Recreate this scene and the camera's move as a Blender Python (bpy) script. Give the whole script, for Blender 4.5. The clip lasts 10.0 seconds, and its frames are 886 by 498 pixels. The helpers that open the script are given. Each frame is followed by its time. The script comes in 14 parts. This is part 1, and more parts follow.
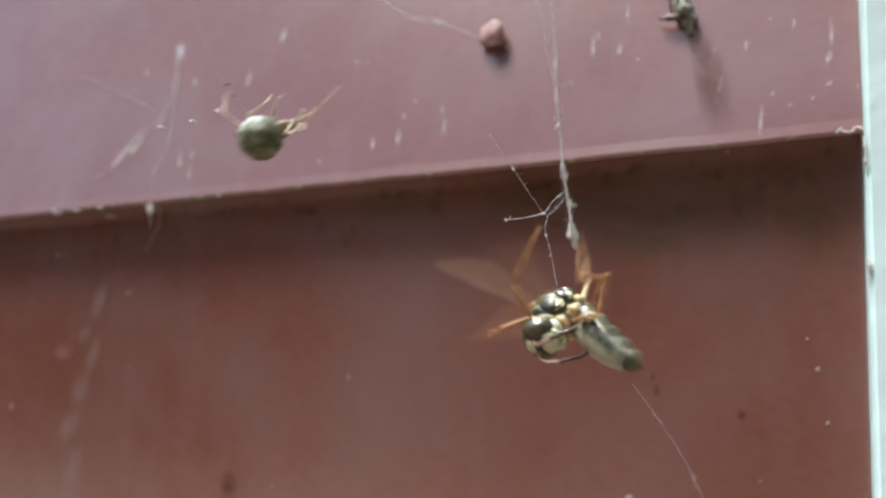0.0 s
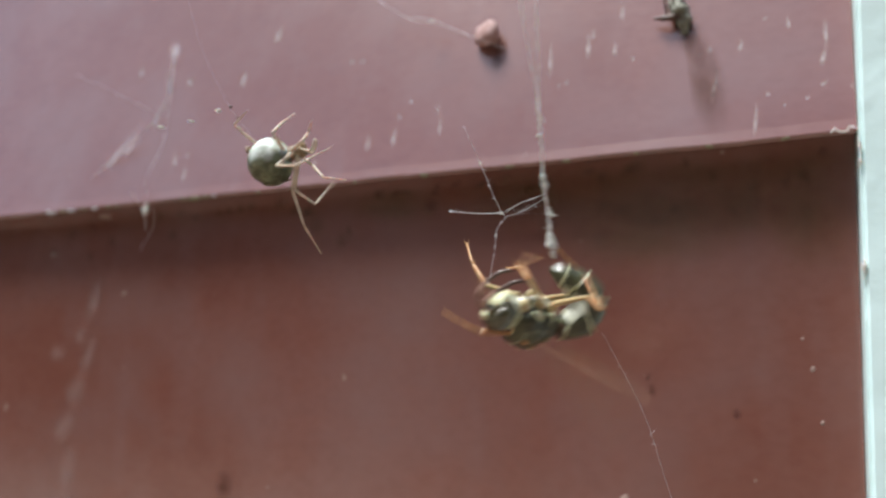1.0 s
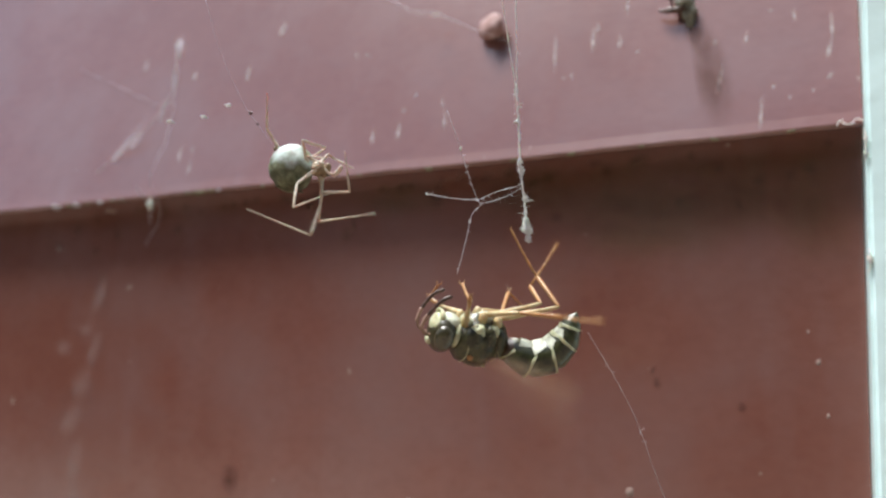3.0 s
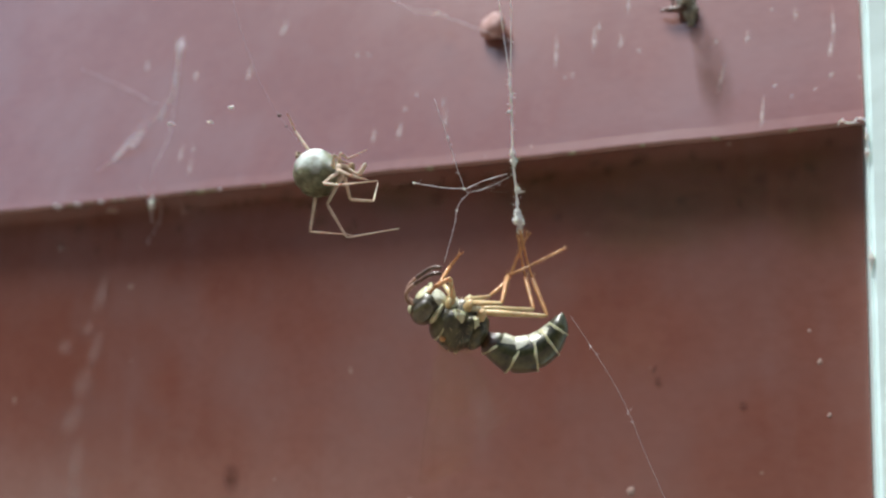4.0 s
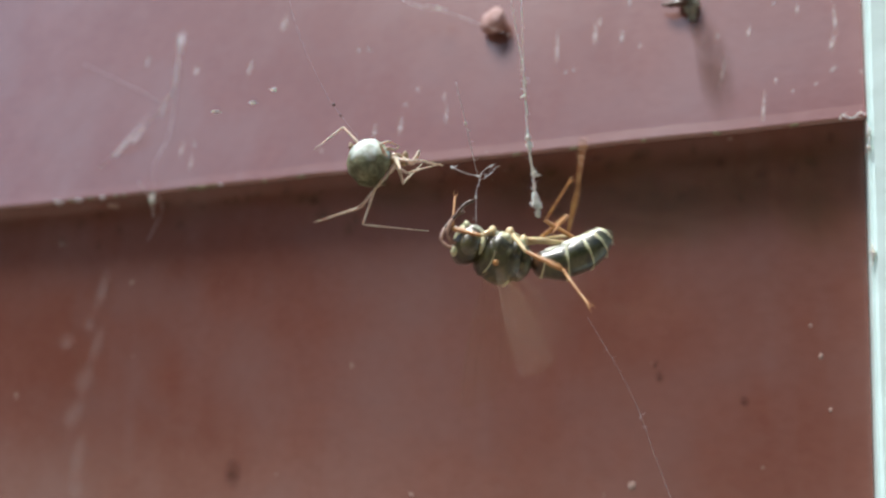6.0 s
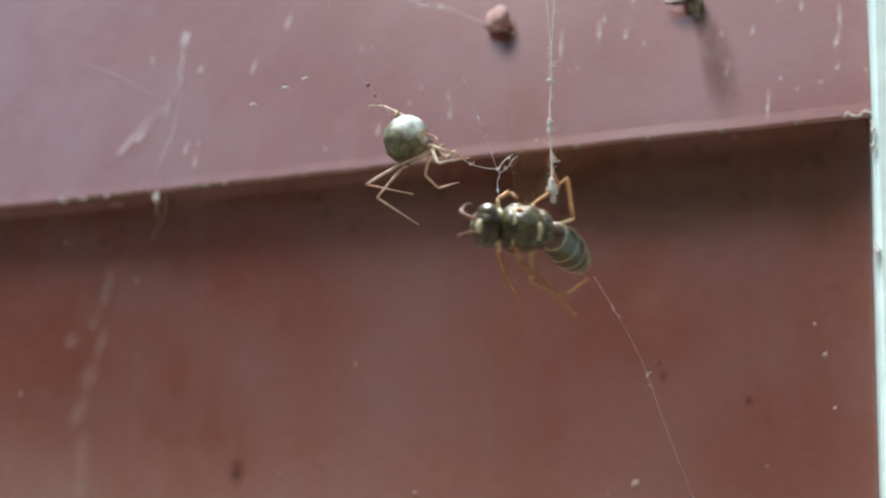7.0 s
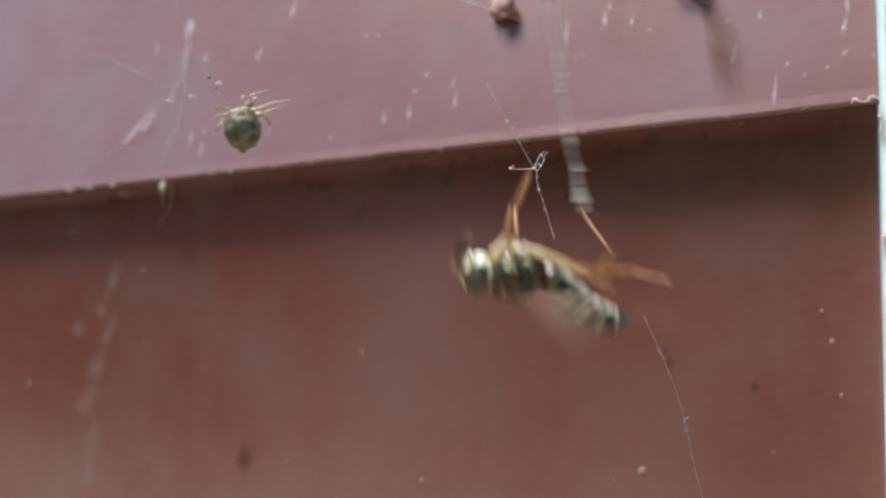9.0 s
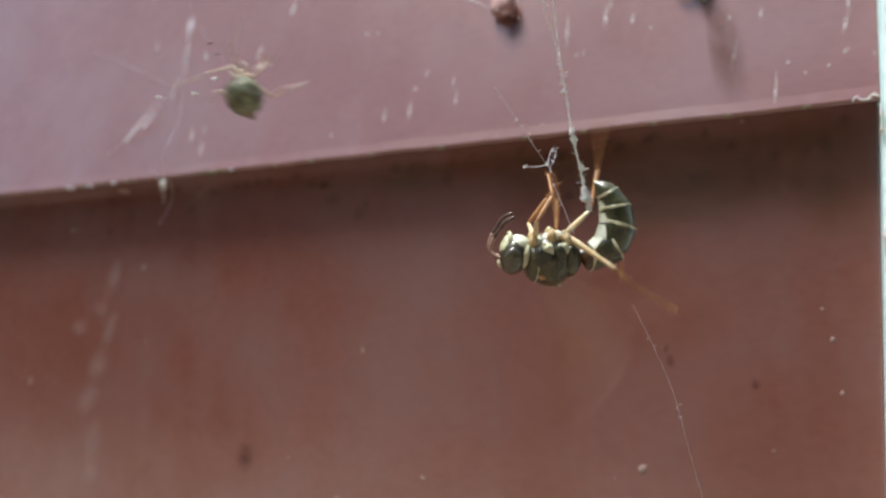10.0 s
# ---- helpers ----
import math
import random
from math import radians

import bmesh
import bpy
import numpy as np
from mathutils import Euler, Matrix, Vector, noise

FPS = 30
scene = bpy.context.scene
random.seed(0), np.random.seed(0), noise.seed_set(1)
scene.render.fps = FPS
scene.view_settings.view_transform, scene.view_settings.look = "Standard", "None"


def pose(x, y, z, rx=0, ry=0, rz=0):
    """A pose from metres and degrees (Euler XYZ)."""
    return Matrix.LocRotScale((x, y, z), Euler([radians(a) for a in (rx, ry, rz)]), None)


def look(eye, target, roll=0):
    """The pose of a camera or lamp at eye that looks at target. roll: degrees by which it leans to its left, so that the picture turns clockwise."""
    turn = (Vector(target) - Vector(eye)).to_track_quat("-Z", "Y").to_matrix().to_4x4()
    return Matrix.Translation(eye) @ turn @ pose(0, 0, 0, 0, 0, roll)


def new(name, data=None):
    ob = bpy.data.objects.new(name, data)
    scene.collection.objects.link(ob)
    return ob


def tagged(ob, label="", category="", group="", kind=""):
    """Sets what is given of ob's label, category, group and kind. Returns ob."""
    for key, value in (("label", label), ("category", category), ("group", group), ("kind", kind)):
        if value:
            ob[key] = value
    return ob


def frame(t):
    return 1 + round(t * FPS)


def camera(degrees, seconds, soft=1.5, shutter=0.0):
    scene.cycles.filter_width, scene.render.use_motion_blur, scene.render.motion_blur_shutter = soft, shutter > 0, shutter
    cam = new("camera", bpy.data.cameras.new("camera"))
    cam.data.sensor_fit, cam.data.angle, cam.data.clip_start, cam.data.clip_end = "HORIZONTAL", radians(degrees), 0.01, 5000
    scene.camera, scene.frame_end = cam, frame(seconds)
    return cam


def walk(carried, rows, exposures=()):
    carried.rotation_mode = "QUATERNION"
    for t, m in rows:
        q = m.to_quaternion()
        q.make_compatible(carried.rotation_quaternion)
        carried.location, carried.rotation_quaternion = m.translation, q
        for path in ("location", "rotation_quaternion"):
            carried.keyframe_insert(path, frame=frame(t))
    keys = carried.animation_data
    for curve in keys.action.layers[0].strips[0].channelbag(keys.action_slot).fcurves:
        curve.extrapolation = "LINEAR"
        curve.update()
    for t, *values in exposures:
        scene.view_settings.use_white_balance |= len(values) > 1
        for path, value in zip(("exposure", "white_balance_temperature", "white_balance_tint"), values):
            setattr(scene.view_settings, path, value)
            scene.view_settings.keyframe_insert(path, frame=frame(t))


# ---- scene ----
CAM_DEG = 53.0
EXPOSURE = 0.55
EYE = (0.0, 0.0, 1.5)
cam = camera(CAM_DEG, 10.0, soft=2.4, shutter=0.9)
# a small sensor focused on the wasp: the wall behind is a little out of focus
cam.data.dof.use_dof, cam.data.dof.focus_distance, cam.data.dof.aperture_fstop = True, 0.0705, 32.0


def aim(tilt, lean, turn):
    return pose(*EYE, tilt, lean, turn)


# the camera is held in one spot and drifts slowly upward and to the left
walk(cam, [
    (0.0, aim(99.612, -2.90, -0.140)), (0.5, aim(99.603, -2.90, -0.208)), (1.0, aim(99.637, -2.783, -0.414)),
    (1.5, aim(99.579, -2.752, -0.473)), (2.0, aim(99.337, -2.69, -0.279)), (2.5, aim(99.227, -2.707, -0.146)),
    (4.0, aim(99.154, -2.726, -0.016)), (4.5, aim(99.065, -2.706, 0.035)), (5.0, aim(99.0, -2.70, 0.0)),
    (5.5, aim(98.907, -2.68, -0.027)), (7.0, aim(98.73, -2.70, 0.303)), (7.5, aim(98.61, -2.623, 0.221)),
    (8.0, aim(98.367, -2.60, 0.286)), (8.5, aim(98.049, -2.52, 0.45)), (9.0, aim(97.925, -2.566, 0.698)),
    (9.5, aim(97.825, -2.54, 0.844)), (10.0, aim(97.80, -2.57, 0.742))],
    exposures=[(0.0, EXPOSURE), (10.0, EXPOSURE)])

# ---- light ----
world = bpy.data.worlds.new("sky")
scene.world = world
world.use_nodes = True
wn = world.node_tree.nodes
sky = wn.new("ShaderNodeTexSky")
sky.sky_type = "NISHITA"
sky.sun_disc = False
sky.sun_elevation, sky.sun_rotation = radians(69), radians(249)
sky.air_density, sky.dust_density, sky.ozone_density = 1.0, 2.0, 1.5
wn["Background"].inputs["Strength"].default_value = 0.116
world.node_tree.links.new(sky.outputs[0], wn["Background"].inputs["Color"])

sun = new("sun", bpy.data.lights.new("sun", "SUN"))
sun.data.energy, sun.data.angle, sun.data.color = 3.9, radians(20), (0.98, 1.0, 0.98)
sun.matrix_world = look((-0.705, -0.176, 3.45), (0.0, 0.1, 1.5))

MM = 0.001


# ---- materials ----
def material(name):
    mat = bpy.data.materials.new(name)
    mat.use_nodes = True
    return mat, mat.node_tree.nodes, mat.node_tree.links, mat.node_tree.nodes["Principled BSDF"]


def surface(name, light, dark, rough=0.5, scale=2000.0, detail=4.0, bump=0.2, spec=0.5, metal=0.0, stretch=(1, 1, 1),
            clear=0.0, sss=0.0, trans=0.0, fine=6.0, vary=0.0):
    """Two colours mixed by noise at two sizes, with a fine relief."""
    mat, n, l, b = material(name)
    tc = n.new("ShaderNodeTexCoord")
    mp = n.new("ShaderNodeMapping")
    mp.inputs["Scale"].default_value = stretch
    l.new(tc.outputs["Object"], mp.inputs["Vector"])
    big, small = n.new("ShaderNodeTexNoise"), n.new("ShaderNodeTexNoise")
    for node, s in ((big, scale), (small, scale * fine)):
        node.inputs["Scale"].default_value = s
        node.inputs["Detail"].default_value = detail
        l.new(mp.outputs["Vector"], node.inputs["Vector"])
    add = n.new("ShaderNodeMath")
    add.operation = "MULTIPLY_ADD"
    add.inputs[1].default_value = 0.35
    l.new(small.outputs["Fac"], add.inputs[0])
    l.new(big.outputs["Fac"], add.inputs[2])
    ramp = n.new("ShaderNodeValToRGB")
    ramp.color_ramp.elements[0].position, ramp.color_ramp.elements[1].position = 0.50, 0.86
    ramp.color_ramp.elements[0].color, ramp.color_ramp.elements[1].color = (*dark, 1), (*light, 1)
    l.new(add.outputs[0], ramp.inputs["Fac"])
    colour = ramp.outputs["Color"]
    if vary:
        info, hsv = n.new("ShaderNodeObjectInfo"), n.new("ShaderNodeHueSaturation")
        mr = n.new("ShaderNodeMapRange")
        mr.inputs["To Min"].default_value, mr.inputs["To Max"].default_value = 1 - vary, 1 + vary
        l.new(info.outputs["Random"], mr.inputs["Value"])
        l.new(mr.outputs["Result"], hsv.inputs["Value"])
        l.new(colour, hsv.inputs["Color"])
        colour = hsv.outputs["Color"]
    l.new(colour, b.inputs["Base Color"])
    rr = n.new("ShaderNodeMapRange")
    rr.inputs["To Min"].default_value, rr.inputs["To Max"].default_value = rough * 0.8, min(1, rough * 1.25)
    l.new(small.outputs["Fac"], rr.inputs["Value"])
    l.new(rr.outputs["Result"], b.inputs["Roughness"])
    b.inputs["Specular IOR Level"].default_value, b.inputs["Metallic"].default_value = spec, metal
    b.inputs["Coat Weight"].default_value = clear
    b.inputs["Subsurface Weight"].default_value = sss
    b.inputs["Subsurface Scale"].default_value = 0.0006
    b.inputs["Transmission Weight"].default_value = trans
    bp = n.new("ShaderNodeBump")
    bp.inputs["Strength"].default_value, bp.inputs["Distance"].default_value = bump, 0.3 / scale
    l.new(add.outputs[0], bp.inputs["Height"])
    l.new(bp.outputs["Normal"], b.inputs["Normal"])
    return mat


def paint_red():
    """Old semi-gloss barn paint on wood: faint upright brush and rain marks, chalky clouds, tiny pits."""
    mat, n, l, b = material("red_brown_paint")
    tc = n.new("ShaderNodeTexCoord")

    def field(scale, stretch, detail=5.0):
        mp, no = n.new("ShaderNodeMapping"), n.new("ShaderNodeTexNoise")
        mp.inputs["Scale"].default_value = stretch
        no.inputs["Scale"].default_value, no.inputs["Detail"].default_value = scale, detail
        l.new(tc.outputs["Object"], mp.inputs["Vector"])
        l.new(mp.outputs["Vector"], no.inputs["Vector"])
        return no.outputs["Fac"]

    def mix(fac, a, c, lo, hi):
        mr, mx = n.new("ShaderNodeMapRange"), n.new("ShaderNodeMix")
        mx.data_type = "RGBA"
        mr.inputs["From Min"].default_value, mr.inputs["From Max"].default_value = lo, hi
        l.new(fac, mr.inputs["Value"])
        l.new(mr.outputs["Result"], mx.inputs["Factor"])
        for sock, v in ((mx.inputs["A"], a), (mx.inputs["B"], c)):
            if isinstance(v, tuple):
                sock.default_value = (*v, 1)
            else:
                l.new(v, sock)
        return mx.outputs["Result"]

    clouds, rain, grain = field(38, (1, 1, 0.7)), field(160, (1, 1, 0.16)), field(950, (0.7, 1, 1.0))
    mottle = field(300, (0.8, 1, 0.9), 3.0)
    specks = field(420, (1, 1, 0.8), 2.0)
    col = mix(clouds, RED_A, RED_B, 0.35, 0.68)
    col = mix(rain, col, RED_C, 0.55, 1.05)
    col = mix(mottle, col, RED_D, 0.40, 1.60)
    col = mix(grain, col, RED_D, 0.42, 1.5)
    col = mix(field(62, (1, 1, 1.1), 4.0), col, RED_BLOOM, 0.42, 0.94)
    col = mix(specks, col, (0.36, 0.27, 0.22), 0.755, 0.80)
    l.new(col, b.inputs["Base Color"])
    rg = n.new("ShaderNodeMapRange")
    rg.inputs["To Min"].default_value, rg.inputs["To Max"].default_value = 0.15, 0.25
    l.new(clouds, rg.inputs["Value"])
    l.new(rg.outputs["Result"], b.inputs["Roughness"])
    b.inputs["Specular IOR Level"].default_value = 1.0
    b.inputs["Coat Weight"].default_value, b.inputs["Coat Roughness"].default_value = 1.0, 0.15
    hs = n.new("ShaderNodeMath")
    hs.operation = "MULTIPLY_ADD"
    hs.inputs[1].default_value = 0.25
    l.new(rain, hs.inputs[0])
    l.new(grain, hs.inputs[2])
    bp = n.new("ShaderNodeBump")
    bp.inputs["Strength"].default_value, bp.inputs["Distance"].default_value = 0.09, 0.0003
    l.new(hs.outputs[0], bp.inputs["Height"])
    l.new(bp.outputs["Normal"], b.inputs["Normal"])
    return mat


RED_A, RED_B, RED_C, RED_D = (0.196, 0.071, 0.051), (0.229, 0.095, 0.075), (0.242, 0.125, 0.111), (0.157, 0.049, 0.034)
RED_BLOOM = (0.238, 0.140, 0.130)              # chalked patches
M_RED = paint_red()
M_WHITE = surface("white_trim_paint", (0.76, 0.955, 0.94), (0.72, 0.92, 0.905), 0.45, 60, bump=0.1)
M_GROUND = surface("warm_bounce_ground", (0.25, 0.190, 0.142), (0.165, 0.122, 0.088), 0.9, 2.0)
M_SKY_BLOCK = surface("dark_sky_block", (0.06, 0.085, 0.03), (0.02, 0.03, 0.012), 0.9, 6.0)
M_SHEATH = surface("bare_sheathing_wood", (0.30, 0.20, 0.12), (0.2, 0.13, 0.08), 0.8, 30)
M_SPOT = surface("pale_speck", (0.40, 0.31, 0.27), (0.25, 0.14, 0.11), 0.8, 900, bump=0.3)
M_NAIL = surface("chalky_painted_iron", (0.50, 0.33, 0.31), (0.34, 0.19, 0.17), 0.7, 900, bump=0.3)
M_DEBRIS = surface("grey_debris", (0.36, 0.36, 0.29), (0.09, 0.09, 0.07), 0.8, 1200, bump=0.6)
M_SILK = surface("dusty_white_silk", (0.93, 0.92, 0.88), (0.78, 0.76, 0.71), 0.55, 3000, sss=0.2)
M_FINE = surface("fine_silk", (0.90, 0.88, 0.90), (0.74, 0.70, 0.72), 0.4, 3000)
M_BLACK = surface("black_chitin", (0.075, 0.062, 0.020), (0.014, 0.011, 0.004), 0.34, 1100, bump=0.2, spec=0.5, clear=0.3)
M_THORAX = surface("dull_black_hairy_chitin", (0.105, 0.098, 0.038), (0.012, 0.011, 0.005), 0.36, 900, bump=0.3, spec=0.5, clear=0.25)
M_GASTER = surface("dark_olive_chitin", (0.090, 0.092, 0.036), (0.014, 0.016, 0.007), 0.30, 1000, bump=0.2, spec=0.55, clear=0.35)
M_YELLOW = surface("pale_yellow_chitin", (0.68, 0.69, 0.47), (0.44, 0.43, 0.24), 0.34, 1500, bump=0.2, sss=0.1)
M_PETIOLE = surface("dark_brown_chitin", (0.13, 0.065, 0.032), (0.04, 0.022, 0.012), 0.3, 1200, bump=0.2, clear=0.4)
# pale underside colour, whitened to carry the sky highlight
M_BELLY_LIT = surface("pale_belly_with_highlight", (0.80, 0.83, 0.70), (0.40, 0.40, 0.26), 0.28, 900, bump=0.2)
M_EYE = surface("dark_compound_eye", (0.105, 0.090, 0.040), (0.040, 0.033, 0.014), 0.28, 4000, bump=0.3, spec=0.7, clear=0.6)
M_LEG = surface("amber_leg_chitin", (0.54, 0.29, 0.11), (0.35, 0.155, 0.055), 0.34, 1300, bump=0.2, sss=0.1)
M_COXA = surface("straw_leg_chitin", (0.64, 0.53, 0.30), (0.47, 0.33, 0.15), 0.36, 1300, bump=0.2, sss=0.1)
M_ANT = surface("dark_antenna_chitin", (0.12, 0.06, 0.04), (0.04, 0.022, 0.016), 0.4, 2500, bump=0.3)
M_FLAGELLUM = surface("brown_antenna_chitin", (0.42, 0.27, 0.20), (0.26, 0.14, 0.10), 0.4, 1500, bump=0.2)
M_SPLEG = surface("pale_straw_spider_leg", (0.70, 0.61, 0.49), (0.48, 0.38, 0.27), 0.42, 1600, bump=0.2, sss=0.15)
M_PATCH = surface("olive_brown_blotch", (0.10, 0.090, 0.030), (0.05, 0.042, 0.014), 0.45, 1800, bump=0.2)
M_SPHEAD = surface("tan_spider_carapace", (0.34, 0.24, 0.13), (0.18, 0.11, 0.06), 0.45, 2200, bump=0.2)


def abdomen_skin():
    """Round spider abdomen: grey-green ground, dark olive net, pale belly with top light painted in."""
    mat, n, l, b = material("mottled_abdomen_skin")
    tc, vo, no = n.new("ShaderNodeTexCoord"), n.new("ShaderNodeTexVoronoi"), n.new("ShaderNodeTexNoise")
    vo.feature = "DISTANCE_TO_EDGE"
    vo.inputs["Scale"].default_value, no.inputs["Scale"].default_value, no.inputs["Detail"].default_value = 1500, 700, 4
    l.new(tc.outputs["Object"], vo.inputs["Vector"])
    l.new(tc.outputs["Object"], no.inputs["Vector"])
    r1, r2, mx = n.new("ShaderNodeValToRGB"), n.new("ShaderNodeValToRGB"), n.new("ShaderNodeMix")
    mx.data_type = "RGBA"
    r1.color_ramp.elements[0].color, r1.color_ramp.elements[1].color = (0.055, 0.058, 0.022, 1), (0.27, 0.29, 0.18, 1)
    r1.color_ramp.elements[0].position, r1.color_ramp.elements[1].position = 0.42, 0.60
    r2.color_ramp.elements[0].color, r2.color_ramp.elements[1].color = (0.45, 0.45, 0.45, 1), (0, 0, 0, 1)
    r2.color_ramp.elements[0].position, r2.color_ramp.elements[1].position = 0.02, 0.22
    l.new(no.outputs["Fac"], r1.inputs["Fac"])
    l.new(vo.outputs["Distance"], r2.inputs["Fac"])
    l.new(r2.outputs["Color"], mx.inputs["Factor"])
    l.new(r1.outputs["Color"], mx.inputs["A"])
    mx.inputs["B"].default_value = (0.085, 0.080, 0.040, 1)
    # belly side, upward while hanging, mixed paler: own tone plus painted sky light
    sep, warp, mr, pale = n.new("ShaderNodeSeparateXYZ"), n.new("ShaderNodeMath"), n.new("ShaderNodeMapRange"), n.new("ShaderNodeMix")
    l.new(tc.outputs["Object"], sep.inputs["Vector"])
    warp.operation = "MULTIPLY_ADD"
    warp.inputs[1].default_value = 0.0075
    l.new(no.outputs["Fac"], warp.inputs[0])
    l.new(sep.outputs["Z"], warp.inputs[2])
    mr.inputs["From Min"].default_value, mr.inputs["From Max"].default_value = 0.0040, 0.0023
    l.new(warp.outputs[0], mr.inputs["Value"])
    pale.data_type = "RGBA"
    l.new(mr.outputs["Result"], pale.inputs["Factor"])
    l.new(mx.outputs["Result"], pale.inputs["A"])
    pale.inputs["B"].default_value = (0.68, 0.76, 0.71, 1)
    l.new(pale.outputs["Result"], b.inputs["Base Color"])
    b.inputs["Roughness"].default_value = 0.55
    b.inputs["Subsurface Weight"].default_value = 0.15
    b.inputs["Subsurface Scale"].default_value = 0.0004
    bp = n.new("ShaderNodeBump")
    bp.inputs["Strength"].default_value, bp.inputs["Distance"].default_value = 0.25, 0.0002
    l.new(no.outputs["Fac"], bp.inputs["Height"])
    l.new(bp.outputs["Normal"], b.inputs["Normal"])
    return mat


def wing_film(name, colour, lo, hi):
    """Clear amber membrane: mostly see-through, with a glossy film on it."""
    mat, n, l, b = material(name)
    tr, mx, no, tc = n.new("ShaderNodeBsdfTransparent"), n.new("ShaderNodeMixShader"), n.new("ShaderNodeTexNoise"), n.new("ShaderNodeTexCoord")
    no.inputs["Scale"].default_value = 500
    l.new(tc.outputs["Object"], no.inputs["Vector"])
    mr = n.new("ShaderNodeMapRange")
    mr.inputs["To Min"].default_value, mr.inputs["To Max"].default_value = lo, hi
    l.new(no.outputs["Fac"], mr.inputs["Value"])
    tr.inputs["Color"].default_value = (1.0, 0.988, 0.965, 1)
    b.inputs["Base Color"].default_value = (*colour, 1)
    b.inputs["Roughness"].default_value = 0.3
    l.new(mr.outputs["Result"], mx.inputs["Fac"])
    l.new(tr.outputs[0], mx.inputs[1])
    l.new(b.outputs[0], mx.inputs[2])
    gl, lw, half, sheen = n.new("ShaderNodeBsdfGlossy"), n.new("ShaderNodeFresnel"), n.new("ShaderNodeMath"), n.new("ShaderNodeMixShader")
    gl.inputs["Roughness"].default_value, lw.inputs["IOR"].default_value = 0.35, 1.5
    half.operation = "MULTIPLY"
    half.inputs[1].default_value = 0.05
    l.new(lw.outputs[0], half.inputs[0])
    l.new(half.outputs[0], sheen.inputs["Fac"])
    l.new(mx.outputs[0], sheen.inputs[1])
    l.new(gl.outputs[0], sheen.inputs[2])
    l.new(sheen.outputs[0], n["Material Output"].inputs["Surface"])
    return mat


def soft_stain(name, colour, strength):
    """A stain that thins out towards its rim."""
    mat, n, l, b = material(name)
    tc, no, mp = n.new("ShaderNodeTexCoord"), n.new("ShaderNodeTexNoise"), n.new("ShaderNodeTexGradient")
    mp.gradient_type = "SPHERICAL"
    no.inputs["Scale"].default_value, no.inputs["Detail"].default_value = 1.6, 5
    mul, tr, mx = n.new("ShaderNodeMath"), n.new("ShaderNodeBsdfTransparent"), n.new("ShaderNodeMixShader")
    mul.operation = "MULTIPLY"
    mr = n.new("ShaderNodeMapRange")
    mr.interpolation_type = "SMOOTHSTEP"
    mr.inputs["From Min"].default_value, mr.inputs["From Max"].default_value = 0.0, 0.9
    mr.inputs["To Max"].default_value = strength
    n2 = n.new("ShaderNodeMapRange")
    n2.inputs["From Min"].default_value, n2.inputs["From Max"].default_value = 0.22, 0.55
    l.new(tc.outputs["Object"], mp.inputs["Vector"])
    l.new(tc.outputs["Object"], no.inputs["Vector"])
    l.new(mp.outputs["Fac"], mr.inputs["Value"])
    l.new(no.outputs["Fac"], n2.inputs["Value"])
    l.new(mr.outputs["Result"], mul.inputs[0])
    l.new(n2.outputs["Result"], mul.inputs[1])
    b.inputs["Base Color"].default_value = (*colour, 1)
    b.inputs["Roughness"].default_value = 0.7
    l.new(mul.outputs[0], mx.inputs["Fac"])
    l.new(tr.outputs[0], mx.inputs[1])
    l.new(b.outputs[0], mx.inputs[2])
    l.new(mx.outputs[0], n["Material Output"].inputs["Surface"])
    return mat


M_ABDOMEN = abdomen_skin()
M_WING = wing_film("amber_wing_film", (0.46, 0.24, 0.08), 0.03, 0.07)
M_VEIN = wing_film("thin_brown_vein", (0.42, 0.22, 0.08), 0.05, 0.12)
# for brown spots, the streaks under the debris and the nail's painted shadow
M_BROWN_MARK = soft_stain("brown_mark_and_shadow", (0.125, 0.036, 0.019), 0.50)
M_LICHEN = soft_stain("olive_lichen_stain", (0.16, 0.11, 0.045), 0.26)
M_CHALK = soft_stain("chalk_smear", (0.52, 0.40, 0.37), 0.19)
M_DRIP = soft_stain("faint_chalk_drip", (0.66, 0.57, 0.55), 0.50)
M_WEBSMEAR = soft_stain("white_web_smear", (0.84, 0.80, 0.86), 0.52)


# ---- mesh helpers ----
def finish(bm, name, mat, parent=None, label="", smooth=True, m=None):
    bmesh.ops.recalc_face_normals(bm, faces=bm.faces)
    me = bpy.data.meshes.new(name)
    bm.to_mesh(me)
    bm.free()
    if smooth:
        me.polygons.foreach_set("use_smooth", [True] * len(me.polygons))
    me.materials.append(mat)
    ob = new(name, me)
    if parent is not None:
        ob.parent = parent
    if m is not None:
        ob.matrix_basis = m
    return tagged(ob, label)


def part(name, bm, mat, parent, label="", m=None, smooth=True):
    return finish(bm, name, mat, parent, label, smooth, m)


def ball(bm, c, r, seg=20, rings=14, turn=None, rough=0.0):
    """An ellipsoid at c (mm) with radii r (mm)."""
    m = Matrix.Translation([v * MM for v in c]) @ (turn or Matrix()) @ Matrix.Diagonal([v * MM for v in r] + [1])
    out = bmesh.ops.create_uvsphere(bm, u_segments=seg, v_segments=rings, radius=1.0, matrix=Matrix())
    for v in out["verts"]:
        if rough:
            v.co *= 1 + rough * noise.noise(v.co * 2.3 + Vector(c))
        v.co = m @ v.co
    return bm


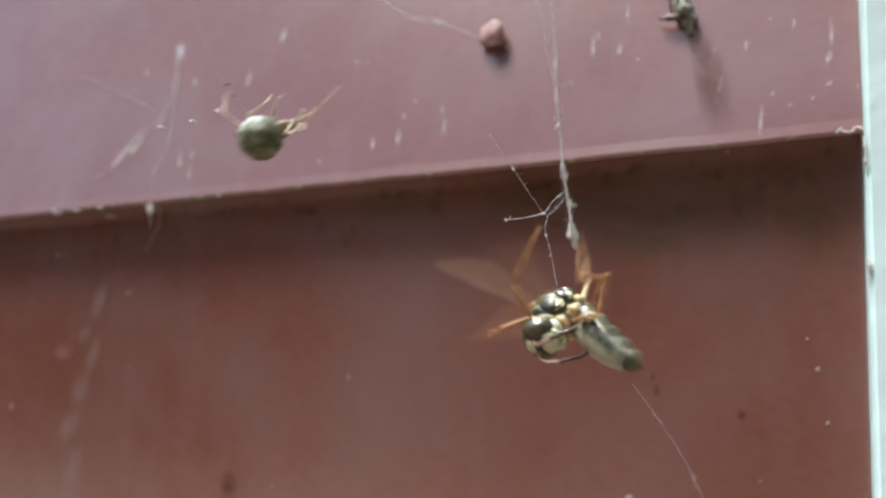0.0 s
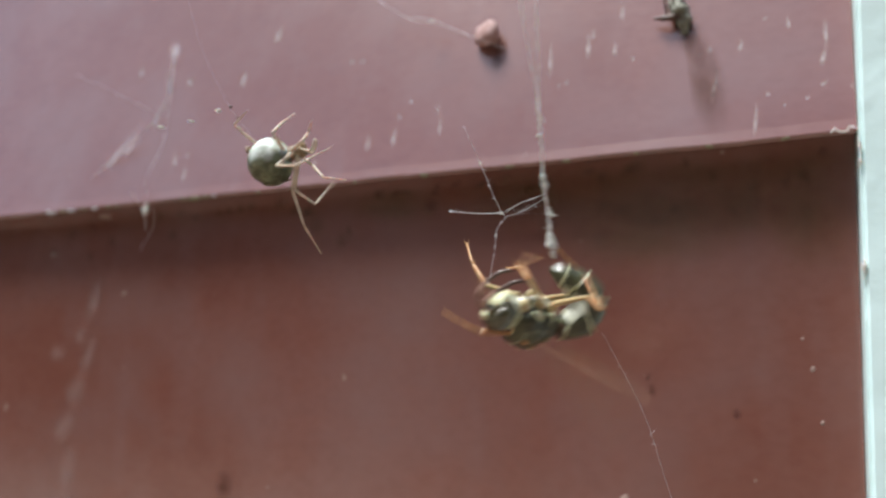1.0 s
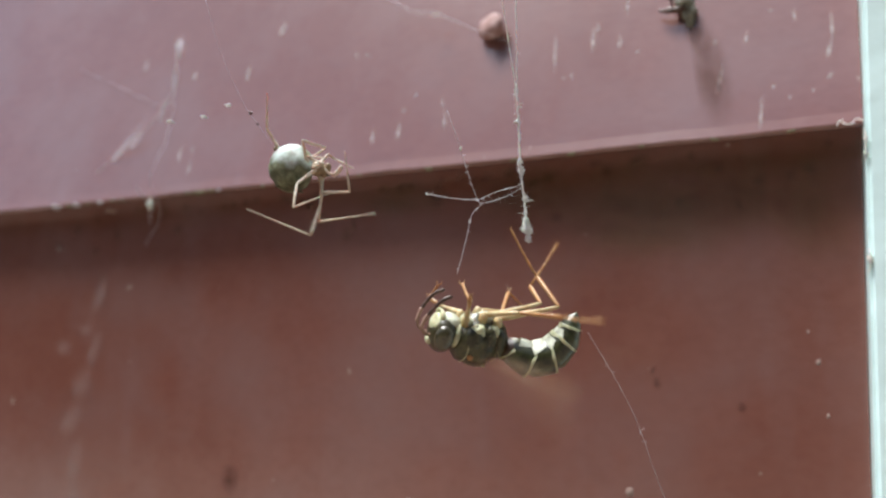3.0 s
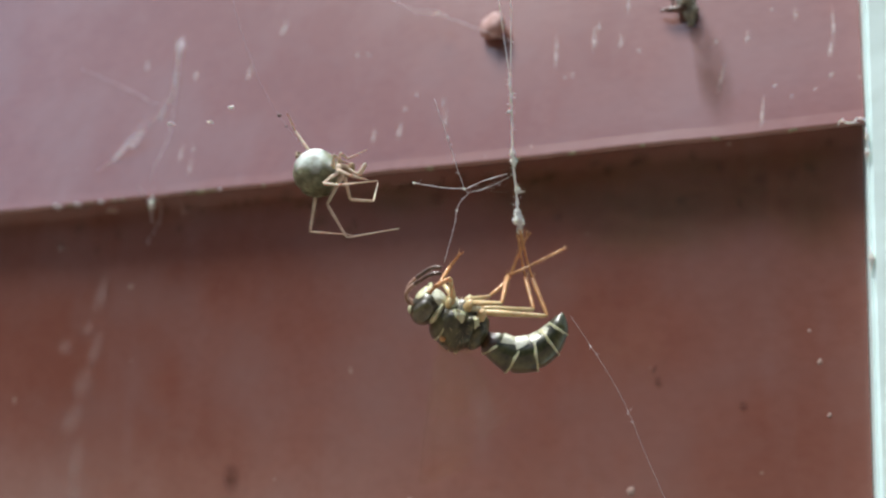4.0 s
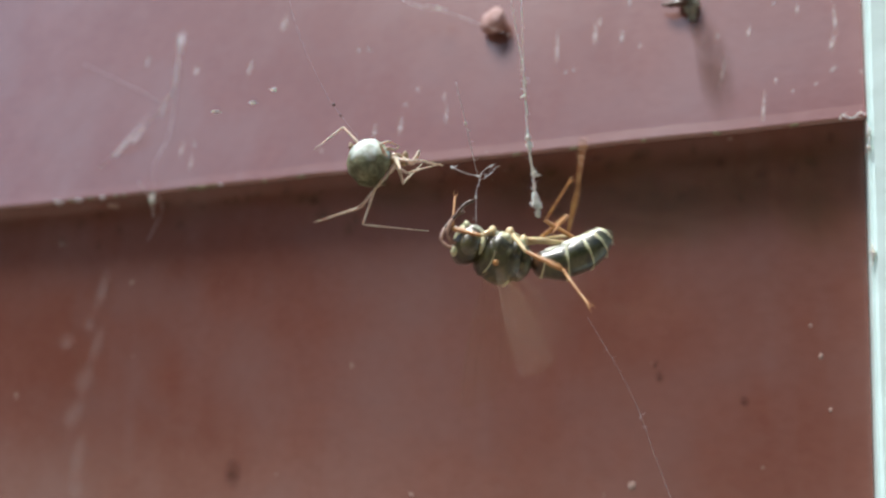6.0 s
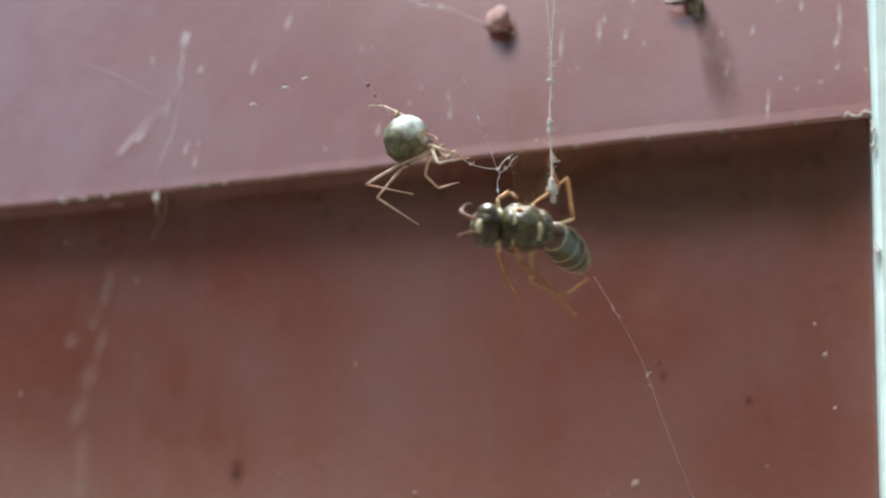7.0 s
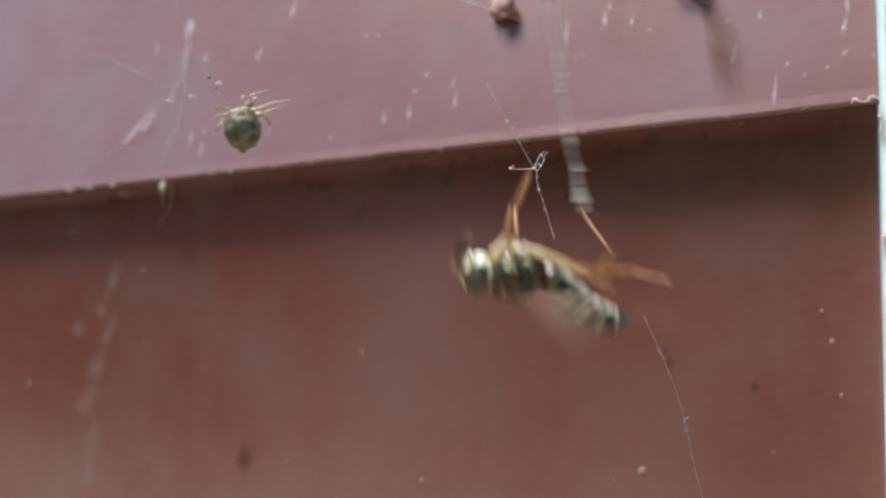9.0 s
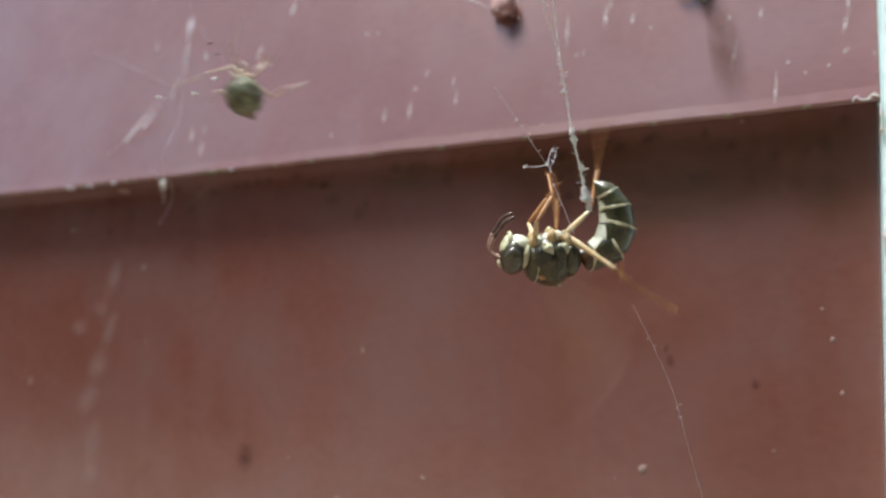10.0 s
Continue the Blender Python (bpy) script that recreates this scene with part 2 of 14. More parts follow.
def tube(bm, pts, radii, n=8):
    """A round tube through pts (mm) with a radius at each, closed at both ends."""
    pts = [Vector(p) for p in pts]
    ringsv, side = [], None
    for i, p in enumerate(pts):
        way = (pts[min(i + 1, len(pts) - 1)] - pts[max(i - 1, 0)]).normalized()
        if side is None:
            side = way.orthogonal().normalized()
        side = (side - way * side.dot(way)).normalized()
        other = way.cross(side)
        ringsv.append([bm.verts.new((p + (side * math.cos(a) + other * math.sin(a)) * radii[i]) * MM)
                       for a in [2 * math.pi * k / n for k in range(n)]])
    for a, b in zip(ringsv, ringsv[1:]):
        for k in range(n):
            bm.faces.new((a[k], a[(k + 1) % n], b[(k + 1) % n], b[k]))
    bm.faces.new(ringsv[0])
    bm.faces.new(ringsv[-1])
    return bm


def smooth_path(pts, steps=6):
    """Catmull-Rom through pts."""
    p = [Vector(v) for v in pts]
    p = [2 * p[0] - p[1]] + p + [2 * p[-1] - p[-2]]
    out = []
    for i in range(1, len(p) - 2):
        for k in range(steps):
            t = k / steps
            out.append(0.5 * (2 * p[i] + (p[i + 1] - p[i - 1]) * t + (2 * p[i - 1] - 5 * p[i] + 4 * p[i + 1] - p[i + 2]) * t * t
                              + (3 * p[i] - p[i - 1] - 3 * p[i + 1] + p[i + 2]) * t ** 3))
    return out + [p[-2]]


def empty(name, m, label, category, group="", kind=""):
    ob = new(name)
    ob.empty_display_size = 0.002
    ob.matrix_basis = m
    return tagged(ob, label, category, group, kind)


# ---- the wall ----
WALL = pose(0, 0.1, 1.5, 0, 0, -22)          # x along the boards, y into the wall, z up
LAP_Z, SLOPE = 0.0258, 2.65                  # height of the visible lap at x = 0; the courses run up to the right
SLANT, SILL = 12.0, 0.095                    # the drip board leans back by this; its height
BACK, EXPOSE = 0.0034, 0.140                 # the flat boards below sit this far back; their height
END_X = 0.0432                               # where the boards meet the corner board


TILT = math.tan(radians(SLANT))


def long_board(prof, wobble=True):
    """A board along x from its outline in y (into the wall) and z, with a slightly uneven lower edge."""
    bm = bmesh.new()
    xs = [-4.0, -1.30, -0.40, -0.12] + [(-0.10 + 0.0025 * i) for i in range(57)] + [END_X]
    rows = []
    for x in xs:
        row = []
        for y, h in prof:
            near = wobble and abs(h) < 0.003
            w = 0.00015 * noise.noise(Vector((x * 180, 3.1, 0))) + 0.00012 * noise.noise(Vector((x * 640, 8.0, 0))) if near else 0.0
            end = h * math.tan(radians(SLOPE)) if x == END_X else 0.0
            row.append(bm.verts.new((x + end, y + w * 0.5, h + w)))
        rows.append(row)
    for a, b in zip(rows, rows[1:]):
        for k in range(len(prof)):
            j = (k + 1) % len(prof)
            bm.faces.new((a[k], a[j], b[j], b[k]))
    bm.faces.new(rows[0])
    bm.faces.new(rows[-1])
    return bm


wall = empty("wall_siding", WALL, "red-brown painted wooden siding under a sloping drip board, weathered and spotted", "wall", kind="structure")
COURSE = Matrix.Translation((0, 0, LAP_Z)) @ pose(0, 0, 0, 0, -SLOPE, 0)
LIP = 0.0004                                 # radius of the paint-rounded lower edge
drip = [(BACK + 0.0004, 0.0010)] + [(LIP - LIP * math.sin(radians(a)), LIP - LIP * math.cos(radians(a))) for a in range(0, 91, 15)]
drip += [(TILT * h, h) for h in (0.0016, 0.0030, 0.0042, 0.02, 0.05, SILL)] + [(0.0300, SILL), (0.0130, 0.004), (BACK + 0.0004, 0.0016)]
part("drip_board", long_board(drip), M_RED, wall, m=COURSE, smooth=False)
flat = [(0.0162, -EXPOSE + 0.0006), (BACK + 0.001, -EXPOSE + 0.0006), (BACK, -EXPOSE + 0.0016), (BACK, -0.06), (BACK, -0.0040), (BACK, 0.0012), (0.0130, 0.0012)]
first = part("siding_board", long_board(flat, False), M_RED, wall, m=COURSE, smooth=False)
for k in list(range(1, 11)) + [-1 - j for j in range(9)]:
    b = new("siding_board", first.data)
    b.parent = wall
    b.matrix_basis = COURSE @ (pose(0, 0, -k * EXPOSE) if k > 0 else pose(0, TILT * SILL - BACK + 0.004, SILL - k * EXPOSE + 0.0002))


def box_mesh(lo, hi, bevel=0.0):
    bm = bmesh.new()
    bmesh.ops.create_cube(bm, size=1.0, matrix=Matrix.Translation([(a + b) / 2 for a, b in zip(lo, hi)]) @ Matrix.Diagonal([b - a for a, b in zip(lo, hi)] + [1]))
    if bevel:
        bmesh.ops.bevel(bm, geom=bm.edges[:], offset=bevel, segments=3, affect="EDGES")
    return bm


tagged(finish(box_mesh((-4.0, 0.045, -1.5), (0.13, 3.0, 1.50)), "wall_sheathing", M_SHEATH, smooth=False, m=WALL),
       "plain wooden body of the building behind the siding", "wall", kind="structure")
tagged(finish(box_mesh((END_X + 0.00002, -0.0010, -1.45), (END_X + 0.09, 0.0440, 1.50), 0.0005), "corner_trim", M_WHITE, smooth=False, m=WALL),
       "white painted upright corner board beside the siding", "trim", kind="structure")
# unseen ground; its earth tone is picked for warm bounce onto the boards
gm = bmesh.new()
bmesh.ops.create_grid(gm, x_segments=8, y_segments=8, size=400)
tagged(finish(gm, "ground", M_GROUND, smooth=False, m=pose(0, 0, 0)), "unseen ground below the wall, coloured to bounce warm light", "ground", kind="structure")

# unseen wall, added to keep the low sky out of the paint's gloss
hm = box_mesh((-90, -14.8, 0.0), (60, -14.0, 12.0))
tagged(finish(hm, "sky_block_south", M_SKY_BLOCK, smooth=False, m=pose(0, 0, 0)), "unseen dark green wall added behind the camera to block low sky", "hedge", kind="structure")
# second unseen wall, added against horizon sky mirrored in the left boards
hm = box_mesh((-18.8, -13.99, 0.0), (-18.0, 12.0, 6.6))
tagged(finish(hm, "sky_block_west", M_SKY_BLOCK, smooth=False, m=pose(0, 0, 0)), "unseen dark green wall added at the left to block horizon sky", "hedge", kind="structure")

# ---- marks on the boards: x, z, length, width (mm) and lean (degrees) ----
CHALK_MARKS = [(11.1, 39.6, 4.78, 0.69, -3), (15.5, 40.9, 3.38, 0.87, -2), (18.6, 40.1, 1.83, 0.78, 3), (20.7, 38.7, 0.72, 0.57, 7), (29.0, 38.9, 0.84, 0.71, 7), (32.2, 39.0, 1.52, 0.69, 6), (29.6, 34.4, 3.38, 0.64, 9), (33.7, 29.9, 3.87, 0.60, 3), (40.3, 36.7, 2.18, 0.85, 10), (40.3, 33.6, 1.06, 0.63, 38), (38.7, 32.1, 0.53, 0.48, 19), (36.5, 31.5, 0.52, 0.43, 13)]
CHALK_DOTS = [(34.9, 32.9, 0.67, 0.55, 19), (-7.7, 31.0, 2.58, 0.92, -2), (-11.1, 30.5, 2.29, 0.79, -2), (-32.0, 41.2, 2.05, 0.94, -9), (-28.0, 47.6, 1.82, 1.13, -7), (-40.9, 42.0, 1.35, 1.00, -3), (-14.0, 42.3, 1.4, 0.45, -66), (-7.4, 33.8, 0.69, 0.77, 4), (12.4, 36.2, 0.66, 0.47, 7), (34.7, 42.1, 0.75, 0.46, 50)]
PALE_SPOTS = [(38.7, 4.8, 0.85, 0.67, 8), (37.8, 7.8, 0.47, 0.52, 14), (20.3, -9.2, 1.30, 1.41, 10), (-53.0, 23.1, 3.06, 1.11, 93), (-4.8, -12.3, 0.58, 0.99, 26), (39.5, -0.4, 0.75, 0.51, 17), (15.3, 26.9, 0.48, 0.51, 11), (9.2, 27.7, 0.42, 0.53, 13)]
DARK_SPOTS = [(-29.3, -11.7, 3.10, 2.35, -9), (31.5, -0.0, 0.98, 0.87, -16), (23.0, 2.1, 1.19, 0.82, -12), (22.6, 3.4, 0.94, 0.47, 18)]
SMEARS = [(-53.3, 11.2, 7.27, 2.62, 11), (-53.2, 3.5, 6.13, 2.39, 17), (-54.7, -1.2, 5.22, 4.00, 14), (-55.9, -6.0, 5.42, 3.41, 29), (-54.4, -11.6, 6.82, 3.16, 5), (-54.1, -16.0, 3.12, 3.14, 14), (-58.7, 3.8, 2.78, 3.50, 4), (-53.0, 11.2, 2.39, 1.61, 7), (-55.0, 6.4, 2.47, 2.22, 16)]
WEB_SMEARS = [(-51.6, 29.8, 14.18, 1.55, -126), (-49.0, 31.6, 5.77, 1.53, -127), (-45.2, 35.5, 6.29, 1.11, -155), (-44.2, 40.8, 4.85, 1.02, 179), (-44.6, 45.3, 4.97, 1.14, 170), (-45.1, 47.5, 2.54, 2.10, -11)]
LICHEN = [(-19.0, 20.8, 1.82, 2.29, 6), (-20.0, 22.7, 0.91, 1.65, 17), (-2.9, 24.5, 0.56, 1.03, 12)]


def on_board(x, z):
    """The place on the board's face at x, z (mm on the wall), and the tilt of that face."""
    x, z = x * MM, z * MM
    h = z - (LAP_Z + x * math.tan(radians(SLOPE)))
    return x, (BACK if h < 0 else TILT * h), z


def face_tilt(x, z):
    return 0.0 if z * MM < LAP_Z + x * MM * math.tan(radians(SLOPE)) else -SLANT


def mark(x, z, length, width, lean, name, mat, thick=0.05, out=0.0):
    """A thin dried drop with an uneven rim, stuck to the board."""
    bm = bmesh.new()
    seed = Vector((x, z, 1.7))
    top = bm.verts.new((0, -thick * MM, 0))
    rim, low = [], []
    for i in range(18):
        a = 2 * math.pi * i / 18
        r = 1 + 0.35 * noise.noise(Vector((math.cos(a), math.sin(a), 0)) * 1.6 + seed)
        p = (math.sin(a) * width / 2 * r * MM, math.cos(a) * length / 2 * r * MM)
        rim.append(bm.verts.new((p[0] * 0.8, -thick * 0.8 * MM, p[1] * 0.85)))
        low.append(bm.verts.new((p[0], 0.00002, p[1])))
    for i in range(18):
        j = (i + 1) % 18
        bm.faces.new((top, rim[i], rim[j]))
        bm.faces.new((rim[i], low[i], low[j], rim[j]))
    px, py, pz = on_board(x, z)
    return part(name, bm, mat, wall, m=pose(px, py - out, pz, face_tilt(x, z), lean, 0))


def smear(x, z, length, width, lean, name, mat):
    """A flat soft-rimmed stain just above the paint."""
    bm = bmesh.new()
    bmesh.ops.create_grid(bm, x_segments=4, y_segments=4, size=1.0)
    bm.transform(pose(0, 0, 0, 90, 0, 0))
    px, py, pz = on_board(x, z)
    ob = part(name, bm, mat, wall, smooth=False)
    ob.matrix_basis = pose(px, py - 0.00006, pz, face_tilt(x, z), lean, 0) @ Matrix.Diagonal((width * MM, 1, length * MM, 1))
    return ob


# thin upright runs of chalk: x, z, length, width
FAINT_RUNS = [(-50.3, 44.6, 2.4, 0.7), (-41.1, 42.2, 1.5, 0.6), (-31.8, 42.0, 2.0, 0.6), (-27.7, 48.2, 2.2, 0.8), (-40.1, 30.0, 2.6, 0.7),
              (-38.0, 27.9, 2.4, 0.6), (-38.2, 30.6, 1.2, 0.6), (-1.8, 32.0, 2.8, 0.5), (-2.4, 34.4, 1.6, 0.4), (19.2, 45.0, 2.4, 0.5),
              (37.0, 41.2, 1.4, 0.5), (13.3, 36.4, 0.8, 0.4), (-15.5, 42.4, 0.8, 0.7), (-6.1, 35.8, 0.8, 0.5), (40.6, 39.5, 3.4, 0.5), (16.0, 42.4, 1.6, 0.4)]
for row in CHALK_MARKS + CHALK_DOTS:
    smear(row[0], row[1], row[2] * 0.68, row[3] * 0.50, row[4], "drip_mark", M_DRIP)
for x, z, length, width in FAINT_RUNS:
    smear(x, z, length * 0.7, width * 0.6, -2, "chalk_run", M_DRIP)
for row in PALE_SPOTS:
    mark(row[0], row[1], row[2] * 0.8, row[3] * 0.7, row[4], "pale_spot", M_SPOT, 0.05)
for row in DARK_SPOTS:
    smear(row[0], row[1], row[2] * 0.75, row[3] * 0.75, row[4], "dark_spot", M_BROWN_MARK)
for row in SMEARS:
    smear(row[0], row[1], row[2] * 0.6, row[3] * 0.6, row[4], "chalk_smear", M_CHALK)
for row in LICHEN:
    smear(row[0], row[1], row[2] * 0.8, row[3] * 0.8, row[4], "lichen_patch", M_LICHEN)
rnd = random.Random(21)
for k in range(44):
    x = -62 + 104 * (k + rnd.random()) / 44
    z = LAP_Z / MM + x * math.tan(radians(SLOPE)) - rnd.choice((0.3, 0.6, 1.0, 1.8, 3.0, 5.0)) * rnd.uniform(0.7, 1.3)
    smear(x, z, rnd.uniform(0.5, 1.3), rnd.uniform(0.5, 1.5), rnd.uniform(-40, 40), "lichen_patch", M_LICHEN)
for x, drop, length, width in ((8, 3.0, 4.5, 9), (17, 3.6, 5.0, 10), (26, 4.2, 6.0, 9), (34, 4.6, 7.0, 8), (39, 6.0, 9.0, 5), (-8, 2.4, 3.0, 8), (22, 8.0, 5.0, 12)):
    smear(x, LAP_Z / MM + x * math.tan(radians(SLOPE)) - drop, length, width, 2, "algae_stain", M_LICHEN)
# crusts of lichen and grit on the lower edge of the drip board
M_CRUST = surface("olive_lichen_crust", (0.20, 0.17, 0.085), (0.075, 0.055, 0.028), 0.9, 1600, bump=0.5)
M_GRIT = surface("pale_grey_grit", (0.50, 0.46, 0.46), (0.30, 0.25, 0.24), 0.85, 1600, bump=0.5)
for x, size, mat in ((-59.5, 0.5, M_GRIT), (-57.4, 0.35, M_CRUST), (-55.8, 0.45, M_GRIT), (-54.0, 0.3, M_CRUST), (-52.2, 0.38, M_GRIT), (-49.6, 0.3, M_CRUST),
                     (-48.4, 0.26, M_CRUST), (-37.0, 0.34, M_CRUST), (-35.2, 0.5, M_CRUST), (-33.6, 0.38, M_CRUST), (-32.4, 0.25, M_GRIT), (-25.5, 0.3, M_CRUST),
                     (-20.4, 0.34, M_CRUST), (-12.0, 0.22, M_CRUST), (-2.9, 0.32, M_CRUST), (7.5, 0.25, M_CRUST), (14.0, 0.3, M_CRUST), (21.5, 0.22, M_CRUST), (29.0, 0.28, M_CRUST), (36.4, 0.25, M_CRUST)):
    bm = bmesh.new()
    for k in range(4):
        ball(bm, (rnd.uniform(-1.5, 1.5) * size, 0.1 * rnd.random(), rnd.uniform(-0.35, 0.25) * size), (size * rnd.uniform(0.7, 1.2), 0.14, size * rnd.uniform(0.45, 0.75)), 10, 7, rough=0.5)
    edge = LAP_Z / MM + x * math.tan(radians(SLOPE)) + 0.12
    part("lichen_crust", bm, mat, wall, m=pose(*on_board(x, edge + 0.05), 0, -SLOPE, 0))
# two brown streaks slanting down from the debris clump
smear(28.4, 35.6, 8.6, 2.5, -13, "dark_streak", M_BROWN_MARK)
smear(26.6, 41.2, 3.4, 1.4, -12, "dark_streak", M_BROWN_MARK)
# soft shadow of the nail head, painted on the board
smear(4.6, 41.0, 2.6, 1.5, -5, "dark_streak", M_BROWN_MARK)


def nail():
    """A nail driven at a slant, its head painted over."""
    px, py, pz = on_board(3.6, 43.5)
    m = WALL @ Matrix.Translation((px, py, pz))
    thing = empty("nail", m, "red-brown painted nail head standing out of the siding", "nail")
    bm = bmesh.new()
    tube(bm, [(0.1, 1.0, -0.2), (0, 0, 0), (-0.1, -0.9, 0.15)], [0.9, 0.9, 0.8], 14)
    part("shank", bm, M_NAIL, thing)
    bm = bmesh.new()
    prof = [(0.2, 0.9), (0.5, 1.5), (0.9, 1.72), (1.3, 1.66), (1.6, 1.35), (1.75, 0.7)]
    tube(bm, [(-0.45 * y, -y - 0.1, 0.25 * y) for y, r in prof], [r for y, r in prof], 20)
    for v in bm.verts:
        v.co += v.co.normalized() * 0.00022 * noise.noise(v.co * 900)
    part("nail_head", bm, M_NAIL, thing)


def debris():
    """A clot of grey-green litter and a husk caught on a nail."""
    px, py, pz = on_board(25.3, 43.4)
    m = WALL @ Matrix.Translation((px, py, pz))
    thing = empty("debris_clump", m, "grey-green clump of dirt and husks stuck on a nail", "debris")
    rnd = random.Random(4)
    bm = bmesh.new()
    for c, r in (((0.4, -0.8, 0.4), (1.0, 0.9, 0.9)), ((0.9, -0.6, -0.5), (0.8, 0.8, 1.0)), ((0.1, -0.5, 1.3), (0.9, 0.7, 0.8)), ((1.0, -0.4, -1.5), (0.5, 0.5, 0.9))):
        ball(bm, c, r, 18, 12, rough=0.5)
    part("clot", bm, M_DEBRIS, thing)
    bm = bmesh.new()
    tube(bm, smooth_path([(0.6, -0.9, -0.2), (-0.5, -1.2, -0.35), (-1.6, -1.1, -0.3), (-2.3, -0.9, -0.1)]), [0.4] * 6 + [0.35] * 6 + [0.2] * 6 + [0.08], 8)
    part("husk", bm, M_ANT, thing, "dark dry husk")
    for k in range(3):
        bm = bmesh.new()
        x = -0.9 + 0.9 * k
        tube(bm, smooth_path([(x, -0.7, 0.3), (x - 0.2, -1.1, 1.4), (x + rnd.uniform(-0.6, 0.4), -1.0, 2.8)]), [0.14] * 12 + [0.05], 6)
        part("stalk", bm, M_ANT, thing)


nail()
debris()


# ---- creature parts ----
def lathe(bm, prof, n=22, flat=1.0, sag=0.0):
    """Rings round the x axis from (x, radius) pairs in mm."""
    return tube(bm, [(x, 0, -sag * x * x) for x, r in prof], [r for x, r in prof], n)


def limb(length, r0, r1, belly=1.15, n=8):
    bm = bmesh.new()
    k = [0, 0.06, 0.2, 0.45, 0.75, 0.93, 1.0]
    rad = [r0 * 0.55, r0 * 0.95, r0 * belly, (r0 + r1) / 2 * belly, r1 * 1.05, r1, r1 * 0.6]
    return tube(bm, [(length * a, 0, 0) for a in k], rad, n)


def tarsus_mesh(length, r, segs=5, claws=True):
    """A chain of short cone-shaped joints that bends a little, with two claws."""
    bm = bmesh.new()
    pts, rad = [], []
    for i in range(segs):
        w = 0.42 if i == 0 else 0.58 / (segs - 1)
        a = 0 if i == 0 else 0.42 + 0.58 / (segs - 1) * (i - 1)
        for f, q in ((0.0, 0.62), (0.5, 0.85), (0.93, 1.0)):
            x = (a + w * f) * length
            pts.append((x, 0, -0.05 * length * (x / length) ** 2))
            rad.append(r * q)
    pts.append((length, 0, -0.05 * length))
    rad.append(r * 0.5)
    tube(bm, pts, rad, 7)
    if claws:
        for s in (-1, 1):
            tube(bm, [(length * 0.98, 0, -0.05 * length), (length + 0.25, s * 0.18, -0.05 * length + 0.02), (length + 0.38, s * 0.2, -0.05 * length - 0.18)], [r * 0.6, r * 0.4, 0.02], 5)
    return bm


# ---- wasp ----
LEGS = {"1": (2.7, 2.5, 2.9), "2": (3.3, 3.3, 4.7), "3": (5.0, 3.9, 4.2)}      # femur, tibia, tarsus in mm
CHEST = Matrix.Translation((0, 0, 0.00024)) @ Matrix.Diagonal((0.87, 1.0, 1.04, 1))          # the chest is short and deep
HIPS = {"1": (1.45, 0.55, -1.75), "2": (-0.15, 0.6, -2.05), "3": (-1.55, 0.6, -1.75)}
GASTER = [(1.35, 0.30, 1.30), (1.75, 1.30, 1.66), (1.65, 1.62, 1.66), (1.45, 1.60, 1.42), (1.25, 1.38, 1.02), (1.35, 0.98, 0.12)]
WINGS = {"forewing": (11.4, 3.3, (0.9, 1.15, 1.15)), "hindwing": (8.0, 2.5, (-0.3, 1.2, 1.1))}


def gaster_ring(i):
    length, r0, r1 = GASTER[i]
    bm = bmesh.new()
    if i == 0:
        prof = [(-0.1, 0.12), (0.1, r0), (0.35, r0 * 1.25), (0.6, 0.72), (0.9, 1.08), (1.2, 1.25), (length + 0.25, r1), (length + 0.3, r1 * 0.9)]
    elif i == 5:
        prof = [(-0.4, r0 * 0.75), (-0.1, r0 * 0.95), (0.2, r0), (0.6, r0 * 0.8), (1.0, r0 * 0.5), (1.25, 0.2), (1.4, 0.06)]
    else:
        prof = [(-0.45, r0 * 0.72), (-0.2, r0 * 0.92), (0.1, r0 * 0.99), (length * 0.5, (r0 + r1) / 2 * 1.03), (length, r1 * 1.02), (length + 0.16, r1 * 1.02), (length + 0.2, r1 * 0.92)]
    lathe(bm, prof, 26)
    for v in bm.verts:
        v.co.z *= 0.93
    return slim(bm)


def slim(bm):
    """The abdomen is slender for its length."""
    bm.transform(Matrix.Diagonal((1, 0.92, 0.92, 1)))
    return bm


def chest(bm):
    bm.transform(CHEST)
    return bm


def gaster_band(i):
    """The pale hind margin of a ring, wider below and scalloped."""
    length, r0, r1 = GASTER[i]
    bm = bmesh.new()
    n, rows = 40, []
    for x, lift in ((0.0, 0.008), (0.35, 0.03), (0.75, 0.035), (1.0, 0.02), (1.0, -0.08)):
        ring = []
        for k in range(n):
            a = 2 * math.pi * k / n
            up = math.sin(a)
            wide = 0.15 + 0.17 * max(0, -up) + 0.06 * math.cos(4 * a) + 0.04 * math.cos(7 * a + i)
            px = length + 0.17 - wide * (1 - x)
            f = max(0.0, min(1.0, px / length))
            rr = ((r0 + r1) / 2 * 1.03 * (1 - f) + r1 * 1.02 * f if f > 0.5 else r0 + 0.02) + lift
            if f > 0.5:
                rr = (r0 + r1) / 2 * 1.03 + (r1 * 1.02 - (r0 + r1) / 2 * 1.03) * (f - 0.5) * 2 + lift
            if i == 0:
                rr = 1.08 + (1.30 - 1.08) * max(0, (px - 0.9) / (length + 0.25 - 0.9)) + lift + 0.04
            ring.append(bm.verts.new((px * MM, math.cos(a) * rr * MM, math.sin(a) * rr * 0.93 * MM)))
        rows.append(ring)
    for a, b in zip(rows, rows[1:]):
        for k in range(n):
            bm.faces.new((a[k], a[(k + 1) % n], b[(k + 1) % n], b[k]))
    return slim(bm)


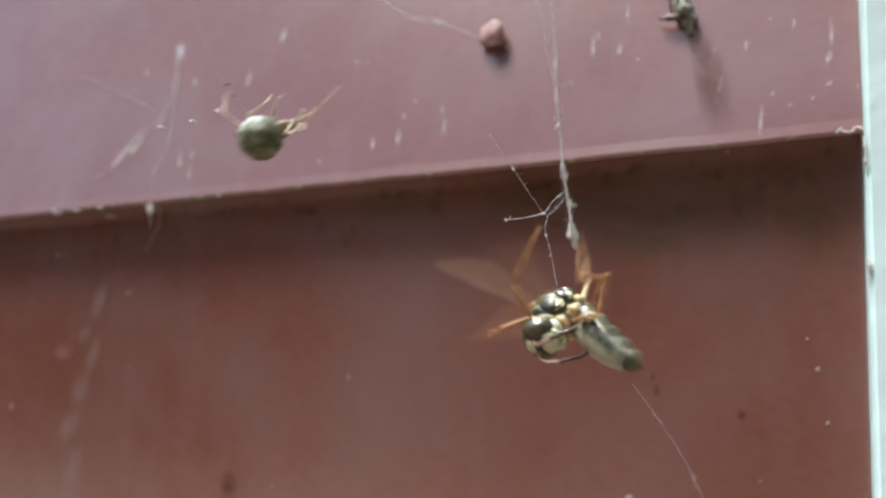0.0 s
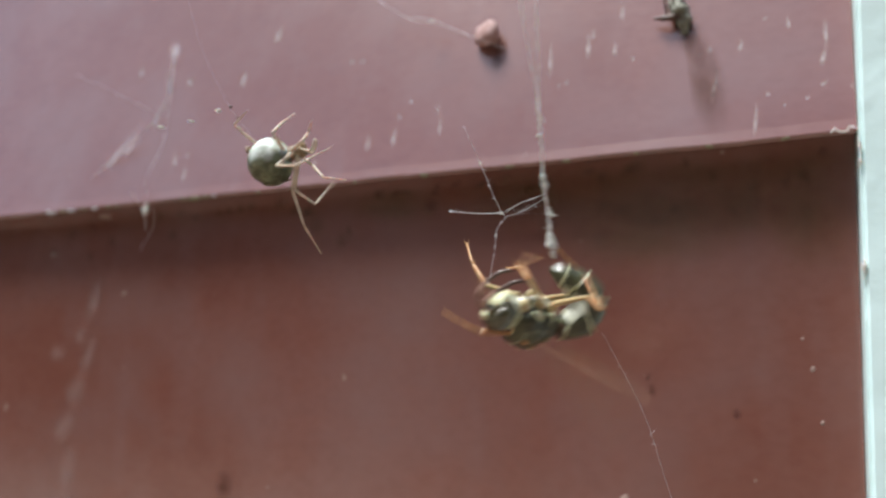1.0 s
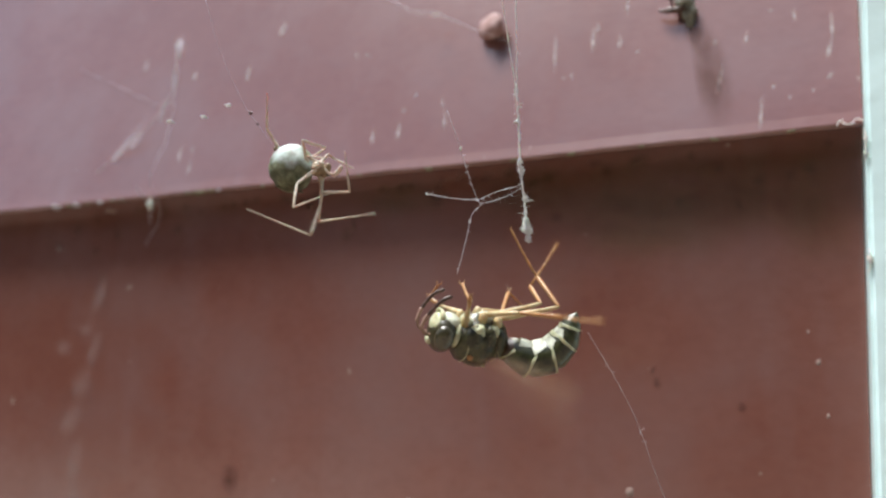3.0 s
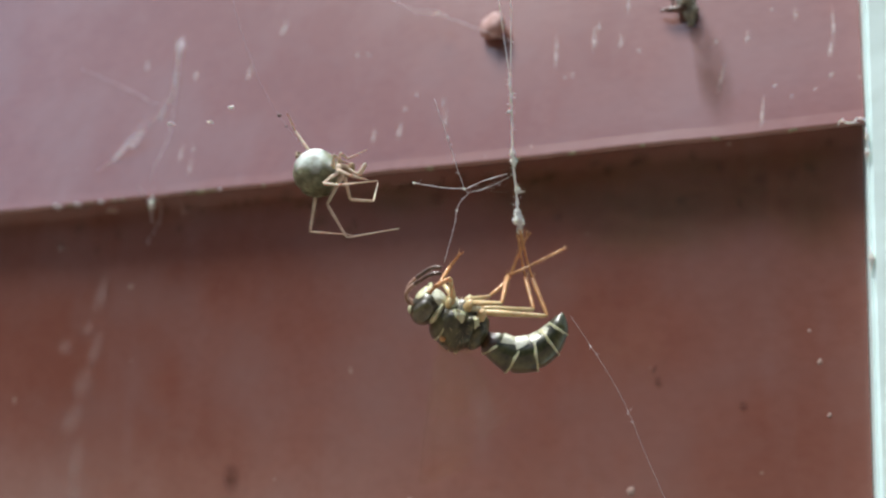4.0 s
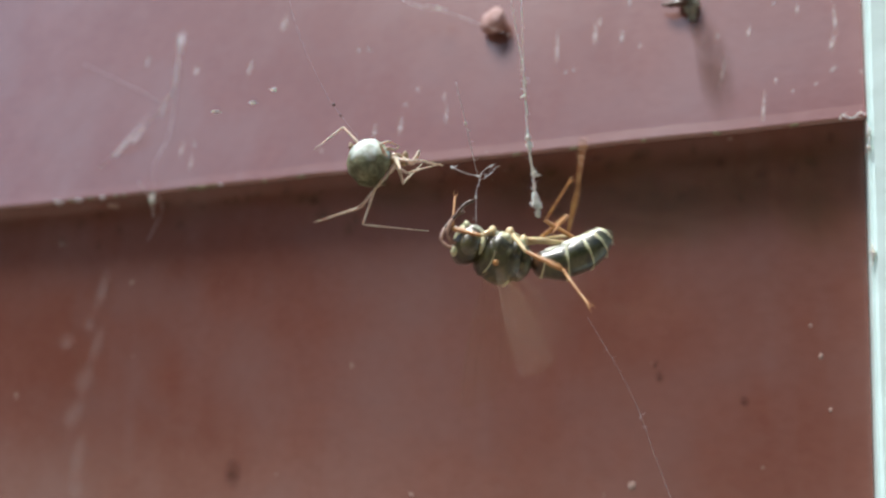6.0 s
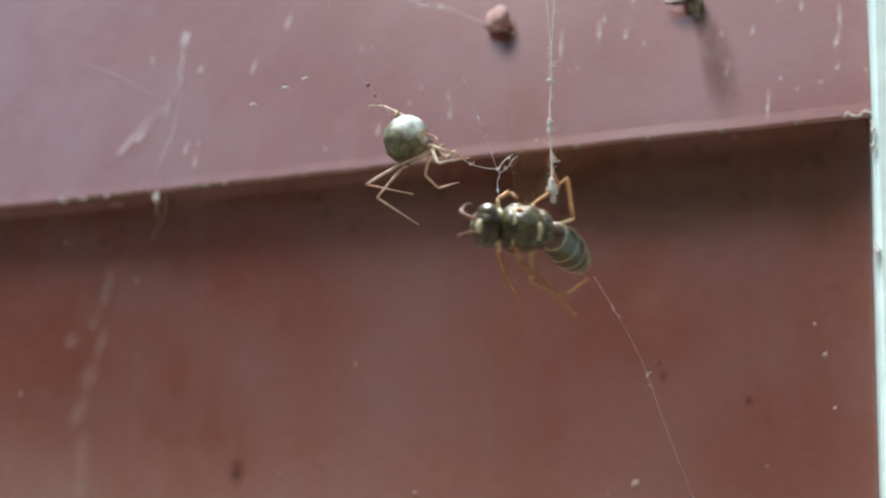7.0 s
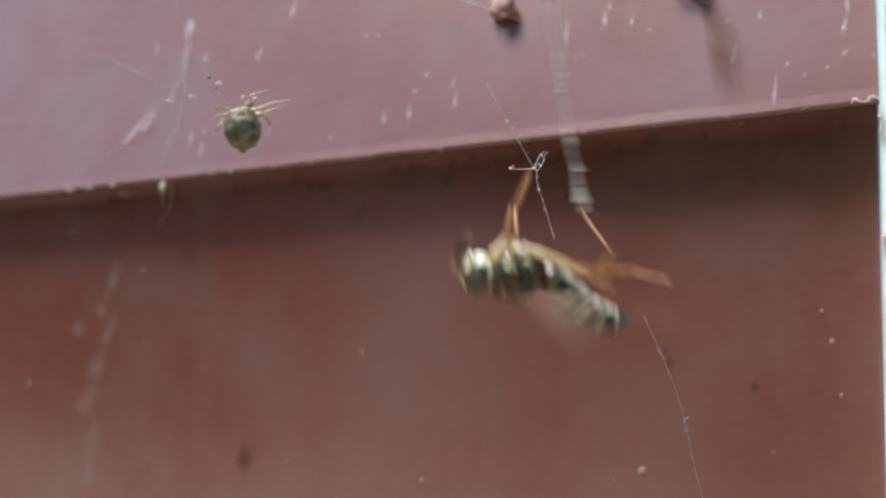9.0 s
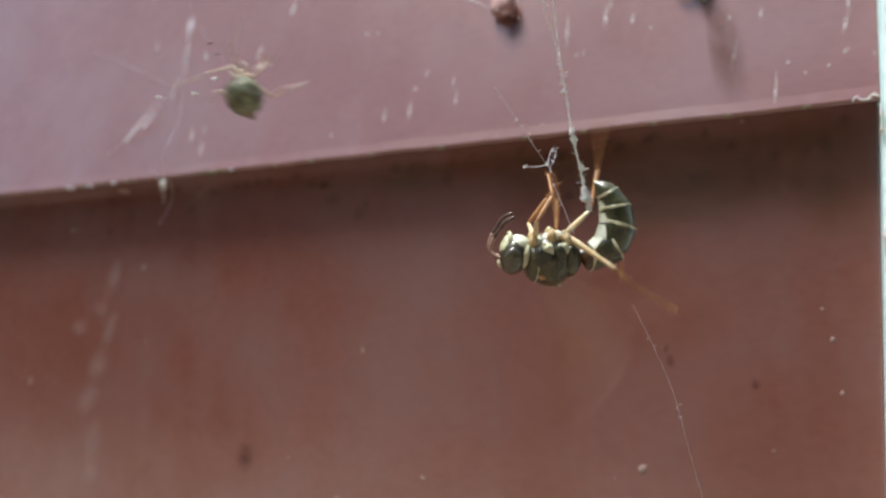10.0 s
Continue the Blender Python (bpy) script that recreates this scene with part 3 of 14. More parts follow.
def gaster_plate(i):
    """The plate under a ring, its paleness partly a painted sky highlight."""
    length, r0, r1 = GASTER[i]
    bm = bmesh.new()
    rows = []
    for x in (0.15, 0.35, 0.6, 0.8):
        f = x
        rr = r0 * (1 - f) + r1 * f + 0.085
        rows.append([bm.verts.new((length * x * MM, math.cos(a) * rr * MM, math.sin(a) * rr * 0.93 * MM))
                     for a in [radians(-90 + 15 * k * (1 - 0.45 * x)) for k in range(-4, 5)]])
    for a, b in zip(rows, rows[1:]):
        for k in range(8):
            bm.faces.new((a[k], a[k + 1], b[k + 1], b[k]))
    return slim(bm)


def wing_mesh(length, width, sign):
    """Membrane with a stout front edge; x runs to the tip, y backwards (away from the head)."""
    bm = bmesh.new()
    rows = []
    for i in range(13):
        f = i / 12
        front = 0.10 * width * math.sin(math.pi * f)
        back = -width * (0.18 + 0.95 * math.sin(math.pi * min(1, f * 0.55 + 0.05)) ** 1.2) * (1 - max(0, f - 0.72) ** 2 * 11.0)
        row = []
        for k in range(5):
            g = k / 4
            y = front + (back - front) * g
            row.append(bm.verts.new((length * f * MM, y * sign * MM, 0.10 * math.sin(f * 9 + g * 5) * (0.3 + g) * MM)))
        rows.append(row)
    for a, b in zip(rows, rows[1:]):
        for k in range(4):
            bm.faces.new((a[k], a[k + 1], b[k + 1], b[k]))
    return bm


def vein_mesh(length, width, sign):
    bm = bmesh.new()
    for pts, r in (([(0, 0, 0), (0.35, 0.08, 0.03), (0.7, 0.08, 0.03), (1, 0, 0)], 0.05), ([(0, -0.05, 0), (0.35, -0.18, 0.03), (0.68, -0.16, 0.03), (0.94, -0.3, 0.02)], 0.026),
                   ([(0, -0.1, 0), (0.3, -0.5, 0.02), (0.62, -0.72, 0.02), (0.8, -0.7, 0)], 0.026), ([(0.36, 0.07, 0.03), (0.4, -0.18, 0.03), (0.44, -0.62, 0.02)], 0.024),
                   ([(0.62, 0.08, 0.03), (0.66, -0.16, 0.03), (0.72, -0.70, 0.02)], 0.024), ([(0.05, -0.1, 0), (0.25, -0.75, 0), (0.42, -0.95, 0)], 0.024)):
        path = smooth_path([(x * length, y * width * sign, zz) for x, y, zz in pts], 5)
        tube(bm, path, [r] * (len(path) - 1) + [r * 0.4], 5)
    return bm


def big(bm):
    """The head is a little large for the body."""
    bm.transform(Matrix.Scale(1.06, 4))
    return bm


def build_wasp():
    thing = empty("wasp", pose(0, 0.07, 1.51), "black and yellow wasp with amber legs, hanging tangled in silk", "wasp")
    parts = {"root": thing}
    bm = bmesh.new()
    ball(bm, (0.1, 0, 0.1), (2.15, 1.85, 1.95), 28, 18, rough=0.05)
    ball(bm, (1.4, 0, 0.1), (1.1, 1.68, 1.62), 24, 16, rough=0.05)
    ball(bm, (-1.7, 0, -0.1), (1.1, 1.5, 1.5), 24, 16, rough=0.05)
    ball(bm, (0.1, 0, -1.05), (1.55, 1.05, 0.95), 22, 14, rough=0.08)
    ball(bm, (2.3, 0, 0.05), (0.6, 0.55, 0.6), 14, 10)
    ball(bm, (-2.55, 0, -0.25), (0.4, 0.36, 0.4), 14, 10)
    part("thorax", chest(bm), M_THORAX, thing, "black hairy thorax")
    for s in (-1, 1):
        for c, r in (((0.75, s * 1.30, -0.35), (0.95, 0.66, 1.0)), ((-0.75, s * 1.25, -0.45), (0.62, 0.60, 0.95)), ((-1.7, s * 1.0, -0.35), (0.6, 0.62, 0.85))):
            bm = bmesh.new()
            ball(bm, c, r, 20, 14, rough=0.1)
            part("side_plate", chest(bm), M_THORAX, thing)
    bm = bmesh.new()
    ball(bm, (-0.75, 0, 1.86), (0.20, 0.75, 0.22), 18, 10, rough=0.1)
    part("scutellum", chest(bm), M_YELLOW, thing, "yellow bar across the back")
    for s in (-1, 1):
        bm = bmesh.new()
        arc = [radians(8 + 10 * k) for k in range(13)]
        tube(bm, [(1.62 - 0.35 * math.sin(a), s * math.sin(a) * 1.58, math.cos(a) * 1.52 + 0.1) for a in arc], [0.06] + [0.12] * 11 + [0.06], 8)
        part("collar_stripe", chest(bm), M_YELLOW, thing, "yellow stripe along the shoulder")
        bm = bmesh.new()
        ball(bm, (0.50, s * 1.50, -0.85), (0.72, 0.34, 0.62), 22, 16, rough=0.4)
        part("side_spot", chest(bm), M_YELLOW, thing, "pale yellow spot")
        bm = bmesh.new()
        ball(bm, (-1.05, s * 1.36, -0.95), (0.46, 0.28, 0.50), 22, 16, rough=0.4)
        part("side_spot", chest(bm), M_YELLOW, thing, "pale yellow spot")
        bm = bmesh.new()
        ball(bm, (0.95, s * 1.50, 1.05), (0.30, 0.22, 0.24), 12, 8)
        part("tegula", chest(bm), M_LEG, thing, "amber wing joint cover")
    for c, r in (((1.2, 0, -1.45), (0.6, 1.05, 0.42)), ((-0.55, 0, -1.82), (0.7, 1.0, 0.36))):
        bm = bmesh.new()
        ball(bm, c, r, 20, 12, rough=0.25)
        part("breast_plate", chest(bm), M_BELLY_LIT, thing, "pale plate under the thorax with painted sky highlight")
    # fine hairs over the thorax
    rnd = random.Random(8)
    bm = bmesh.new()
    for k in range(420):
        a, b = rnd.uniform(0, 2 * math.pi), rnd.uniform(-2.0, 1.9)
        rr = 1.88 * math.sqrt(max(0.05, 1 - (b / 2.6) ** 2))
        p = Vector((b, math.cos(a) * rr, math.sin(a) * rr))
        tube(bm, [p * 0.97, p + Vector((rnd.uniform(-0.1, 0.1), p.y * 0.16, p.z * 0.16))], [0.016, 0.005], 3)
    tagged(part("hair", chest(bm), M_COXA, thing, "short pale hairs"), kind="stuff")

    bm = bmesh.new()
    ball(bm, (0.95, 0, -0.1), (1.12, 1.55, 1.5), 28, 20)
    ball(bm, (0.2, 0, 0), (0.35, 0.6, 0.6), 14, 10)
    head = part("head", big(bm), M_BLACK, thing)
    parts["head"] = head
    for s in (-1, 1):
        bm = bmesh.new()
        ball(bm, (1.05, s * 1.12, 0.1), (0.74, 0.57, 1.0), 24, 16)
        part("eye", big(bm), M_EYE, head, "dark bean-shaped compound eye")
        bm = bmesh.new()
        ball(bm, (0.16, s * 0.90, -0.25), (0.30, 0.52, 0.9), 16, 10, rough=0.15)
        part("cheek_stripe", big(bm), M_YELLOW, head, "yellow stripe behind the eye")
        bm = bmesh.new()
        tube(bm, smooth_path([(1.3, s * 0.7, -1.0), (1.5, s * 0.7, -1.35), (1.55, s * 0.4, -1.6), (1.57, s * 0.1, -1.65)], 4), [0.22] * 4 + [0.2] * 4 + [0.13] * 4 + [0.05], 8)
        part("mandible", big(bm), M_YELLOW, head)
        bm = bmesh.new()
        pts = smooth_path([(1.7, s * 0.35, 0.2), (2.3, s * 0.55, 0.25), (2.8, s * 0.75, -0.15), (2.8, s * 0.95, -0.95), (2.5, s * 1.1, -1.8), (2.1, s * 1.15 - 0.15, -2.6), (1.55, s * 1.1 - 0.3, -3.05)], 6)
        rad = [0.13] * 10 + [0.10] * 3 + [0.145 + 0.02 * math.sin(2.2 * k) for k in range(len(pts) - 14)] + [0.07]
        tube(bm, pts[:21], rad[:21], 8)
        part("antenna", big(bm), M_FLAGELLUM, head, "long brown jointed antenna")
        bm = bmesh.new()
        tube(bm, pts[20:], rad[20:], 8)
        part("antenna_tip", big(bm), M_ANT, head, "black end of the antenna")
    bm = bmesh.new()
    ball(bm, (1.55, 0, -0.5), (0.52, 0.98, 0.95), 20, 14, rough=0.12)
    part("clypeus", big(bm), M_YELLOW, head, "yellow face plate")
    # pale ball that paints the sky highlight on the head's underside
    bm = bmesh.new()
    ball(bm, (0.75, 0, -0.98), (0.92, 1.2, 0.66), 22, 14, rough=0.08)
    part("gena", big(bm), M_BELLY_LIT, head, "underside of the head, sky highlight painted in pale green")
    bm = bmesh.new()
    ball(bm, (1.72, 0, 0.62), (0.36, 0.6, 0.42), 16, 10)
    part("brow_spot", big(bm), M_YELLOW, head, "yellow spot between the antennae")

    for i in range(6):
        seg = part("abdomen_ring", gaster_ring(i), M_GASTER if i else M_PETIOLE, thing, "black abdomen ring" if i < 5 else "black pointed tip of the abdomen")
        parts["g%d" % i] = seg
        if i < 5:
            part("yellow_band", gaster_band(i), M_YELLOW, seg, "pale yellow scalloped hind margin")
        if 0 < i < 5:
            part("belly_plate", gaster_plate(i), M_BELLY_LIT, seg, "pale plate below with painted sky highlight")

    for side, s in (("L", 1), ("R", -1)):
        for k, (a, b, c) in LEGS.items():
            leg = part("leg", limb(a, 0.23 if k == "3" else 0.21, 0.16, 1.18, 10), M_COXA, thing, "straw-yellow thigh")
            bm = limb(b, 0.15, 0.185, 1.05)
            for e in (-1, 1):
                tube(bm, [(b * 0.95, 0, 0), (b + 0.32, e * 0.16, -0.3)], [0.06, 0.015], 5)
            tibia = part("tibia", bm, M_LEG, leg)
            tarsus = part("tarsus", tarsus_mesh(c, 0.118), M_LEG, leg)
            parts[side + k], parts[side + k + "b"], parts[side + k + "c"] = leg, tibia, tarsus
            x, y, zz = HIPS[k]
            bm = bmesh.new()
            ball(bm, (x + 0.1, s * y * 1.35, zz + 0.25), (0.42, 0.36, 0.58), 16, 12, rough=0.15)
            part("coxa", chest(bm), M_COXA, thing, "pale hip joint")
        for name, (length, width, root) in WINGS.items():
            w = part(name, wing_mesh(length, width, -1), M_WING, thing, "clear amber wing")
            part("vein", vein_mesh(length, width, -1), M_VEIN, w, "brown wing veins")
            parts[side + name] = w
    return parts


# ---- spider ----
SPLEGS = {"1": (3.0, 3.0, 5.2), "2": (2.3, 2.2, 3.2), "3": (1.7, 1.5, 2.0), "4": (2.5, 2.3, 3.3)}


def build_spider():
    thing = empty("spider", pose(-0.01, 0.07, 1.51), "small round grey-green spider with long pale legs, hanging in its web", "spider")
    parts = {"root": thing}
    bm = bmesh.new()
    ball(bm, (0.1, 0, 0), (0.95, 0.78, 0.55), 20, 14)
    ball(bm, (0.75, 0, 0.12), (0.45, 0.5, 0.42), 16, 10)
    part("carapace", bm, M_SPHEAD, thing, "tan head and chest")
    for s in (-1, 1):
        for k, (x, y, r) in enumerate(((1.12, 0.15, 0.09), (1.05, 0.33, 0.08))):
            bm = bmesh.new()
            ball(bm, (x, s * y, 0.32), (r, r, r), 8, 6)
            part("eye", bm, M_EYE, thing, "tiny black eye")
        bm = bmesh.new()
        ball(bm, (1.0, s * 0.18, -0.25), (0.25, 0.17, 0.4), 12, 8)
        part("chelicera", bm, M_SPHEAD, thing)
        bm = bmesh.new()
        tube(bm, smooth_path([(0.8, s * 0.35, -0.1), (1.5, s * 0.55, 0.25), (1.9, s * 0.5, -0.2), (2.1, s * 0.45, -0.6)], 4), [0.11] * 12 + [0.05], 6)
        part("palp", bm, M_SPLEG, thing)
    ab = bmesh.new()
    ball(ab, (-1.80, 0, 0.22), (1.78, 1.68, 1.86), 32, 22, rough=0.08)
    abdomen = part("abdomen", ab, M_ABDOMEN, thing, "round mottled grey-green abdomen")
    parts["abdomen"] = abdomen
    bm = bmesh.new()
    for y, zz in ((0.18, -0.95), (-0.18, -0.95), (0.0, -1.15)):
        tube(bm, [(-3.1, y, zz), (-3.3, y, zz - 0.15), (-3.38, y, zz - 0.25)], [0.2, 0.16, 0.05], 8)
    part("spinneret", bm, M_SPHEAD, abdomen)
    for c, r in (((-1.2, 0, 1.95), (0.7, 0.35, 0.1)), ((-2.25, 0.5, 1.84), (0.5, 0.25, 0.1)), ((-2.25, -0.5, 1.84), (0.5, 0.25, 0.1))):
        bm = bmesh.new()
        ball(bm, c, r, 12, 8)
        part("back_blotch", bm, M_PATCH, abdomen, "dark olive-brown blotch")
    for side, s in (("L", 1), ("R", -1)):
        for k, (a, b, c) in SPLEGS.items():
            leg = part("leg", limb(a, 0.155, 0.115, 1.15, 8), M_SPLEG, thing)
            tibia = part("tibia", limb(b, 0.12, 0.095, 1.05, 7), M_SPLEG, leg)
            bm = limb(c, 0.09, 0.04, 1.0, 6)
            tarsus = part("tarsus", bm, M_SPLEG, leg)
            parts[side + k], parts[side + k + "b"], parts[side + k + "c"] = leg, tibia, tarsus
    return parts


# ---- silk ----
def strand(bm, pts, r, wob=0.0, seed=0.0, steps=6, fuzz=0):
    path = smooth_path(pts, steps)
    for i, p in enumerate(path):
        if wob:
            path[i] = p + Vector((noise.noise(Vector((i * 0.7, seed, 0))), noise.noise(Vector((i * 0.7, seed, 9))), 0)) * wob
    tube(bm, path, [r * (1 + 0.5 * noise.noise(Vector((i * 0.9, seed, 4)))) for i in range(len(path))], 6)
    rnd = random.Random(int(seed * 10))
    for k in range(fuzz):
        p = path[rnd.randrange(len(path))]
        tube(bm, [p, p + Vector((rnd.uniform(-1, 1), rnd.uniform(-1, 1), rnd.uniform(-0.7, 0.7))) * rnd.uniform(0.2, 0.5)], [0.03, 0.012], 4)
    return bm


def tuft(bm, c, r, seed, threads=26):
    """A small matted clot of silk: a lumpy core wound with loops."""
    rnd = random.Random(seed)
    ball(bm, c, [v * 0.48 for v in r], 20, 14, rough=0.6)
    for k in range(threads * 2):
        d = [Vector((rnd.gauss(0, 1), rnd.gauss(0, 1), rnd.gauss(0, 1))).normalized() for _ in range(3)]
        pts = [Vector([c[i] + q[i] * r[i] * rnd.uniform(0.4, 1.25) for i in range(3)]) for q in d]
        path = smooth_path(pts, 4)
        tube(bm, path, [0.026] * (len(path) - 1) + [0.010], 4)
    return bm


def build_main_thread():
    """The stout thread with its clots; the origin is the lowest knot, z runs up the thread."""
    thing = empty("silk_thread", pose(0, 0.07, 1.51), "stout white silk thread with matted clots, holding the wasp", "silk thread")
    bm = bmesh.new()
    strand(bm, [(0, 0, 0), (0.0, 0, 2.3), (-0.1, 0, 4.8), (0.05, 0, 8.7), (0.1, 0, 11.5)], 0.075, 0.07, 1.0, 10, 40)
    part("twisted_strand", bm, M_SILK, thing)
    for k, (x, seed) in enumerate(((0.25, 2.0), (-0.45, 3.0))):
        bm = bmesh.new()
        strand(bm, [(0.05, 0, 8.5), (0.1 + x * 0.2, 0, 11.5), (0.2 + x * 1.5, 0, 18), (0.3 + x * 4, 0, 34)], 0.036, 0.04, seed, 10, 8)
        part("upper_strand", bm, M_SILK, thing)
    for k, (c, r, th) in enumerate((((-0.02, 0, 0.62), (0.27, 0.25, 0.42), 22), ((0.02, 0, 0.05), (0.44, 0.36, 0.46), 34), ((0.2, -0.05, -0.25), (0.32, 0.30, 0.30), 16),
                                    ((0.1, 0, -0.72), (0.26, 0.24, 0.42), 14), ((0.1, 0, 2.4), (0.24, 0.22, 0.34), 14), ((0.32, 0, 2.2), (0.32, 0.14, 0.10), 8),
                                    ((-0.02, 0, 4.6), (0.28, 0.26, 0.42), 18), ((-0.12, 0, 5.3), (0.22, 0.2, 0.34), 12), ((-0.05, 0, 8.5), (0.18, 0.16, 0.16), 8), ((-0.2, 0, 8.45), (0.2, 0.1, 0.07), 5),
                                    ((0.05, 0, 1.35), (0.15, 0.15, 0.3), 8))):
        bm = bmesh.new()
        tuft(bm, c, r, 20 + k, th)
        part("silk_clot", bm, M_SILK, thing, "matted white clot of silk")
    return thing


def build_side_web():
    """The small forked web beside the thread; the origin is its fork."""
    thing = empty("silk_web", pose(-0.003, 0.07, 1.51), "thin forked silk web strung beside the wasp", "silk web")
    for k, (pts, r) in enumerate((([(0, 0, 0), (-1.9, 0.1, 0.15), (-4.0, 0.2, 0.5)], 0.022), ([(0, 0, 0), (-0.7, 0.1, 2.0), (-1.5, 0.2, 4.6), (-2.4, 0.3, 7.2)], 0.018),
                                  ([(0, 0, 0), (1.6, 0, 0.7), (3.4, 0, 1.2)], 0.017), ([(0.2, 0, -0.3), (1.8, 0, 0.1), (3.4, 0, 0.9)], 0.016),
                                  ([(0, 0, 0), (0.25, 0, -0.4), (-0.45, 0, -1.2), (-0.9, -0.1, -3.2), (-1.6, -0.2, -5.8)], 0.017))):
        bm = bmesh.new()
        strand(bm, pts, r, 0.03, 5.0 + k, 8, 5)
        part("silk_strand", bm, M_FINE, thing)
    for k in range(3):
        bm = bmesh.new()
        strand(bm, [(0.2 + 0.15 * k, 0, -0.1 - 0.1 * k), (1.7, 0.1, 0.25 - 0.4 * k + 0.1 * k * k), (3.3, 0, 1.1 - 0.7 * k)], 0.0020, 0.05, 31.0 + k, 8)
        part("faint_strand", bm, M_FINE, thing)
    for k, (c, r) in enumerate((((-4.0, 0.2, 0.5), (0.24, 0.18, 0.2)), ((0, 0, 0), (0.28, 0.2, 0.18)), ((-1.35, 0.2, 4.1), (0.22, 0.2, 0.3)), ((-0.6, 0, -1.7), (0.18, 0.16, 0.26)))):
        bm = bmesh.new()
        tuft(bm, c, [v * 0.5 for v in r], 40 + k, 8)
        part("silk_clot", bm, M_SILK, thing)
    return thing


def build_low_thread():
    """The slack thread that runs down from the wasp; the origin is its upper end, z runs down along it."""
    thing = empty("guy_thread", pose(0.01, 0.07, 1.50), "fine silk thread running down from the wasp", "silk thread")
    bm = bmesh.new()
    strand(bm, [(0, 0, 0), (0.5, 0, -4), (0.75, 0, -8), (0.4, 0, -13), (0, 0, -22)], 0.012, 0.05, 7.0, 10, 7)
    part("silk_strand", bm, M_FINE, thing)
    return thing


def build_drag_line():
    """The line above the spider with dark specks and bright beads."""
    thing = empty("drag_line", pose(-0.01, 0.07, 1.515), "faint silk line with specks above the spider", "silk thread")
    bm = bmesh.new()
    strand(bm, [(0, 0, 0), (-1.2, 0, 1.6), (-2.6, 0.5, 3.6), (-5, 1.5, 9), (-8, 3, 20)], 0.005, 0.02, 8.0, 8)
    part("silk_strand", bm, M_FINE, thing)
    for c, r in (((-1.3, 0, 1.7), 0.10), ((-1.9, 0.2, 2.6), 0.15)):
        bm = bmesh.new()
        ball(bm, c, (r, r, r * 0.8), 10, 8, rough=0.4)
        part("dirt_speck", bm, M_ANT, thing, "dark speck")
    return thing


def still_silk(name, label, strands, tufts=(), r=0.05, mat=None):
    """Silk on the wall, in wall millimetres x, out, z."""
    thing = empty(name, WALL, label, "silk")
    for k, pts in enumerate(strands):
        bm = bmesh.new()
        strand(bm, [(x, on_board(x, zz)[1] / MM - o, zz) for x, o, zz in pts], r, 0.12, 11.0 + k + len(strands), 8, 10)
        part("silk_strand", bm, mat or M_FINE, thing)
    for k, (c, q) in enumerate(tufts):
        bm = bmesh.new()
        tuft(bm, (c[0], on_board(c[0], c[2])[1] / MM - c[1], c[2]), q, 60 + k, 14)
        part("silk_clot", bm, M_SILK, thing)
    return thing


WASP = build_wasp()
SPIDER = build_spider()
MAIN_THREAD, SIDE_WEB, LOW_THREAD, DRAG_LINE = build_main_thread(), build_side_web(), build_low_thread(), build_drag_line()
still_silk("wall_cobweb", "dusty silk smeared along the painted board", [[(-54.0, 0.15, 28.0), (-51.4, 0.2, 30.2), (-49.0, 0.2, 32.3), (-46.0, 0.15, 35.8), (-44.5, 0.15, 38.5)]], (), 0.02, M_SILK)
still_silk("wall_cobweb", "dusty upright silk strand on the board", [[(-44.4, 0.15, 38.0), (-44.2, 0.15, 41.5), (-45.6, 0.15, 48.0)]], (), 0.03, M_SILK)
still_silk("wall_cobweb", "fine slack thread down to the shred below the lap", [[(-44.2, 0.3, 44.2), (-42.6, 0.5, 33.0), (-42.9, 1.4, 26.5), (-43.9, 0.4, 22.4), (-45.9, 0.4, 18.1)]], (), 0.02, M_FINE)
still_silk("wall_cobweb", "faint slanting thread on the board", [[(-62.6, 0.3, 45.3), (-54.0, 0.4, 41.6), (-46.5, 0.3, 37.9)]], (), 0.012, M_FINE)
for row in WEB_SMEARS:
    smear(row[0], row[1], row[2] * 0.8, row[3] * 0.55, row[4], "web_smear", M_WEBSMEAR)
still_silk("nail_thread", "fine silk strung from the nail head", [[(-11.8, 2.5, 49.9), (-6.9, 2.4, 46.6), (-2.5, 2.3, 45.2), (2.5, 2.2, 42.6), (5.7, 1.2, 41.3)], [(-7.0, 2.4, 46.6), (-4.5, 2.2, 46.4), (-2.5, 2.2, 45.4)]],
           [((-4.0, 2.2, 46.0), (0.5, 0.12, 0.12))], 0.02)
still_silk("hanging_silk", "white silk shred hanging from the lap edge", [[(-42.9, 3.5, 24.6), (-43.1, 3.6, 22.6), (-43.6, 2.5, 20.6)]], [((-43.0, 3.6, 22.9), (0.55, 0.4, 0.95))], 0.03)
still_silk("corner_silk", "white curly silk shred at the corner board", [[(40.75, 0.2, 27.9), (41.05, 0.5, 28.25), (41.35, 0.5, 28.0), (41.75, 0.5, 27.85), (42.15, 0.6, 27.9), (42.45, 0.6, 28.3), (42.85, 0.7, 28.2), (43.15, 1.0, 27.9)]], (), 0.07, M_SILK)
still_silk("corner_silk", "silk fluff along the corner board edge", [[(43.15, 4.1, 27.2), (43.30, 4.3, 25.6), (43.15, 4.1, 24.0)]], [((43.25, 4.2, 26.2), (0.22, 0.2, 0.6)), ((43.25, 4.2, 24.6), (0.25, 0.2, 0.5))], 0.05, M_SILK)
still_silk("corner_silk", "small silk clot on the corner board edge", [[(43.25, 4.1, 15.4), (43.45, 4.3, 14.4), (43.25, 4.1, 13.2)]], [((43.35, 4.2, 14.4), (0.3, 0.3, 0.7))], 0.05, M_SILK)
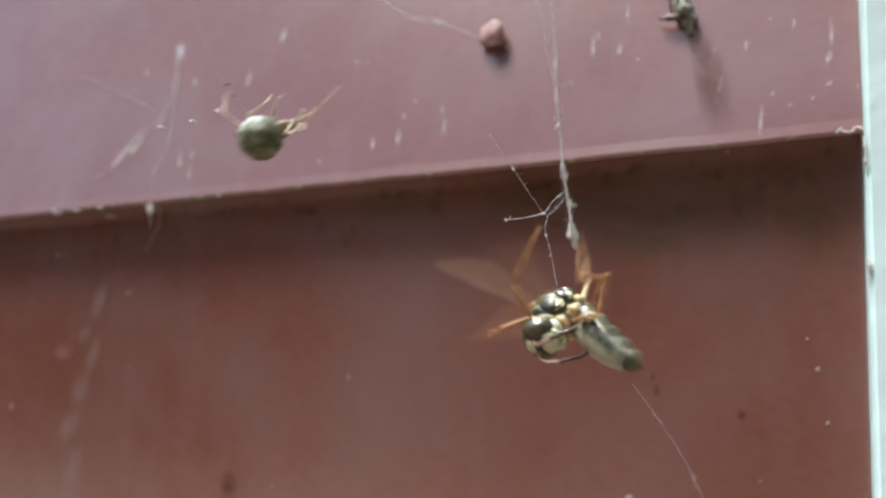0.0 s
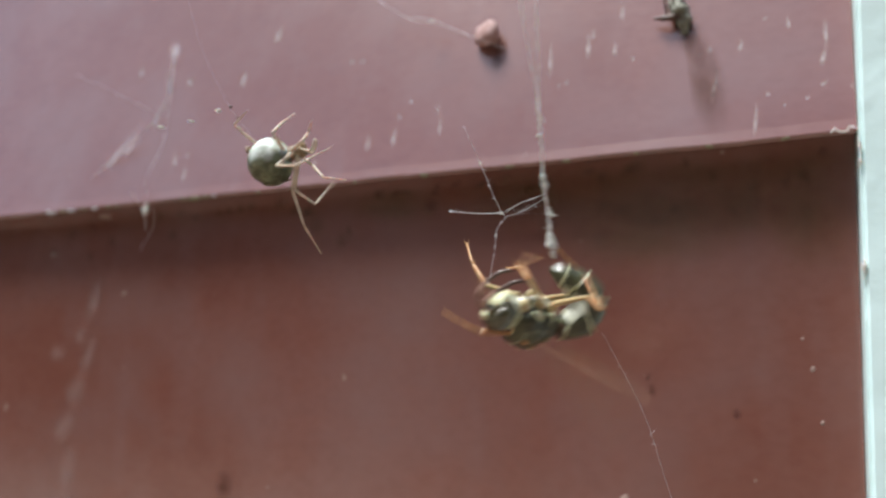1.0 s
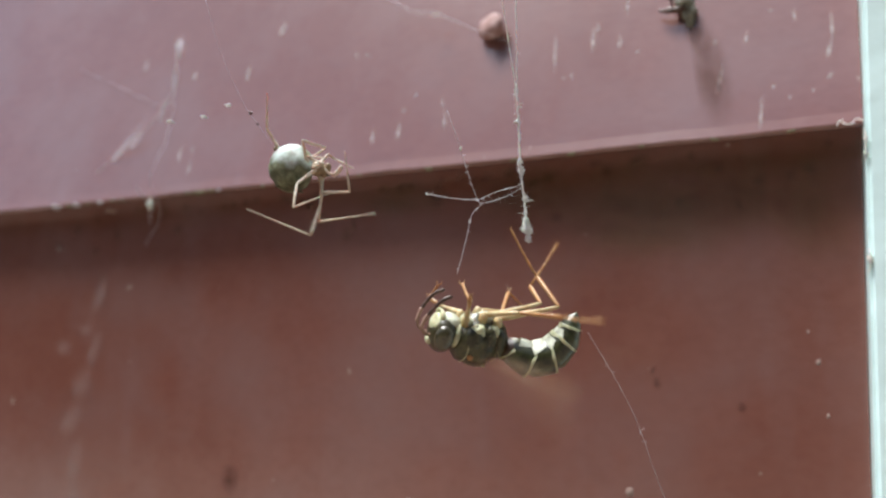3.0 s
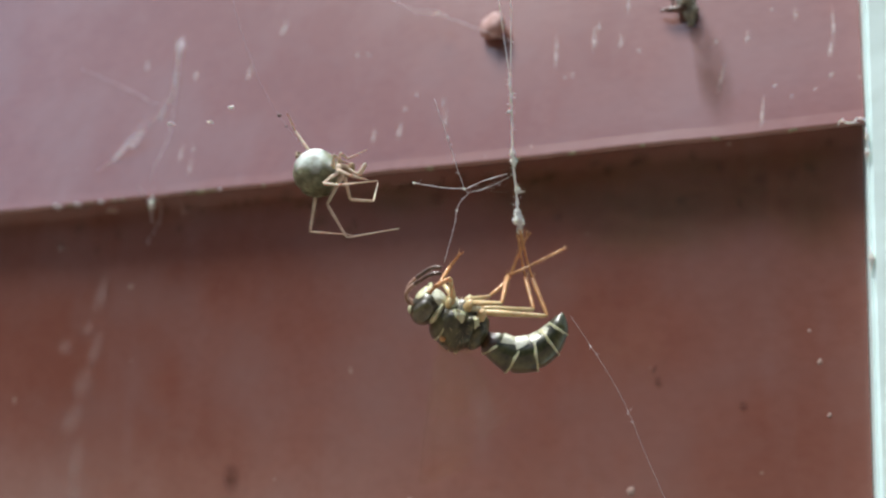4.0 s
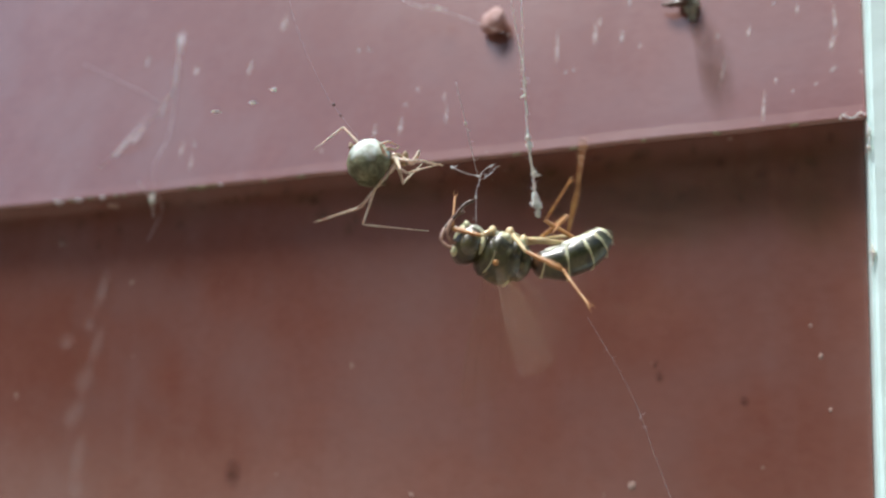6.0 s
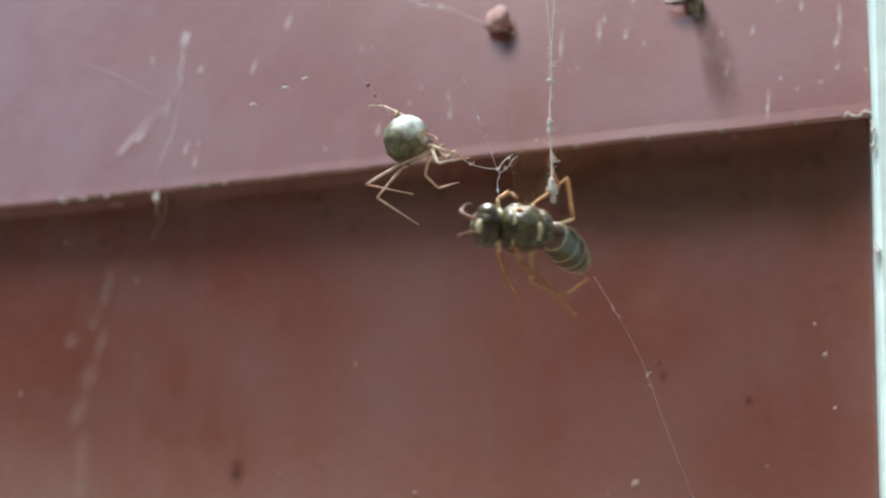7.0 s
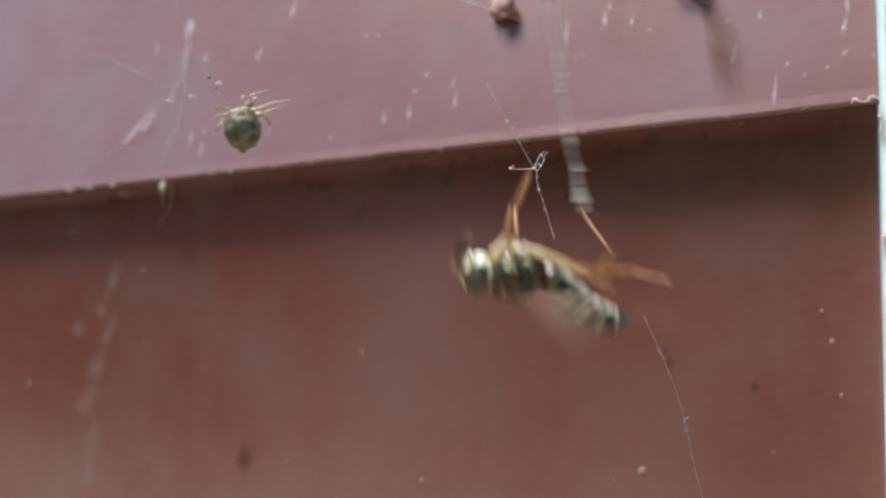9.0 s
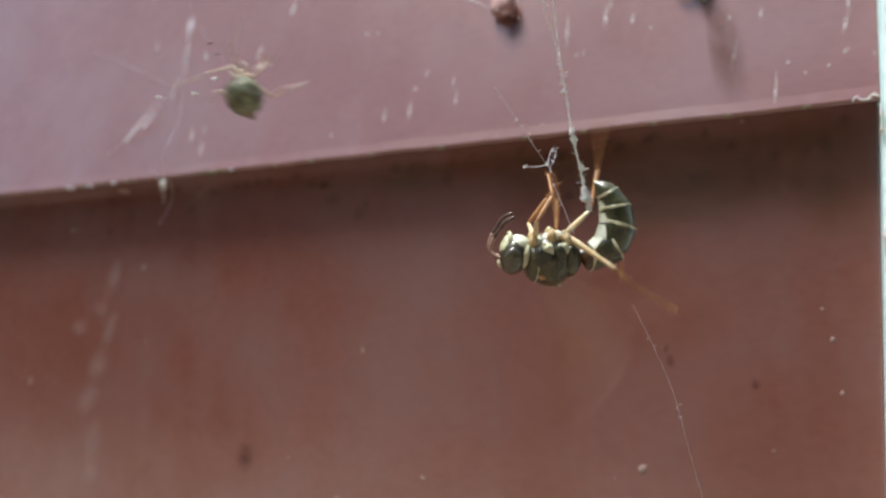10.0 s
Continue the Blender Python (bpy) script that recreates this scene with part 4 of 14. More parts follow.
BEADS = []
for bx, bz, far in ((-0.0166, 1.5232, 0.072), (-0.0187, 1.5217, 0.072), (-0.0224, 1.5216, 0.073)):
    bm = bmesh.new()
    tuft(bm, (0, 0, 0), (0.30, 0.15, 0.17), int(bx * -1e4), 6)
    BEADS.append(tagged(finish(bm, "silk_bead", M_SILK, m=pose(bx, far, bz)), "tiny bright bead of silk hanging in the web", "silk", "beads above the spider"))


def wing_beat(side, name):
    """Rows of a beating wing: it swings about a mean lift that changes as the wasp struggles."""
    s = 1 if side == "L" else -1
    x, y, z = WINGS[name][2]
    rows = []
    for k in range(301):
        t = k / 30
        mean, swing, sweep = [float(np.interp(t, WING_LIFT[0], row)) for row in WING_LIFT[1:]]
        part_of = 0.8 if name == "hindwing" else 1.0
        lift = part_of * (mean + swing * math.sin(k * math.pi / 2 + (0.5 if name == "hindwing" else 0.9)))
        m = pose(x * 0.84 * MM, s * y * 0.94 * MM, z * 0.94 * MM, 0, 0, s * (sweep + (23 if name == "hindwing" else 0)))
        rows.append((t, m @ pose(0, 0, 0, 0, -lift, 0) @ pose(0, 0, 0, 0 if s > 0 else 180, 0, 0)))
    return rows


WING_LIFT = [(0, 2.0, 2.5, 5.5, 6.1, 6.7, 7.35, 7.5, 7.9, 8.1, 8.5, 10), (36, 36, 28, 28, 25, 2, 2, 0, 8, 20, 28, 30),
             (48, 46, 36, 36, 46, 26, 22, 16, 16, 46, 38, 38), (105, 105, 110, 110, 105, 84, 84, 90, 98, 105, 108, 110)]


def motions():
    for side in "LR":
        for name in WINGS:
            walk(WASP[side + name], wing_beat(side, name))
    walk(WASP['root'], [
        (0, pose(0.00894, 0.06981, 1.50696, 80.2, 42.3, -141.6)), (0.1, pose(0.00907, 0.06984, 1.5067, 103.6, 45, -124.8)),
        (0.167, pose(0.01206, 0.06983, 1.50689, 135.8, 34, -135.8)), (0.2, pose(0.01353, 0.06983, 1.50698, 151.3, 30.7, -143)),
        (0.267, pose(0.01519, 0.06942, 1.50958, 165.6, 64.2, -159.3)), (0.3, pose(0.01601, 0.06923, 1.51086, 168.9, 81.4, -169.2)),
        (0.333, pose(0.01217, 0.06914, 1.5112, -152, 42, -133.9)), (0.367, pose(0.00821, 0.06905, 1.51155, -145.5, -0.5, -132.9)),
        (0.4, pose(0.00437, 0.06897, 1.51189, -137.9, -41.5, -137.2)), (0.433, pose(0.00421, 0.06944, 1.50903, -151.5, -12.6, -141.8)),
        (0.467, pose(0.00405, 0.06993, 1.50609, -168, 15.2, -153.5)), (0.5, pose(0.00561, 0.07011, 1.50511, -168, 15.2, -153.5)),
        (0.533, pose(0.00717, 0.07028, 1.50412, -168, 15.2, -153.5)), (0.6, pose(0.01455, 0.06898, 1.51192, -155.4, -29.8, -134.4)),
        (0.7, pose(0.00374, 0.06964, 1.50788, -179.1, -9.6, -156.9)), (0.8, pose(0.00416, 0.06956, 1.5084, 178.8, -6.6, -167.4)),
        (0.9, pose(0.00609, 0.06947, 1.509, 172.3, -14.4, -166.9)), (0.967, pose(0.00637, 0.06986, 1.50644, 153.7, 0, -147.8)),
        (1, pose(0.00689, 0.06984, 1.50655, 153.7, 0, -147.8)), (1.033, pose(0.00742, 0.06982, 1.50667, 153.7, 0, -147.8)),
        (1.1, pose(0.006, 0.06981, 1.50666, 152.8, -8, -143.8)), (1.2, pose(0.00836, 0.06967, 1.50732, 118.7, -16, -113.4)),
        (1.3, pose(0.00586, 0.06985, 1.50657, 158.4, 1.7, -158.7)), (1.4, pose(0.00349, 0.06966, 1.50765, 152.1, -15, -157.2)),
        (1.467, pose(0.00616, 0.06971, 1.50797, 165.6, -21.9, 141.3)), (1.5, pose(0.00663, 0.06979, 1.50747, 165.6, -21.9, 141.3)),
        (1.533, pose(0.0071, 0.06988, 1.50696, 165.6, -21.9, 141.3)), (1.567, pose(0.00829, 0.06945, 1.50916, -170.8, -19.8, -173)),
        (1.6, pose(0.00945, 0.06903, 1.5113, -152.2, -33.6, -129)), (1.7, pose(0.00334, 0.06889, 1.51249, -161.2, -31.7, -174)),
        (1.8, pose(0.00571, 0.06949, 1.50854, -175.3, 9.2, -148.1)), (1.9, pose(0.00646, 0.06986, 1.50641, -179.9, 20.7, -153.7)),
        (1.967, pose(0.00453, 0.06989, 1.50644, 165.3, 16, 177.5)), (2, pose(0.00471, 0.06991, 1.50636, 165.3, 16, 177.5)),
        (2.033, pose(0.00489, 0.06992, 1.50628, 165.3, 16, 177.5)), (2.2, pose(0.00362, 0.06994, 1.50592, 162.8, -3.7, -159.4)),
        (2.5, pose(0.0028, 0.07027, 1.50407, 162.8, -3.4, -179.2)), (2.7, pose(0.00268, 0.07021, 1.50429, 162.6, 0.3, -166.9)),
        (3.8, pose(0.00205, 0.0701, 1.50488, 156.4, -11.5, -159.5)), (4, pose(0.00104, 0.07002, 1.50547, 159.2, -19.6, -173)),
        (4.2, pose(0.00111, 0.07003, 1.50543, 159.2, -19.6, -173)), (4.5, pose(0.00234, 0.07001, 1.50563, 158.2, -22.1, -175.8)),
        (4.7, pose(0.00506, 0.06994, 1.50591, 158.8, -3.3, -155.8)), (4.9, pose(0.00494, 0.06967, 1.50755, 150.7, -19.4, -151)),
        (4.967, pose(0.00306, 0.06975, 1.50713, 161, 11.8, -170)), (5, pose(0.00342, 0.06977, 1.50701, 161, 11.8, -170)),
        (5.033, pose(0.00378, 0.06979, 1.5069, 161, 11.8, -170)), (5.2, pose(0.00585, 0.06989, 1.50631, 161.7, 12.8, -167.6)),
        (5.5, pose(0.00274, 0.06971, 1.50725, 154, -18.2, -157.7)), (5.7, pose(0.00312, 0.06942, 1.50905, 167.5, -6.6, -155.3)),
        (6.3, pose(0.00469, 0.06917, 1.51101, -144.1, -12.1, -177.6)), (6.8, pose(0.00479, 0.06894, 1.51248, -103.7, 8.7, -164.9)),
        (6.967, pose(0.00507, 0.06895, 1.51248, -103.8, 0.9, -166.3)), (7, pose(0.00534, 0.06895, 1.51249, -103.8, 0.9, -166.3)),
        (7.033, pose(0.00561, 0.06895, 1.51251, -103.8, 0.9, -166.3)), (7.2, pose(0.0062, 0.06881, 1.51332, -102.5, 6.7, -155.1)),
        (7.4, pose(0.0043, 0.06885, 1.51302, -130.3, -20.7, -160.1)), (7.467, pose(0.00134, 0.06937, 1.50922, -175.7, -11.4, -150)),
        (7.5, pose(0.00183, 0.06953, 1.50819, -175.7, -11.4, -150)), (7.533, pose(0.00232, 0.0697, 1.50715, -175.7, -11.4, -150)),
        (7.7, pose(0.00075, 0.06912, 1.51118, -159.8, -29.7, -174.5)), (7.8, pose(0.00194, 0.06906, 1.51157, -176.6, -41.8, -156.8)),
        (7.967, pose(0.0084, 0.06928, 1.51039, 145.5, -29.4, -144.4)), (8, pose(0.00779, 0.06933, 1.51, 145.5, -29.4, -144.4)),
        (8.033, pose(0.00719, 0.06938, 1.50962, 145.5, -29.4, -144.4)), (8.2, pose(0.00596, 0.06943, 1.50918, 165.4, -9.5, -149.1)),
        (8.3, pose(0.00592, 0.06943, 1.50921, 161.9, -6.2, -148.1)), (8.467, pose(0.00639, 0.06927, 1.51019, 145.4, -5.3, -126.2)),
        (8.5, pose(0.00702, 0.06932, 1.50987, 145.4, -5.3, -126.2)), (8.533, pose(0.00766, 0.06938, 1.50955, 145.4, -5.3, -126.2)),
        (8.7, pose(0.00551, 0.06949, 1.50888, 153.6, -9.7, -149)), (8.967, pose(0.00408, 0.06951, 1.50898, 159.9, 11.1, 179.5)),
        (9, pose(0.00439, 0.06964, 1.50811, 159.9, 11.1, 179.5)), (9.033, pose(0.0047, 0.06976, 1.50725, 159.9, 11.1, 179.5)),
        (9.3, pose(0.00509, 0.06961, 1.50817, 162.3, 6.7, -156.1)), (9.467, pose(0.00379, 0.06964, 1.50812, 160.2, 2.5, -179.2)),
        (9.5, pose(0.00449, 0.06961, 1.50842, 160.2, 2.5, -179.2)), (9.533, pose(0.00519, 0.06958, 1.50871, 160.2, 2.5, -179.2)),
        (9.967, pose(0.00713, 0.06953, 1.50931, 162.2, 4.4, -179.5)), (10, pose(0.00713, 0.06953, 1.50931, 162.2, 4.4, -179.5))])
    walk(WASP['head'], [
        (0, pose(0.00189, 0, 0.0001, 0, 25, 0)), (1, pose(0.00189, 0, 0.0001, 0, 20, 10)), (1.5, pose(0.00189, 0, 0.0001, 0, 15, 0)),
        (2, pose(0.00189, 0, 0.0001, 0, 8, 0)), (2.5, pose(0.00189, 0, 0.0001, 0, 12, 0)), (4, pose(0.00189, 0, 0.0001, 0, 10, 0)),
        (4.5, pose(0.00189, 0, 0.0001, 0, 12, 0)), (5, pose(0.00189, 0, 0.0001, 0, 10, 0)), (5.5, pose(0.00189, 0, 0.0001, 0, 5, 0)),
        (7, pose(0.00189, 0, 0.0001, 0, 0, 0)), (7.5, pose(0.00189, 0, 0.0001, 0, 15, 0)), (8, pose(0.00189, 0, 0.0001, 0, 10, 0)),
        (8.5, pose(0.00189, 0, 0.0001, 0, 10, 10)), (9, pose(0.00189, 0, 0.0001, 0, 12, 0)), (9.5, pose(0.00189, 0, 0.0001, 0, 10, 0)),
        (10, pose(0.00189, 0, 0.0001, 0, 12, 0))])
    walk(WASP['g0'], [
        (0, pose(-0.00206, 0, -0.00021, 156.7, 46.8, -30.5)), (0.1, pose(-0.00206, 0, -0.00021, 176.3, 37.5, -6)),
        (0.133, pose(-0.00206, 0, -0.00021, 124.9, 71.5, -47.9)), (0.167, pose(-0.00206, 0, -0.00021, 28.6, 51.3, -134.9)),
        (0.2, pose(-0.00206, 0, -0.00021, 8.6, 11.8, -143.5)), (0.267, pose(-0.00206, 0, -0.00021, 46.9, 20.1, -112.7)),
        (0.3, pose(-0.00206, 0, -0.00021, 66.2, 16.5, -97.1)), (0.333, pose(-0.00206, 0, -0.00021, 28.6, -6.5, -130.3)),
        (0.367, pose(-0.00206, 0, -0.00021, 1.1, -44.6, -148.4)), (0.4, pose(-0.00206, 0, -0.00021, -71.8, -82.7, -108.1)),
        (0.5, pose(-0.00206, 0, -0.00021, -9.4, -50.1, -167.9)), (0.6, pose(-0.00206, 0, -0.00021, -109, -58.7, -73.6)),
        (0.667, pose(-0.00206, 0, -0.00021, -22, -43.6, -152.9)), (0.7, pose(-0.00206, 0, -0.00021, -5.8, -21.5, -164.5)),
        (0.8, pose(-0.00206, 0, -0.00021, -1.4, -42.3, -177.9)), (0.9, pose(-0.00206, 0, -0.00021, -3.5, -28.2, -172.7)),
        (1, pose(-0.00206, 0, -0.00021, -6.9, -10.1, -145.2)), (1.1, pose(-0.00206, 0, -0.00021, 12.7, 22.5, -149.5)),
        (1.133, pose(-0.00206, 0, -0.00021, 61.6, 51.5, -119)), (1.167, pose(-0.00206, 0, -0.00021, 135, 42.4, -62.7)),
        (1.2, pose(-0.00206, 0, -0.00021, 171.7, 7.8, -47)), (1.233, pose(-0.00206, 0, -0.00021, -154.8, -34.9, -51.7)),
        (1.267, pose(-0.00206, 0, -0.00021, -77, -58.2, -109.3)), (1.3, pose(-0.00206, 0, -0.00021, -13.5, -27.4, -152.4)),
        (1.4, pose(-0.00206, 0, -0.00021, -11, -25, -155.2)), (1.5, pose(-0.00206, 0, -0.00021, -0.4, -0.5, -144.2)),
        (1.567, pose(-0.00206, 0, -0.00021, -52.5, -58.4, -120.2)), (1.6, pose(-0.00206, 0, -0.00021, -126.4, -62.1, -56.9)),
        (1.667, pose(-0.00206, 0, -0.00021, -6.9, -45.3, -178.5)), (1.7, pose(-0.00206, 0, -0.00021, 2.5, -15.7, 170.7)),
        (1.8, pose(-0.00206, 0, -0.00021, -14, -27.2, -151.3)), (1.9, pose(-0.00206, 0, -0.00021, -9.9, -19.4, -152.3)),
        (2, pose(-0.00206, 0, -0.00021, -2, -35.2, -176.5)), (2.2, pose(-0.00206, 0, -0.00021, -17.8, -43.7, -155.1)), (2.5, pose(-0.00206, 0, -0.00021, -7, -49, -170.7)),
        (2.7, pose(-0.00206, 0, -0.00021, -18.5, -52.1, -157)), (3.8, pose(-0.00206, 0, -0.00021, -15.6, -36.9, -155)),
        (4, pose(-0.00206, 0, -0.00021, -5.3, -33.2, -170.3)), (4.2, pose(-0.00206, 0, -0.00021, -5.3, -33.1, -170.3)),
        (4.5, pose(-0.00206, 0, -0.00021, -4.8, -34.5, -171.6)), (4.7, pose(-0.00206, 0, -0.00021, -18.6, -35.9, -150.1)),
        (4.9, pose(-0.00206, 0, -0.00021, -17, -32.7, -150.5)), (5, pose(-0.00206, 0, -0.00021, -16.4, -44, -157)),
        (5.2, pose(-0.00206, 0, -0.00021, -14.8, -38.1, -156.8)), (5.5, pose(-0.00206, 0, -0.00021, -12.4, -30.4, -156.5)),
        (5.7, pose(-0.00206, 0, -0.00021, -8.3, -20.3, -157.3)), (6.3, pose(-0.00206, 0, -0.00021, 1.8, 14, -165.5)),
        (6.8, pose(-0.00206, 0, -0.00021, -3.5, 41.1, 174.6)), (7, pose(-0.00206, 0, -0.00021, -18.4, 39.9, 152.6)), (7.2, pose(-0.00206, 0, -0.00021, -6, 23.3, 165.1)),
        (7.4, pose(-0.00206, 0, -0.00021, -16.6, 31.9, 150.6)), (7.467, pose(-0.00206, 0, -0.00021, -2.2, -23.5, 173.4)),
        (7.5, pose(-0.00206, 0, -0.00021, -3.1, -51.7, -176.1)), (7.7, pose(-0.00206, 0, -0.00021, 9, -28.6, 161.7)),
        (7.8, pose(-0.00206, 0, -0.00021, 4.2, -35.4, 172.8)), (8, pose(-0.00206, 0, -0.00021, -4, -8.3, -153.8)),
        (8.2, pose(-0.00206, 0, -0.00021, -13.1, -26.3, -152.2)), (8.3, pose(-0.00206, 0, -0.00021, -12.6, -21.5, -148.6)),
        (8.5, pose(-0.00206, 0, -0.00021, -4.5, -20.9, -167.5)), (8.7, pose(-0.00206, 0, -0.00021, -17.9, -28.5, -145.9)),
        (9, pose(-0.00206, 0, -0.00021, -12.2, -51.4, -164.6)), (9.3, pose(-0.00206, 0, -0.00021, -41.3, -61.7, -135.1)),
        (9.5, pose(-0.00206, 0, -0.00021, -15.5, -56.2, -161.5)), (10, pose(-0.00206, 0, -0.00021, -0.9, -17.1, -176.9))])
    walk(WASP['g1'], [
        (0, pose(-0.00126, -0.00047, -0.00119, 153.8, 50.3, -32.6)), (0.1, pose(-0.00099, -0.00011, -0.00103, 177.7, 35.4, -4)),
        (0.167, pose(-0.00242, -0.00056, -0.00066, 31.2, 66.2, -142.6)), (0.2, pose(-0.00312, -0.00079, -0.00048, 12, 31, -157.7)),
        (0.267, pose(-0.00252, -0.00112, -0.00055, 51.4, 26.8, -114.1)), (0.3, pose(-0.00222, -0.00128, -0.00059, 66.2, 16.5, -97.1)),
        (0.333, pose(-0.00218, -0.00091, -0.00002, 28.5, -6.4, -130.3)), (0.367, pose(-0.00215, -0.00053, 0.00056, 1, -44.6, -148.2)),
        (0.4, pose(-0.00211, -0.00016, 0.00113, -72.2, -82.6, -107.7)), (0.467, pose(-0.00264, -0.00018, 0.00093, -12.9, -38.4, -156.1)),
        (0.5, pose(-0.0029, -0.00018, 0.00083, -6.9, -15.3, -155.2)), (0.567, pose(-0.0022, -0.00051, 0.00091, -56.2, -57, -120.4)),
        (0.6, pose(-0.00186, -0.00067, 0.00095, -109, -58.7, -73.6)), (0.667, pose(-0.0028, -0.00045, 0.00051, -14.2, -25.1, -152.5)),
        (0.7, pose(-0.00327, -0.00034, 0.00029, 2.5, 6, -157.3)), (0.8, pose(-0.00306, -0.00004, 0.0007, -1.7, -10.5, -170.6)),
        (0.9, pose(-0.00324, -0.00015, 0.00043, 0.8, 4.5, -169.6)), (1, pose(-0.00315, -0.00076, 0.00003, 14.3, 40.5, -158.6)),
        (1.1, pose(-0.00313, -0.00063, -0.00072, 8.4, 71, -171.1)), (1.167, pose(-0.0018, -0.00086, -0.0005, 158.9, 39.2, -44)),
        (1.2, pose(-0.00115, -0.00098, -0.00039, 171.7, 7.8, -47)), (1.233, pose(-0.0018, -0.00084, -0.00012, -152.7, -36.5, -53.4)),
        (1.267, pose(-0.00247, -0.00069, 0.00015, -68.6, -56.4, -117)), (1.3, pose(-0.00312, -0.00055, 0.00041, -9.9, -20.9, -154)),
        (1.4, pose(-0.00317, -0.00051, 0.00036, -3.3, -8.7, -158.9)), (1.5, pose(-0.00315, -0.00079, -0.00019, -0.2, -0.3, -144.4)),
        (1.567, pose(-0.00219, -0.00061, 0.0006, -52.3, -58.4, -120.5)), (1.6, pose(-0.00171, -0.00053, 0.00099, -126.4, -62.1, -56.9)),
        (1.667, pose(-0.0028, -0.00003, 0.00043, -10, -31.4, -170.1)), (1.7, pose(-0.00334, 0.00021, 0.00016, 0.1, 3.6, -177.9)),
        (1.8, pose(-0.00311, -0.00058, 0.00041, 10.2, 14.8, -144.7)), (1.9, pose(-0.00319, -0.00059, 0.00024, 8.3, 16.1, -152.3)),
        (2, pose(-0.00316, -0.00007, 0.00057, 0, -2.9, -179.7)), (2.2, pose(-0.00294, -0.00041, 0.00073, -2.5, -6.8, -159.8)),
        (2.5, pose(-0.00293, -0.00014, 0.00081, -0.8, -17.7, -177.4)), (2.7, pose(-0.00282, -0.00032, 0.00086, -5.8, -21.1, -164.1)),
        (3.8, pose(-0.00304, -0.00046, 0.0006, -3.2, -9.2, -160.7)), (4, pose(-0.00317, -0.00019, 0.00053, -0.4, -6, -175.9)),
        (4.2, pose(-0.00317, -0.00019, 0.00053, -0.6, -8, -175.5)), (4.5, pose(-0.00316, -0.00016, 0.00056, -0.2, -6.9, -178.5)),
        (4.7, pose(-0.00301, -0.00055, 0.00058, 3.8, 9.7, -158.4)), (4.9, pose(-0.00305, -0.00056, 0.00052, -0.1, -0.2, -156.5)),
        (5, pose(-0.00295, -0.00038, 0.00073, -3.4, -13.5, -165.8)), (5.2, pose(-0.00303, -0.00042, 0.00063, -0.1, -0.5, -166)),
        (5.5, pose(-0.00313, -0.00046, 0.00048, -2.1, -6.1, -161.1)), (5.7, pose(-0.00323, -0.00049, 0.00026, 6.8, 16.5, -157.3)),
        (6.3, pose(-0.00333, -0.00033, -0.00053, 1.6, 13.3, -166.3)), (6.8, pose(-0.00307, 0.0001, -0.00109, -5.3, 41, 171.9)),
        (7, pose(-0.00298, 0.00048, -0.00107, -19.2, 39.9, 151.5)), (7.2, pose(-0.00326, 0.00032, -0.00074, -10, 24.4, 157)),
        (7.4, pose(-0.00306, 0.00056, -0.00092, -15.4, 33.1, 153.2)), (7.467, pose(-0.00295, 0.00015, 0.00027, -5.4, -5.6, -175.4)),
        (7.5, pose(-0.00289, -0.00006, 0.00085, -8.4, -25.2, -160.8)), (7.7, pose(-0.00318, 0.00037, 0.00044, 3.9, -19.2, 168.4)),
        (7.8, pose(-0.00315, 0.00014, 0.00058, -1.3, -13.6, -174.6)), (8, pose(-0.00326, -0.00059, -0.00001, -0.5, -1, -154.7)),
        (8.2, pose(-0.00313, -0.00056, 0.00039, -2.3, -4.3, -152.2)), (8.3, pose(-0.00313, -0.00066, 0.00029, 0.9, 1.5, -150.4)),
        (8.5, pose(-0.00329, -0.00027, 0.00027, -3.5, -15.7, -167.3)), (8.7, pose(-0.00304, -0.00067, 0.00044, -6.5, -11.2, -149.5)),
        (9, pose(-0.00287, -0.00022, 0.00085, -15.3, -55.9, -161.7)), (9.3, pose(-0.00251, -0.00045, 0.00098, -33.7, -54.2, -140.6)),
        (9.5, pose(-0.00277, -0.00024, 0.00091, -2.2, -24.2, -174.5)), (10, pose(-0.00335, -0.00007, 0.00019, -2.8, 29.5, 174.3))])
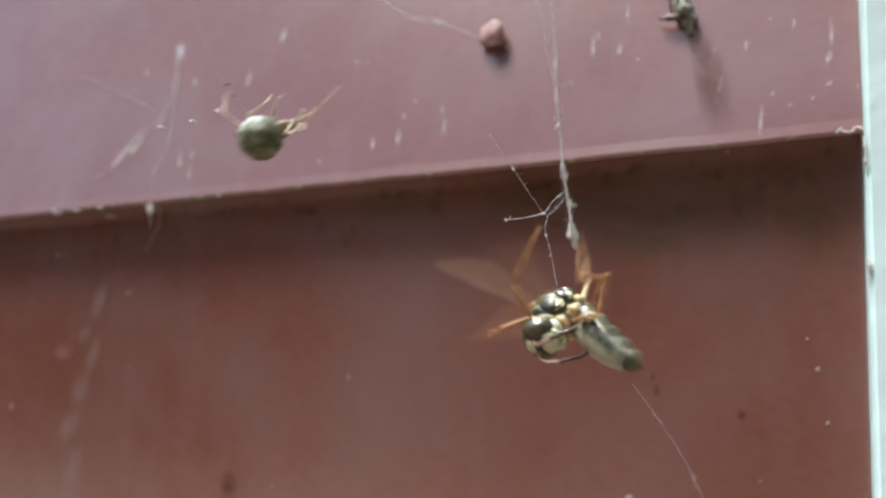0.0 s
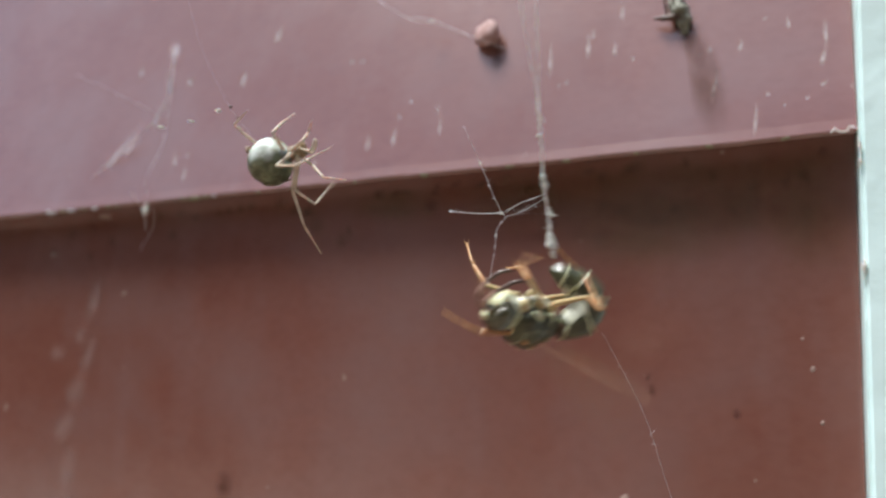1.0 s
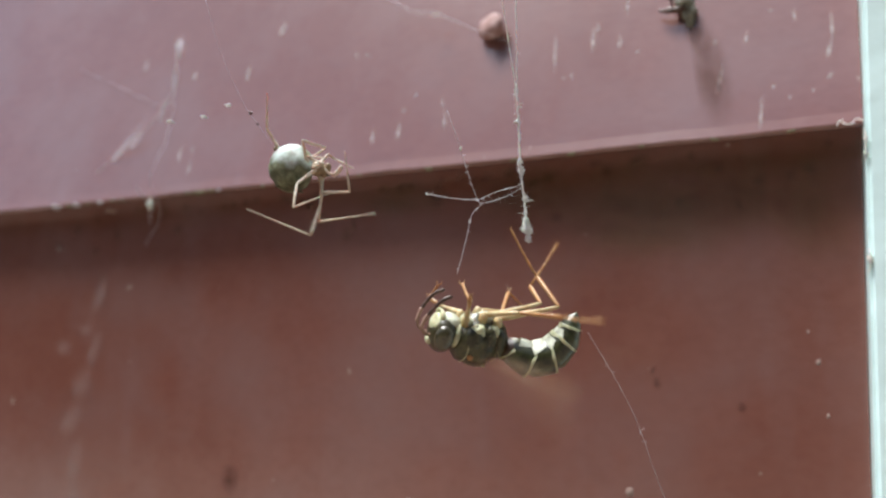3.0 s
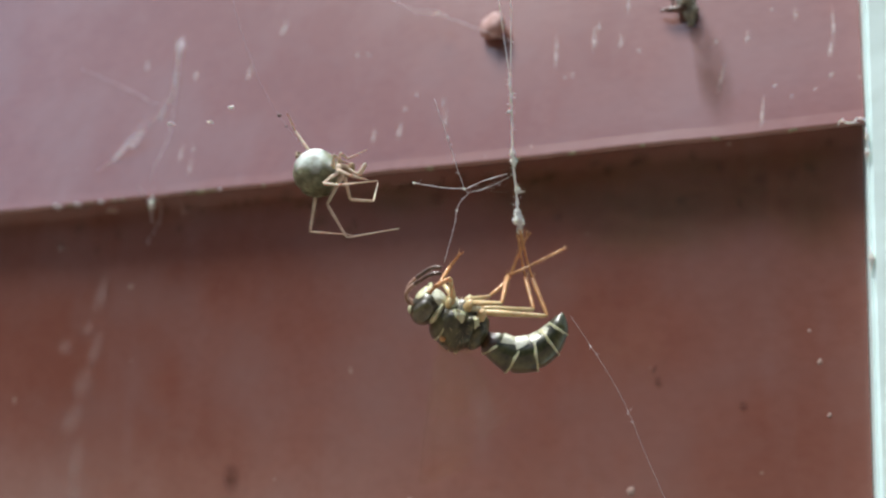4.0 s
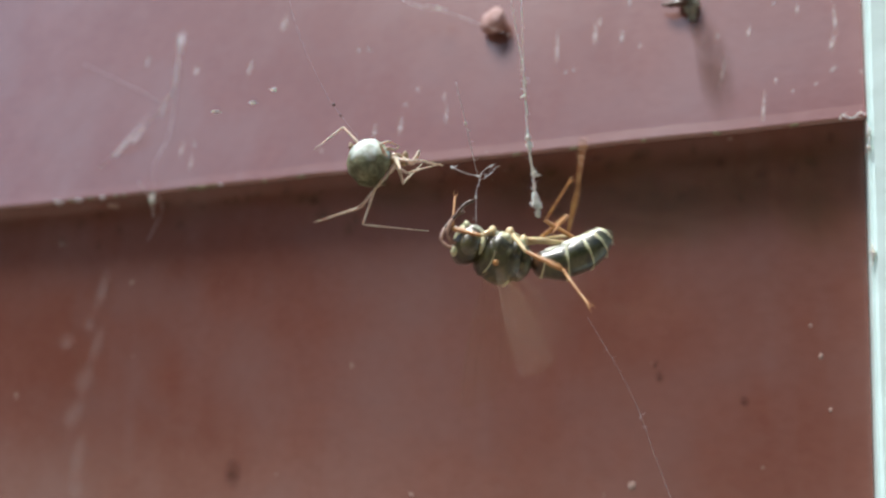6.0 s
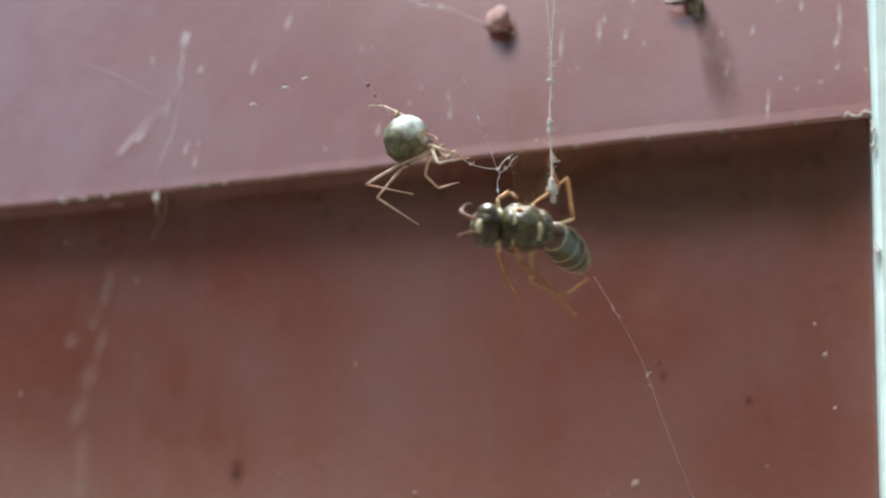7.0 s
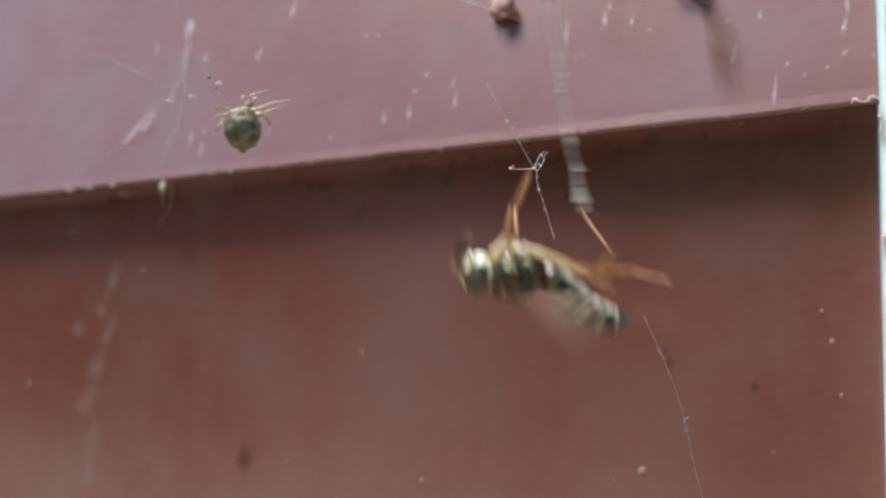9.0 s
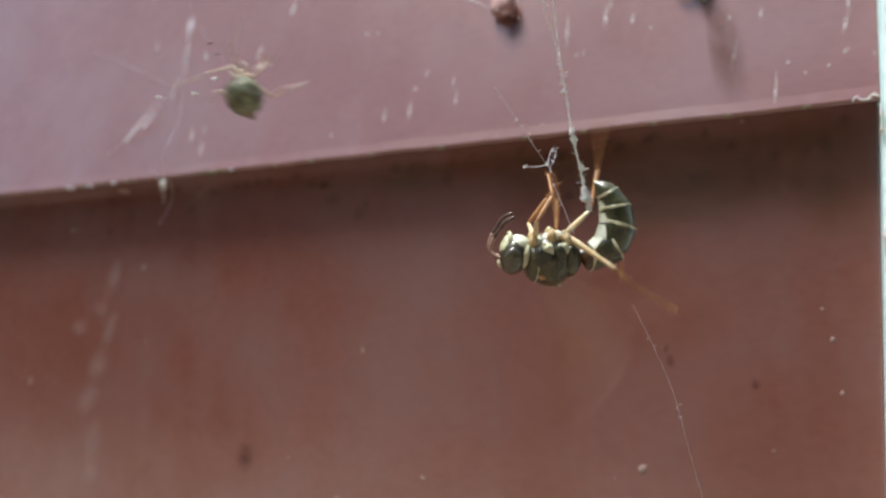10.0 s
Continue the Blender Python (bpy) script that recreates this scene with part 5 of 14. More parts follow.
    walk(WASP['g2'], [
        (0, pose(-0.00032, -0.00107, -0.00254, 149.3, 55.2, -35.9)), (0.1, pose(0.00043, -0.00021, -0.00204, -178.8, 27.3, 2.6)),
        (0.167, pose(-0.00288, -0.00098, -0.0016, 29.1, 72.5, -145.4)), (0.2, pose(-0.00451, -0.00136, -0.00138, 10.9, 35.1, -161.5)),
        (0.267, pose(-0.00311, -0.00242, -0.00118, 52.3, 28.8, -114.5)), (0.3, pose(-0.00243, -0.00295, -0.00109, 66.5, 17, -97.2)),
        (0.333, pose(-0.00235, -0.0021, 0.00022, 27.7, -5.8, -129.5)), (0.367, pose(-0.00226, -0.00123, 0.00156, -1.9, -43.7, -145.3)),
        (0.4, pose(-0.00218, -0.00038, 0.00287, -77.7, -79.6, -102.1)), (0.467, pose(-0.00369, -0.00072, 0.00181, -0.7, -13.1, -154.6)),
        (0.5, pose(-0.00444, -0.00089, 0.00129, 13.5, 21.1, -146.3)), (0.533, pose(-0.0035, -0.00111, 0.00167, -8.3, -14, -148)),
        (0.567, pose(-0.00254, -0.00133, 0.00206, -39.7, -47.5, -131.3)), (0.6, pose(-0.0016, -0.00154, 0.00244, -108.9, -58.3, -73.7)),
        (0.633, pose(-0.00268, -0.00137, 0.00167, -32.7, -43, -139)), (0.667, pose(-0.00379, -0.00118, 0.00088, -2.7, -1.6, -153.6)),
        (0.7, pose(-0.00487, -0.00101, 0.00011, 22.9, 40.1, -146.7)), (0.8, pose(-0.00475, -0.00032, 0.00102, 6.5, 23.9, -164.4)),
        (0.9, pose(-0.00495, -0.00047, 0.00029, 10.2, 43.3, -165.3)), (1, pose(-0.00439, -0.00124, -0.00111, -66.2, 77.1, 113.3)),
        (1.1, pose(-0.00369, -0.00072, -0.00238, -125.2, 69.2, 56.6)), (1.167, pose(-0.0012, -0.00174, -0.00121, 171.5, 32.7, -31.1)),
        (1.2, pose(0.00004, -0.00225, -0.00063, 171.8, 7.7, -47)), (1.233, pose(-0.00149, -0.00193, -0.00008, 124, 48.3, -73.8)),
        (1.267, pose(-0.00306, -0.00159, 0.00049, 37.9, 40.3, -142)), (1.3, pose(-0.00459, -0.00127, 0.00104, -1.6, -3.9, -157.5)),
        (1.4, pose(-0.00478, -0.00114, 0.00063, 6.5, 35.1, -168.7)), (1.5, pose(-0.00458, -0.00181, -0.00019, 1.2, 1.8, -146.5)),
        (1.567, pose(-0.00236, -0.00141, 0.00164, -50.1, -58.4, -122.9)), (1.6, pose(-0.00127, -0.00121, 0.00253, -126.5, -62.3, -56.7)),
        (1.633, pose(-0.00253, -0.00077, 0.00171, -29.8, -49.7, -143.2)), (1.667, pose(-0.00383, -0.0003, 0.00087, -1.7, -3.8, -157.3)),
        (1.7, pose(-0.00509, 0.00015, 0.00005, 21.6, 41.6, -149.2)), (1.8, pose(-0.00449, -0.00155, -0.00004, 35.7, 50, -136.8)),
        (1.9, pose(-0.00467, -0.00137, -0.00024, 20.6, 45.6, -152.3)), (2, pose(-0.00491, -0.00008, 0.00066, -1.2, 27, 177.5)),
        (2.2, pose(-0.00457, -0.00101, 0.00093, 9.1, 35, -164.5)), (2.5, pose(-0.0046, -0.00022, 0.00134, -1.1, 21.1, 176.9)),
        (2.7, pose(-0.00439, -0.00077, 0.00149, 3.4, 19.4, -169.9)), (3.8, pose(-0.00467, -0.00103, 0.00088, 6, 27.5, -167.3)),
        (4, pose(-0.00491, -0.00032, 0.00072, -1.5, 30.6, 177.1)), (4.2, pose(-0.0049, -0.00033, 0.00077, -1, 27.1, 177.9)),
        (4.5, pose(-0.00489, -0.00021, 0.00077, -3.3, 29.2, 173.2)), (4.7, pose(-0.00461, -0.00118, 0.00029, 9.8, 46.2, -166.6)),
        (4.9, pose(-0.00465, -0.00126, 0.00053, 10.3, 40.4, -164.4)), (5, pose(-0.0046, -0.0008, 0.00114, 2.4, 19.4, -172.9)),
        (5.2, pose(-0.00473, -0.00084, 0.00064, 3.6, 25.7, -171.8)), (5.5, pose(-0.00477, -0.00103, 0.00066, 5.7, 24.7, -166.6)),
        (5.7, pose(-0.00477, -0.00114, -0.00024, 19.1, 55.5, -157.3)), (6.3, pose(-0.00498, -0.00073, -0.00094, 1.4, 12.6, -167)),
        (6.8, pose(-0.00438, 0.00028, -0.00224, -10.6, 40.2, 163.8)), (7, pose(-0.00416, 0.00112, -0.0022, -22, 40.1, 148)),
        (7.2, pose(-0.00472, 0.00094, -0.00146, -13.8, 25, 149.9)), (7.4, pose(-0.00437, 0.00122, -0.00188, -12.9, 35.3, 158.4)),
        (7.5, pose(-0.00439, -0.00058, 0.0016, 2.9, 5.1, -150.4)), (7.7, pose(-0.0048, 0.00071, 0.00101, 0.1, 3.6, -177.9)),
        (7.8, pose(-0.00484, -0.00002, 0.00099, 5, 15, -161.2)), (8, pose(-0.00484, -0.00134, 0.00002, 5.8, 13.5, -156.6)),
        (8.2, pose(-0.00467, -0.00138, 0.00052, 15.8, 32.5, -152.2)), (8.3, pose(-0.00465, -0.00152, 0.00024, 16.7, 37, -153.6)),
        (8.5, pose(-0.00493, -0.00064, 0.00075, -0.5, -2.6, -168.8)), (8.7, pose(-0.00452, -0.00154, 0.00078, 6.5, 13.8, -154.3)),
        (8.833, pose(-0.0042, -0.00109, 0.00145, -2.5, -14.6, -161.2)), (9, pose(-0.0038, -0.00053, 0.0023, -12.1, -51.2, -164.7)),
        (9.3, pose(-0.0033, -0.0011, 0.0024, -19.7, -35.4, -148.2)), (9.4, pose(-0.00383, -0.00075, 0.00202, -5.8, -9.2, -169.2)),
        (9.5, pose(-0.00436, -0.00039, 0.00163, -1.5, 19.6, 175.7)), (10, pose(-0.00486, 0.00008, -0.00067, -24.7, 68.3, 153.6))])
    walk(WASP['g3'], [
        (0, pose(0.00044, -0.00162, -0.00389, 142.8, 63.1, -40.3)), (0.1, pose(0.0019, -0.00014, -0.0028, -177.8, 23.6, 5.4)),
        (0.133, pose(-0.00064, -0.00069, -0.00265, 170.8, 63.5, -3.8)), (0.167, pose(-0.00325, -0.00124, -0.00249, 30, 72, -142.7)),
        (0.2, pose(-0.00579, -0.00178, -0.00233, 11.6, 32.6, -159.1)), (0.267, pose(-0.00367, -0.00361, -0.00182, 52, 28.2, -114.5)),
        (0.3, pose(-0.00263, -0.00451, -0.00157, 66.9, 17.6, -97.4)), (0.333, pose(-0.0025, -0.00325, 0.00043, 26.5, -5, -128.3)),
        (0.367, pose(-0.00237, -0.00194, 0.00249, -6, -42.3, -141.3)), (0.4, pose(-0.00224, -0.00067, 0.00449, -81.5, -75.1, -98.2)),
        (0.433, pose(-0.00339, -0.00103, 0.00324, -10.8, -38.4, -156.6)), (0.467, pose(-0.00457, -0.00139, 0.00195, 7.9, 8, -156.2)),
        (0.5, pose(-0.00572, -0.00174, 0.0007, 36.9, 49.7, -135.4)), (0.533, pose(-0.00428, -0.00195, 0.00174, 1.9, 6.3, -151.8)),
        (0.567, pose(-0.0028, -0.00217, 0.00281, -29.2, -39.3, -140.3)), (0.6, pose(-0.00136, -0.00238, 0.00385, -108.8, -58.1, -73.9)),
        (0.633, pose(-0.00287, -0.00215, 0.00226, -27.1, -36.1, -144.5)), (0.667, pose(-0.00442, -0.00192, 0.00063, 2.3, 14.4, -155.8)),
        (0.7, pose(-0.00593, -0.0017, -0.00096, 44.6, 61.3, -131.7)), (0.8, pose(-0.00621, -0.00072, 0.00035, 21.7, 55.5, -154.2)),
        (0.9, pose(-0.00612, -0.00077, -0.00084, 29.1, 75.8, -150.1)), (0.967, pose(-0.00506, -0.00086, -0.0021, -152.2, 55.8, 38.3)),
        (1, pose(-0.00453, -0.00091, -0.00272, -155.5, 32.1, 40.7)), (1.1, pose(-0.00337, -0.00023, -0.00392, -151.5, 39, 40.8)),
        (1.167, pose(-0.00034, -0.00238, -0.00186, 176.7, 22.7, -23.1)), (1.2, pose(0.00115, -0.00344, -0.00085, 172.1, 7.4, -47)),
        (1.233, pose(-0.00125, -0.00293, -0.00019, 143.2, 46, -58.3)), (1.267, pose(-0.00371, -0.00241, 0.00049, 60.7, 62.1, -126.7)),
        (1.3, pose(-0.00611, -0.0019, 0.00115, 7.8, 30.9, -165.1)), (1.4, pose(-0.00611, -0.0014, -0.00032, -9.7, 68, 169.6)),
        (1.467, pose(-0.006, -0.00228, -0.00027, 5.1, 25.1, -157.5)), (1.5, pose(-0.00595, -0.00272, -0.00024, 2.2, 3.6, -148.2)),
        (1.567, pose(-0.00253, -0.00214, 0.0026, -48.1, -58.6, -125.2)), (1.6, pose(-0.00085, -0.00186, 0.00399, -126.8, -62.7, -56.4)),
        (1.633, pose(-0.00259, -0.0014, 0.00233, -174.5, -18.5, -25.8)), (1.667, pose(-0.0044, -0.00094, 0.00062, 157.8, 31.5, -33.3)),
        (1.7, pose(-0.00615, -0.00049, -0.00105, 84.5, 59.9, -94.8)), (1.8, pose(-0.00527, -0.00228, -0.0013, 145.4, 80.9, -34.9)),
        (1.9, pose(-0.0057, -0.00191, -0.00142, 27.3, 80, -152.3)), (2, pose(-0.00638, -0.00001, -0.00009, -3.9, 46.8, 174.7)),
        (2.2, pose(-0.00588, -0.00137, -0.00001, 0.1, 73.4, -179.9)), (2.5, pose(-0.00614, -0.00013, 0.00075, -5.8, 45.3, 171.8)),
        (2.7, pose(-0.00592, -0.00104, 0.00094, 2.8, 49.2, -176.3)), (3.8, pose(-0.00609, -0.00135, 0.00012, 2.2, 57.3, -177.4)),
        (4, pose(-0.00633, -0.00024, -0.00012, -10.7, 57, 167.3)), (4.2, pose(-0.00637, -0.00027, 0.00002, -10.2, 56.2, 167.8)),
        (4.5, pose(-0.00632, -0.00004, -0.00004, -12.1, 51.3, 164.6)), (4.7, pose(-0.00572, -0.00144, -0.0009, 5.4, 61, -173.8)),
        (4.9, pose(-0.00586, -0.0016, -0.00054, 4.2, 63.3, -175.3)), (5, pose(-0.00615, -0.00099, 0.00059, 0.9, 39.4, -178.5)),
        (5.2, pose(-0.0062, -0.00105, -0.00007, 1.4, 45, -178)), (5.5, pose(-0.00623, -0.00137, -0.00003, 5.7, 45.5, -172)),
        (5.7, pose(-0.00563, -0.0015, -0.0016, 22.7, 86, -157.3)), (6, pose(-0.00609, -0.0013, -0.00145, 5.2, 49, -170)),
        (6.3, pose(-0.00655, -0.00109, -0.0013, 1.3, 11.9, -167.8)), (6.8, pose(-0.00559, 0.00063, -0.00331, -12.2, 40.1, 161.5)),
        (7, pose(-0.00523, 0.00179, -0.00326, -22, 40.1, 148)), (7.2, pose(-0.00602, 0.00169, -0.00216, -15.7, 25.7, 147.1)),
        (7.4, pose(-0.00562, 0.00172, -0.00283, -12.6, 35.5, 159)), (7.5, pose(-0.00582, -0.00139, 0.00145, 16.6, 24, -143.8)),
        (7.7, pose(-0.00645, 0.00065, 0.00091, 13, 33.7, -157.4)), (7.8, pose(-0.00635, -0.00053, 0.00056, 31.3, 46.2, -139.9)),
        (8, pose(-0.00631, -0.00198, -0.00037, 11.1, 31.4, -159.3)), (8.2, pose(-0.0059, -0.00203, -0.00036, 25.3, 63.5, -152.2)),
        (8.3, pose(-0.00583, -0.00211, -0.00075, 18, 66.9, -160.5)), (8.5, pose(-0.00655, -0.00096, 0.00082, 0.2, 24.3, -179.5)),
        (8.7, pose(-0.00596, -0.00223, 0.00038, 12.4, 36, -159.5)), (8.833, pose(-0.00545, -0.0016, 0.0018, 2.7, 5.1, -167.7)),
        (9, pose(-0.0048, -0.00081, 0.00358, -4.8, -34.6, -171.6)), (9.3, pose(-0.00445, -0.00181, 0.00336, 0.1, 0.2, -156.2)),
        (9.5, pose(-0.00591, -0.00027, 0.00108, -7.3, 41.7, 169.1)), (10, pose(-0.00541, 0.00035, -0.0022, -125.6, 77.9, 55))])
    walk(WASP['g4'], [
        (0, pose(0.00094, -0.00205, -0.00519, 138.5, 67.8, -43.7)), (0.1, pose(0.00322, -0.00002, -0.00338, -177.2, 23.2, 7.1)),
        (0.133, pose(-0.00013, -0.00075, -0.00329, 172.6, 63.4, -1.4)), (0.167, pose(-0.00358, -0.00149, -0.0032, 28.7, 72.4, -143.7)),
        (0.2, pose(-0.00693, -0.00222, -0.00311, 11.6, 32.6, -159.1)), (0.267, pose(-0.00417, -0.00468, -0.00237, 52.1, 28.4, -114.5)),
        (0.3, pose(-0.0028, -0.00589, -0.00201, 67, 17.8, -97.4)), (0.333, pose(-0.00264, -0.00429, 0.0006, 25.5, -4.8, -127.3)),
        (0.367, pose(-0.00246, -0.00264, 0.00328, -9.1, -41.8, -138.2)), (0.4, pose(-0.0023, -0.00104, 0.00589, -86.2, -72.2, -93.6)),
        (0.433, pose(-0.00365, -0.00149, 0.00381, -12.2, -35.5, -155.7)), (0.467, pose(-0.00504, -0.00195, 0.00167, 8.4, 13.8, -156.7)),
        (0.5, pose(-0.00639, -0.0024, -0.00041, 45.1, 57.3, -130)), (0.533, pose(-0.00466, -0.00264, 0.0014, 3.4, 12.1, -153.4)),
        (0.567, pose(-0.00288, -0.00288, 0.00327, -27.2, -36.9, -142.8)), (0.6, pose(-0.00115, -0.00311, 0.00508, -108.8, -58.1, -73.8)),
        (0.633, pose(-0.00288, -0.00282, 0.00267, -27.1, -36.1, -144.5)), (0.667, pose(-0.00466, -0.00251, 0.00018, 2.3, 14.3, -155.8)),
        (0.7, pose(-0.00639, -0.00222, -0.00223, 44.5, 61.3, -131.7)), (0.8, pose(-0.00695, -0.00108, -0.00084, 81.3, 79.6, -98.6)),
        (0.9, pose(-0.00642, -0.00095, -0.00224, 51.1, 82.6, -128.6)), (0.967, pose(-0.00453, -0.00038, -0.00308, -167.1, 40.5, 28.9)),
        (1, pose(-0.0036, -0.00011, -0.00349, -170.7, 13.3, 35.6)), (1.1, pose(-0.00252, 0.00051, -0.00483, -153.5, 36.2, 40.2)),
        (1.167, pose(0.0006, -0.00285, -0.00229, 177, 21.3, -22.5)), (1.2, pose(0.00213, -0.0045, -0.00104, 172.5, 7.1, -47)),
        (1.233, pose(-0.00099, -0.00375, -0.00056, 152.8, 43.8, -50.2)), (1.267, pose(-0.0042, -0.00297, -0.00007, 85.7, 72.1, -104.5)),
        (1.3, pose(-0.00731, -0.00222, 0.00041, 6.4, 49.4, -171.6)), (1.4, pose(-0.00664, -0.0013, -0.00166, -89.1, 78.1, 90.8)),
        (1.467, pose(-0.007, -0.00276, -0.00077, 4.1, 33, -158.8)), (1.5, pose(-0.00718, -0.00348, -0.00033, 2.5, 4.1, -148.4)),
        (1.567, pose(-0.00269, -0.00276, 0.00343, -47.4, -58.7, -125.9)), (1.6, pose(-0.00048, -0.00241, 0.00528, -127, -63.1, -56.1)),
        (1.633, pose(-0.00237, -0.00201, 0.00278, -169.4, -26.2, -26.6)), (1.667, pose(-0.00432, -0.00161, 0.0002, 169.6, 16.7, -27.4)),
        (1.7, pose(-0.00621, -0.00121, -0.0023, 134.1, 53.8, -52)), (1.8, pose(-0.00508, -0.00241, -0.00273, -175.9, 72.9, 4.3)),
        (1.9, pose(-0.00592, -0.00203, -0.00285, -153.3, 73.8, 27.7)), (2, pose(-0.00736, 0.00008, -0.00115, -11.9, 68.5, 167.2)),
        (2.2, pose(-0.00629, -0.00137, -0.0014, -36.4, 83.2, 143.4)), (2.5, pose(-0.00715, 0.00001, -0.00028, -14.6, 63.4, 163.7)),
        (2.7, pose(-0.00687, -0.0011, -0.00016, -10.8, 71.5, 168.6)), (3.8, pose(-0.00688, -0.00139, -0.0011, -19.7, 74.8, 159.6)),
        (4, pose(-0.0071, -0.00007, -0.00134, -39.2, 75.6, 139.9)), (4.2, pose(-0.00716, -0.0001, -0.00118, -36.6, 74.9, 142.4)),
        (4.5, pose(-0.0072, 0.0002, -0.00117, -24.3, 64.5, 153.5)), (4.7, pose(-0.00642, -0.00152, -0.00217, -5.2, 71.3, 174.5)),
        (4.9, pose(-0.00651, -0.00165, -0.00184, -39.3, 79.7, 140.3)), (5, pose(-0.00727, -0.00102, -0.00033, -5.8, 56.4, 173.1)),
        (5.2, pose(-0.00723, -0.00109, -0.0011, -7.9, 61.9, 171.1)), (5.5, pose(-0.00724, -0.00152, -0.00106, -0.7, 62.2, 179.2)),
        (5.7, pose(-0.00573, -0.00154, -0.00304, -157.5, 80.6, 22.7)), (6, pose(-0.00683, -0.00147, -0.00232, 1.6, 55.1, -173.7)),
        (6.3, pose(-0.00794, -0.00139, -0.00159, 1.1, 11.2, -168.5)), (6.8, pose(-0.00664, 0.00099, -0.00424, -12.9, 40.1, 160.5)),
        (7, pose(-0.00617, 0.00238, -0.00419, -20.6, 40, 149.6)), (7.2, pose(-0.00711, 0.0024, -0.00279, -17.2, 26.1, 145)),
        (7.4, pose(-0.00672, 0.00214, -0.00367, -12.8, 35.4, 158.6)), (7.5, pose(-0.00689, -0.00217, 0.00086, 39.7, 47.4, -131.6)),
        (7.7, pose(-0.00756, 0.00018, 0.00011, 58.2, 57, -117.4)), (7.8, pose(-0.00712, -0.00118, -0.00049, 123.1, 64.3, -59.6)),
        (8, pose(-0.00747, -0.00241, -0.00112, 12.7, 50.6, -163.7)), (8.2, pose(-0.00648, -0.00233, -0.00166, 27.8, 87.5, -152.2)),
        (8.3, pose(-0.00637, -0.0023, -0.00209, -129, 78.5, 51.6)), (8.5, pose(-0.00787, -0.00098, 0.00022, -12, 36.8, 160.4)),
        (8.7, pose(-0.00706, -0.00264, -0.00047, 11.7, 51.3, -165.2)), (8.833, pose(-0.00658, -0.00191, 0.00169, 3.5, 20.9, -172.7)),
        (9, pose(-0.00598, -0.00098, 0.00441, -1.2, -17.8, -176.1)), (9.3, pose(-0.00577, -0.0024, 0.00335, 8.3, 26.3, -161.7)),
        (9.5, pose(-0.00697, -0.00007, 0.00011, -14.8, 55.2, 162.2)), (10, pose(-0.00523, 0.0006, -0.00362, -161.2, 63.6, 20.8))])
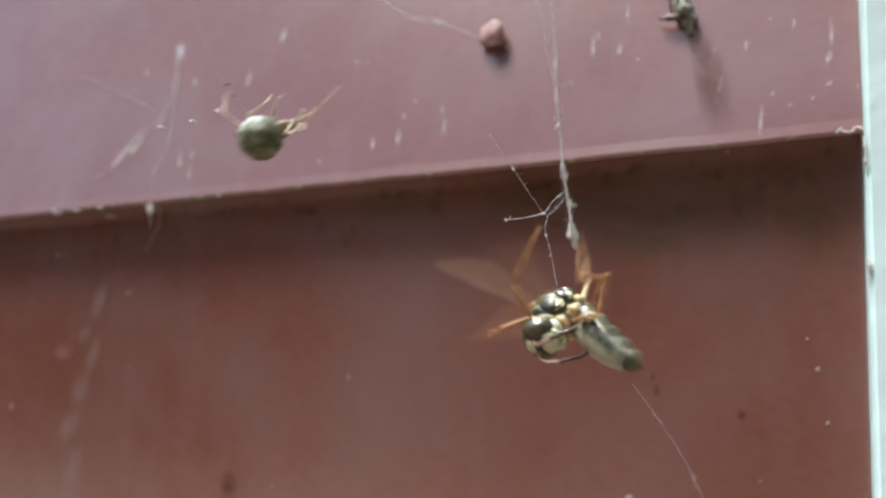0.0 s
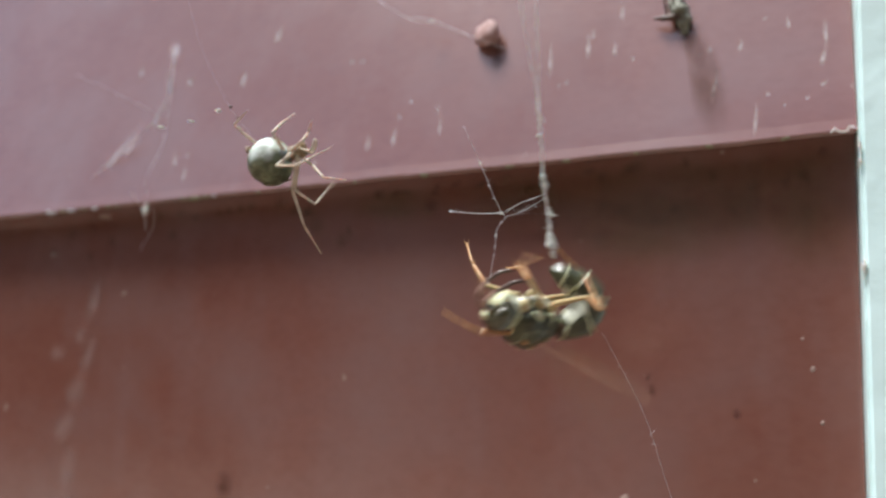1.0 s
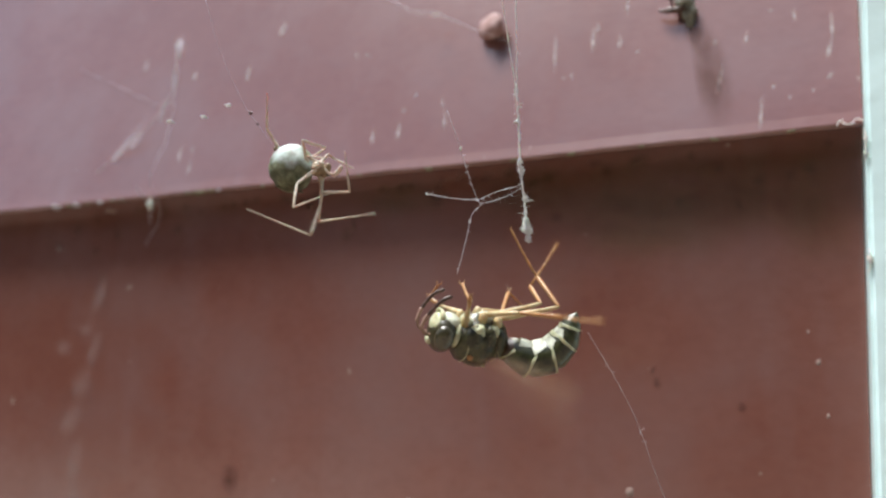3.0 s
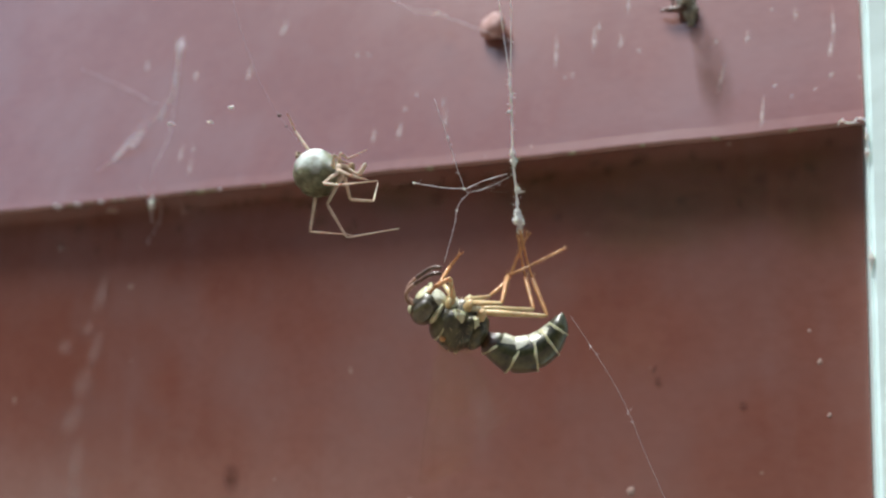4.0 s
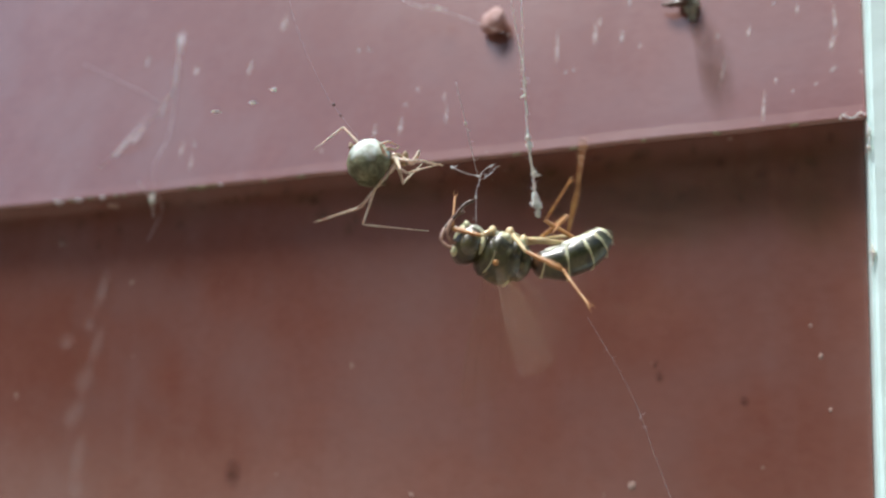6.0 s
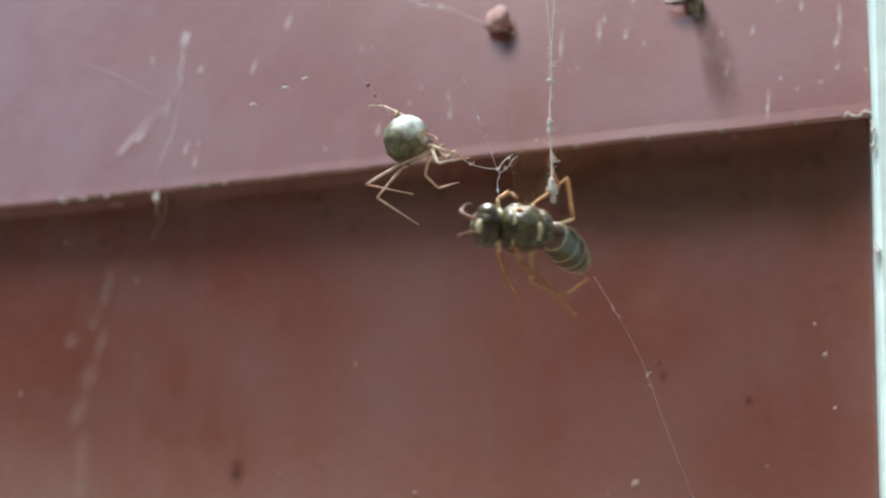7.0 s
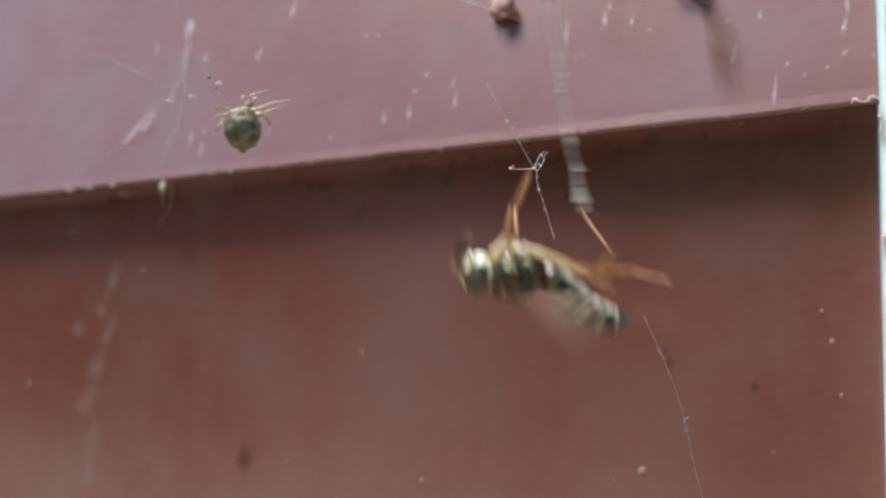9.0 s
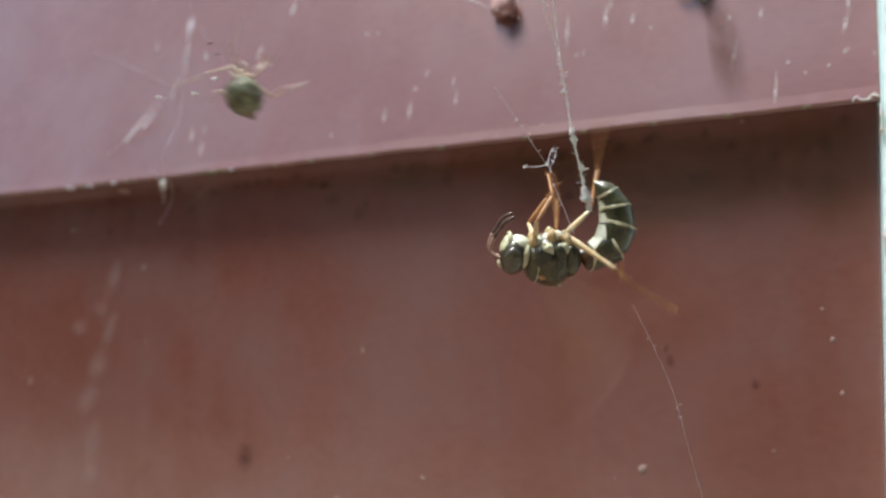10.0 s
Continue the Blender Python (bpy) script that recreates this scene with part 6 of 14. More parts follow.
    walk(WASP['g5'], [
        (0, pose(0.00128, -0.00237, -0.00634, 133.7, 74.1, -47.4)), (0.067, pose(0.00334, -0.0007, -0.00469, 179.9, 40.6, 3.5)),
        (0.1, pose(0.00436, 0.00012, -0.00387, -176.3, 21.4, 10.1)), (0.133, pose(0.00031, -0.00077, -0.00385, 175.8, 62.4, 3.2)),
        (0.167, pose(-0.00386, -0.0017, -0.00382, 26.6, 73.3, -145.1)), (0.2, pose(-0.00791, -0.00259, -0.00379, 11.6, 32.6, -159.1)),
        (0.267, pose(-0.00459, -0.00559, -0.00285, 52.1, 28.4, -114.5)), (0.3, pose(-0.00296, -0.00707, -0.00239, 67, 17.8, -97.4)),
        (0.333, pose(-0.00275, -0.0052, 0.00073, 23.4, -4.8, -125.1)), (0.367, pose(-0.00253, -0.00328, 0.00396, -15.4, -40.8, -131.9)),
        (0.4, pose(-0.00232, -0.00142, 0.00708, -93.4, -66.2, -86.9)), (0.433, pose(-0.0038, -0.00192, 0.00426, -18, -35.1, -150.2)),
        (0.467, pose(-0.00533, -0.00243, 0.00136, 6.6, 13.7, -155)), (0.5, pose(-0.00682, -0.00292, -0.00146, 45.1, 57.3, -130)),
        (0.533, pose(-0.00489, -0.00319, 0.00105, 3.4, 12.1, -153.4)), (0.567, pose(-0.0029, -0.00347, 0.00363, -27.1, -36.9, -142.8)),
        (0.6, pose(-0.00096, -0.00375, 0.00614, -108.9, -58.1, -73.8)), (0.633, pose(-0.00289, -0.00339, 0.00302, -27, -36.1, -144.5)),
        (0.667, pose(-0.00487, -0.00302, -0.0002, 2.3, 14.3, -155.8)), (0.7, pose(-0.00679, -0.00267, -0.00333, 44.5, 61.3, -131.7)),
        (0.8, pose(-0.00698, -0.0013, -0.00207, 177.6, 54.8, -3)), (0.9, pose(-0.00652, -0.00107, -0.00348, 49.6, 82.3, -130.2)),
        (0.967, pose(-0.0039, 0.00005, -0.00368, -172.6, 34.3, 25.6)), (1, pose(-0.00261, 0.0006, -0.00377, -177.3, 4.1, 33.5)),
        (1.1, pose(-0.00175, 0.00116, -0.00557, -153.5, 36.2, 40.2)), (1.167, pose(0.00142, -0.00324, -0.00264, 177, 21.3, -22.5)),
        (1.2, pose(0.00298, -0.0054, -0.00119, 172.5, 7, -47)), (1.233, pose(-0.00068, -0.00439, -0.00098, 152.5, 43.9, -50.5)),
        (1.267, pose(-0.00446, -0.00335, -0.00076, 84.3, 71.8, -105.9)), (1.3, pose(-0.00812, -0.00234, -0.00054, 6.6, 48.6, -171.3)),
        (1.4, pose(-0.00664, -0.00104, -0.00289, -82.8, 78.4, 97.1)), (1.467, pose(-0.00772, -0.00311, -0.00123, 4.4, 33.2, -159.1)),
        (1.5, pose(-0.00824, -0.00413, -0.00042, 3, 5, -149)), (1.567, pose(-0.00283, -0.00329, 0.00415, -46.7, -58.6, -126.7)),
        (1.6, pose(-0.00016, -0.00288, 0.0064, -127, -63.1, -56.1)), (1.633, pose(-0.00201, -0.00252, 0.00319, -169.8, -25.7, -26.6)),
        (1.667, pose(-0.00391, -0.00215, -0.00011, 168.9, 17.6, -27.7)), (1.7, pose(-0.00575, -0.00179, -0.00331, 131.6, 54.5, -54.1)),
        (1.8, pose(-0.00471, -0.00238, -0.00393, -177, 73.5, 3.1)), (1.9, pose(-0.00561, -0.00186, -0.00405, -153.1, 75.5, 27.7)),
        (2, pose(-0.00781, 0.00018, -0.00231, -152, 79.6, 28.4)), (2.2, pose(-0.00641, -0.00129, -0.00264, -31.1, 82.7, 148.7)),
        (2.5, pose(-0.00768, 0.00017, -0.0014, -37.6, 77.2, 141.7)), (2.7, pose(-0.00726, -0.00102, -0.00134, -10.4, 71.3, 169)),
        (3.8, pose(-0.00719, -0.00127, -0.00231, -18.7, 74.4, 160.7)), (4, pose(-0.00733, 0.00013, -0.00255, -119.2, 78.3, 61.3)),
        (4.2, pose(-0.00741, 0.0001, -0.00239, -102.3, 79.7, 77.9)), (4.5, pose(-0.00768, 0.00044, -0.0023, -69, 77.2, 110.5)),
        (4.7, pose(-0.00682, -0.00148, -0.00335, -7.5, 72.5, 172.2)), (4.9, pose(-0.00668, -0.00151, -0.00307, -68.4, 80.8, 111.3)),
        (5, pose(-0.00795, -0.00094, -0.00137, -14, 65.1, 164.6)), (5.2, pose(-0.00781, -0.001, -0.0022, -6.9, 61, 172.1)),
        (5.5, pose(-0.00782, -0.00151, -0.00217, -22.7, 75.7, 156.7)), (5.7, pose(-0.00554, -0.00146, -0.00428, -157.5, 81.6, 22.7)),
        (6, pose(-0.00734, -0.00155, -0.00306, 1.6, 54.2, -174.1)), (6.3, pose(-0.00914, -0.00164, -0.00184, 1, 10.5, -169.3)),
        (6.8, pose(-0.00754, 0.00131, -0.00504, -13, 40.1, 160.3)), (7, pose(-0.00699, 0.00286, -0.005, -20.4, 40, 150)),
        (7.2, pose(-0.00803, 0.00305, -0.00334, -17.3, 26.2, 144.8)), (7.4, pose(-0.00767, 0.00252, -0.00439, -12.8, 35.4, 158.6)),
        (7.467, pose(-0.00752, -0.00105, -0.00149, 27, 69.5, -155.5)), (7.5, pose(-0.00745, -0.0028, -0.00006, 85.7, 69.2, -94.1)),
        (7.7, pose(-0.00788, -0.00042, -0.00094, 120, 57.3, -64.1)), (7.8, pose(-0.00684, -0.00165, -0.00161, 150.3, 57.5, -34)),
        (8, pose(-0.00823, -0.00264, -0.00209, -11.4, 78, 168.3)), (8.2, pose(-0.00652, -0.00235, -0.00291, -152.7, 78, 27.8)),
        (8.3, pose(-0.00621, -0.0021, -0.00331, -134.3, 75.4, 46.6)), (8.5, pose(-0.00882, -0.00064, -0.00052, -18.2, 40, 153)),
        (8.7, pose(-0.00782, -0.00284, -0.00144, 6.7, 62.2, -172.5)), (8.833, pose(-0.00753, -0.00205, 0.00132, 1.9, 34.1, -177.5)),
        (9, pose(-0.00717, -0.00106, 0.00479, 0, -1.3, -179.7)), (9.3, pose(-0.00684, -0.00275, 0.0028, 8.1, 24.8, -161.3)),
        (9.5, pose(-0.00765, 0.00015, -0.00091, -37.9, 71.5, 140.6)), (9.767, pose(-0.00608, 0.0005, -0.00296, -155.9, 68.5, 25)),
        (10, pose(-0.00471, 0.0008, -0.00474, -174.4, 40.4, 8.6))])
    walk(WASP['L1'], [
        (0, pose(0.00122, 0.00052, -0.00164, 0, -49.3, 40.8)), (0.267, pose(0.00122, 0.00052, -0.00164, -8.4, -9.6, 68.5)),
        (0.5, pose(0.00122, 0.00052, -0.00164, 0, 24.7, 89.8)), (0.667, pose(0.00122, 0.00052, -0.00164, -2.5, 17.3, 71.2)),
        (0.833, pose(0.00122, 0.00052, -0.00164, -2.4, 9.6, 53.6)), (1, pose(0.00122, 0.00052, -0.00164, 0, 2.2, 36.1)),
        (1.067, pose(0.00122, 0.00052, -0.00164, -5, -3.3, 24.1)), (1.167, pose(0.00122, 0.00052, -0.00164, -10.2, -13.2, 6.9)),
        (1.25, pose(0.00122, 0.00052, -0.00164, -12.2, -22.2, -7.4)), (1.333, pose(0.00122, 0.00052, -0.00164, -11.6, -31.4, -22.5)),
        (1.4, pose(0.00122, 0.00052, -0.00164, -8.9, -38.6, -36.1)), (1.5, pose(0.00122, 0.00052, -0.00164, 0, -47.6, -60.2)),
        (1.667, pose(0.00122, 0.00052, -0.00164, -27.2, -26.9, 1.7)), (1.833, pose(0.00122, 0.00052, -0.00164, -24.1, 2.5, 45.7)),
        (2, pose(0.00122, 0.00052, -0.00164, 0, 20.6, 95.6)), (2.167, pose(0.00122, 0.00052, -0.00164, -1.1, 12.5, 87.5)),
        (2.333, pose(0.00122, 0.00052, -0.00164, -1.1, 4.4, 79.8)), (2.5, pose(0.00122, 0.00052, -0.00164, 0, -3.6, 72)),
        (4, pose(0.00122, 0.00052, -0.00164, 0, 4.5, 62.4)), (4.5, pose(0.00122, 0.00052, -0.00164, 0, -5.1, 70.3)), (5, pose(0.00122, 0.00052, -0.00164, 0, 11.7, 97.5)),
        (5.5, pose(0.00122, 0.00052, -0.00164, 0, -7, 91.1)), (5.667, pose(0.00122, 0.00052, -0.00164, 25.5, -21.4, 91.9)),
        (5.833, pose(0.00122, 0.00052, -0.00164, 54.1, -34.5, 85.4)), (6, pose(0.00122, 0.00052, -0.00164, 89.4, -42.7, 70.1)),
        (6.25, pose(0.00122, 0.00052, -0.00164, 103.9, -67.9, 52.3)), (6.5, pose(0.00122, 0.00052, -0.00164, -161.4, -77.1, -45.5)),
        (6.667, pose(0.00122, 0.00052, -0.00164, -63.9, -52.7, -110.6)), (6.833, pose(0.00122, 0.00052, -0.00164, -33.1, -19.9, -101.9)),
        (7, pose(0.00122, 0.00052, -0.00164, 0, 4.6, -78.5)), (7.067, pose(0.00122, 0.00052, -0.00164, -21, 13.7, -75.5)),
        (7.167, pose(0.00122, 0.00052, -0.00164, -54, 27.7, -77.8)), (7.25, pose(0.00122, 0.00052, -0.00164, -85.5, 36.6, -87)),
        (7.333, pose(0.00122, 0.00052, -0.00164, -75.5, 58.8, -47.1)), (7.4, pose(0.00122, 0.00052, -0.00164, -37.3, 66.6, 13.3)),
        (7.5, pose(0.00122, 0.00052, -0.00164, 0, 46.7, 84.5)), (7.633, pose(0.00122, 0.00052, -0.00164, 32.7, 27.4, 65)),
        (7.75, pose(0.00122, 0.00052, -0.00164, 62.7, 20, 42.4)), (7.867, pose(0.00122, 0.00052, -0.00164, 36.8, -0.6, 69.1)),
        (8, pose(0.00122, 0.00052, -0.00164, 0, -4.7, 106.7)), (8.5, pose(0.00122, 0.00052, -0.00164, 0, 0.1, 94.5)),
        (8.633, pose(0.00122, 0.00052, -0.00164, 46, 3.7, 85.9)), (8.75, pose(0.00122, 0.00052, -0.00164, 86.3, 11.3, 82.5)),
        (8.867, pose(0.00122, 0.00052, -0.00164, 45.9, 5.6, 98.4)), (9, pose(0.00122, 0.00052, -0.00164, 0, 13.1, 116)),
        (9.5, pose(0.00122, 0.00052, -0.00164, 0, 2.3, 70)), (9.6, pose(0.00122, 0.00052, -0.00164, -0.2, 4.3, 73.3)),
        (9.667, pose(0.00122, 0.00052, -0.00164, -0.3, 5.6, 75.5)), (9.75, pose(0.00122, 0.00052, -0.00164, -0.4, 7.3, 78.3)),
        (9.833, pose(0.00122, 0.00052, -0.00164, -0.3, 9, 81.1)), (9.933, pose(0.00122, 0.00052, -0.00164, -0.2, 11, 84.4)),
        (10, pose(0.00122, 0.00052, -0.00164, 0, 12.3, 86.7))])
    walk(WASP['L1b'], [
        (0, pose(0.0027, 0, 0, -27.9, 1.8, -28)), (0.267, pose(0.0027, 0, 0, 13.4, 31.2, -47.9)), (0.5, pose(0.0027, 0, 0, 60.4, 61.4, -39.8)),
        (0.667, pose(0.0027, 0, 0, 46.8, 37.6, -9.6)), (0.833, pose(0.0027, 0, 0, 24.6, 21.4, 19.9)), (1, pose(0.0027, 0, 0, -1.8, 17.3, 51.8)),
        (1.067, pose(0.0027, 0, 0, -12.5, -14.3, 34.9)), (1.167, pose(0.0027, 0, 0, -8.6, -63.8, 6.6)), (1.25, pose(0.0027, 0, 0, 112.8, -68.6, -131.2)),
        (1.333, pose(0.0027, 0, 0, 11.8, -50.9, -7.9)), (1.4, pose(0.0027, 0, 0, 10.3, -12.6, 16.6)), (1.5, pose(0.0027, 0, 0, 40.3, 36.4, 60.7)),
        (1.667, pose(0.0027, 0, 0, 21.5, 32.9, 90.3)), (1.833, pose(0.0027, 0, 0, 3, 37.5, 119.6)), (2, pose(0.0027, 0, 0, -11.9, 49.1, 149.6)),
        (2.167, pose(0.0027, 0, 0, -25.6, 30.9, 94.5)), (2.333, pose(0.0027, 0, 0, -18.3, 11.2, 51.2)), (2.5, pose(0.0027, 0, 0, 0.4, 1.5, 7.1)),
        (4, pose(0.0027, 0, 0, -2.9, 20, 36.3)), (4.5, pose(0.0027, 0, 0, 2.3, 24.1, 24.8)), (5, pose(0.0027, 0, 0, -3.2, 3.3, 15.3)),
        (5.5, pose(0.0027, 0, 0, 2.4, 26.5, 19.1)), (5.667, pose(0.0027, 0, 0, 14.3, 22.4, 71.7)), (5.833, pose(0.0027, 0, 0, 18.1, 11.5, 120.2)),
        (6, pose(0.0027, 0, 0, 12.5, 1.4, 167.2)), (6.25, pose(0.0027, 0, 0, 8.6, 3.2, 139.3)), (6.5, pose(0.0027, 0, 0, 4.3, 3, 111.3)),
        (6.667, pose(0.0027, 0, 0, -15, 14.7, 162.3)), (6.833, pose(0.0027, 0, 0, -18, 36.7, -145.3)), (7, pose(0.0027, 0, 0, 7, 49.8, -73.9)),
        (7.067, pose(0.0027, 0, 0, 11.8, 43.2, -61.8)), (7.167, pose(0.0027, 0, 0, 15, 32.4, -47)), (7.25, pose(0.0027, 0, 0, 15.1, 23.3, -36.3)),
        (7.333, pose(0.0027, 0, 0, 13.4, 14.3, -26.2)), (7.4, pose(0.0027, 0, 0, 11, 7.3, -18.1)), (7.5, pose(0.0027, 0, 0, 5.6, -2.4, -5.5)),
        (7.633, pose(0.0027, 0, 0, 7.3, -27.8, -18)), (7.75, pose(0.0027, 0, 0, 16.1, -49.3, -34.2)), (7.867, pose(0.0027, 0, 0, 1.3, -8.4, -14.8)),
        (8, pose(0.0027, 0, 0, -0.2, 40.1, -1.6)), (8.5, pose(0.0027, 0, 0, 0, 29.7, 40.1)), (8.633, pose(0.0027, 0, 0, 0, 32.9, 32)),
        (8.75, pose(0.0027, 0, 0, -0.5, 35.7, 24.7)), (8.867, pose(0.0027, 0, 0, -1.4, 38.4, 17)), (9, pose(0.0027, 0, 0, -3, 41.3, 7.9)),
        (9.5, pose(0.0027, 0, 0, -1.8, 23.1, 46.4)), (9.6, pose(0.0027, 0, 0, -6.2, 27.8, 52.6)), (9.667, pose(0.0027, 0, 0, -8.9, 31.1, 56.6)),
        (9.75, pose(0.0027, 0, 0, -12, 35.5, 61.6)), (9.833, pose(0.0027, 0, 0, -14.8, 40, 66.6)), (9.933, pose(0.0027, 0, 0, -17.6, 45.8, 72.6)),
        (10, pose(0.0027, 0, 0, -19.2, 49.7, 76.8))])
    walk(WASP['L1c'], [
        (0, pose(0.00491, -0.00117, -0.00008, -18.2, 75.3, -21.6)), (0.267, pose(0.00413, -0.00159, -0.0013, -3.7, 39.7, 4.1)),
        (0.5, pose(0.00362, -0.00077, -0.00219, -6.8, 8.1, 13.9)), (0.667, pose(0.00465, -0.00033, -0.00153, -6, 10.8, 31.4)),
        (0.833, pose(0.00489, 0.00079, -0.00091, -4.4, 13.1, 49)), (1, pose(0.00418, 0.00187, -0.00075, -2.1, 14.8, 66.9)),
        (1.067, pose(0.00469, 0.00139, 0.00062, 4.5, 22.8, 66.4)), (1.167, pose(0.0038, 0.00013, 0.00224, 15.3, 34.7, 67.7)),
        (1.25, pose(0.0021, -0.00069, 0.00233, 26.1, 44.2, 71.2)), (1.333, pose(0.00426, -0.00022, 0.00194, 39.8, 52.9, 78.4)),
        (1.4, pose(0.00504, 0.0007, 0.00055, 54.7, 58.8, 88)), (1.5, pose(0.00369, 0.00176, -0.00148, 84.9, 63.9, 110.8)),
        (1.667, pose(0.00269, 0.0021, -0.00136, 17.1, 52, 30.4)), (1.833, pose(0.00172, 0.00172, -0.00152, 3.1, 18, 1.3)),
        (2, pose(0.00129, 0.00083, -0.00189, 6.7, -17.8, -19.5)), (2.167, pose(0.00253, 0.00214, -0.00128, 15.1, -3.9, -62.8)),
        (2.333, pose(0.00424, 0.00191, -0.00048, 11.9, 11.8, -104.6)), (2.5, pose(0.00518, 0.00031, -0.00007, -2, 21, -150.3)),
        (4, pose(0.00459, 0.00139, -0.00086, 2.4, 37.8, -154.1)), (4.5, pose(0.00477, 0.00096, -0.00102, -2.2, 31.9, -160.3)),
        (5, pose(0.00511, 0.00066, -0.00014, -0.3, 41.7, 178.5)), (5.5, pose(0.00481, 0.00073, -0.00112, -2.4, 26.6, -163.1)),
        (5.667, pose(0.00343, 0.00219, -0.00095, -6.2, 25.5, -138.9)), (5.833, pose(0.00147, 0.00212, -0.0005, -10.2, 25.9, -114.9)),
        (6, pose(0.00026, 0.00055, -0.00006, -13.6, 27.7, -90.6)), (6.25, pose(0.00081, 0.00163, -0.00014, -16.6, 32.3, -53.4)),
        (6.5, pose(0.00179, 0.00233, -0.00013, -62.3, 8.4, -103.5)), (6.667, pose(0.0004, 0.00073, -0.00063, -77.3, -20.8, -123.1)),
        (6.833, pose(0.00105, -0.00114, -0.00149, -83.7, -53, -140.3)), (7, pose(0.00315, -0.00155, -0.00191, -34.5, -82.7, 151.1)),
        (7.067, pose(0.00356, -0.00161, -0.00171, -54.7, -54.9, -155.7)), (7.167, pose(0.00414, -0.00154, -0.00134, -29.5, -18, -119.8)),
        (7.25, pose(0.00455, -0.00136, -0.00099, 2.8, -3.2, -83.6)), (7.333, pose(0.00487, -0.00107, -0.00062, 15.6, 0.1, -98.8)),
        (7.4, pose(0.00506, -0.00077, -0.00032, 25.1, 5.1, -110.3)), (7.5, pose(0.00519, -0.00024, 0.0001, 37.3, 15.7, -125.9)),
        (7.633, pose(0.0048, -0.00068, 0.00117, 24.2, -1.7, -97.5)), (7.75, pose(0.00405, -0.00092, 0.00189, 6.8, -9.8, -69.4)),
        (7.867, pose(0.00509, -0.00063, 0.00036, 10.3, 6.6, -113.3)), (8, pose(0.00461, -0.00005, -0.00161, -1.3, 21.9, -166)),
        (8.5, pose(0.00436, 0.0014, -0.00124, 0.1, 35.7, -118.1)), (8.633, pose(0.00448, 0.00111, -0.00136, -7, 33.3, -75.7)),
        (8.75, pose(0.00454, 0.00085, -0.00146, -13.4, 34.9, -38.5)), (8.867, pose(0.00457, 0.00057, -0.00155, -17.4, 39.5, -0.1)),
        (9, pose(0.00456, 0.00026, -0.00165, -16.2, 45.7, 47.2)), (9.5, pose(0.00428, 0.00167, -0.00098, -9.9, 80.5, 35.2)),
        (9.6, pose(0.00404, 0.00176, -0.00117, -33.1, 51.1, -22.1)), (9.667, pose(0.00388, 0.00179, -0.00129, -24.3, 31.7, -39.5)),
        (9.75, pose(0.00367, 0.00179, -0.00145, -7.2, 11.9, -62.1)), (9.833, pose(0.00346, 0.00176, -0.00161, 1.8, 18.3, -101.3)),
        (9.933, pose(0.00322, 0.00166, -0.00179, 4.1, 30.9, -150.5)), (10, pose(0.00307, 0.00157, -0.00191, -1.7, 38.2, 172.7))])
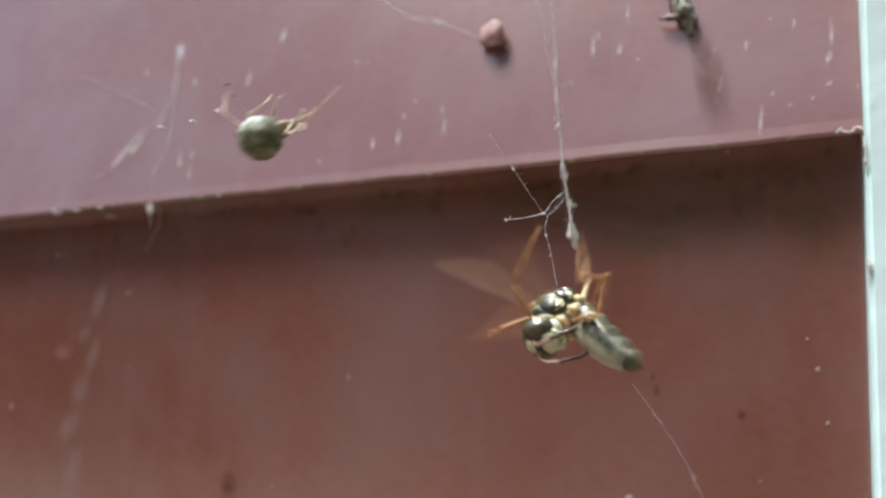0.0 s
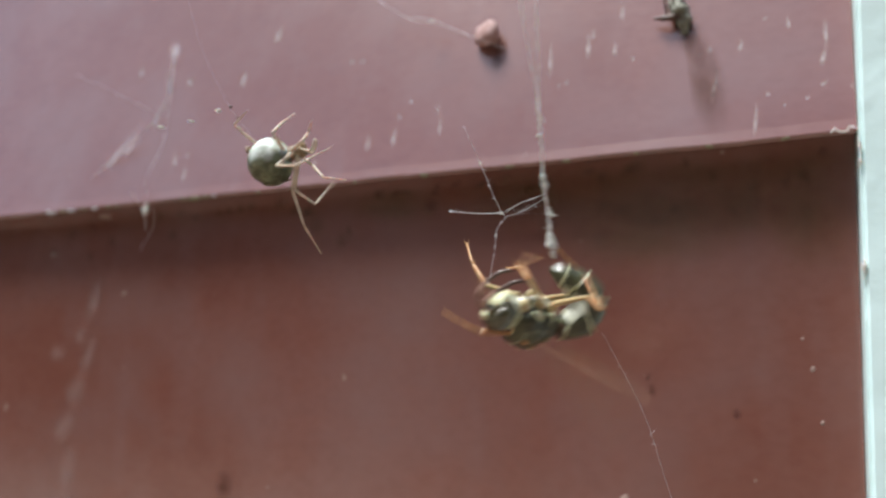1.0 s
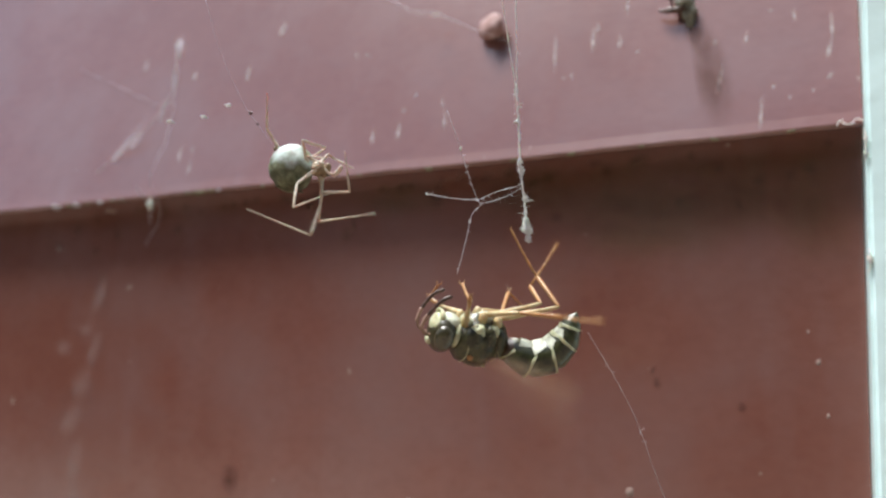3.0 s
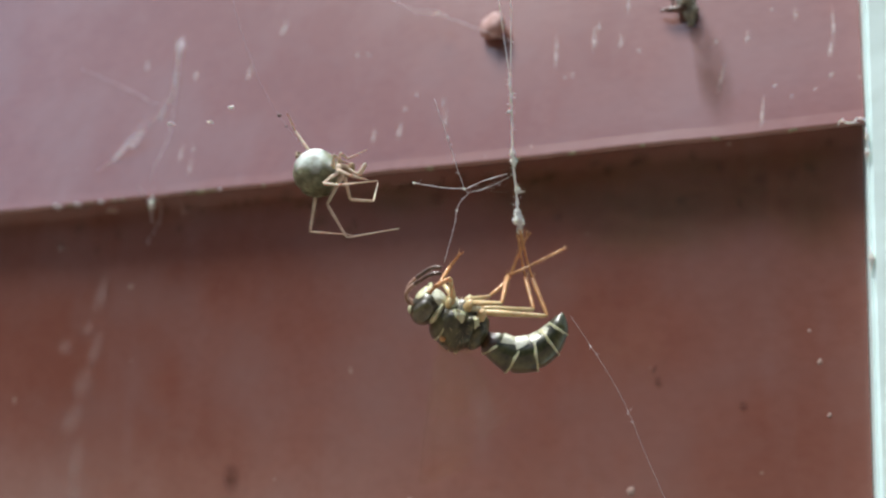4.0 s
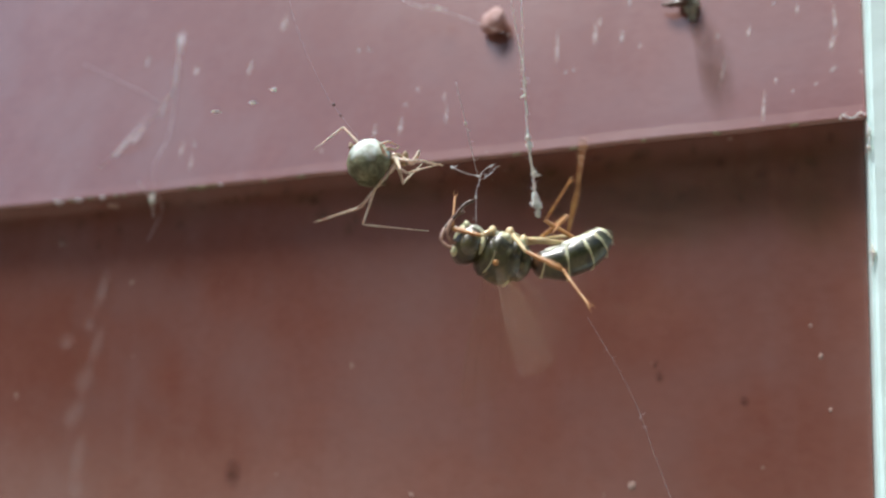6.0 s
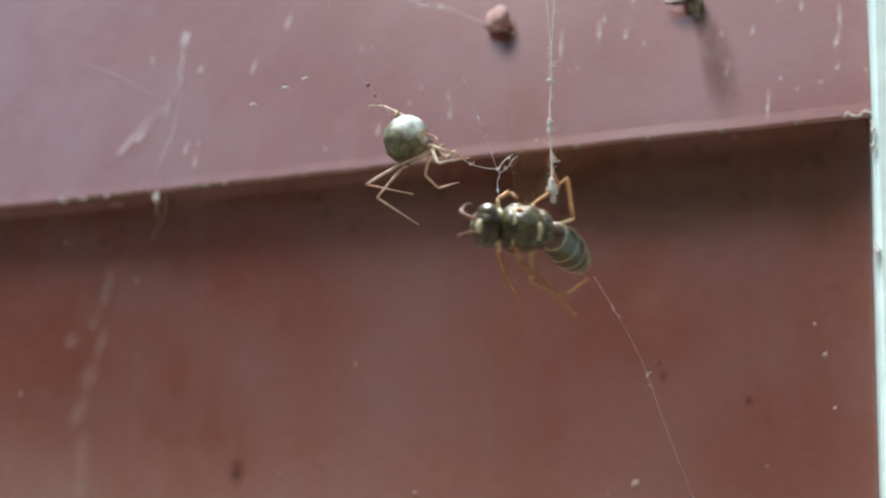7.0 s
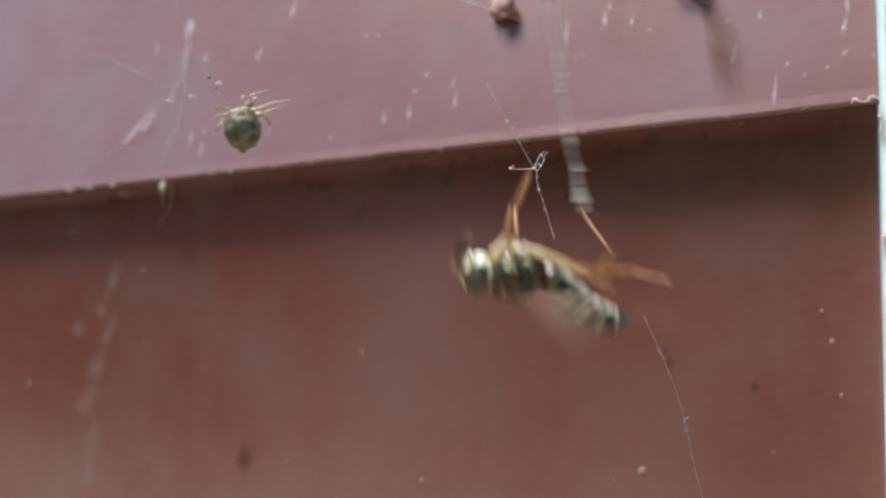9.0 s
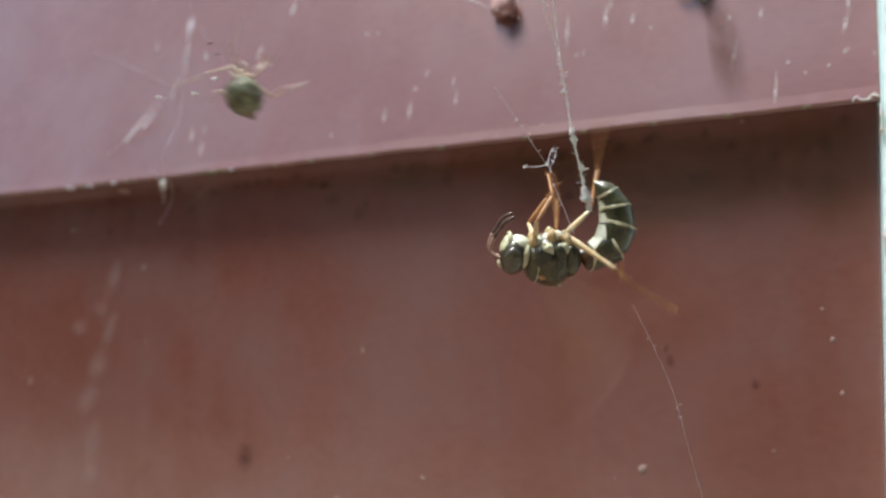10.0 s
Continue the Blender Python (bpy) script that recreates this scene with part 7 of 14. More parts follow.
    walk(WASP['L2'], [
        (0, pose(-0.00013, 0.00056, -0.00193, 0, -43.1, 11.2)), (0.067, pose(-0.00013, 0.00056, -0.00193, 19.6, -70.5, -26.4)),
        (0.167, pose(-0.00013, 0.00056, -0.00193, 120.7, -54.5, -152.9)), (0.25, pose(-0.00013, 0.00056, -0.00193, 120.7, -18.6, -178.7)),
        (0.333, pose(-0.00013, 0.00056, -0.00193, 76.7, -15.1, -156.1)), (0.4, pose(-0.00013, 0.00056, -0.00193, 44.8, -2.1, -143.9)),
        (0.5, pose(-0.00013, 0.00056, -0.00193, 0, 24, -141.7)), (0.6, pose(-0.00013, 0.00056, -0.00193, -4.1, 17.8, -158.8)),
        (0.667, pose(-0.00013, 0.00056, -0.00193, -5.6, 13.2, -169.6)), (0.75, pose(-0.00013, 0.00056, -0.00193, -6.2, 7.2, 177.3)),
        (1, pose(-0.00013, 0.00056, -0.00193, 0, -9.5, 137.9)), (1.133, pose(-0.00013, 0.00056, -0.00193, 37.6, -37.8, 126.3)),
        (1.25, pose(-0.00013, 0.00056, -0.00193, 89.9, -49.1, 92.8)), (1.333, pose(-0.00013, 0.00056, -0.00193, 60, -29.6, 83.5)),
        (1.4, pose(-0.00013, 0.00056, -0.00193, 36.7, -18, 70.1)), (1.5, pose(-0.00013, 0.00056, -0.00193, 0, -12.3, 45)),
        (1.6, pose(-0.00013, 0.00056, -0.00193, 38, -3.5, 70.1)), (1.667, pose(-0.00013, 0.00056, -0.00193, 63.8, -7.5, 87.6)),
        (1.75, pose(-0.00013, 0.00056, -0.00193, 93.6, -21.9, 104.9)), (1.867, pose(-0.00013, 0.00056, -0.00193, 48.6, -14.4, 111.6)),
        (2, pose(-0.00013, 0.00056, -0.00193, 0, -3.3, 110.3)), (2.1, pose(-0.00013, 0.00056, -0.00193, 0.6, -5.2, 119.1)),
        (2.167, pose(-0.00013, 0.00056, -0.00193, 0.8, -6.4, 125)), (2.25, pose(-0.00013, 0.00056, -0.00193, 0.9, -8, 132.2)),
        (2.367, pose(-0.00013, 0.00056, -0.00193, 0.7, -10.3, 142.6)), (2.5, pose(-0.00013, 0.00056, -0.00193, 0, -12.8, 154.4)),
        (2.867, pose(-0.00013, 0.00056, -0.00193, 1, -8.7, 145.7)), (3.25, pose(-0.00013, 0.00056, -0.00193, 1.3, -4.3, 136.8)),
        (3.5, pose(-0.00013, 0.00056, -0.00193, 1.2, -1.4, 131)), (3.733, pose(-0.00013, 0.00056, -0.00193, 0.8, 1.2, 125.6)),
        (4, pose(-0.00013, 0.00056, -0.00193, 0, 4.2, 119.4)), (4.067, pose(-0.00013, 0.00056, -0.00193, 0, 2, 119.4)),
        (4.167, pose(-0.00013, 0.00056, -0.00193, 0, -1.3, 119.5)), (4.25, pose(-0.00013, 0.00056, -0.00193, 0, -4, 119.6)),
        (4.333, pose(-0.00013, 0.00056, -0.00193, 0, -6.7, 119.6)), (4.4, pose(-0.00013, 0.00056, -0.00193, 0, -8.9, 119.7)),
        (4.5, pose(-0.00013, 0.00056, -0.00193, 0, -12.2, 119.8)), (4.633, pose(-0.00013, 0.00056, -0.00193, 0.2, -12.7, 133.5)),
        (4.75, pose(-0.00013, 0.00056, -0.00193, 0.2, -13.2, 145.7)), (4.867, pose(-0.00013, 0.00056, -0.00193, 0.2, -13.7, 157.8)),
        (5, pose(-0.00013, 0.00056, -0.00193, 0, -14.3, 171.7)), (5.167, pose(-0.00013, 0.00056, -0.00193, 0.8, -10.4, 160.8)),
        (5.333, pose(-0.00013, 0.00056, -0.00193, 0.7, -6.4, 150.1)), (5.5, pose(-0.00013, 0.00056, -0.00193, 0, -2.5, 139.4)),
        (5.733, pose(-0.00013, 0.00056, -0.00193, 41.2, 11.2, 147)), (6, pose(-0.00013, 0.00056, -0.00193, 92.1, 15.8, 164.7)),
        (6.25, pose(-0.00013, 0.00056, -0.00193, 138.5, 6.5, 178.8)), (6.5, pose(-0.00013, 0.00056, -0.00193, 91.9, -6.6, -159.6)),
        (6.733, pose(-0.00013, 0.00056, -0.00193, 47.2, -0.5, -136.7)), (7, pose(-0.00013, 0.00056, -0.00193, 0, 23, -123.4)),
        (7.067, pose(-0.00013, 0.00056, -0.00193, -39.9, 34.6, -120.7)), (7.167, pose(-0.00013, 0.00056, -0.00193, -112.3, 46.9, -136.8)),
        (7.25, pose(-0.00013, 0.00056, -0.00193, -176.4, 41.2, -155.4)), (7.333, pose(-0.00013, 0.00056, -0.00193, -108.4, 26.7, -128)),
        (7.4, pose(-0.00013, 0.00056, -0.00193, -66, 4.8, -126.9)), (7.5, pose(-0.00013, 0.00056, -0.00193, 0, -15.4, -151.6)),
        (7.6, pose(-0.00013, 0.00056, -0.00193, 46.7, -19.1, 138.8)), (7.667, pose(-0.00013, 0.00056, -0.00193, 66.5, 4.3, 100.4)),
        (7.75, pose(-0.00013, 0.00056, -0.00193, 65.6, 41.8, 55.1)), (7.833, pose(-0.00013, 0.00056, -0.00193, 53.3, 13.7, 80.9)),
        (7.933, pose(-0.00013, 0.00056, -0.00193, 24.7, -8.5, 118.1)), (8, pose(-0.00013, 0.00056, -0.00193, 0, -10.1, 147.5)),
        (8.5, pose(-0.00013, 0.00056, -0.00193, 0, 2.4, 171.5)), (8.733, pose(-0.00013, 0.00056, -0.00193, 1.2, -9.4, -178.6)),
        (9, pose(-0.00013, 0.00056, -0.00193, 0, -22.9, -166.8)), (9.167, pose(-0.00013, 0.00056, -0.00193, 5, -14.8, 160.9)),
        (9.333, pose(-0.00013, 0.00056, -0.00193, 4.9, -5.4, 130.4)), (9.5, pose(-0.00013, 0.00056, -0.00193, 0, 2.6, 99.9)),
        (9.6, pose(-0.00013, 0.00056, -0.00193, 0.1, -0.7, 101)), (9.667, pose(-0.00013, 0.00056, -0.00193, 0.2, -2.9, 101.8)),
        (9.75, pose(-0.00013, 0.00056, -0.00193, 0.2, -5.7, 102.8)), (9.867, pose(-0.00013, 0.00056, -0.00193, 0.2, -9.6, 104.2)),
        (10, pose(-0.00013, 0.00056, -0.00193, 0, -14, 105.8))])
    walk(WASP['L2b'], [
        (0, pose(0.0033, 0, 0, 46.6, -20, 71.9)), (0.067, pose(0.0033, 0, 0, 45.7, -26.3, 119.6)), (0.167, pose(0.0033, 0, 0, 36.2, -29.5, -165.3)),
        (0.25, pose(0.0033, 0, 0, 30.3, -23.9, -104)), (0.333, pose(0.0033, 0, 0, 7, -17, -61.8)), (0.4, pose(0.0033, 0, 0, -4.2, -2.1, -32.7)),
        (0.5, pose(0.0033, 0, 0, -5.1, 25.2, 8.3)), (0.6, pose(0.0033, 0, 0, -9.8, 13.9, -38.9)), (0.667, pose(0.0033, 0, 0, -7.3, 6, -68.9)),
        (0.75, pose(0.0033, 0, 0, 0.6, -0.4, -106.3)), (1, pose(0.0033, 0, 0, -8, 33.3, -140.5)), (1.133, pose(0.0033, 0, 0, 8.8, 10.8, -115.5)),
        (1.25, pose(0.0033, 0, 0, 14.7, -12.4, -99.4)), (1.333, pose(0.0033, 0, 0, 0.4, -2, -57.1)), (1.4, pose(0.0033, 0, 0, -3.7, 11.7, -24.8)),
        (1.5, pose(0.0033, 0, 0, 6.1, 30.6, 27.8)), (1.6, pose(0.0033, 0, 0, 10.7, 39.4, 17.6)), (1.667, pose(0.0033, 0, 0, 12.9, 45.5, 10.5)),
        (1.75, pose(0.0033, 0, 0, 14.2, 53.4, 0.9)), (1.867, pose(0.0033, 0, 0, 11.5, 64.4, -16.5)), (2, pose(0.0033, 0, 0, -9, 75, -52.9)),
        (2.1, pose(0.0033, 0, 0, 5.7, 30.8, -43.7)), (2.167, pose(0.0033, 0, 0, 9.8, 1, -44.9)), (2.25, pose(0.0033, 0, 0, 17, -35.6, -50)),
        (2.367, pose(0.0033, 0, 0, 3.2, -6.6, -41.2)), (2.5, pose(0.0033, 0, 0, -8.4, 27.5, -39.2)), (2.867, pose(0.0033, 0, 0, -5.8, 26.2, -30.4)),
        (3.25, pose(0.0033, 0, 0, -3.4, 24.4, -21.3)), (3.5, pose(0.0033, 0, 0, -2, 23.1, -15.5)), (3.733, pose(0.0033, 0, 0, -0.8, 21.8, -10.2)),
        (4, pose(0.0033, 0, 0, 0.3, 20.1, -4.2)), (4.067, pose(0.0033, 0, 0, -0.8, 9.2, -19.5)), (4.167, pose(0.0033, 0, 0, 3, -6.7, -41.9)),
        (4.25, pose(0.0033, 0, 0, 10.9, -17.9, -62.2)), (4.333, pose(0.0033, 0, 0, 1.3, -0.1, -48.3)), (4.4, pose(0.0033, 0, 0, -3.4, 15.5, -38.9)),
        (4.5, pose(0.0033, 0, 0, -5.8, 39.7, -25.1)), (4.633, pose(0.0033, 0, 0, -1.7, 7.7, -47.1)), (4.75, pose(0.0033, 0, 0, 12, -17.3, -69.1)),
        (4.867, pose(0.0033, 0, 0, -5.7, 19.9, -47.4)), (5, pose(0.0033, 0, 0, -10, 66.3, -25.1)), (5.167, pose(0.0033, 0, 0, -5.8, 69.6, -45.9)),
        (5.333, pose(0.0033, 0, 0, -5.1, 73.1, -69.7)), (5.5, pose(0.0033, 0, 0, -10.6, 76.4, -99.6)), (5.733, pose(0.0033, 0, 0, 12, 66.7, -70.1)),
        (6, pose(0.0033, 0, 0, 18.7, 53.4, -55)), (6.25, pose(0.0033, 0, 0, 19.4, 40.6, -45.8)), (6.5, pose(0.0033, 0, 0, 17.7, 27.8, -38.1)),
        (6.733, pose(0.0033, 0, 0, 14.6, 16.2, -31.2)), (7, pose(0.0033, 0, 0, 9.6, 3.5, -22.9)), (7.067, pose(0.0033, 0, 0, 8, 6.7, -15.8)),
        (7.167, pose(0.0033, 0, 0, 6.3, 11.8, -5.3)), (7.25, pose(0.0033, 0, 0, 5.7, 16.2, 3.4)), (7.333, pose(0.0033, 0, 0, 5.7, 20.7, 12.4)),
        (7.4, pose(0.0033, 0, 0, 6.4, 24.2, 19.8)), (7.5, pose(0.0033, 0, 0, 8.2, 29.3, 31.4)), (7.6, pose(0.0033, 0, 0, -5.1, 33, -16.7)),
        (7.667, pose(0.0033, 0, 0, -13.9, 29.9, -48.8)), (7.75, pose(0.0033, 0, 0, -20, 21.6, -85.5)), (7.833, pose(0.0033, 0, 0, -17.5, 29.6, -61.6)),
        (7.933, pose(0.0033, 0, 0, -9.3, 36.9, -29.5)), (8, pose(0.0033, 0, 0, -1.2, 39.1, -6)), (8.5, pose(0.0033, 0, 0, 1.4, 44.5, -22.9)),
        (8.733, pose(0.0033, 0, 0, -1.7, 16.9, -19.8)), (9, pose(0.0033, 0, 0, -7, -14.4, -14.6)), (9.167, pose(0.0033, 0, 0, -6.8, 0, -7.3)),
        (9.333, pose(0.0033, 0, 0, -4.8, 14.3, 0.1)), (9.5, pose(0.0033, 0, 0, -0.5, 28.2, 8.9)), (9.6, pose(0.0033, 0, 0, -11.9, 25.2, -42.7)),
        (9.667, pose(0.0033, 0, 0, -16, 19, -75.4)), (9.75, pose(0.0033, 0, 0, -15.4, 10.1, -113.8)), (9.867, pose(0.0033, 0, 0, -31.7, 39.1, -81)),
        (10, pose(0.0033, 0, 0, -6.3, 73.6, -13.1))])
    walk(WASP['L2c'], [
        (0, pose(0.00426, 0.00295, 0.00113, 34.4, -10.3, 127.3)), (0.067, pose(0.00184, 0.00257, 0.00146, 32.8, 2.4, 121.7)),
        (0.167, pose(0.00052, -0.00073, 0.00163, 27.8, 21, 112)), (0.25, pose(0.00257, -0.00293, 0.00134, 20.2, 35.4, 101.3)),
        (0.333, pose(0.00479, -0.00278, 0.00096, 7, 47.9, 85.3)), (0.4, pose(0.00608, -0.00178, 0.00012, -10.1, 55.1, 66)),
        (0.5, pose(0.00625, 0.00043, -0.00141, -44.7, 57.1, 28.5)), (0.6, pose(0.00579, -0.00201, -0.00079, -40.4, 40.9, 20)),
        (0.667, pose(0.00448, -0.00306, -0.00035, -36.5, 30.3, 14.5)), (0.75, pose(0.00237, -0.00317, 0.00002, -30.6, 17.7, 7.2)),
        (1, pose(0.00117, -0.00175, -0.00181, -3.9, -13.3, -22.1)), (1.133, pose(0.0019, -0.00292, -0.00062, 1.2, -12.4, -66)),
        (1.25, pose(0.00277, -0.00318, 0.00071, 4.1, -8.9, -104.2)), (1.333, pose(0.00509, -0.00277, 0.00012, 4.5, -5.8, -130.9)),
        (1.4, pose(0.00623, -0.00135, -0.00067, 3.7, -3.3, -152.4)), (1.5, pose(0.00581, 0.00133, -0.00168, 1, -0.6, 175.6)),
        (1.6, pose(0.00573, 0.00077, -0.00209, -5.8, 2.2, -154.5)), (1.667, pose(0.00557, 0.00042, -0.00235, -9.1, 5.9, -134.6)),
        (1.75, pose(0.00527, 0.00003, -0.00265, -11.3, 11.6, -110)), (1.867, pose(0.00467, -0.0004, -0.00298, -9.8, 19.9, -74.4)),
        (2, pose(0.00381, -0.00068, -0.00319, -1.9, 26.2, -31.3)), (2.1, pose(0.00535, -0.00196, -0.00169, -0.3, 27.5, -18)),
        (2.167, pose(0.00564, -0.00233, -0.00006, 0.9, 28.1, -9)), (2.25, pose(0.00502, -0.00206, 0.00192, 2.6, 28.6, 2.2)),
        (2.367, pose(0.00577, -0.00216, 0.00038, 5.1, 28.8, 18)), (2.5, pose(0.00557, -0.00185, -0.00152, 7.8, 28.4, 36)),
        (2.867, pose(0.00586, -0.0015, -0.00146, -1.4, -8, 8.8)), (3.25, pose(0.0061, -0.00109, -0.00136, 10, -45.9, -23.4)),
        (3.5, pose(0.00623, -0.00081, -0.0013, 54.5, -14.1, -80.7)), (3.733, pose(0.00632, -0.00054, -0.00122, 61.5, 31.2, -110.2)),
        (4, pose(0.00639, -0.00022, -0.00114, -3.6, 69.4, 159.1)), (4.067, pose(0.00637, -0.00109, -0.00053, 67.3, 42.1, -123.7)),
        (4.167, pose(0.00574, -0.00219, 0.00039, 76.2, -23.6, -98.2)), (4.25, pose(0.00476, -0.00278, 0.00101, 32, -73.3, -42.1)),
        (4.333, pose(0.0055, -0.00246, 0.00001, 71.2, -27.2, -102.1)), (4.4, pose(0.00577, -0.002, -0.00088, 64.2, 13.2, -122.3)),
        (4.5, pose(0.0056, -0.00108, -0.00211, 5.6, 52.3, 168.5)), (4.633, pose(0.00553, -0.0024, -0.00044, 23.2, 56.9, 155.3)),
        (4.75, pose(0.00442, -0.00294, 0.00098, 39, 62.7, 144.7)), (4.867, pose(0.0054, -0.00228, -0.00112, 56.2, 69.8, 136.2)),
        (5, pose(0.0045, -0.00056, -0.00302, 82.2, 78.6, 133.7)), (5.167, pose(0.0041, -0.00083, -0.00309, 51.7, 70, 148.8)),
        (5.333, pose(0.00363, -0.0009, -0.00316, 25.2, 64.4, 168.5)), (5.5, pose(0.00317, -0.00076, -0.00321, -1, 62.8, -170.5)),
        (5.733, pose(0.00375, -0.00123, -0.00303, -23.9, 48.8, 164.7)), (6, pose(0.00443, -0.00161, -0.00265, -35, 28.9, 151.2)),
        (6.25, pose(0.00505, -0.0018, -0.00215, -39.8, 9.1, 143.5)), (6.5, pose(0.00559, -0.0018, -0.00154, -42, -11, 137.5)),
        (6.733, pose(0.00601, -0.00164, -0.00092, -42.1, -29.9, 131.9)), (7, pose(0.00634, -0.00128, -0.0002, -38.8, -51.4, 123.2)),
        (7.067, pose(0.00645, -0.00089, -0.00038, -3.6, -51.4, 58.7)), (7.167, pose(0.00652, -0.0003, -0.00068, 12.9, -22.3, -7)),
        (7.25, pose(0.00646, 0.00019, -0.00092, -0.5, 1, -50.2)), (7.333, pose(0.00632, 0.00066, -0.00116, 5.6, -1.4, -106.9)),
        (7.4, pose(0.00613, 0.00102, -0.00135, 10.3, 1.3, -152.7)), (7.5, pose(0.00576, 0.0015, -0.00162, 10.7, 9, 139)),
        (7.6, pose(0.00595, -0.00079, -0.0018, 8.4, 12, 144.8)), (7.667, pose(0.00519, -0.00215, -0.00165, 7.1, 14.2, 148.7)),
        (7.75, pose(0.00354, -0.00306, -0.00121, 5.6, 16.9, 153.5)), (7.833, pose(0.00467, -0.00252, -0.00163, 4.3, 19.8, 158.3)),
        (7.933, pose(0.0056, -0.0013, -0.00198, 3.1, 23.4, 164.1)), (8, pose(0.00585, -0.00027, -0.00208, 2.6, 25.9, 168.1)),
        (8.5, pose(0.00547, -0.00092, -0.00231, -1.1, 30.8, 157)), (8.733, pose(0.00627, -0.00107, -0.00096, 4.4, 16, 114)),
        (9, pose(0.00639, -0.0008, 0.00082, 20.8, 8.3, 65.7)), (9.167, pose(0.00657, -0.00042, 0, 7, 11.8, 106.2)),
        (9.333, pose(0.0065, 0.00001, -0.00081, -1.4, 23.2, 146.4)), (9.5, pose(0.00617, 0.00045, -0.00156, 0.6, 37.1, -169.6)),
        (9.6, pose(0.00549, -0.00203, -0.0014, 0.1, 32.1, -172.4)), (9.667, pose(0.00409, -0.00302, -0.00107, -0.1, 28.8, -174.2)),
        (9.75, pose(0.00199, -0.00297, -0.00058, -0.2, 24.7, -176.3)), (9.867, pose(0.0037, -0.00253, -0.00208, 0, 18.8, -179.2)),
        (10, pose(0.00421, -0.00021, -0.00317, 0.6, 12.3, 177.7))])
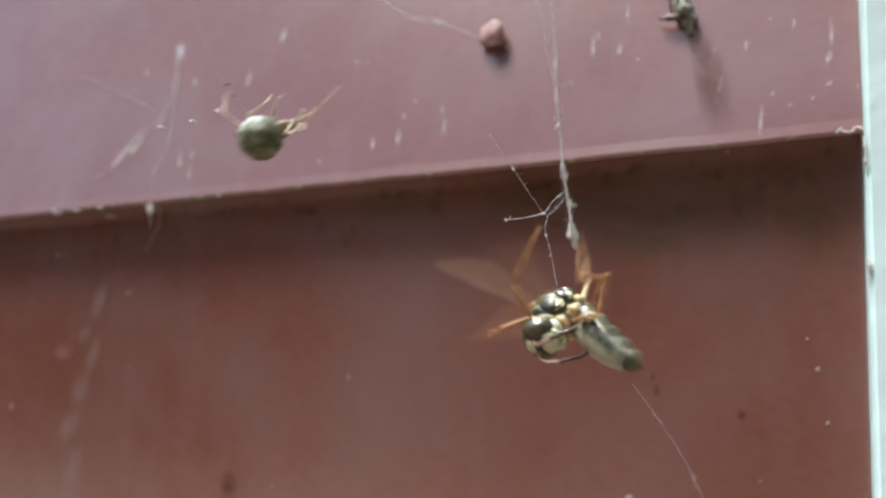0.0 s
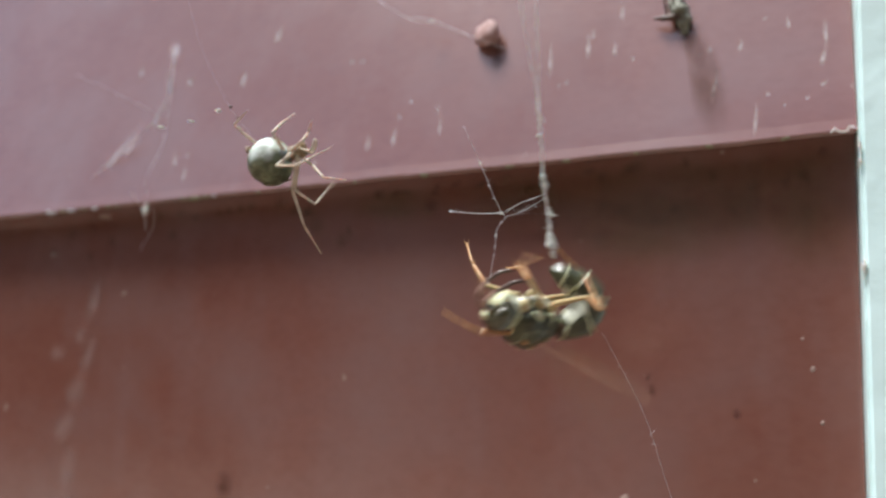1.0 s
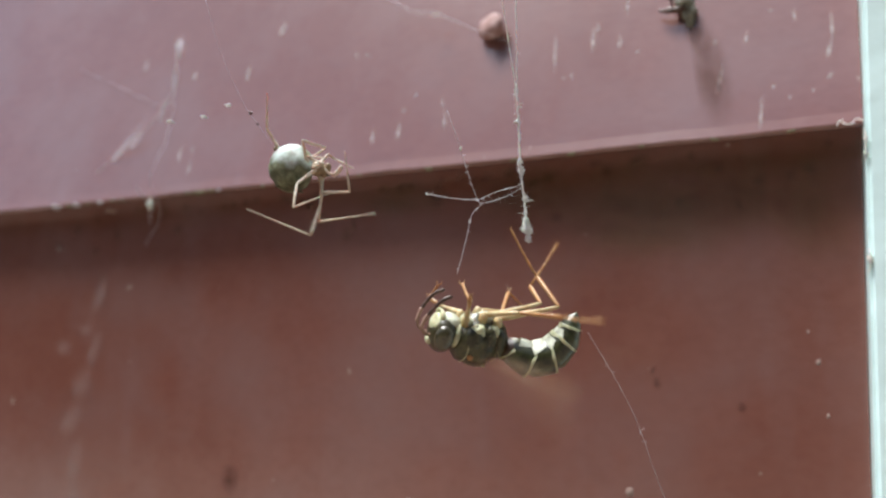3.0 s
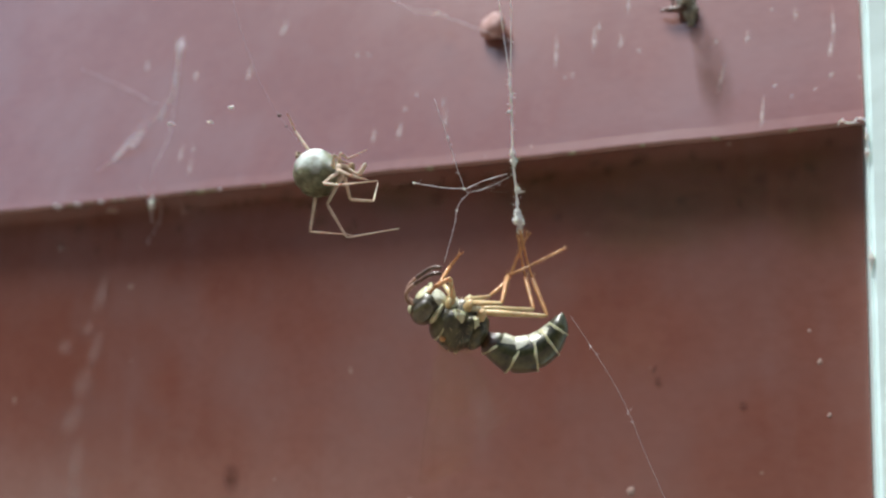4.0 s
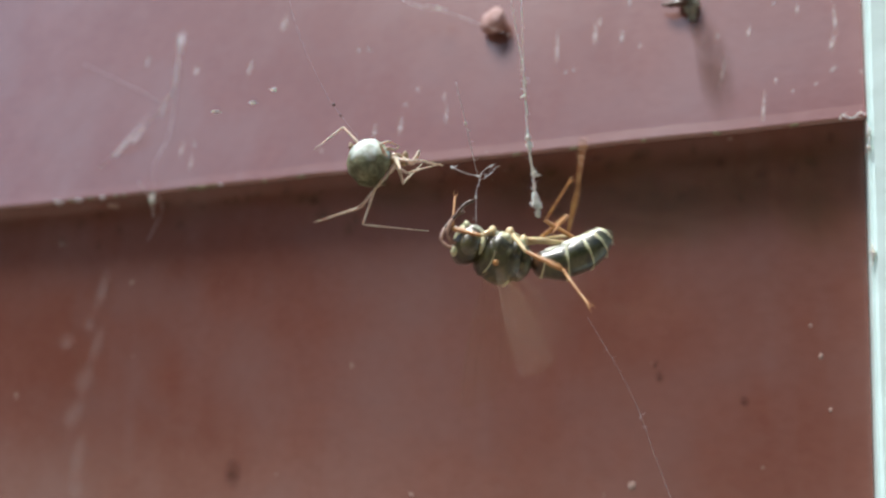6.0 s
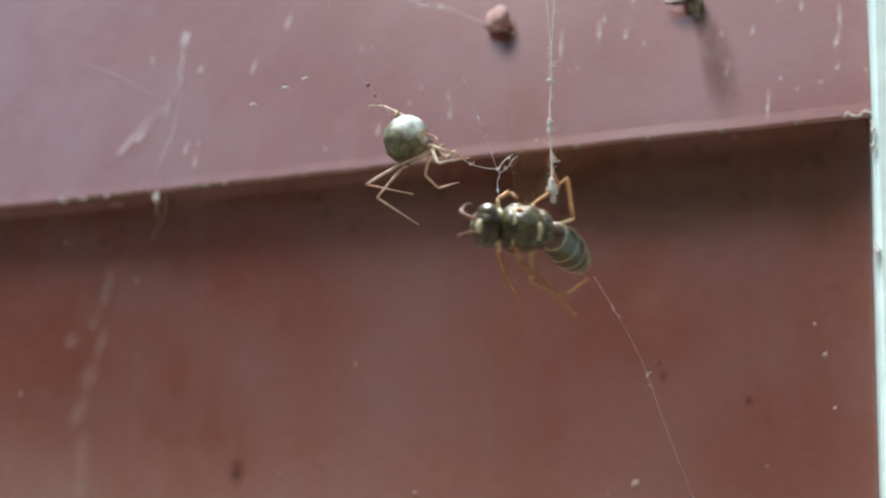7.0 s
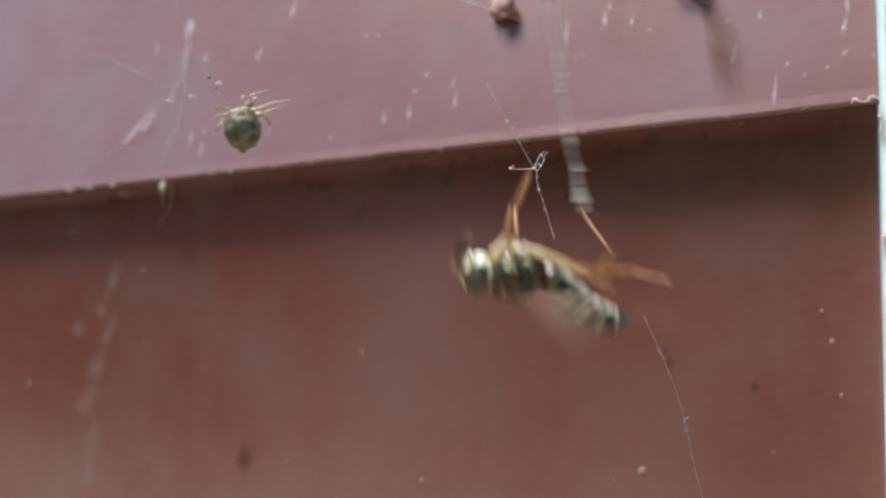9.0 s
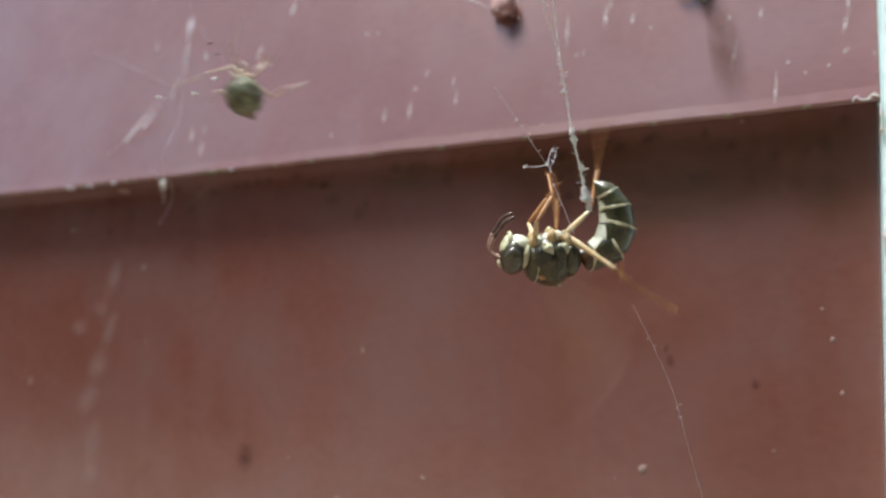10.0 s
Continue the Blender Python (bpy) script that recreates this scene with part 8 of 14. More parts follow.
    walk(WASP['L3'], [
        (0, pose(-0.0013, 0.00056, -0.00164, 0, -30.9, -162.9)), (0.067, pose(-0.0013, 0.00056, -0.00164, -50.6, -31.9, -140.4)),
        (0.167, pose(-0.0013, 0.00056, -0.00164, -115.4, -8.9, -123.2)), (0.25, pose(-0.0013, 0.00056, -0.00164, -164, 13.1, -131.7)),
        (0.333, pose(-0.0013, 0.00056, -0.00164, -109.7, 2.6, -127.2)), (0.4, pose(-0.0013, 0.00056, -0.00164, -66.4, -5.8, -131.2)),
        (0.5, pose(-0.0013, 0.00056, -0.00164, 0, -8, -144.6)), (0.6, pose(-0.0013, 0.00056, -0.00164, 57.7, -12.2, 178.2)),
        (0.667, pose(-0.0013, 0.00056, -0.00164, 92.5, 4.1, 158.9)), (0.75, pose(-0.0013, 0.00056, -0.00164, 131.8, 34.3, 151.7)),
        (0.833, pose(-0.0013, 0.00056, -0.00164, 85.5, 22.1, 147.1)), (0.933, pose(-0.0013, 0.00056, -0.00164, 34.3, 8.9, 155.1)),
        (1, pose(-0.0013, 0.00056, -0.00164, 0, 5.9, 165.2)), (1.267, pose(-0.0013, 0.00056, -0.00164, -3.7, -4.1, 118.9)),
        (1.5, pose(-0.0013, 0.00056, -0.00164, 0, -12.6, 78)), (1.6, pose(-0.0013, 0.00056, -0.00164, 36.3, 26.7, 83.5)),
        (1.667, pose(-0.0013, 0.00056, -0.00164, 73.7, 46, 106.9)), (1.75, pose(-0.0013, 0.00056, -0.00164, 136.6, 42.9, 153.7)),
        (1.833, pose(-0.0013, 0.00056, -0.00164, 84.5, 27.4, 136.9)), (1.933, pose(-0.0013, 0.00056, -0.00164, 34.5, 3.2, 141)),
        (2, pose(-0.0013, 0.00056, -0.00164, 0, -7.3, 154.1)), (2.1, pose(-0.0013, 0.00056, -0.00164, -0.2, -4.1, 156.3)),
        (2.167, pose(-0.0013, 0.00056, -0.00164, -0.3, -1.9, 157.8)), (2.25, pose(-0.0013, 0.00056, -0.00164, -0.4, 0.7, 159.6)),
        (2.367, pose(-0.0013, 0.00056, -0.00164, -0.3, 4.5, 162.2)), (2.5, pose(-0.0013, 0.00056, -0.00164, 0, 8.7, 165.1)),
        (2.867, pose(-0.0013, 0.00056, -0.00164, 0.1, 9.6, 161.2)), (3.25, pose(-0.0013, 0.00056, -0.00164, 0.1, 10.5, 157.1)),
        (3.5, pose(-0.0013, 0.00056, -0.00164, 0.1, 11.1, 154.4)), (3.733, pose(-0.0013, 0.00056, -0.00164, 0.1, 11.6, 151.9)),
        (4, pose(-0.0013, 0.00056, -0.00164, 0, 12.2, 149)), (4.267, pose(-0.0013, 0.00056, -0.00164, 0, 13.4, 145.9)),
        (4.5, pose(-0.0013, 0.00056, -0.00164, 0, 14.4, 143.3)), (4.733, pose(-0.0013, 0.00056, -0.00164, 1.4, 2, 154.8)),
        (5, pose(-0.0013, 0.00056, -0.00164, 0, -12.1, 168)), (5.167, pose(-0.0013, 0.00056, -0.00164, 0.9, -3.9, 162.1)),
        (5.333, pose(-0.0013, 0.00056, -0.00164, 0.9, 4.4, 156.2)), (5.5, pose(-0.0013, 0.00056, -0.00164, 0, 12.6, 150.2)),
        (5.733, pose(-0.0013, 0.00056, -0.00164, 44, 24, 155.4)), (6, pose(-0.0013, 0.00056, -0.00164, 99.3, 28.1, 170.4)),
        (6.25, pose(-0.0013, 0.00056, -0.00164, 149.6, 20.3, -177.9)), (6.5, pose(-0.0013, 0.00056, -0.00164, 100, 16.3, -171.5)),
        (6.733, pose(-0.0013, 0.00056, -0.00164, 53.9, 18, -164.7)), (7, pose(-0.0013, 0.00056, -0.00164, 0, 25, -161.1)),
        (7.067, pose(-0.0013, 0.00056, -0.00164, 0.4, 22.2, -158.6)), (7.167, pose(-0.0013, 0.00056, -0.00164, 0.8, 18, -154.8)),
        (7.25, pose(-0.0013, 0.00056, -0.00164, 0.9, 14.6, -151.8)), (7.367, pose(-0.0013, 0.00056, -0.00164, 0.7, 9.7, -147.7)),
        (7.5, pose(-0.0013, 0.00056, -0.00164, 0, 4.2, -143)), (7.633, pose(-0.0013, 0.00056, -0.00164, 1.9, 9, -158.3)),
        (7.75, pose(-0.0013, 0.00056, -0.00164, 2.5, 13.5, -171.9)), (7.833, pose(-0.0013, 0.00056, -0.00164, 2.3, 16.8, 178.4)),
        (7.933, pose(-0.0013, 0.00056, -0.00164, 1.2, 20.6, 166.3)), (8, pose(-0.0013, 0.00056, -0.00164, 0, 22.9, 158.1)),
        (8.1, pose(-0.0013, 0.00056, -0.00164, -0.3, 24.2, 163.3)), (8.167, pose(-0.0013, 0.00056, -0.00164, -0.4, 25.1, 166.9)),
        (8.25, pose(-0.0013, 0.00056, -0.00164, -0.4, 26.1, 171.3)), (8.333, pose(-0.0013, 0.00056, -0.00164, -0.4, 27.2, 175.8)),
        (8.4, pose(-0.0013, 0.00056, -0.00164, -0.3, 28, 179.5)), (8.5, pose(-0.0013, 0.00056, -0.00164, 0, 29.3, -175)),
        (8.733, pose(-0.0013, 0.00056, -0.00164, 1.6, 3.6, -169)), (9, pose(-0.0013, 0.00056, -0.00164, 0, -25.9, -162.2)),
        (9.25, pose(-0.0013, 0.00056, -0.00164, 3.5, -6.2, 177.4)), (9.367, pose(-0.0013, 0.00056, -0.00164, 2.7, 3.2, 168.4)),
        (9.5, pose(-0.0013, 0.00056, -0.00164, 0, 13.5, 157.7)), (9.6, pose(-0.0013, 0.00056, -0.00164, 0.1, 13.8, 150.9)),
        (9.667, pose(-0.0013, 0.00056, -0.00164, 0.1, 14, 146.3)), (9.75, pose(-0.0013, 0.00056, -0.00164, 0.1, 14.2, 140.6)),
        (9.833, pose(-0.0013, 0.00056, -0.00164, 0.1, 14.4, 134.9)), (9.933, pose(-0.0013, 0.00056, -0.00164, 0, 14.7, 128.1)),
        (10, pose(-0.0013, 0.00056, -0.00164, 0, 14.9, 123.4))])
    walk(WASP['L3b'], [
        (0, pose(0.005, 0, 0, -4.4, -11.4, -6.4)), (0.067, pose(0.005, 0, 0, -4.7, -6.4, 15.6)), (0.167, pose(0.005, 0, 0, -1.8, 0.4, 48.1)),
        (0.25, pose(0.005, 0, 0, 3.2, 4.1, 75.4)), (0.333, pose(0.005, 0, 0, 25.3, 23.4, 35.4)), (0.4, pose(0.005, 0, 0, 31.4, 46.3, 2.5)),
        (0.5, pose(0.005, 0, 0, -21.6, 68.1, -99)), (0.6, pose(0.005, 0, 0, 8.9, 29.3, -72.3)), (0.667, pose(0.005, 0, 0, 15.8, 1.5, -69)),
        (0.75, pose(0.005, 0, 0, 23.4, -33.3, -69.4)), (0.833, pose(0.005, 0, 0, 12.9, -22.8, -53.2)), (0.933, pose(0.005, 0, 0, 5.4, -7.6, -37.6)),
        (1, pose(0.005, 0, 0, 2.8, 3.4, -28.4)), (1.267, pose(0.005, 0, 0, -2.7, 16.8, -37.7)), (1.5, pose(0.005, 0, 0, -9.8, 27.5, -47.7)),
        (1.6, pose(0.005, 0, 0, 4.5, -7.9, -39.9)), (1.667, pose(0.005, 0, 0, 12.8, -32.2, -39.4)), (1.75, pose(0.005, 0, 0, 30.1, -61.8, -48.3)),
        (1.833, pose(0.005, 0, 0, 9.2, -33, -27.6)), (1.933, pose(0.005, 0, 0, 0.9, 4.4, -19.6)), (2, pose(0.005, 0, 0, -2.3, 29.9, -16.7)),
        (2.1, pose(0.005, 0, 0, -2.7, 31.2, -14.3)), (2.167, pose(0.005, 0, 0, -2.9, 32.1, -12.6)), (2.25, pose(0.005, 0, 0, -3.2, 33.2, -10.6)),
        (2.367, pose(0.005, 0, 0, -2.1, 14.8, -33.1)), (2.5, pose(0.005, 0, 0, 7.4, -3.9, -58.4)), (2.867, pose(0.005, 0, 0, 9.5, 2.4, -62.6)),
        (3.25, pose(0.005, 0, 0, 11.2, 9.2, -66.7)), (3.5, pose(0.005, 0, 0, 12, 13.7, -69.4)), (3.733, pose(0.005, 0, 0, 12.6, 17.9, -71.8)),
        (4, pose(0.005, 0, 0, 13.1, 22.7, -74.6)), (4.267, pose(0.005, 0, 0, 12.9, 4.5, -48.2)), (4.5, pose(0.005, 0, 0, 6, -9.9, -24.7)),
        (4.733, pose(0.005, 0, 0, 2.4, 9.7, -51.1)), (5, pose(0.005, 0, 0, -13.4, 26.9, -86.5)), (5.167, pose(0.005, 0, 0, -4.1, 23.4, -78.6)),
        (5.333, pose(0.005, 0, 0, 4.4, 18.9, -71.7)), (5.5, pose(0.005, 0, 0, 12.1, 13.5, -65.6)), (5.733, pose(0.005, 0, 0, -2.1, 23.3, -73.5)),
        (6, pose(0.005, 0, 0, -21.5, 31.5, -86.4)), (6.25, pose(0.005, 0, 0, -42.4, 35.1, -101.6)), (6.5, pose(0.005, 0, 0, -30.9, 36.5, -42.7)),
        (6.733, pose(0.005, 0, 0, -23.7, 30, 9.8)), (7, pose(0.005, 0, 0, -25.8, 20.1, 64.6)), (7.067, pose(0.005, 0, 0, -17.2, 22.8, 46.5)),
        (7.167, pose(0.005, 0, 0, -6.6, 31, 19.4)), (7.25, pose(0.005, 0, 0, -1.4, 40.5, -3.9)), (7.367, pose(0.005, 0, 0, -3.7, 15.4, -21.2)),
        (7.5, pose(0.005, 0, 0, 2.7, -12.4, -39.6)), (7.633, pose(0.005, 0, 0, 1.3, -6, -39.3)), (7.75, pose(0.005, 0, 0, 0.1, -0.4, -39.2)),
        (7.833, pose(0.005, 0, 0, 8.7, 8.1, -45.7)), (7.933, pose(0.005, 0, 0, 18.1, 19.4, -52)), (8, pose(0.005, 0, 0, 24.1, 27.4, -55.3)),
        (8.1, pose(0.005, 0, 0, 25, 24.5, -58.1)), (8.167, pose(0.005, 0, 0, 25.6, 22.6, -60.1)), (8.25, pose(0.005, 0, 0, 26.5, 20.3, -62.4)),
        (8.333, pose(0.005, 0, 0, 27.4, 18, -64.8)), (8.4, pose(0.005, 0, 0, 28.2, 16.2, -66.7)), (8.5, pose(0.005, 0, 0, 29.6, 13.5, -69.6)),
        (8.733, pose(0.005, 0, 0, 10.2, 8.2, -51)), (9, pose(0.005, 0, 0, -12.6, 10.2, -29.1)), (9.25, pose(0.005, 0, 0, -2.6, 6.9, -41.1)),
        (9.367, pose(0.005, 0, 0, 3.7, 4.9, -47.1)), (9.5, pose(0.005, 0, 0, 11.1, 3.5, -54.1)), (9.6, pose(0.005, 0, 0, 3.9, 6.6, -72.1)),
        (9.667, pose(0.005, 0, 0, -1.3, 7.3, -84.4)), (9.75, pose(0.005, 0, 0, -7.8, 6.6, -99.6)), (9.833, pose(0.005, 0, 0, -11.5, 18.7, -71.6)),
        (9.933, pose(0.005, 0, 0, -7, 33.2, -34.8)), (10, pose(0.005, 0, 0, 2.6, 40, -5.8))])
    walk(WASP['L3c'], [
        (0, pose(0.0088, -0.00042, 0.00077, -5.1, -12.8, -7.2)), (0.067, pose(0.00873, 0.00104, 0.00043, -4.8, 18.1, -0.4)),
        (0.167, pose(0.0076, 0.0029, -0.00003, 10, 63, 20.6)), (0.25, pose(0.00598, 0.00376, -0.00028, 122.4, 70.9, 137.3)),
        (0.333, pose(0.00792, 0.00207, -0.00155, 68.3, 65.6, 106.5)), (0.4, pose(0.00769, 0.00012, -0.00282, 40.3, 56.5, 98)),
        (0.5, pose(0.00477, -0.00143, -0.00362, 10.8, 41.7, 99.7)), (0.6, pose(0.00603, -0.00324, -0.00191, 15.7, 27.8, 115.5)),
        (0.667, pose(0.0064, -0.00364, -0.0001, 16.4, 18.2, 124.4)), (0.75, pose(0.00615, -0.00305, 0.00214, 15.1, 6.3, 134.9)),
        (0.833, pose(0.00715, -0.00288, 0.00151, 7.8, 11.8, 161)), (0.933, pose(0.00806, -0.00236, 0.00052, 3.2, 21.6, -167.5)),
        (1, pose(0.00842, -0.00185, -0.00023, 3.6, 28.9, -145.4)), (1.267, pose(0.00795, -0.00229, -0.00112, 1.6, 25.3, -166.3)),
        (1.5, pose(0.00733, -0.00256, -0.0018, 1, 21.8, 176.1)), (1.6, pose(0.00796, -0.00248, 0.00054, -0.8, 15.8, -139.5)),
        (1.667, pose(0.00755, -0.0021, 0.00208, -4.4, 13.3, -110.3)), (1.75, pose(0.00623, -0.00138, 0.00344, -9.8, 12.9, -74.2)),
        (1.833, pose(0.0079, -0.00151, 0.00212, -5, 19.2, -97.5)), (1.933, pose(0.00866, -0.0013, -0.0003, -3.2, 28.4, -126.6)),
        (2, pose(0.00824, -0.00097, -0.00194, -5.1, 34.6, -147.5)), (2.1, pose(0.00823, -0.00082, -0.00202, -19.7, 41.6, -107.7)),
        (2.167, pose(0.00822, -0.00072, -0.00207, -25.1, 50, -78.9)), (2.25, pose(0.00821, -0.0006, -0.00214, -21, 61, -35)),
        (2.367, pose(0.00816, -0.00206, -0.00099, -2.3, 43.6, 17.3)), (2.5, pose(0.00704, -0.00331, 0.00027, -8.1, 20.8, 56.8)),
        (2.867, pose(0.00679, -0.00346, -0.00016, -3.1, 38.2, 19.5)), (3.25, pose(0.00652, -0.00354, -0.00062, -16.8, 54.4, -32.1)),
        (3.5, pose(0.00634, -0.00355, -0.00092, -12.9, 51.9, -86.7)), (3.733, pose(0.00616, -0.00353, -0.0012, -7.6, 52.1, -136.4)),
        (4, pose(0.00595, -0.00347, -0.00151, -4.5, 55.3, 164.5)), (4.267, pose(0.00759, -0.0029, -0.0003, -15.8, 41.5, 127.9)),
        (4.5, pose(0.00849, -0.00161, 0.00067, -15.3, 27.8, 103.7)), (4.733, pose(0.00741, -0.00299, -0.00066, -3.6, 28.6, 70.7)),
        (5, pose(0.00521, -0.00347, -0.00176, 7.1, 36.2, 32.2)), (5.167, pose(0.00571, -0.00351, -0.00155, 6.3, 36.7, 91.6)),
        (5.333, pose(0.00616, -0.0035, -0.00126, 6.4, 37.6, 151.2)), (5.5, pose(0.00656, -0.00345, -0.00091, 7.4, 37.9, -148.3)),
        (5.733, pose(0.00602, -0.00343, -0.00154, 20.3, 21.8, -108.9)), (6, pose(0.00521, -0.00332, -0.00204, 18.9, -0.6, -71.5)),
        (6.25, pose(0.00436, -0.00313, -0.00224, 5.1, -16.5, -34.1)), (6.5, pose(0.0073, -0.00213, -0.00232, 1.9, -18.3, -80.2)),
        (6.733, pose(0.00833, 0.00058, -0.00195, 1, -21.6, -123.8)), (7, pose(0.00657, 0.00331, -0.00134, 3.3, -24.8, -174.9)),
        (7.067, pose(0.00748, 0.00261, -0.00151, 5.1, -23.1, -140.4)), (7.167, pose(0.00815, 0.00111, -0.00201, 8.7, -23, -89.3)),
        (7.25, pose(0.00796, -0.0002, -0.00253, 10.9, -25, -46.5)), (7.367, pose(0.0085, -0.00136, -0.00104, -1.5, -14.6, -3.1)),
        (7.5, pose(0.00794, -0.00243, 0.00084, -2.8, 2.9, 41.7)), (7.633, pose(0.008, -0.00246, 0.00041, -1.2, 34.8, 2.4)),
        (7.75, pose(0.00802, -0.00246, 0.00003, -29.2, 55.4, -52.8)), (7.833, pose(0.0077, -0.00276, -0.00055, -44.8, 31.2, -110.4)),
        (7.933, pose(0.00727, -0.0029, -0.00129, -28.9, 3.5, -162)), (8, pose(0.00697, -0.00285, -0.0018, -8.1, -2.7, 160.8)),
        (8.1, pose(0.00687, -0.00301, -0.00162, 49.9, 13.2, 149.8)), (8.167, pose(0.0068, -0.00312, -0.0015, 90.4, 26.1, 153.3)),
        (8.25, pose(0.00669, -0.00324, -0.00135, 147.6, 33.4, 170.1)), (8.333, pose(0.00658, -0.00336, -0.0012, 105.9, 53.2, 171.6)),
        (8.4, pose(0.00648, -0.00344, -0.00109, 52.3, 65, 149.5)), (8.5, pose(0.00632, -0.00355, -0.00091, -36.8, 54, 106.8)),
        (8.733, pose(0.00743, -0.003, -0.00056, -13, 29.3, 84.1)), (9, pose(0.00835, -0.00187, -0.00069, 20.1, 13.8, 51.7)),
        (9.25, pose(0.00792, -0.00255, -0.00047, -0.6, -5.5, 13)), (9.367, pose(0.00765, -0.00285, -0.00034, -13.9, 8.3, 50.8)),
        (9.5, pose(0.00728, -0.00315, -0.00024, -15.3, 29.9, 93.9)), (9.6, pose(0.00619, -0.00369, -0.00045, -24, 1.9, 38.3)),
        (9.667, pose(0.00538, -0.00385, -0.00049, -14.2, -15.6, 1.9)), (9.75, pose(0.00435, -0.00382, -0.00045, 10.7, -22.7, -50.2)),
        (9.833, pose(0.00617, -0.00351, -0.00125, 43.2, 5.7, -92.2)), (9.933, pose(0.00768, -0.00186, -0.00214, 51.4, 56.2, -132.9)),
        (10, pose(0.00797, -0.0003, -0.00251, -30.5, 75, 120.4))])
    walk(WASP['R1'], [
        (0, pose(0.00122, -0.00052, -0.00164, 0, 27.2, 60.4)), (0.067, pose(0.00122, -0.00052, -0.00164, -30.4, 25.8, 28.3)),
        (0.167, pose(0.00122, -0.00052, -0.00164, -63.3, 0.9, -7.6)), (0.25, pose(0.00122, -0.00052, -0.00164, -78.1, -29.5, -26.7)),
        (0.333, pose(0.00122, -0.00052, -0.00164, -48.9, -18.1, -40.2)), (0.4, pose(0.00122, -0.00052, -0.00164, -28.7, -5.7, -45.5)),
        (0.5, pose(0.00122, -0.00052, -0.00164, 0, 14.4, -45)), (0.6, pose(0.00122, -0.00052, -0.00164, -1.1, 9.6, -58.4)),
        (0.7, pose(0.00122, -0.00052, -0.00164, -1.1, 4.7, -71.7)), (0.8, pose(0.00122, -0.00052, -0.00164, 0, -0.1, -84.8)),
        (0.9, pose(0.00122, -0.00052, -0.00164, 10.1, -35.1, -65.4)), (1, pose(0.00122, -0.00052, -0.00164, 0, -71.1, -34.3)),
        (1.1, pose(0.00122, -0.00052, -0.00164, 0, -66, 9.4)), (1.233, pose(0.00122, -0.00052, -0.00164, 0.2, -65.9, -23.3)),
        (1.367, pose(0.00122, -0.00052, -0.00164, 0.2, -65.7, -56)), (1.5, pose(0.00122, -0.00052, -0.00164, 0, -65.6, -88.4)),
        (1.6, pose(0.00122, -0.00052, -0.00164, -43.3, -54.1, -80.8)), (1.667, pose(0.00122, -0.00052, -0.00164, -65.4, -46.2, -84)),
        (1.75, pose(0.00122, -0.00052, -0.00164, -90.2, -38.2, -92.4)), (1.833, pose(0.00122, -0.00052, -0.00164, -54.6, -18.3, -113.2)),
        (1.933, pose(0.00122, -0.00052, -0.00164, -23.4, 13.6, -118.6)), (2, pose(0.00122, -0.00052, -0.00164, 0, 34.4, -111.4)),
        (2.167, pose(0.00122, -0.00052, -0.00164, 0.8, 30.1, -101.5)), (2.333, pose(0.00122, -0.00052, -0.00164, 0.8, 25.7, -92.1)),
        (2.5, pose(0.00122, -0.00052, -0.00164, 0, 21.4, -82.9)), (3.267, pose(0.00122, -0.00052, -0.00164, -1.3, 32.2, -71.3)),
        (4, pose(0.00122, -0.00052, -0.00164, 0, 42.6, -58.9)), (4.5, pose(0.00122, -0.00052, -0.00164, 0, 37, -72.3)),
        (5, pose(0.00122, -0.00052, -0.00164, 0, 39.5, -75.2)), (5.5, pose(0.00122, -0.00052, -0.00164, 0, 30.3, -50.8)),
        (5.733, pose(0.00122, -0.00052, -0.00164, -39.7, 0.9, -64)), (6, pose(0.00122, -0.00052, -0.00164, -85, -33.8, -51.9)),
        (6.25, pose(0.00122, -0.00052, -0.00164, -96, -51.2, -24.5)), (6.5, pose(0.00122, -0.00052, -0.00164, -126.3, -60.7, 20.8)),
        (6.667, pose(0.00122, -0.00052, -0.00164, -83.6, -27.2, 27)), (6.833, pose(0.00122, -0.00052, -0.00164, -44.2, -4.6, 53)),
        (7, pose(0.00122, -0.00052, -0.00164, 0, -4.9, 86.9)), (7.167, pose(0.00122, -0.00052, -0.00164, 1.3, -3.7, 41.6)),
        (7.333, pose(0.00122, -0.00052, -0.00164, 1.3, -1.9, -3.4)), (7.5, pose(0.00122, -0.00052, -0.00164, 0, -0.6, -48.7)),
        (7.633, pose(0.00122, -0.00052, -0.00164, 0, 0, -50.1)), (7.75, pose(0.00122, -0.00052, -0.00164, 0, 0.5, -51.3)),
        (7.833, pose(0.00122, -0.00052, -0.00164, 0, 0.9, -52.2)), (7.933, pose(0.00122, -0.00052, -0.00164, 0, 1.3, -53.3)),
        (8, pose(0.00122, -0.00052, -0.00164, 0, 1.6, -54)), (8.133, pose(0.00122, -0.00052, -0.00164, -33.9, -11.7, -39.2)),
        (8.25, pose(0.00122, -0.00052, -0.00164, -66.6, -14.3, -21.5)), (8.333, pose(0.00122, -0.00052, -0.00164, -42.2, -14.5, 3.6)),
        (8.4, pose(0.00122, -0.00052, -0.00164, -23.6, -22, 22.8)), (8.5, pose(0.00122, -0.00052, -0.00164, 0, -42.3, 47.7)),
        (8.633, pose(0.00122, -0.00052, -0.00164, -17.9, -3.2, 16.7)), (8.75, pose(0.00122, -0.00052, -0.00164, -49.6, 17.3, -20.8)),
        (8.833, pose(0.00122, -0.00052, -0.00164, -30.6, 10.7, -59.5)), (8.933, pose(0.00122, -0.00052, -0.00164, -8.4, 20, -106.1)),
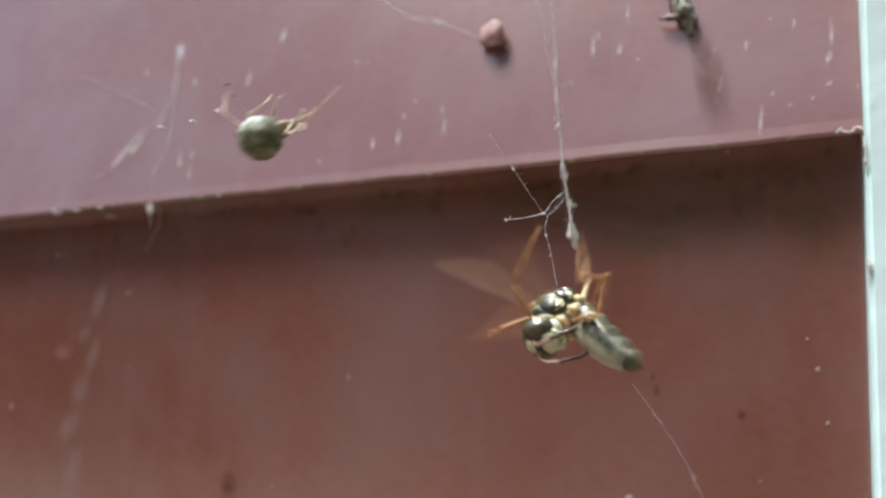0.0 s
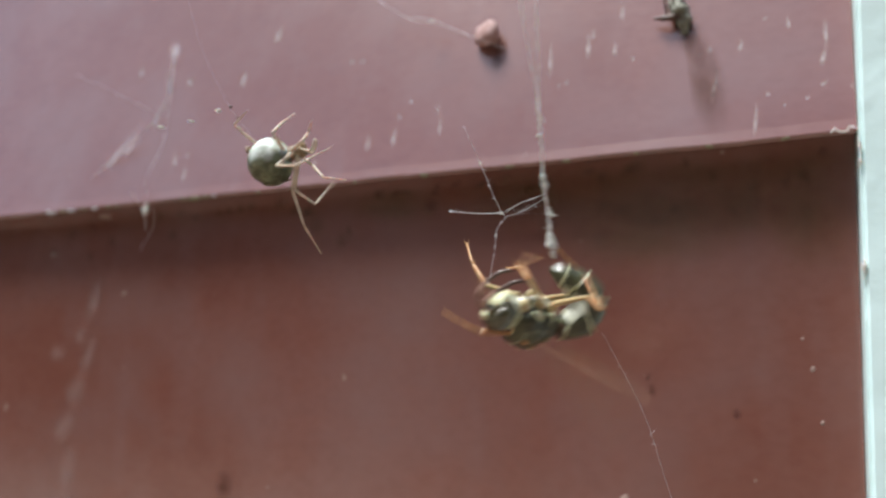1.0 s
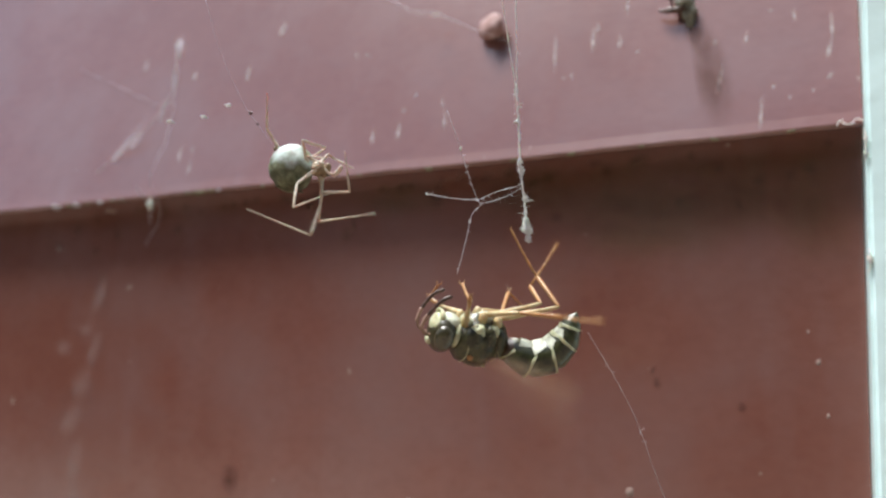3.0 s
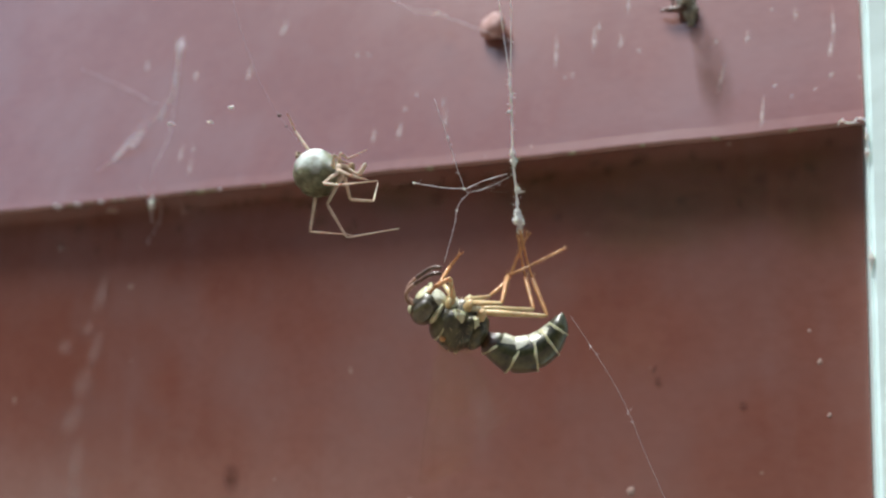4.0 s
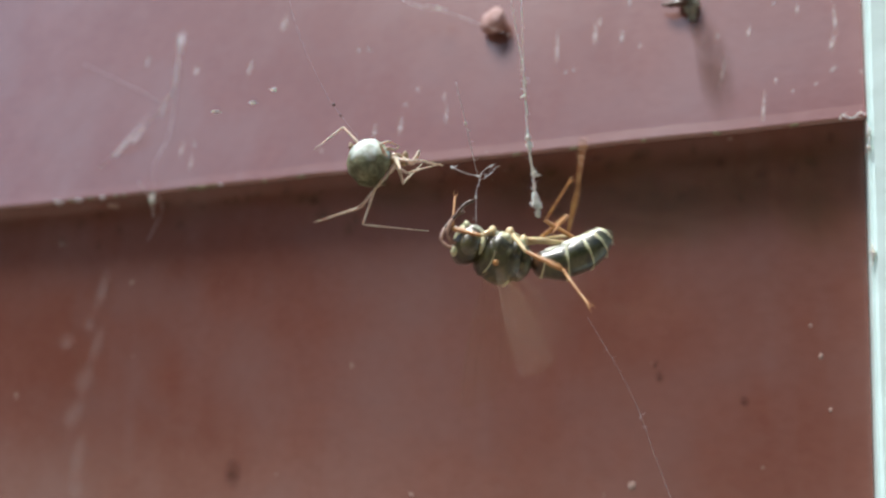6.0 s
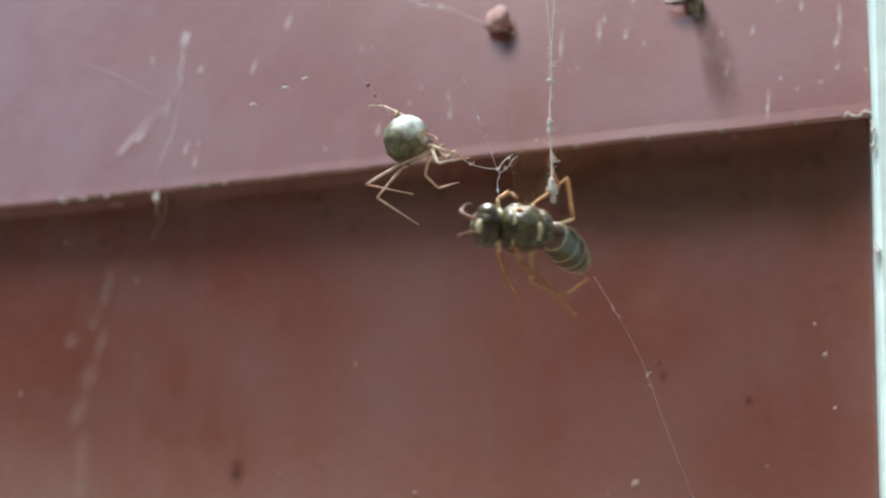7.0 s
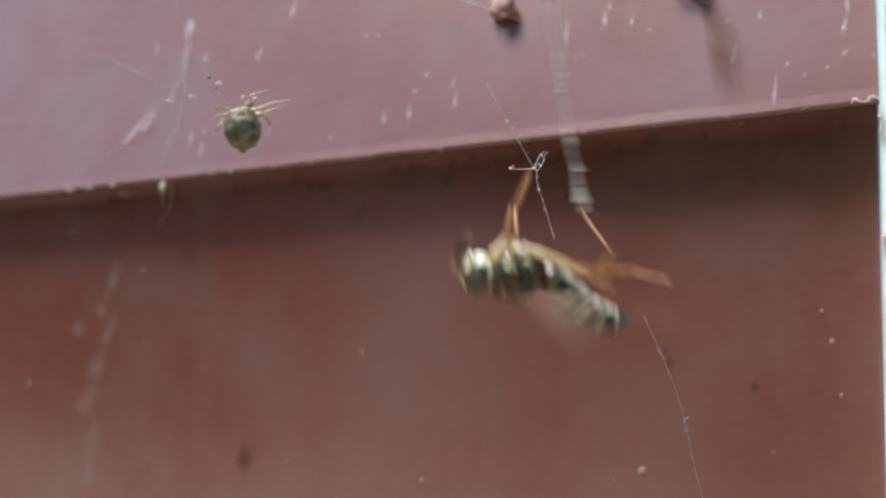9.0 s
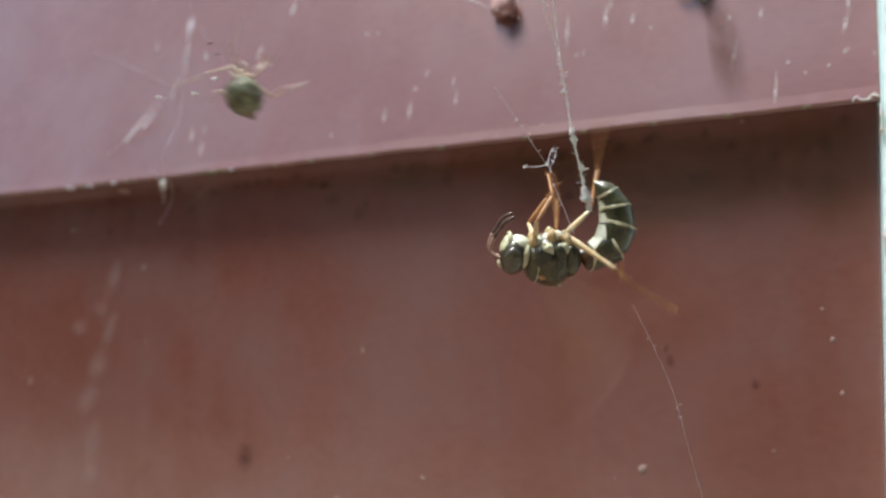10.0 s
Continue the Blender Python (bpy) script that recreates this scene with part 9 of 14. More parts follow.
        (9, pose(0.00122, -0.00052, -0.00164, 0, 34, -137.1)), (9.167, pose(0.00122, -0.00052, -0.00164, -2.4, 38.7, -116.7)),
        (9.333, pose(0.00122, -0.00052, -0.00164, -2.6, 43.8, -95.2)), (9.5, pose(0.00122, -0.00052, -0.00164, 0, 48.6, -71.4)),
        (10, pose(0.00122, -0.00052, -0.00164, 0, 35.3, -87.7))])
    walk(WASP['R1b'], [
        (0, pose(0.0027, 0, 0, -15.5, 21.2, 144.3)), (0.067, pose(0.0027, 0, 0, -16.2, 27.7, 150.3)), (0.167, pose(0.0027, 0, 0, -15.6, 37.4, 160.1)),
        (0.25, pose(0.0027, 0, 0, -13.4, 45.3, 169.5)), (0.333, pose(0.0027, 0, 0, -8.6, 52.7, -179.1)), (0.4, pose(0.0027, 0, 0, -2.2, 58.1, -167.4)),
        (0.5, pose(0.0027, 0, 0, 13.6, 64.2, -144)), (0.6, pose(0.0027, 0, 0, 36, 43.2, -74)), (0.7, pose(0.0027, 0, 0, 24, 20.9, -28.9)),
        (0.8, pose(0.0027, 0, 0, 0, 12.3, 15.8)), (0.9, pose(0.0027, 0, 0, 31.4, 22.4, 41)), (1, pose(0.0027, 0, 0, 64.7, 17.8, 68.4)),
        (1.1, pose(0.0027, 0, 0, 33.5, 17.8, 27.3)), (1.233, pose(0.0027, 0, 0, 30.3, 40.8, 26)), (1.367, pose(0.0027, 0, 0, 23.5, 63.9, 20.8)),
        (1.5, pose(0.0027, 0, 0, -32.5, 84, -33.8)), (1.6, pose(0.0027, 0, 0, 7.5, 29.4, 32.1)), (1.667, pose(0.0027, 0, 0, -3.7, -6.9, 47.8)),
        (1.75, pose(0.0027, 0, 0, -39.1, -41.6, 86.1)), (1.833, pose(0.0027, 0, 0, -45.4, -5, 113.6)), (1.933, pose(0.0027, 0, 0, -28.2, 36.5, 149.2)),
        (2, pose(0.0027, 0, 0, 9, 50.6, -164.6)), (2.167, pose(0.0027, 0, 0, -11.9, 47.9, 121.3)), (2.333, pose(0.0027, 0, 0, -15.6, 34.4, 61)),
        (2.5, pose(0.0027, 0, 0, -4.3, 24.5, 8.4)), (3.267, pose(0.0027, 0, 0, -1.6, -15.7, -0.3)), (4, pose(0.0027, 0, 0, 11.3, -52.9, -16.4)),
        (4.5, pose(0.0027, 0, 0, 1.3, -42.5, -2.2)), (5, pose(0.0027, 0, 0, -8.9, -45.8, 13.9)), (5.5, pose(0.0027, 0, 0, 11.7, -42.4, -23)),
        (5.733, pose(0.0027, 0, 0, 0.6, -67.7, 2.4)), (6, pose(0.0027, 0, 0, -97.2, -72.8, 115.3)), (6.25, pose(0.0027, 0, 0, -118, -46.6, 151)),
        (6.5, pose(0.0027, 0, 0, -57.7, -59.9, 89.2)), (6.667, pose(0.0027, 0, 0, -22, -46.6, 52.4)), (6.833, pose(0.0027, 0, 0, -5.9, -25.7, 35.2)),
        (7, pose(0.0027, 0, 0, 2.1, -2.3, 25.6)), (7.167, pose(0.0027, 0, 0, 3.2, 3.9, 8.5)), (7.333, pose(0.0027, 0, 0, 2.4, 10.1, -8.6)),
        (7.5, pose(0.0027, 0, 0, -0.3, 15.8, -26.3)), (7.633, pose(0.0027, 0, 0, 1.9, 4.4, -19)), (7.75, pose(0.0027, 0, 0, 2.5, -5.8, -12.8)),
        (7.833, pose(0.0027, 0, 0, 2.3, -13, -8.4)), (7.933, pose(0.0027, 0, 0, 1.2, -21.7, -2.9)), (8, pose(0.0027, 0, 0, 0, -27.5, 1.2)),
        (8.133, pose(0.0027, 0, 0, -5.1, -10, 54.8)), (8.25, pose(0.0027, 0, 0, 3.9, 3.3, 100)), (8.333, pose(0.0027, 0, 0, 11.1, 14.5, 70.9)),
        (8.4, pose(0.0027, 0, 0, 12.3, 25.2, 46.9)), (8.5, pose(0.0027, 0, 0, 3.9, 39.4, 5.8)), (8.633, pose(0.0027, 0, 0, 18, 37.3, -17.4)),
        (8.75, pose(0.0027, 0, 0, 30.4, 39.1, -37.8)), (8.833, pose(0.0027, 0, 0, 38.6, 42.5, -52.3)), (8.933, pose(0.0027, 0, 0, 47.2, 48.5, -70.1)),
        (9, pose(0.0027, 0, 0, 51.8, 53.4, -82.7)), (9.167, pose(0.0027, 0, 0, 66.8, 66, -83.6)), (9.333, pose(0.0027, 0, 0, 95.4, 77.8, -70)),
        (9.5, pose(0.0027, 0, 0, -178.2, 81.2, 1.5)), (10, pose(0.0027, 0, 0, 53.6, 58.4, -89.8))])
    walk(WASP['R1c'], [
        (0, pose(0.00081, 0.00136, -0.00091, -0.2, 18.5, 0.3)), (0.067, pose(0.00078, 0.00109, -0.00116, -11, 25.5, -45.3)),
        (0.167, pose(0.00083, 0.00068, -0.00152, -28.7, 18.6, -114.4)), (0.25, pose(0.00097, 0.00032, -0.00178, -30.6, 3.8, -166.4)),
        (0.333, pose(0.00119, -0.00002, -0.00199, -14.5, 9.8, -126.9)), (0.4, pose(0.00141, -0.00029, -0.00212, -1, 6.2, -94.9)),
        (0.5, pose(0.00182, -0.00064, -0.00225, 11, -10.3, -49.9)), (0.6, pose(0.0032, -0.00175, -0.00171, 18.2, 4, -89.7)),
        (0.7, pose(0.00474, -0.00113, -0.00089, 14.5, 19.6, -129.8)), (0.8, pose(0.00505, 0.00066, -0.00053, 0, 28.6, -175.1)),
        (0.9, pose(0.00444, 0.00152, -0.00095, 35.4, 10, 138.9)), (1, pose(0.00358, 0.00221, -0.00077, 73, 22.6, 91.6)),
        (1.1, pose(0.00482, 0.00109, -0.00076, 84.9, 65, 96.2)), (1.233, pose(0.0044, 0.00083, -0.00163, 74, 29, 107.3)),
        (1.367, pose(0.00373, 0.00039, -0.00225, 58.1, -4.5, 123.3)), (1.5, pose(0.00292, -0.00014, -0.00249, 30.1, -29.8, 151.3)),
        (1.6, pose(0.00454, 0.00116, -0.00123, 6, -32.4, 96.2)), (1.667, pose(0.00437, 0.00184, 0.0003, -4.7, -44.1, 57.9)),
        (1.75, pose(0.00283, 0.00187, 0.00166, 2.1, -61.1, -3.6)), (1.833, pose(0.0017, 0.00228, 0.00022, 32.6, -44.5, -80.4)),
        (1.933, pose(0.00097, 0.00103, -0.00149, 22.1, -16.9, -138)), (2, pose(0.00117, -0.00042, -0.00193, 3.4, -8.8, -175.6)),
        (2.167, pose(0.00183, 0.00143, -0.00185, 2.7, 8.9, -178)), (2.333, pose(0.0037, 0.00181, -0.00141, 1.1, 26.4, 179.1)),
        (2.5, pose(0.00495, 0.00033, -0.00104, -2, 43.8, 174.9)), (3.267, pose(0.00511, -0.00001, 0.00068, -14.8, 27.2, 160.1)),
        (4, pose(0.00415, -0.00043, 0.00199, -21.7, 9.6, 151)), (4.5, pose(0.00454, -0.00007, 0.00169, -15.1, 4.9, 157.8)),
        (5, pose(0.00439, 0.00042, 0.00179, 5.3, 11.7, -172.6)), (5.5, pose(0.0044, -0.00072, 0.00169, -3.6, 13.3, 173.1)),
        (5.733, pose(0.00365, 0.00004, 0.00231, -18.6, 6.4, 151)), (6, pose(0.00238, 0.00067, 0.00239, -31.4, -7.3, 128.8)),
        (6.25, pose(0.0012, 0.00083, 0.00182, -38.3, -23.4, 109.7)), (6.5, pose(0.00272, 0.00125, 0.00216, -39.2, -40.9, 89.3)),
        (6.667, pose(0.00375, 0.00136, 0.00182, -34.5, -52.1, 72)), (6.833, pose(0.00454, 0.0013, 0.00108, -21.7, -61.5, 47.4)),
        (7, pose(0.00495, 0.00108, 0.0001, 2.9, -66, 11.3)), (7.167, pose(0.00517, 0.00037, -0.00017, -25.5, -38.5, 66.2)),
        (7.333, pose(0.00513, -0.00037, -0.00044, -20.1, -7.1, 95.5)), (7.5, pose(0.00486, -0.00107, -0.00068, 0.5, 17.5, 129)),
        (7.633, pose(0.00506, -0.00081, -0.00019, 4, 18.1, 76.3)), (7.75, pose(0.00513, -0.00055, 0.00025, 5.5, 20.8, 29.6)),
        (7.833, pose(0.00511, -0.00036, 0.00056, 8.1, 13.7, 69)), (7.933, pose(0.00502, -0.00012, 0.00093, 4.5, 5.5, 114.9)),
        (8, pose(0.00492, 0.00005, 0.00115, -0.9, 2.6, 145.7)), (8.133, pose(0.00412, 0.00201, 0.00043, 14.5, 11.9, 113)),
        (8.25, pose(0.00227, 0.00246, -0.00014, 22.4, 25.8, 85.3)), (8.333, pose(0.00349, 0.00229, -0.00063, 23.4, 37.1, 64.3)),
        (8.4, pose(0.00425, 0.00165, -0.00106, 20, 45.9, 44.8)), (8.5, pose(0.00462, 0.0002, -0.00159, 4.9, 55.5, 7.1)),
        (8.633, pose(0.0046, -0.00059, -0.00151, 9.9, 47.5, -2.4)), (8.75, pose(0.00423, -0.00119, -0.00158, 15.2, 41, -10.5)),
        (8.833, pose(0.00383, -0.00146, -0.00169, 19.4, 36.7, -16.2)), (8.933, pose(0.00326, -0.00156, -0.00187, 24.8, 32, -23.3)),
        (9, pose(0.00289, -0.00148, -0.00201, 28.6, 29.2, -28.1)), (9.167, pose(0.00281, -0.00101, -0.00228, 66.5, 47.7, -42.4)),
        (9.333, pose(0.00288, -0.0005, -0.00244, 122.5, 68.4, -31.5)), (9.5, pose(0.00308, 0.00001, -0.00247, -136.1, 66.6, 26.8)),
        (10, pose(0.0027, -0.00131, -0.00213, -3.1, 61.1, 175.2))])
    walk(WASP['R2'], [
        (0, pose(-0.00013, -0.00056, -0.00193, 0, 55.3, 61.3)), (0.133, pose(-0.00013, -0.00056, -0.00193, -60.8, 31.7, -11.9)),
        (0.25, pose(-0.00013, -0.00056, -0.00193, -71.3, -9.4, -38.7)), (0.333, pose(-0.00013, -0.00056, -0.00193, -43.4, -17.3, -76.2)),
        (0.4, pose(-0.00013, -0.00056, -0.00193, -21, -10.1, -106.4)), (0.5, pose(-0.00013, -0.00056, -0.00193, 0, 16.6, -142.7)),
        (0.8, pose(-0.00013, -0.00056, -0.00193, 0, 4, -155.2)), (0.9, pose(-0.00013, -0.00056, -0.00193, -10, 18.1, -91.2)),
        (1, pose(-0.00013, -0.00056, -0.00193, 0, 32.7, -21)), (1.167, pose(-0.00013, -0.00056, -0.00193, -9.5, 23.1, -67.6)),
        (1.333, pose(-0.00013, -0.00056, -0.00193, -8.9, 10.5, -109.4)), (1.5, pose(-0.00013, -0.00056, -0.00193, 0, 1.4, -150.7)),
        (1.6, pose(-0.00013, -0.00056, -0.00193, -39, 0, -122.9)), (1.667, pose(-0.00013, -0.00056, -0.00193, -63.6, 9.2, -106.4)),
        (1.75, pose(-0.00013, -0.00056, -0.00193, -91.5, 28.4, -92.5)), (1.867, pose(-0.00013, -0.00056, -0.00193, -49.1, 11.5, -103.7)),
        (2, pose(-0.00013, -0.00056, -0.00193, 0, 6.6, -125.9)), (2.133, pose(-0.00013, -0.00056, -0.00193, 0, 7.7, -126.3)),
        (2.25, pose(-0.00013, -0.00056, -0.00193, 0, 8.6, -126.7)), (2.333, pose(-0.00013, -0.00056, -0.00193, 0, 9.3, -126.9)),
        (2.4, pose(-0.00013, -0.00056, -0.00193, 0, 9.8, -127.2)), (2.5, pose(-0.00013, -0.00056, -0.00193, 0, 10.6, -127.5)),
        (2.733, pose(-0.00013, -0.00056, -0.00193, 0, 12.9, -127.8)), (3, pose(-0.00013, -0.00056, -0.00193, 0.1, 15.6, -128.2)),
        (3.25, pose(-0.00013, -0.00056, -0.00193, 0.1, 18.1, -128.5)), (3.5, pose(-0.00013, -0.00056, -0.00193, 0.1, 20.7, -128.9)),
        (3.733, pose(-0.00013, -0.00056, -0.00193, 0, 23, -129.2)), (4, pose(-0.00013, -0.00056, -0.00193, 0, 25.7, -129.6)),
        (4.067, pose(-0.00013, -0.00056, -0.00193, 0.1, 24.8, -128.2)), (4.167, pose(-0.00013, -0.00056, -0.00193, 0.1, 23.5, -126.1)),
        (4.25, pose(-0.00013, -0.00056, -0.00193, 0.2, 22.3, -124.3)), (4.333, pose(-0.00013, -0.00056, -0.00193, 0.1, 21.2, -122.6)),
        (4.4, pose(-0.00013, -0.00056, -0.00193, 0.1, 20.3, -121.2)), (4.5, pose(-0.00013, -0.00056, -0.00193, 0, 19, -119.2)),
        (4.7, pose(-0.00013, -0.00056, -0.00193, 2.9, 33.8, -135.7)), (4.9, pose(-0.00013, -0.00056, -0.00193, 0, 48.7, -155.5)),
        (5, pose(-0.00013, -0.00056, -0.00193, 0, -5, -150.8)), (5.5, pose(-0.00013, -0.00056, -0.00193, 0, 21.1, -158.5)),
        (5.733, pose(-0.00013, -0.00056, -0.00193, -31.7, -16.6, -151.8)), (6, pose(-0.00013, -0.00056, -0.00193, -90.6, -42.6, -110.4)),
        (6.25, pose(-0.00013, -0.00056, -0.00193, -77.8, -70.2, -119.2)), (6.5, pose(-0.00013, -0.00056, -0.00193, 53.6, -78.8, 113)),
        (6.733, pose(-0.00013, -0.00056, -0.00193, 23.9, -44, 114.7)), (7, pose(-0.00013, -0.00056, -0.00193, 0, -7.6, 96)),
        (7.133, pose(-0.00013, -0.00056, -0.00193, 4.2, -50.1, 128.6)), (7.25, pose(-0.00013, -0.00056, -0.00193, -67.4, -73.4, -135.1)),
        (7.333, pose(-0.00013, -0.00056, -0.00193, -51.6, -47.8, -107.9)), (7.4, pose(-0.00013, -0.00056, -0.00193, -33, -31.5, -86.6)),
        (7.5, pose(-0.00013, -0.00056, -0.00193, 0, -20.3, -51)), (7.733, pose(-0.00013, -0.00056, -0.00193, 3.6, -2.1, -70.3)),
        (8, pose(-0.00013, -0.00056, -0.00193, 0, 18.9, -92.1)), (8.267, pose(-0.00013, -0.00056, -0.00193, 0.9, 15.5, -59.3)),
        (8.5, pose(-0.00013, -0.00056, -0.00193, 0, 12.6, -31.1)), (8.633, pose(-0.00013, -0.00056, -0.00193, -8.5, 5.4, -67.4)),
        (8.75, pose(-0.00013, -0.00056, -0.00193, -11.2, -3.9, -98.2)), (8.833, pose(-0.00013, -0.00056, -0.00193, -10, -10.8, -120.1)),
        (8.933, pose(-0.00013, -0.00056, -0.00193, -5.1, -17.6, -147.6)), (9, pose(-0.00013, -0.00056, -0.00193, 0, -20.6, -166.8)),
        (9.167, pose(-0.00013, -0.00056, -0.00193, -6.2, -6, -143.6)), (9.333, pose(-0.00013, -0.00056, -0.00193, -6.2, 9.6, -122)),
        (9.5, pose(-0.00013, -0.00056, -0.00193, 0, 24.1, -98.4)), (9.667, pose(-0.00013, -0.00056, -0.00193, -6.7, 8, -121.3)),
        (9.833, pose(-0.00013, -0.00056, -0.00193, -6.8, -9.2, -142.2)), (10, pose(-0.00013, -0.00056, -0.00193, 0, -25.3, -165.3))])
    walk(WASP['R2b'], [
        (0, pose(0.0033, 0, 0, -55.7, -5.4, 99.2)), (0.133, pose(0.0033, 0, 0, -39, -23.6, 78.5)), (0.25, pose(0.0033, 0, 0, -17, -32.9, 53.6)),
        (0.333, pose(0.0033, 0, 0, -6.6, -14.5, 35.9)), (0.4, pose(0.0033, 0, 0, -2.8, 1.8, 24.6)), (0.5, pose(0.0033, 0, 0, -3.2, 26.7, 8.2)),
        (0.8, pose(0.0033, 0, 0, -0.4, 32.7, 4.3)), (0.9, pose(0.0033, 0, 0, -10.3, 21.3, 66)), (1, pose(0.0033, 0, 0, -25.8, 23.5, 126.3)),
        (1.167, pose(0.0033, 0, 0, -17.2, 26, 146.2)), (1.333, pose(0.0033, 0, 0, -8.1, 25.6, 166.3)), (1.5, pose(0.0033, 0, 0, 0.2, 22.5, -174)),
        (1.6, pose(0.0033, 0, 0, -4.6, 15, -156.7)), (1.667, pose(0.0033, 0, 0, -8.9, 10.9, -145)), (1.75, pose(0.0033, 0, 0, -15.2, 7.1, -130.3)),
        (1.867, pose(0.0033, 0, 0, -12.3, 25.6, -96.6)), (2, pose(0.0033, 0, 0, 6.9, 39.6, -48.6)), (2.133, pose(0.0033, 0, 0, 8.6, 13.8, -19.6)),
        (2.25, pose(0.0033, 0, 0, -0.3, -7.2, 4.5)), (2.333, pose(0.0033, 0, 0, 34.7, 11.7, -29.9)), (2.4, pose(0.0033, 0, 0, 55.2, 38.1, -49.4)),
        (2.5, pose(0.0033, 0, 0, 86.8, 84.6, -63.1)), (2.733, pose(0.0033, 0, 0, 68.4, 37.6, -54.5)), (3, pose(0.0033, 0, 0, 43.5, -11.1, -30.3)),
        (3.25, pose(0.0033, 0, 0, -6, -34.8, 18.9)), (3.5, pose(0.0033, 0, 0, 31.3, -19.6, -38.4)), (3.733, pose(0.0033, 0, 0, 42.1, 12.5, -75.9)),
        (4, pose(0.0033, 0, 0, 22.7, 47.4, -128.7)), (4.067, pose(0.0033, 0, 0, 42.9, 22.3, -80.2)), (4.167, pose(0.0033, 0, 0, 29.5, -19.4, -24.5)),
        (4.25, pose(0.0033, 0, 0, -9.7, -27.9, 37.7)), (4.333, pose(0.0033, 0, 0, 10.3, -23.6, -8.1)), (4.4, pose(0.0033, 0, 0, 19.8, -11.6, -40.8)),
        (4.5, pose(0.0033, 0, 0, 19.3, 10.5, -85.5)), (4.7, pose(0.0033, 0, 0, 35.5, 15.7, -83.2)), (4.9, pose(0.0033, 0, 0, 52.2, 20, -79.3)),
        (5, pose(0.0033, 0, 0, -6, 33.3, -91.5)), (5.5, pose(0.0033, 0, 0, 21.5, 22.3, -60.4)), (5.733, pose(0.0033, 0, 0, 17.8, 24.4, -25.3)),
        (6, pose(0.0033, 0, 0, 16, 28.7, 15.7)), (6.25, pose(0.0033, 0, 0, 17.7, 32.7, 55.8)), (6.5, pose(0.0033, 0, 0, 12.1, 17.1, 49.9)),
        (6.733, pose(0.0033, 0, 0, 8.5, 2.1, 46.1)), (7, pose(0.0033, 0, 0, 5.5, -15.2, 42.8)), (7.133, pose(0.0033, 0, 0, 14.9, 21.5, 45.9)),
        (7.25, pose(0.0033, 0, 0, 30.5, 52.6, 57.9)), (7.333, pose(0.0033, 0, 0, 16.8, 44.1, 102.9)), (7.4, pose(0.0033, 0, 0, 2.8, 43.6, 137.6)),
        (7.5, pose(0.0033, 0, 0, -13.8, 53.4, -168.2)), (7.733, pose(0.0033, 0, 0, 1.1, 52.4, -151.7)), (8, pose(0.0033, 0, 0, 16, 48.3, -134.9)),
        (8.267, pose(0.0033, 0, 0, 8.3, 50.3, -156.9)), (8.5, pose(0.0033, 0, 0, 0.9, 50.4, -176.6)), (8.633, pose(0.0033, 0, 0, 20.9, 35.5, -124.4)),
        (8.75, pose(0.0033, 0, 0, 21.5, 17.1, -90.4)), (8.833, pose(0.0033, 0, 0, 15.5, 5.4, -67.8)), (8.933, pose(0.0033, 0, 0, 3.1, -4.3, -39.2)),
        (9, pose(0.0033, 0, 0, -7.3, -6.7, -19)), (9.167, pose(0.0033, 0, 0, 15.2, 4.9, -56.1)), (9.333, pose(0.0033, 0, 0, 27.4, 27.1, -89.2)),
        (9.5, pose(0.0033, 0, 0, 22.6, 52.1, -129)), (9.667, pose(0.0033, 0, 0, 14.9, 32.2, -102.9)), (9.833, pose(0.0033, 0, 0, 0, 16.8, -77.9)),
        (10, pose(0.0033, 0, 0, -19.6, 8.8, -50.9))])
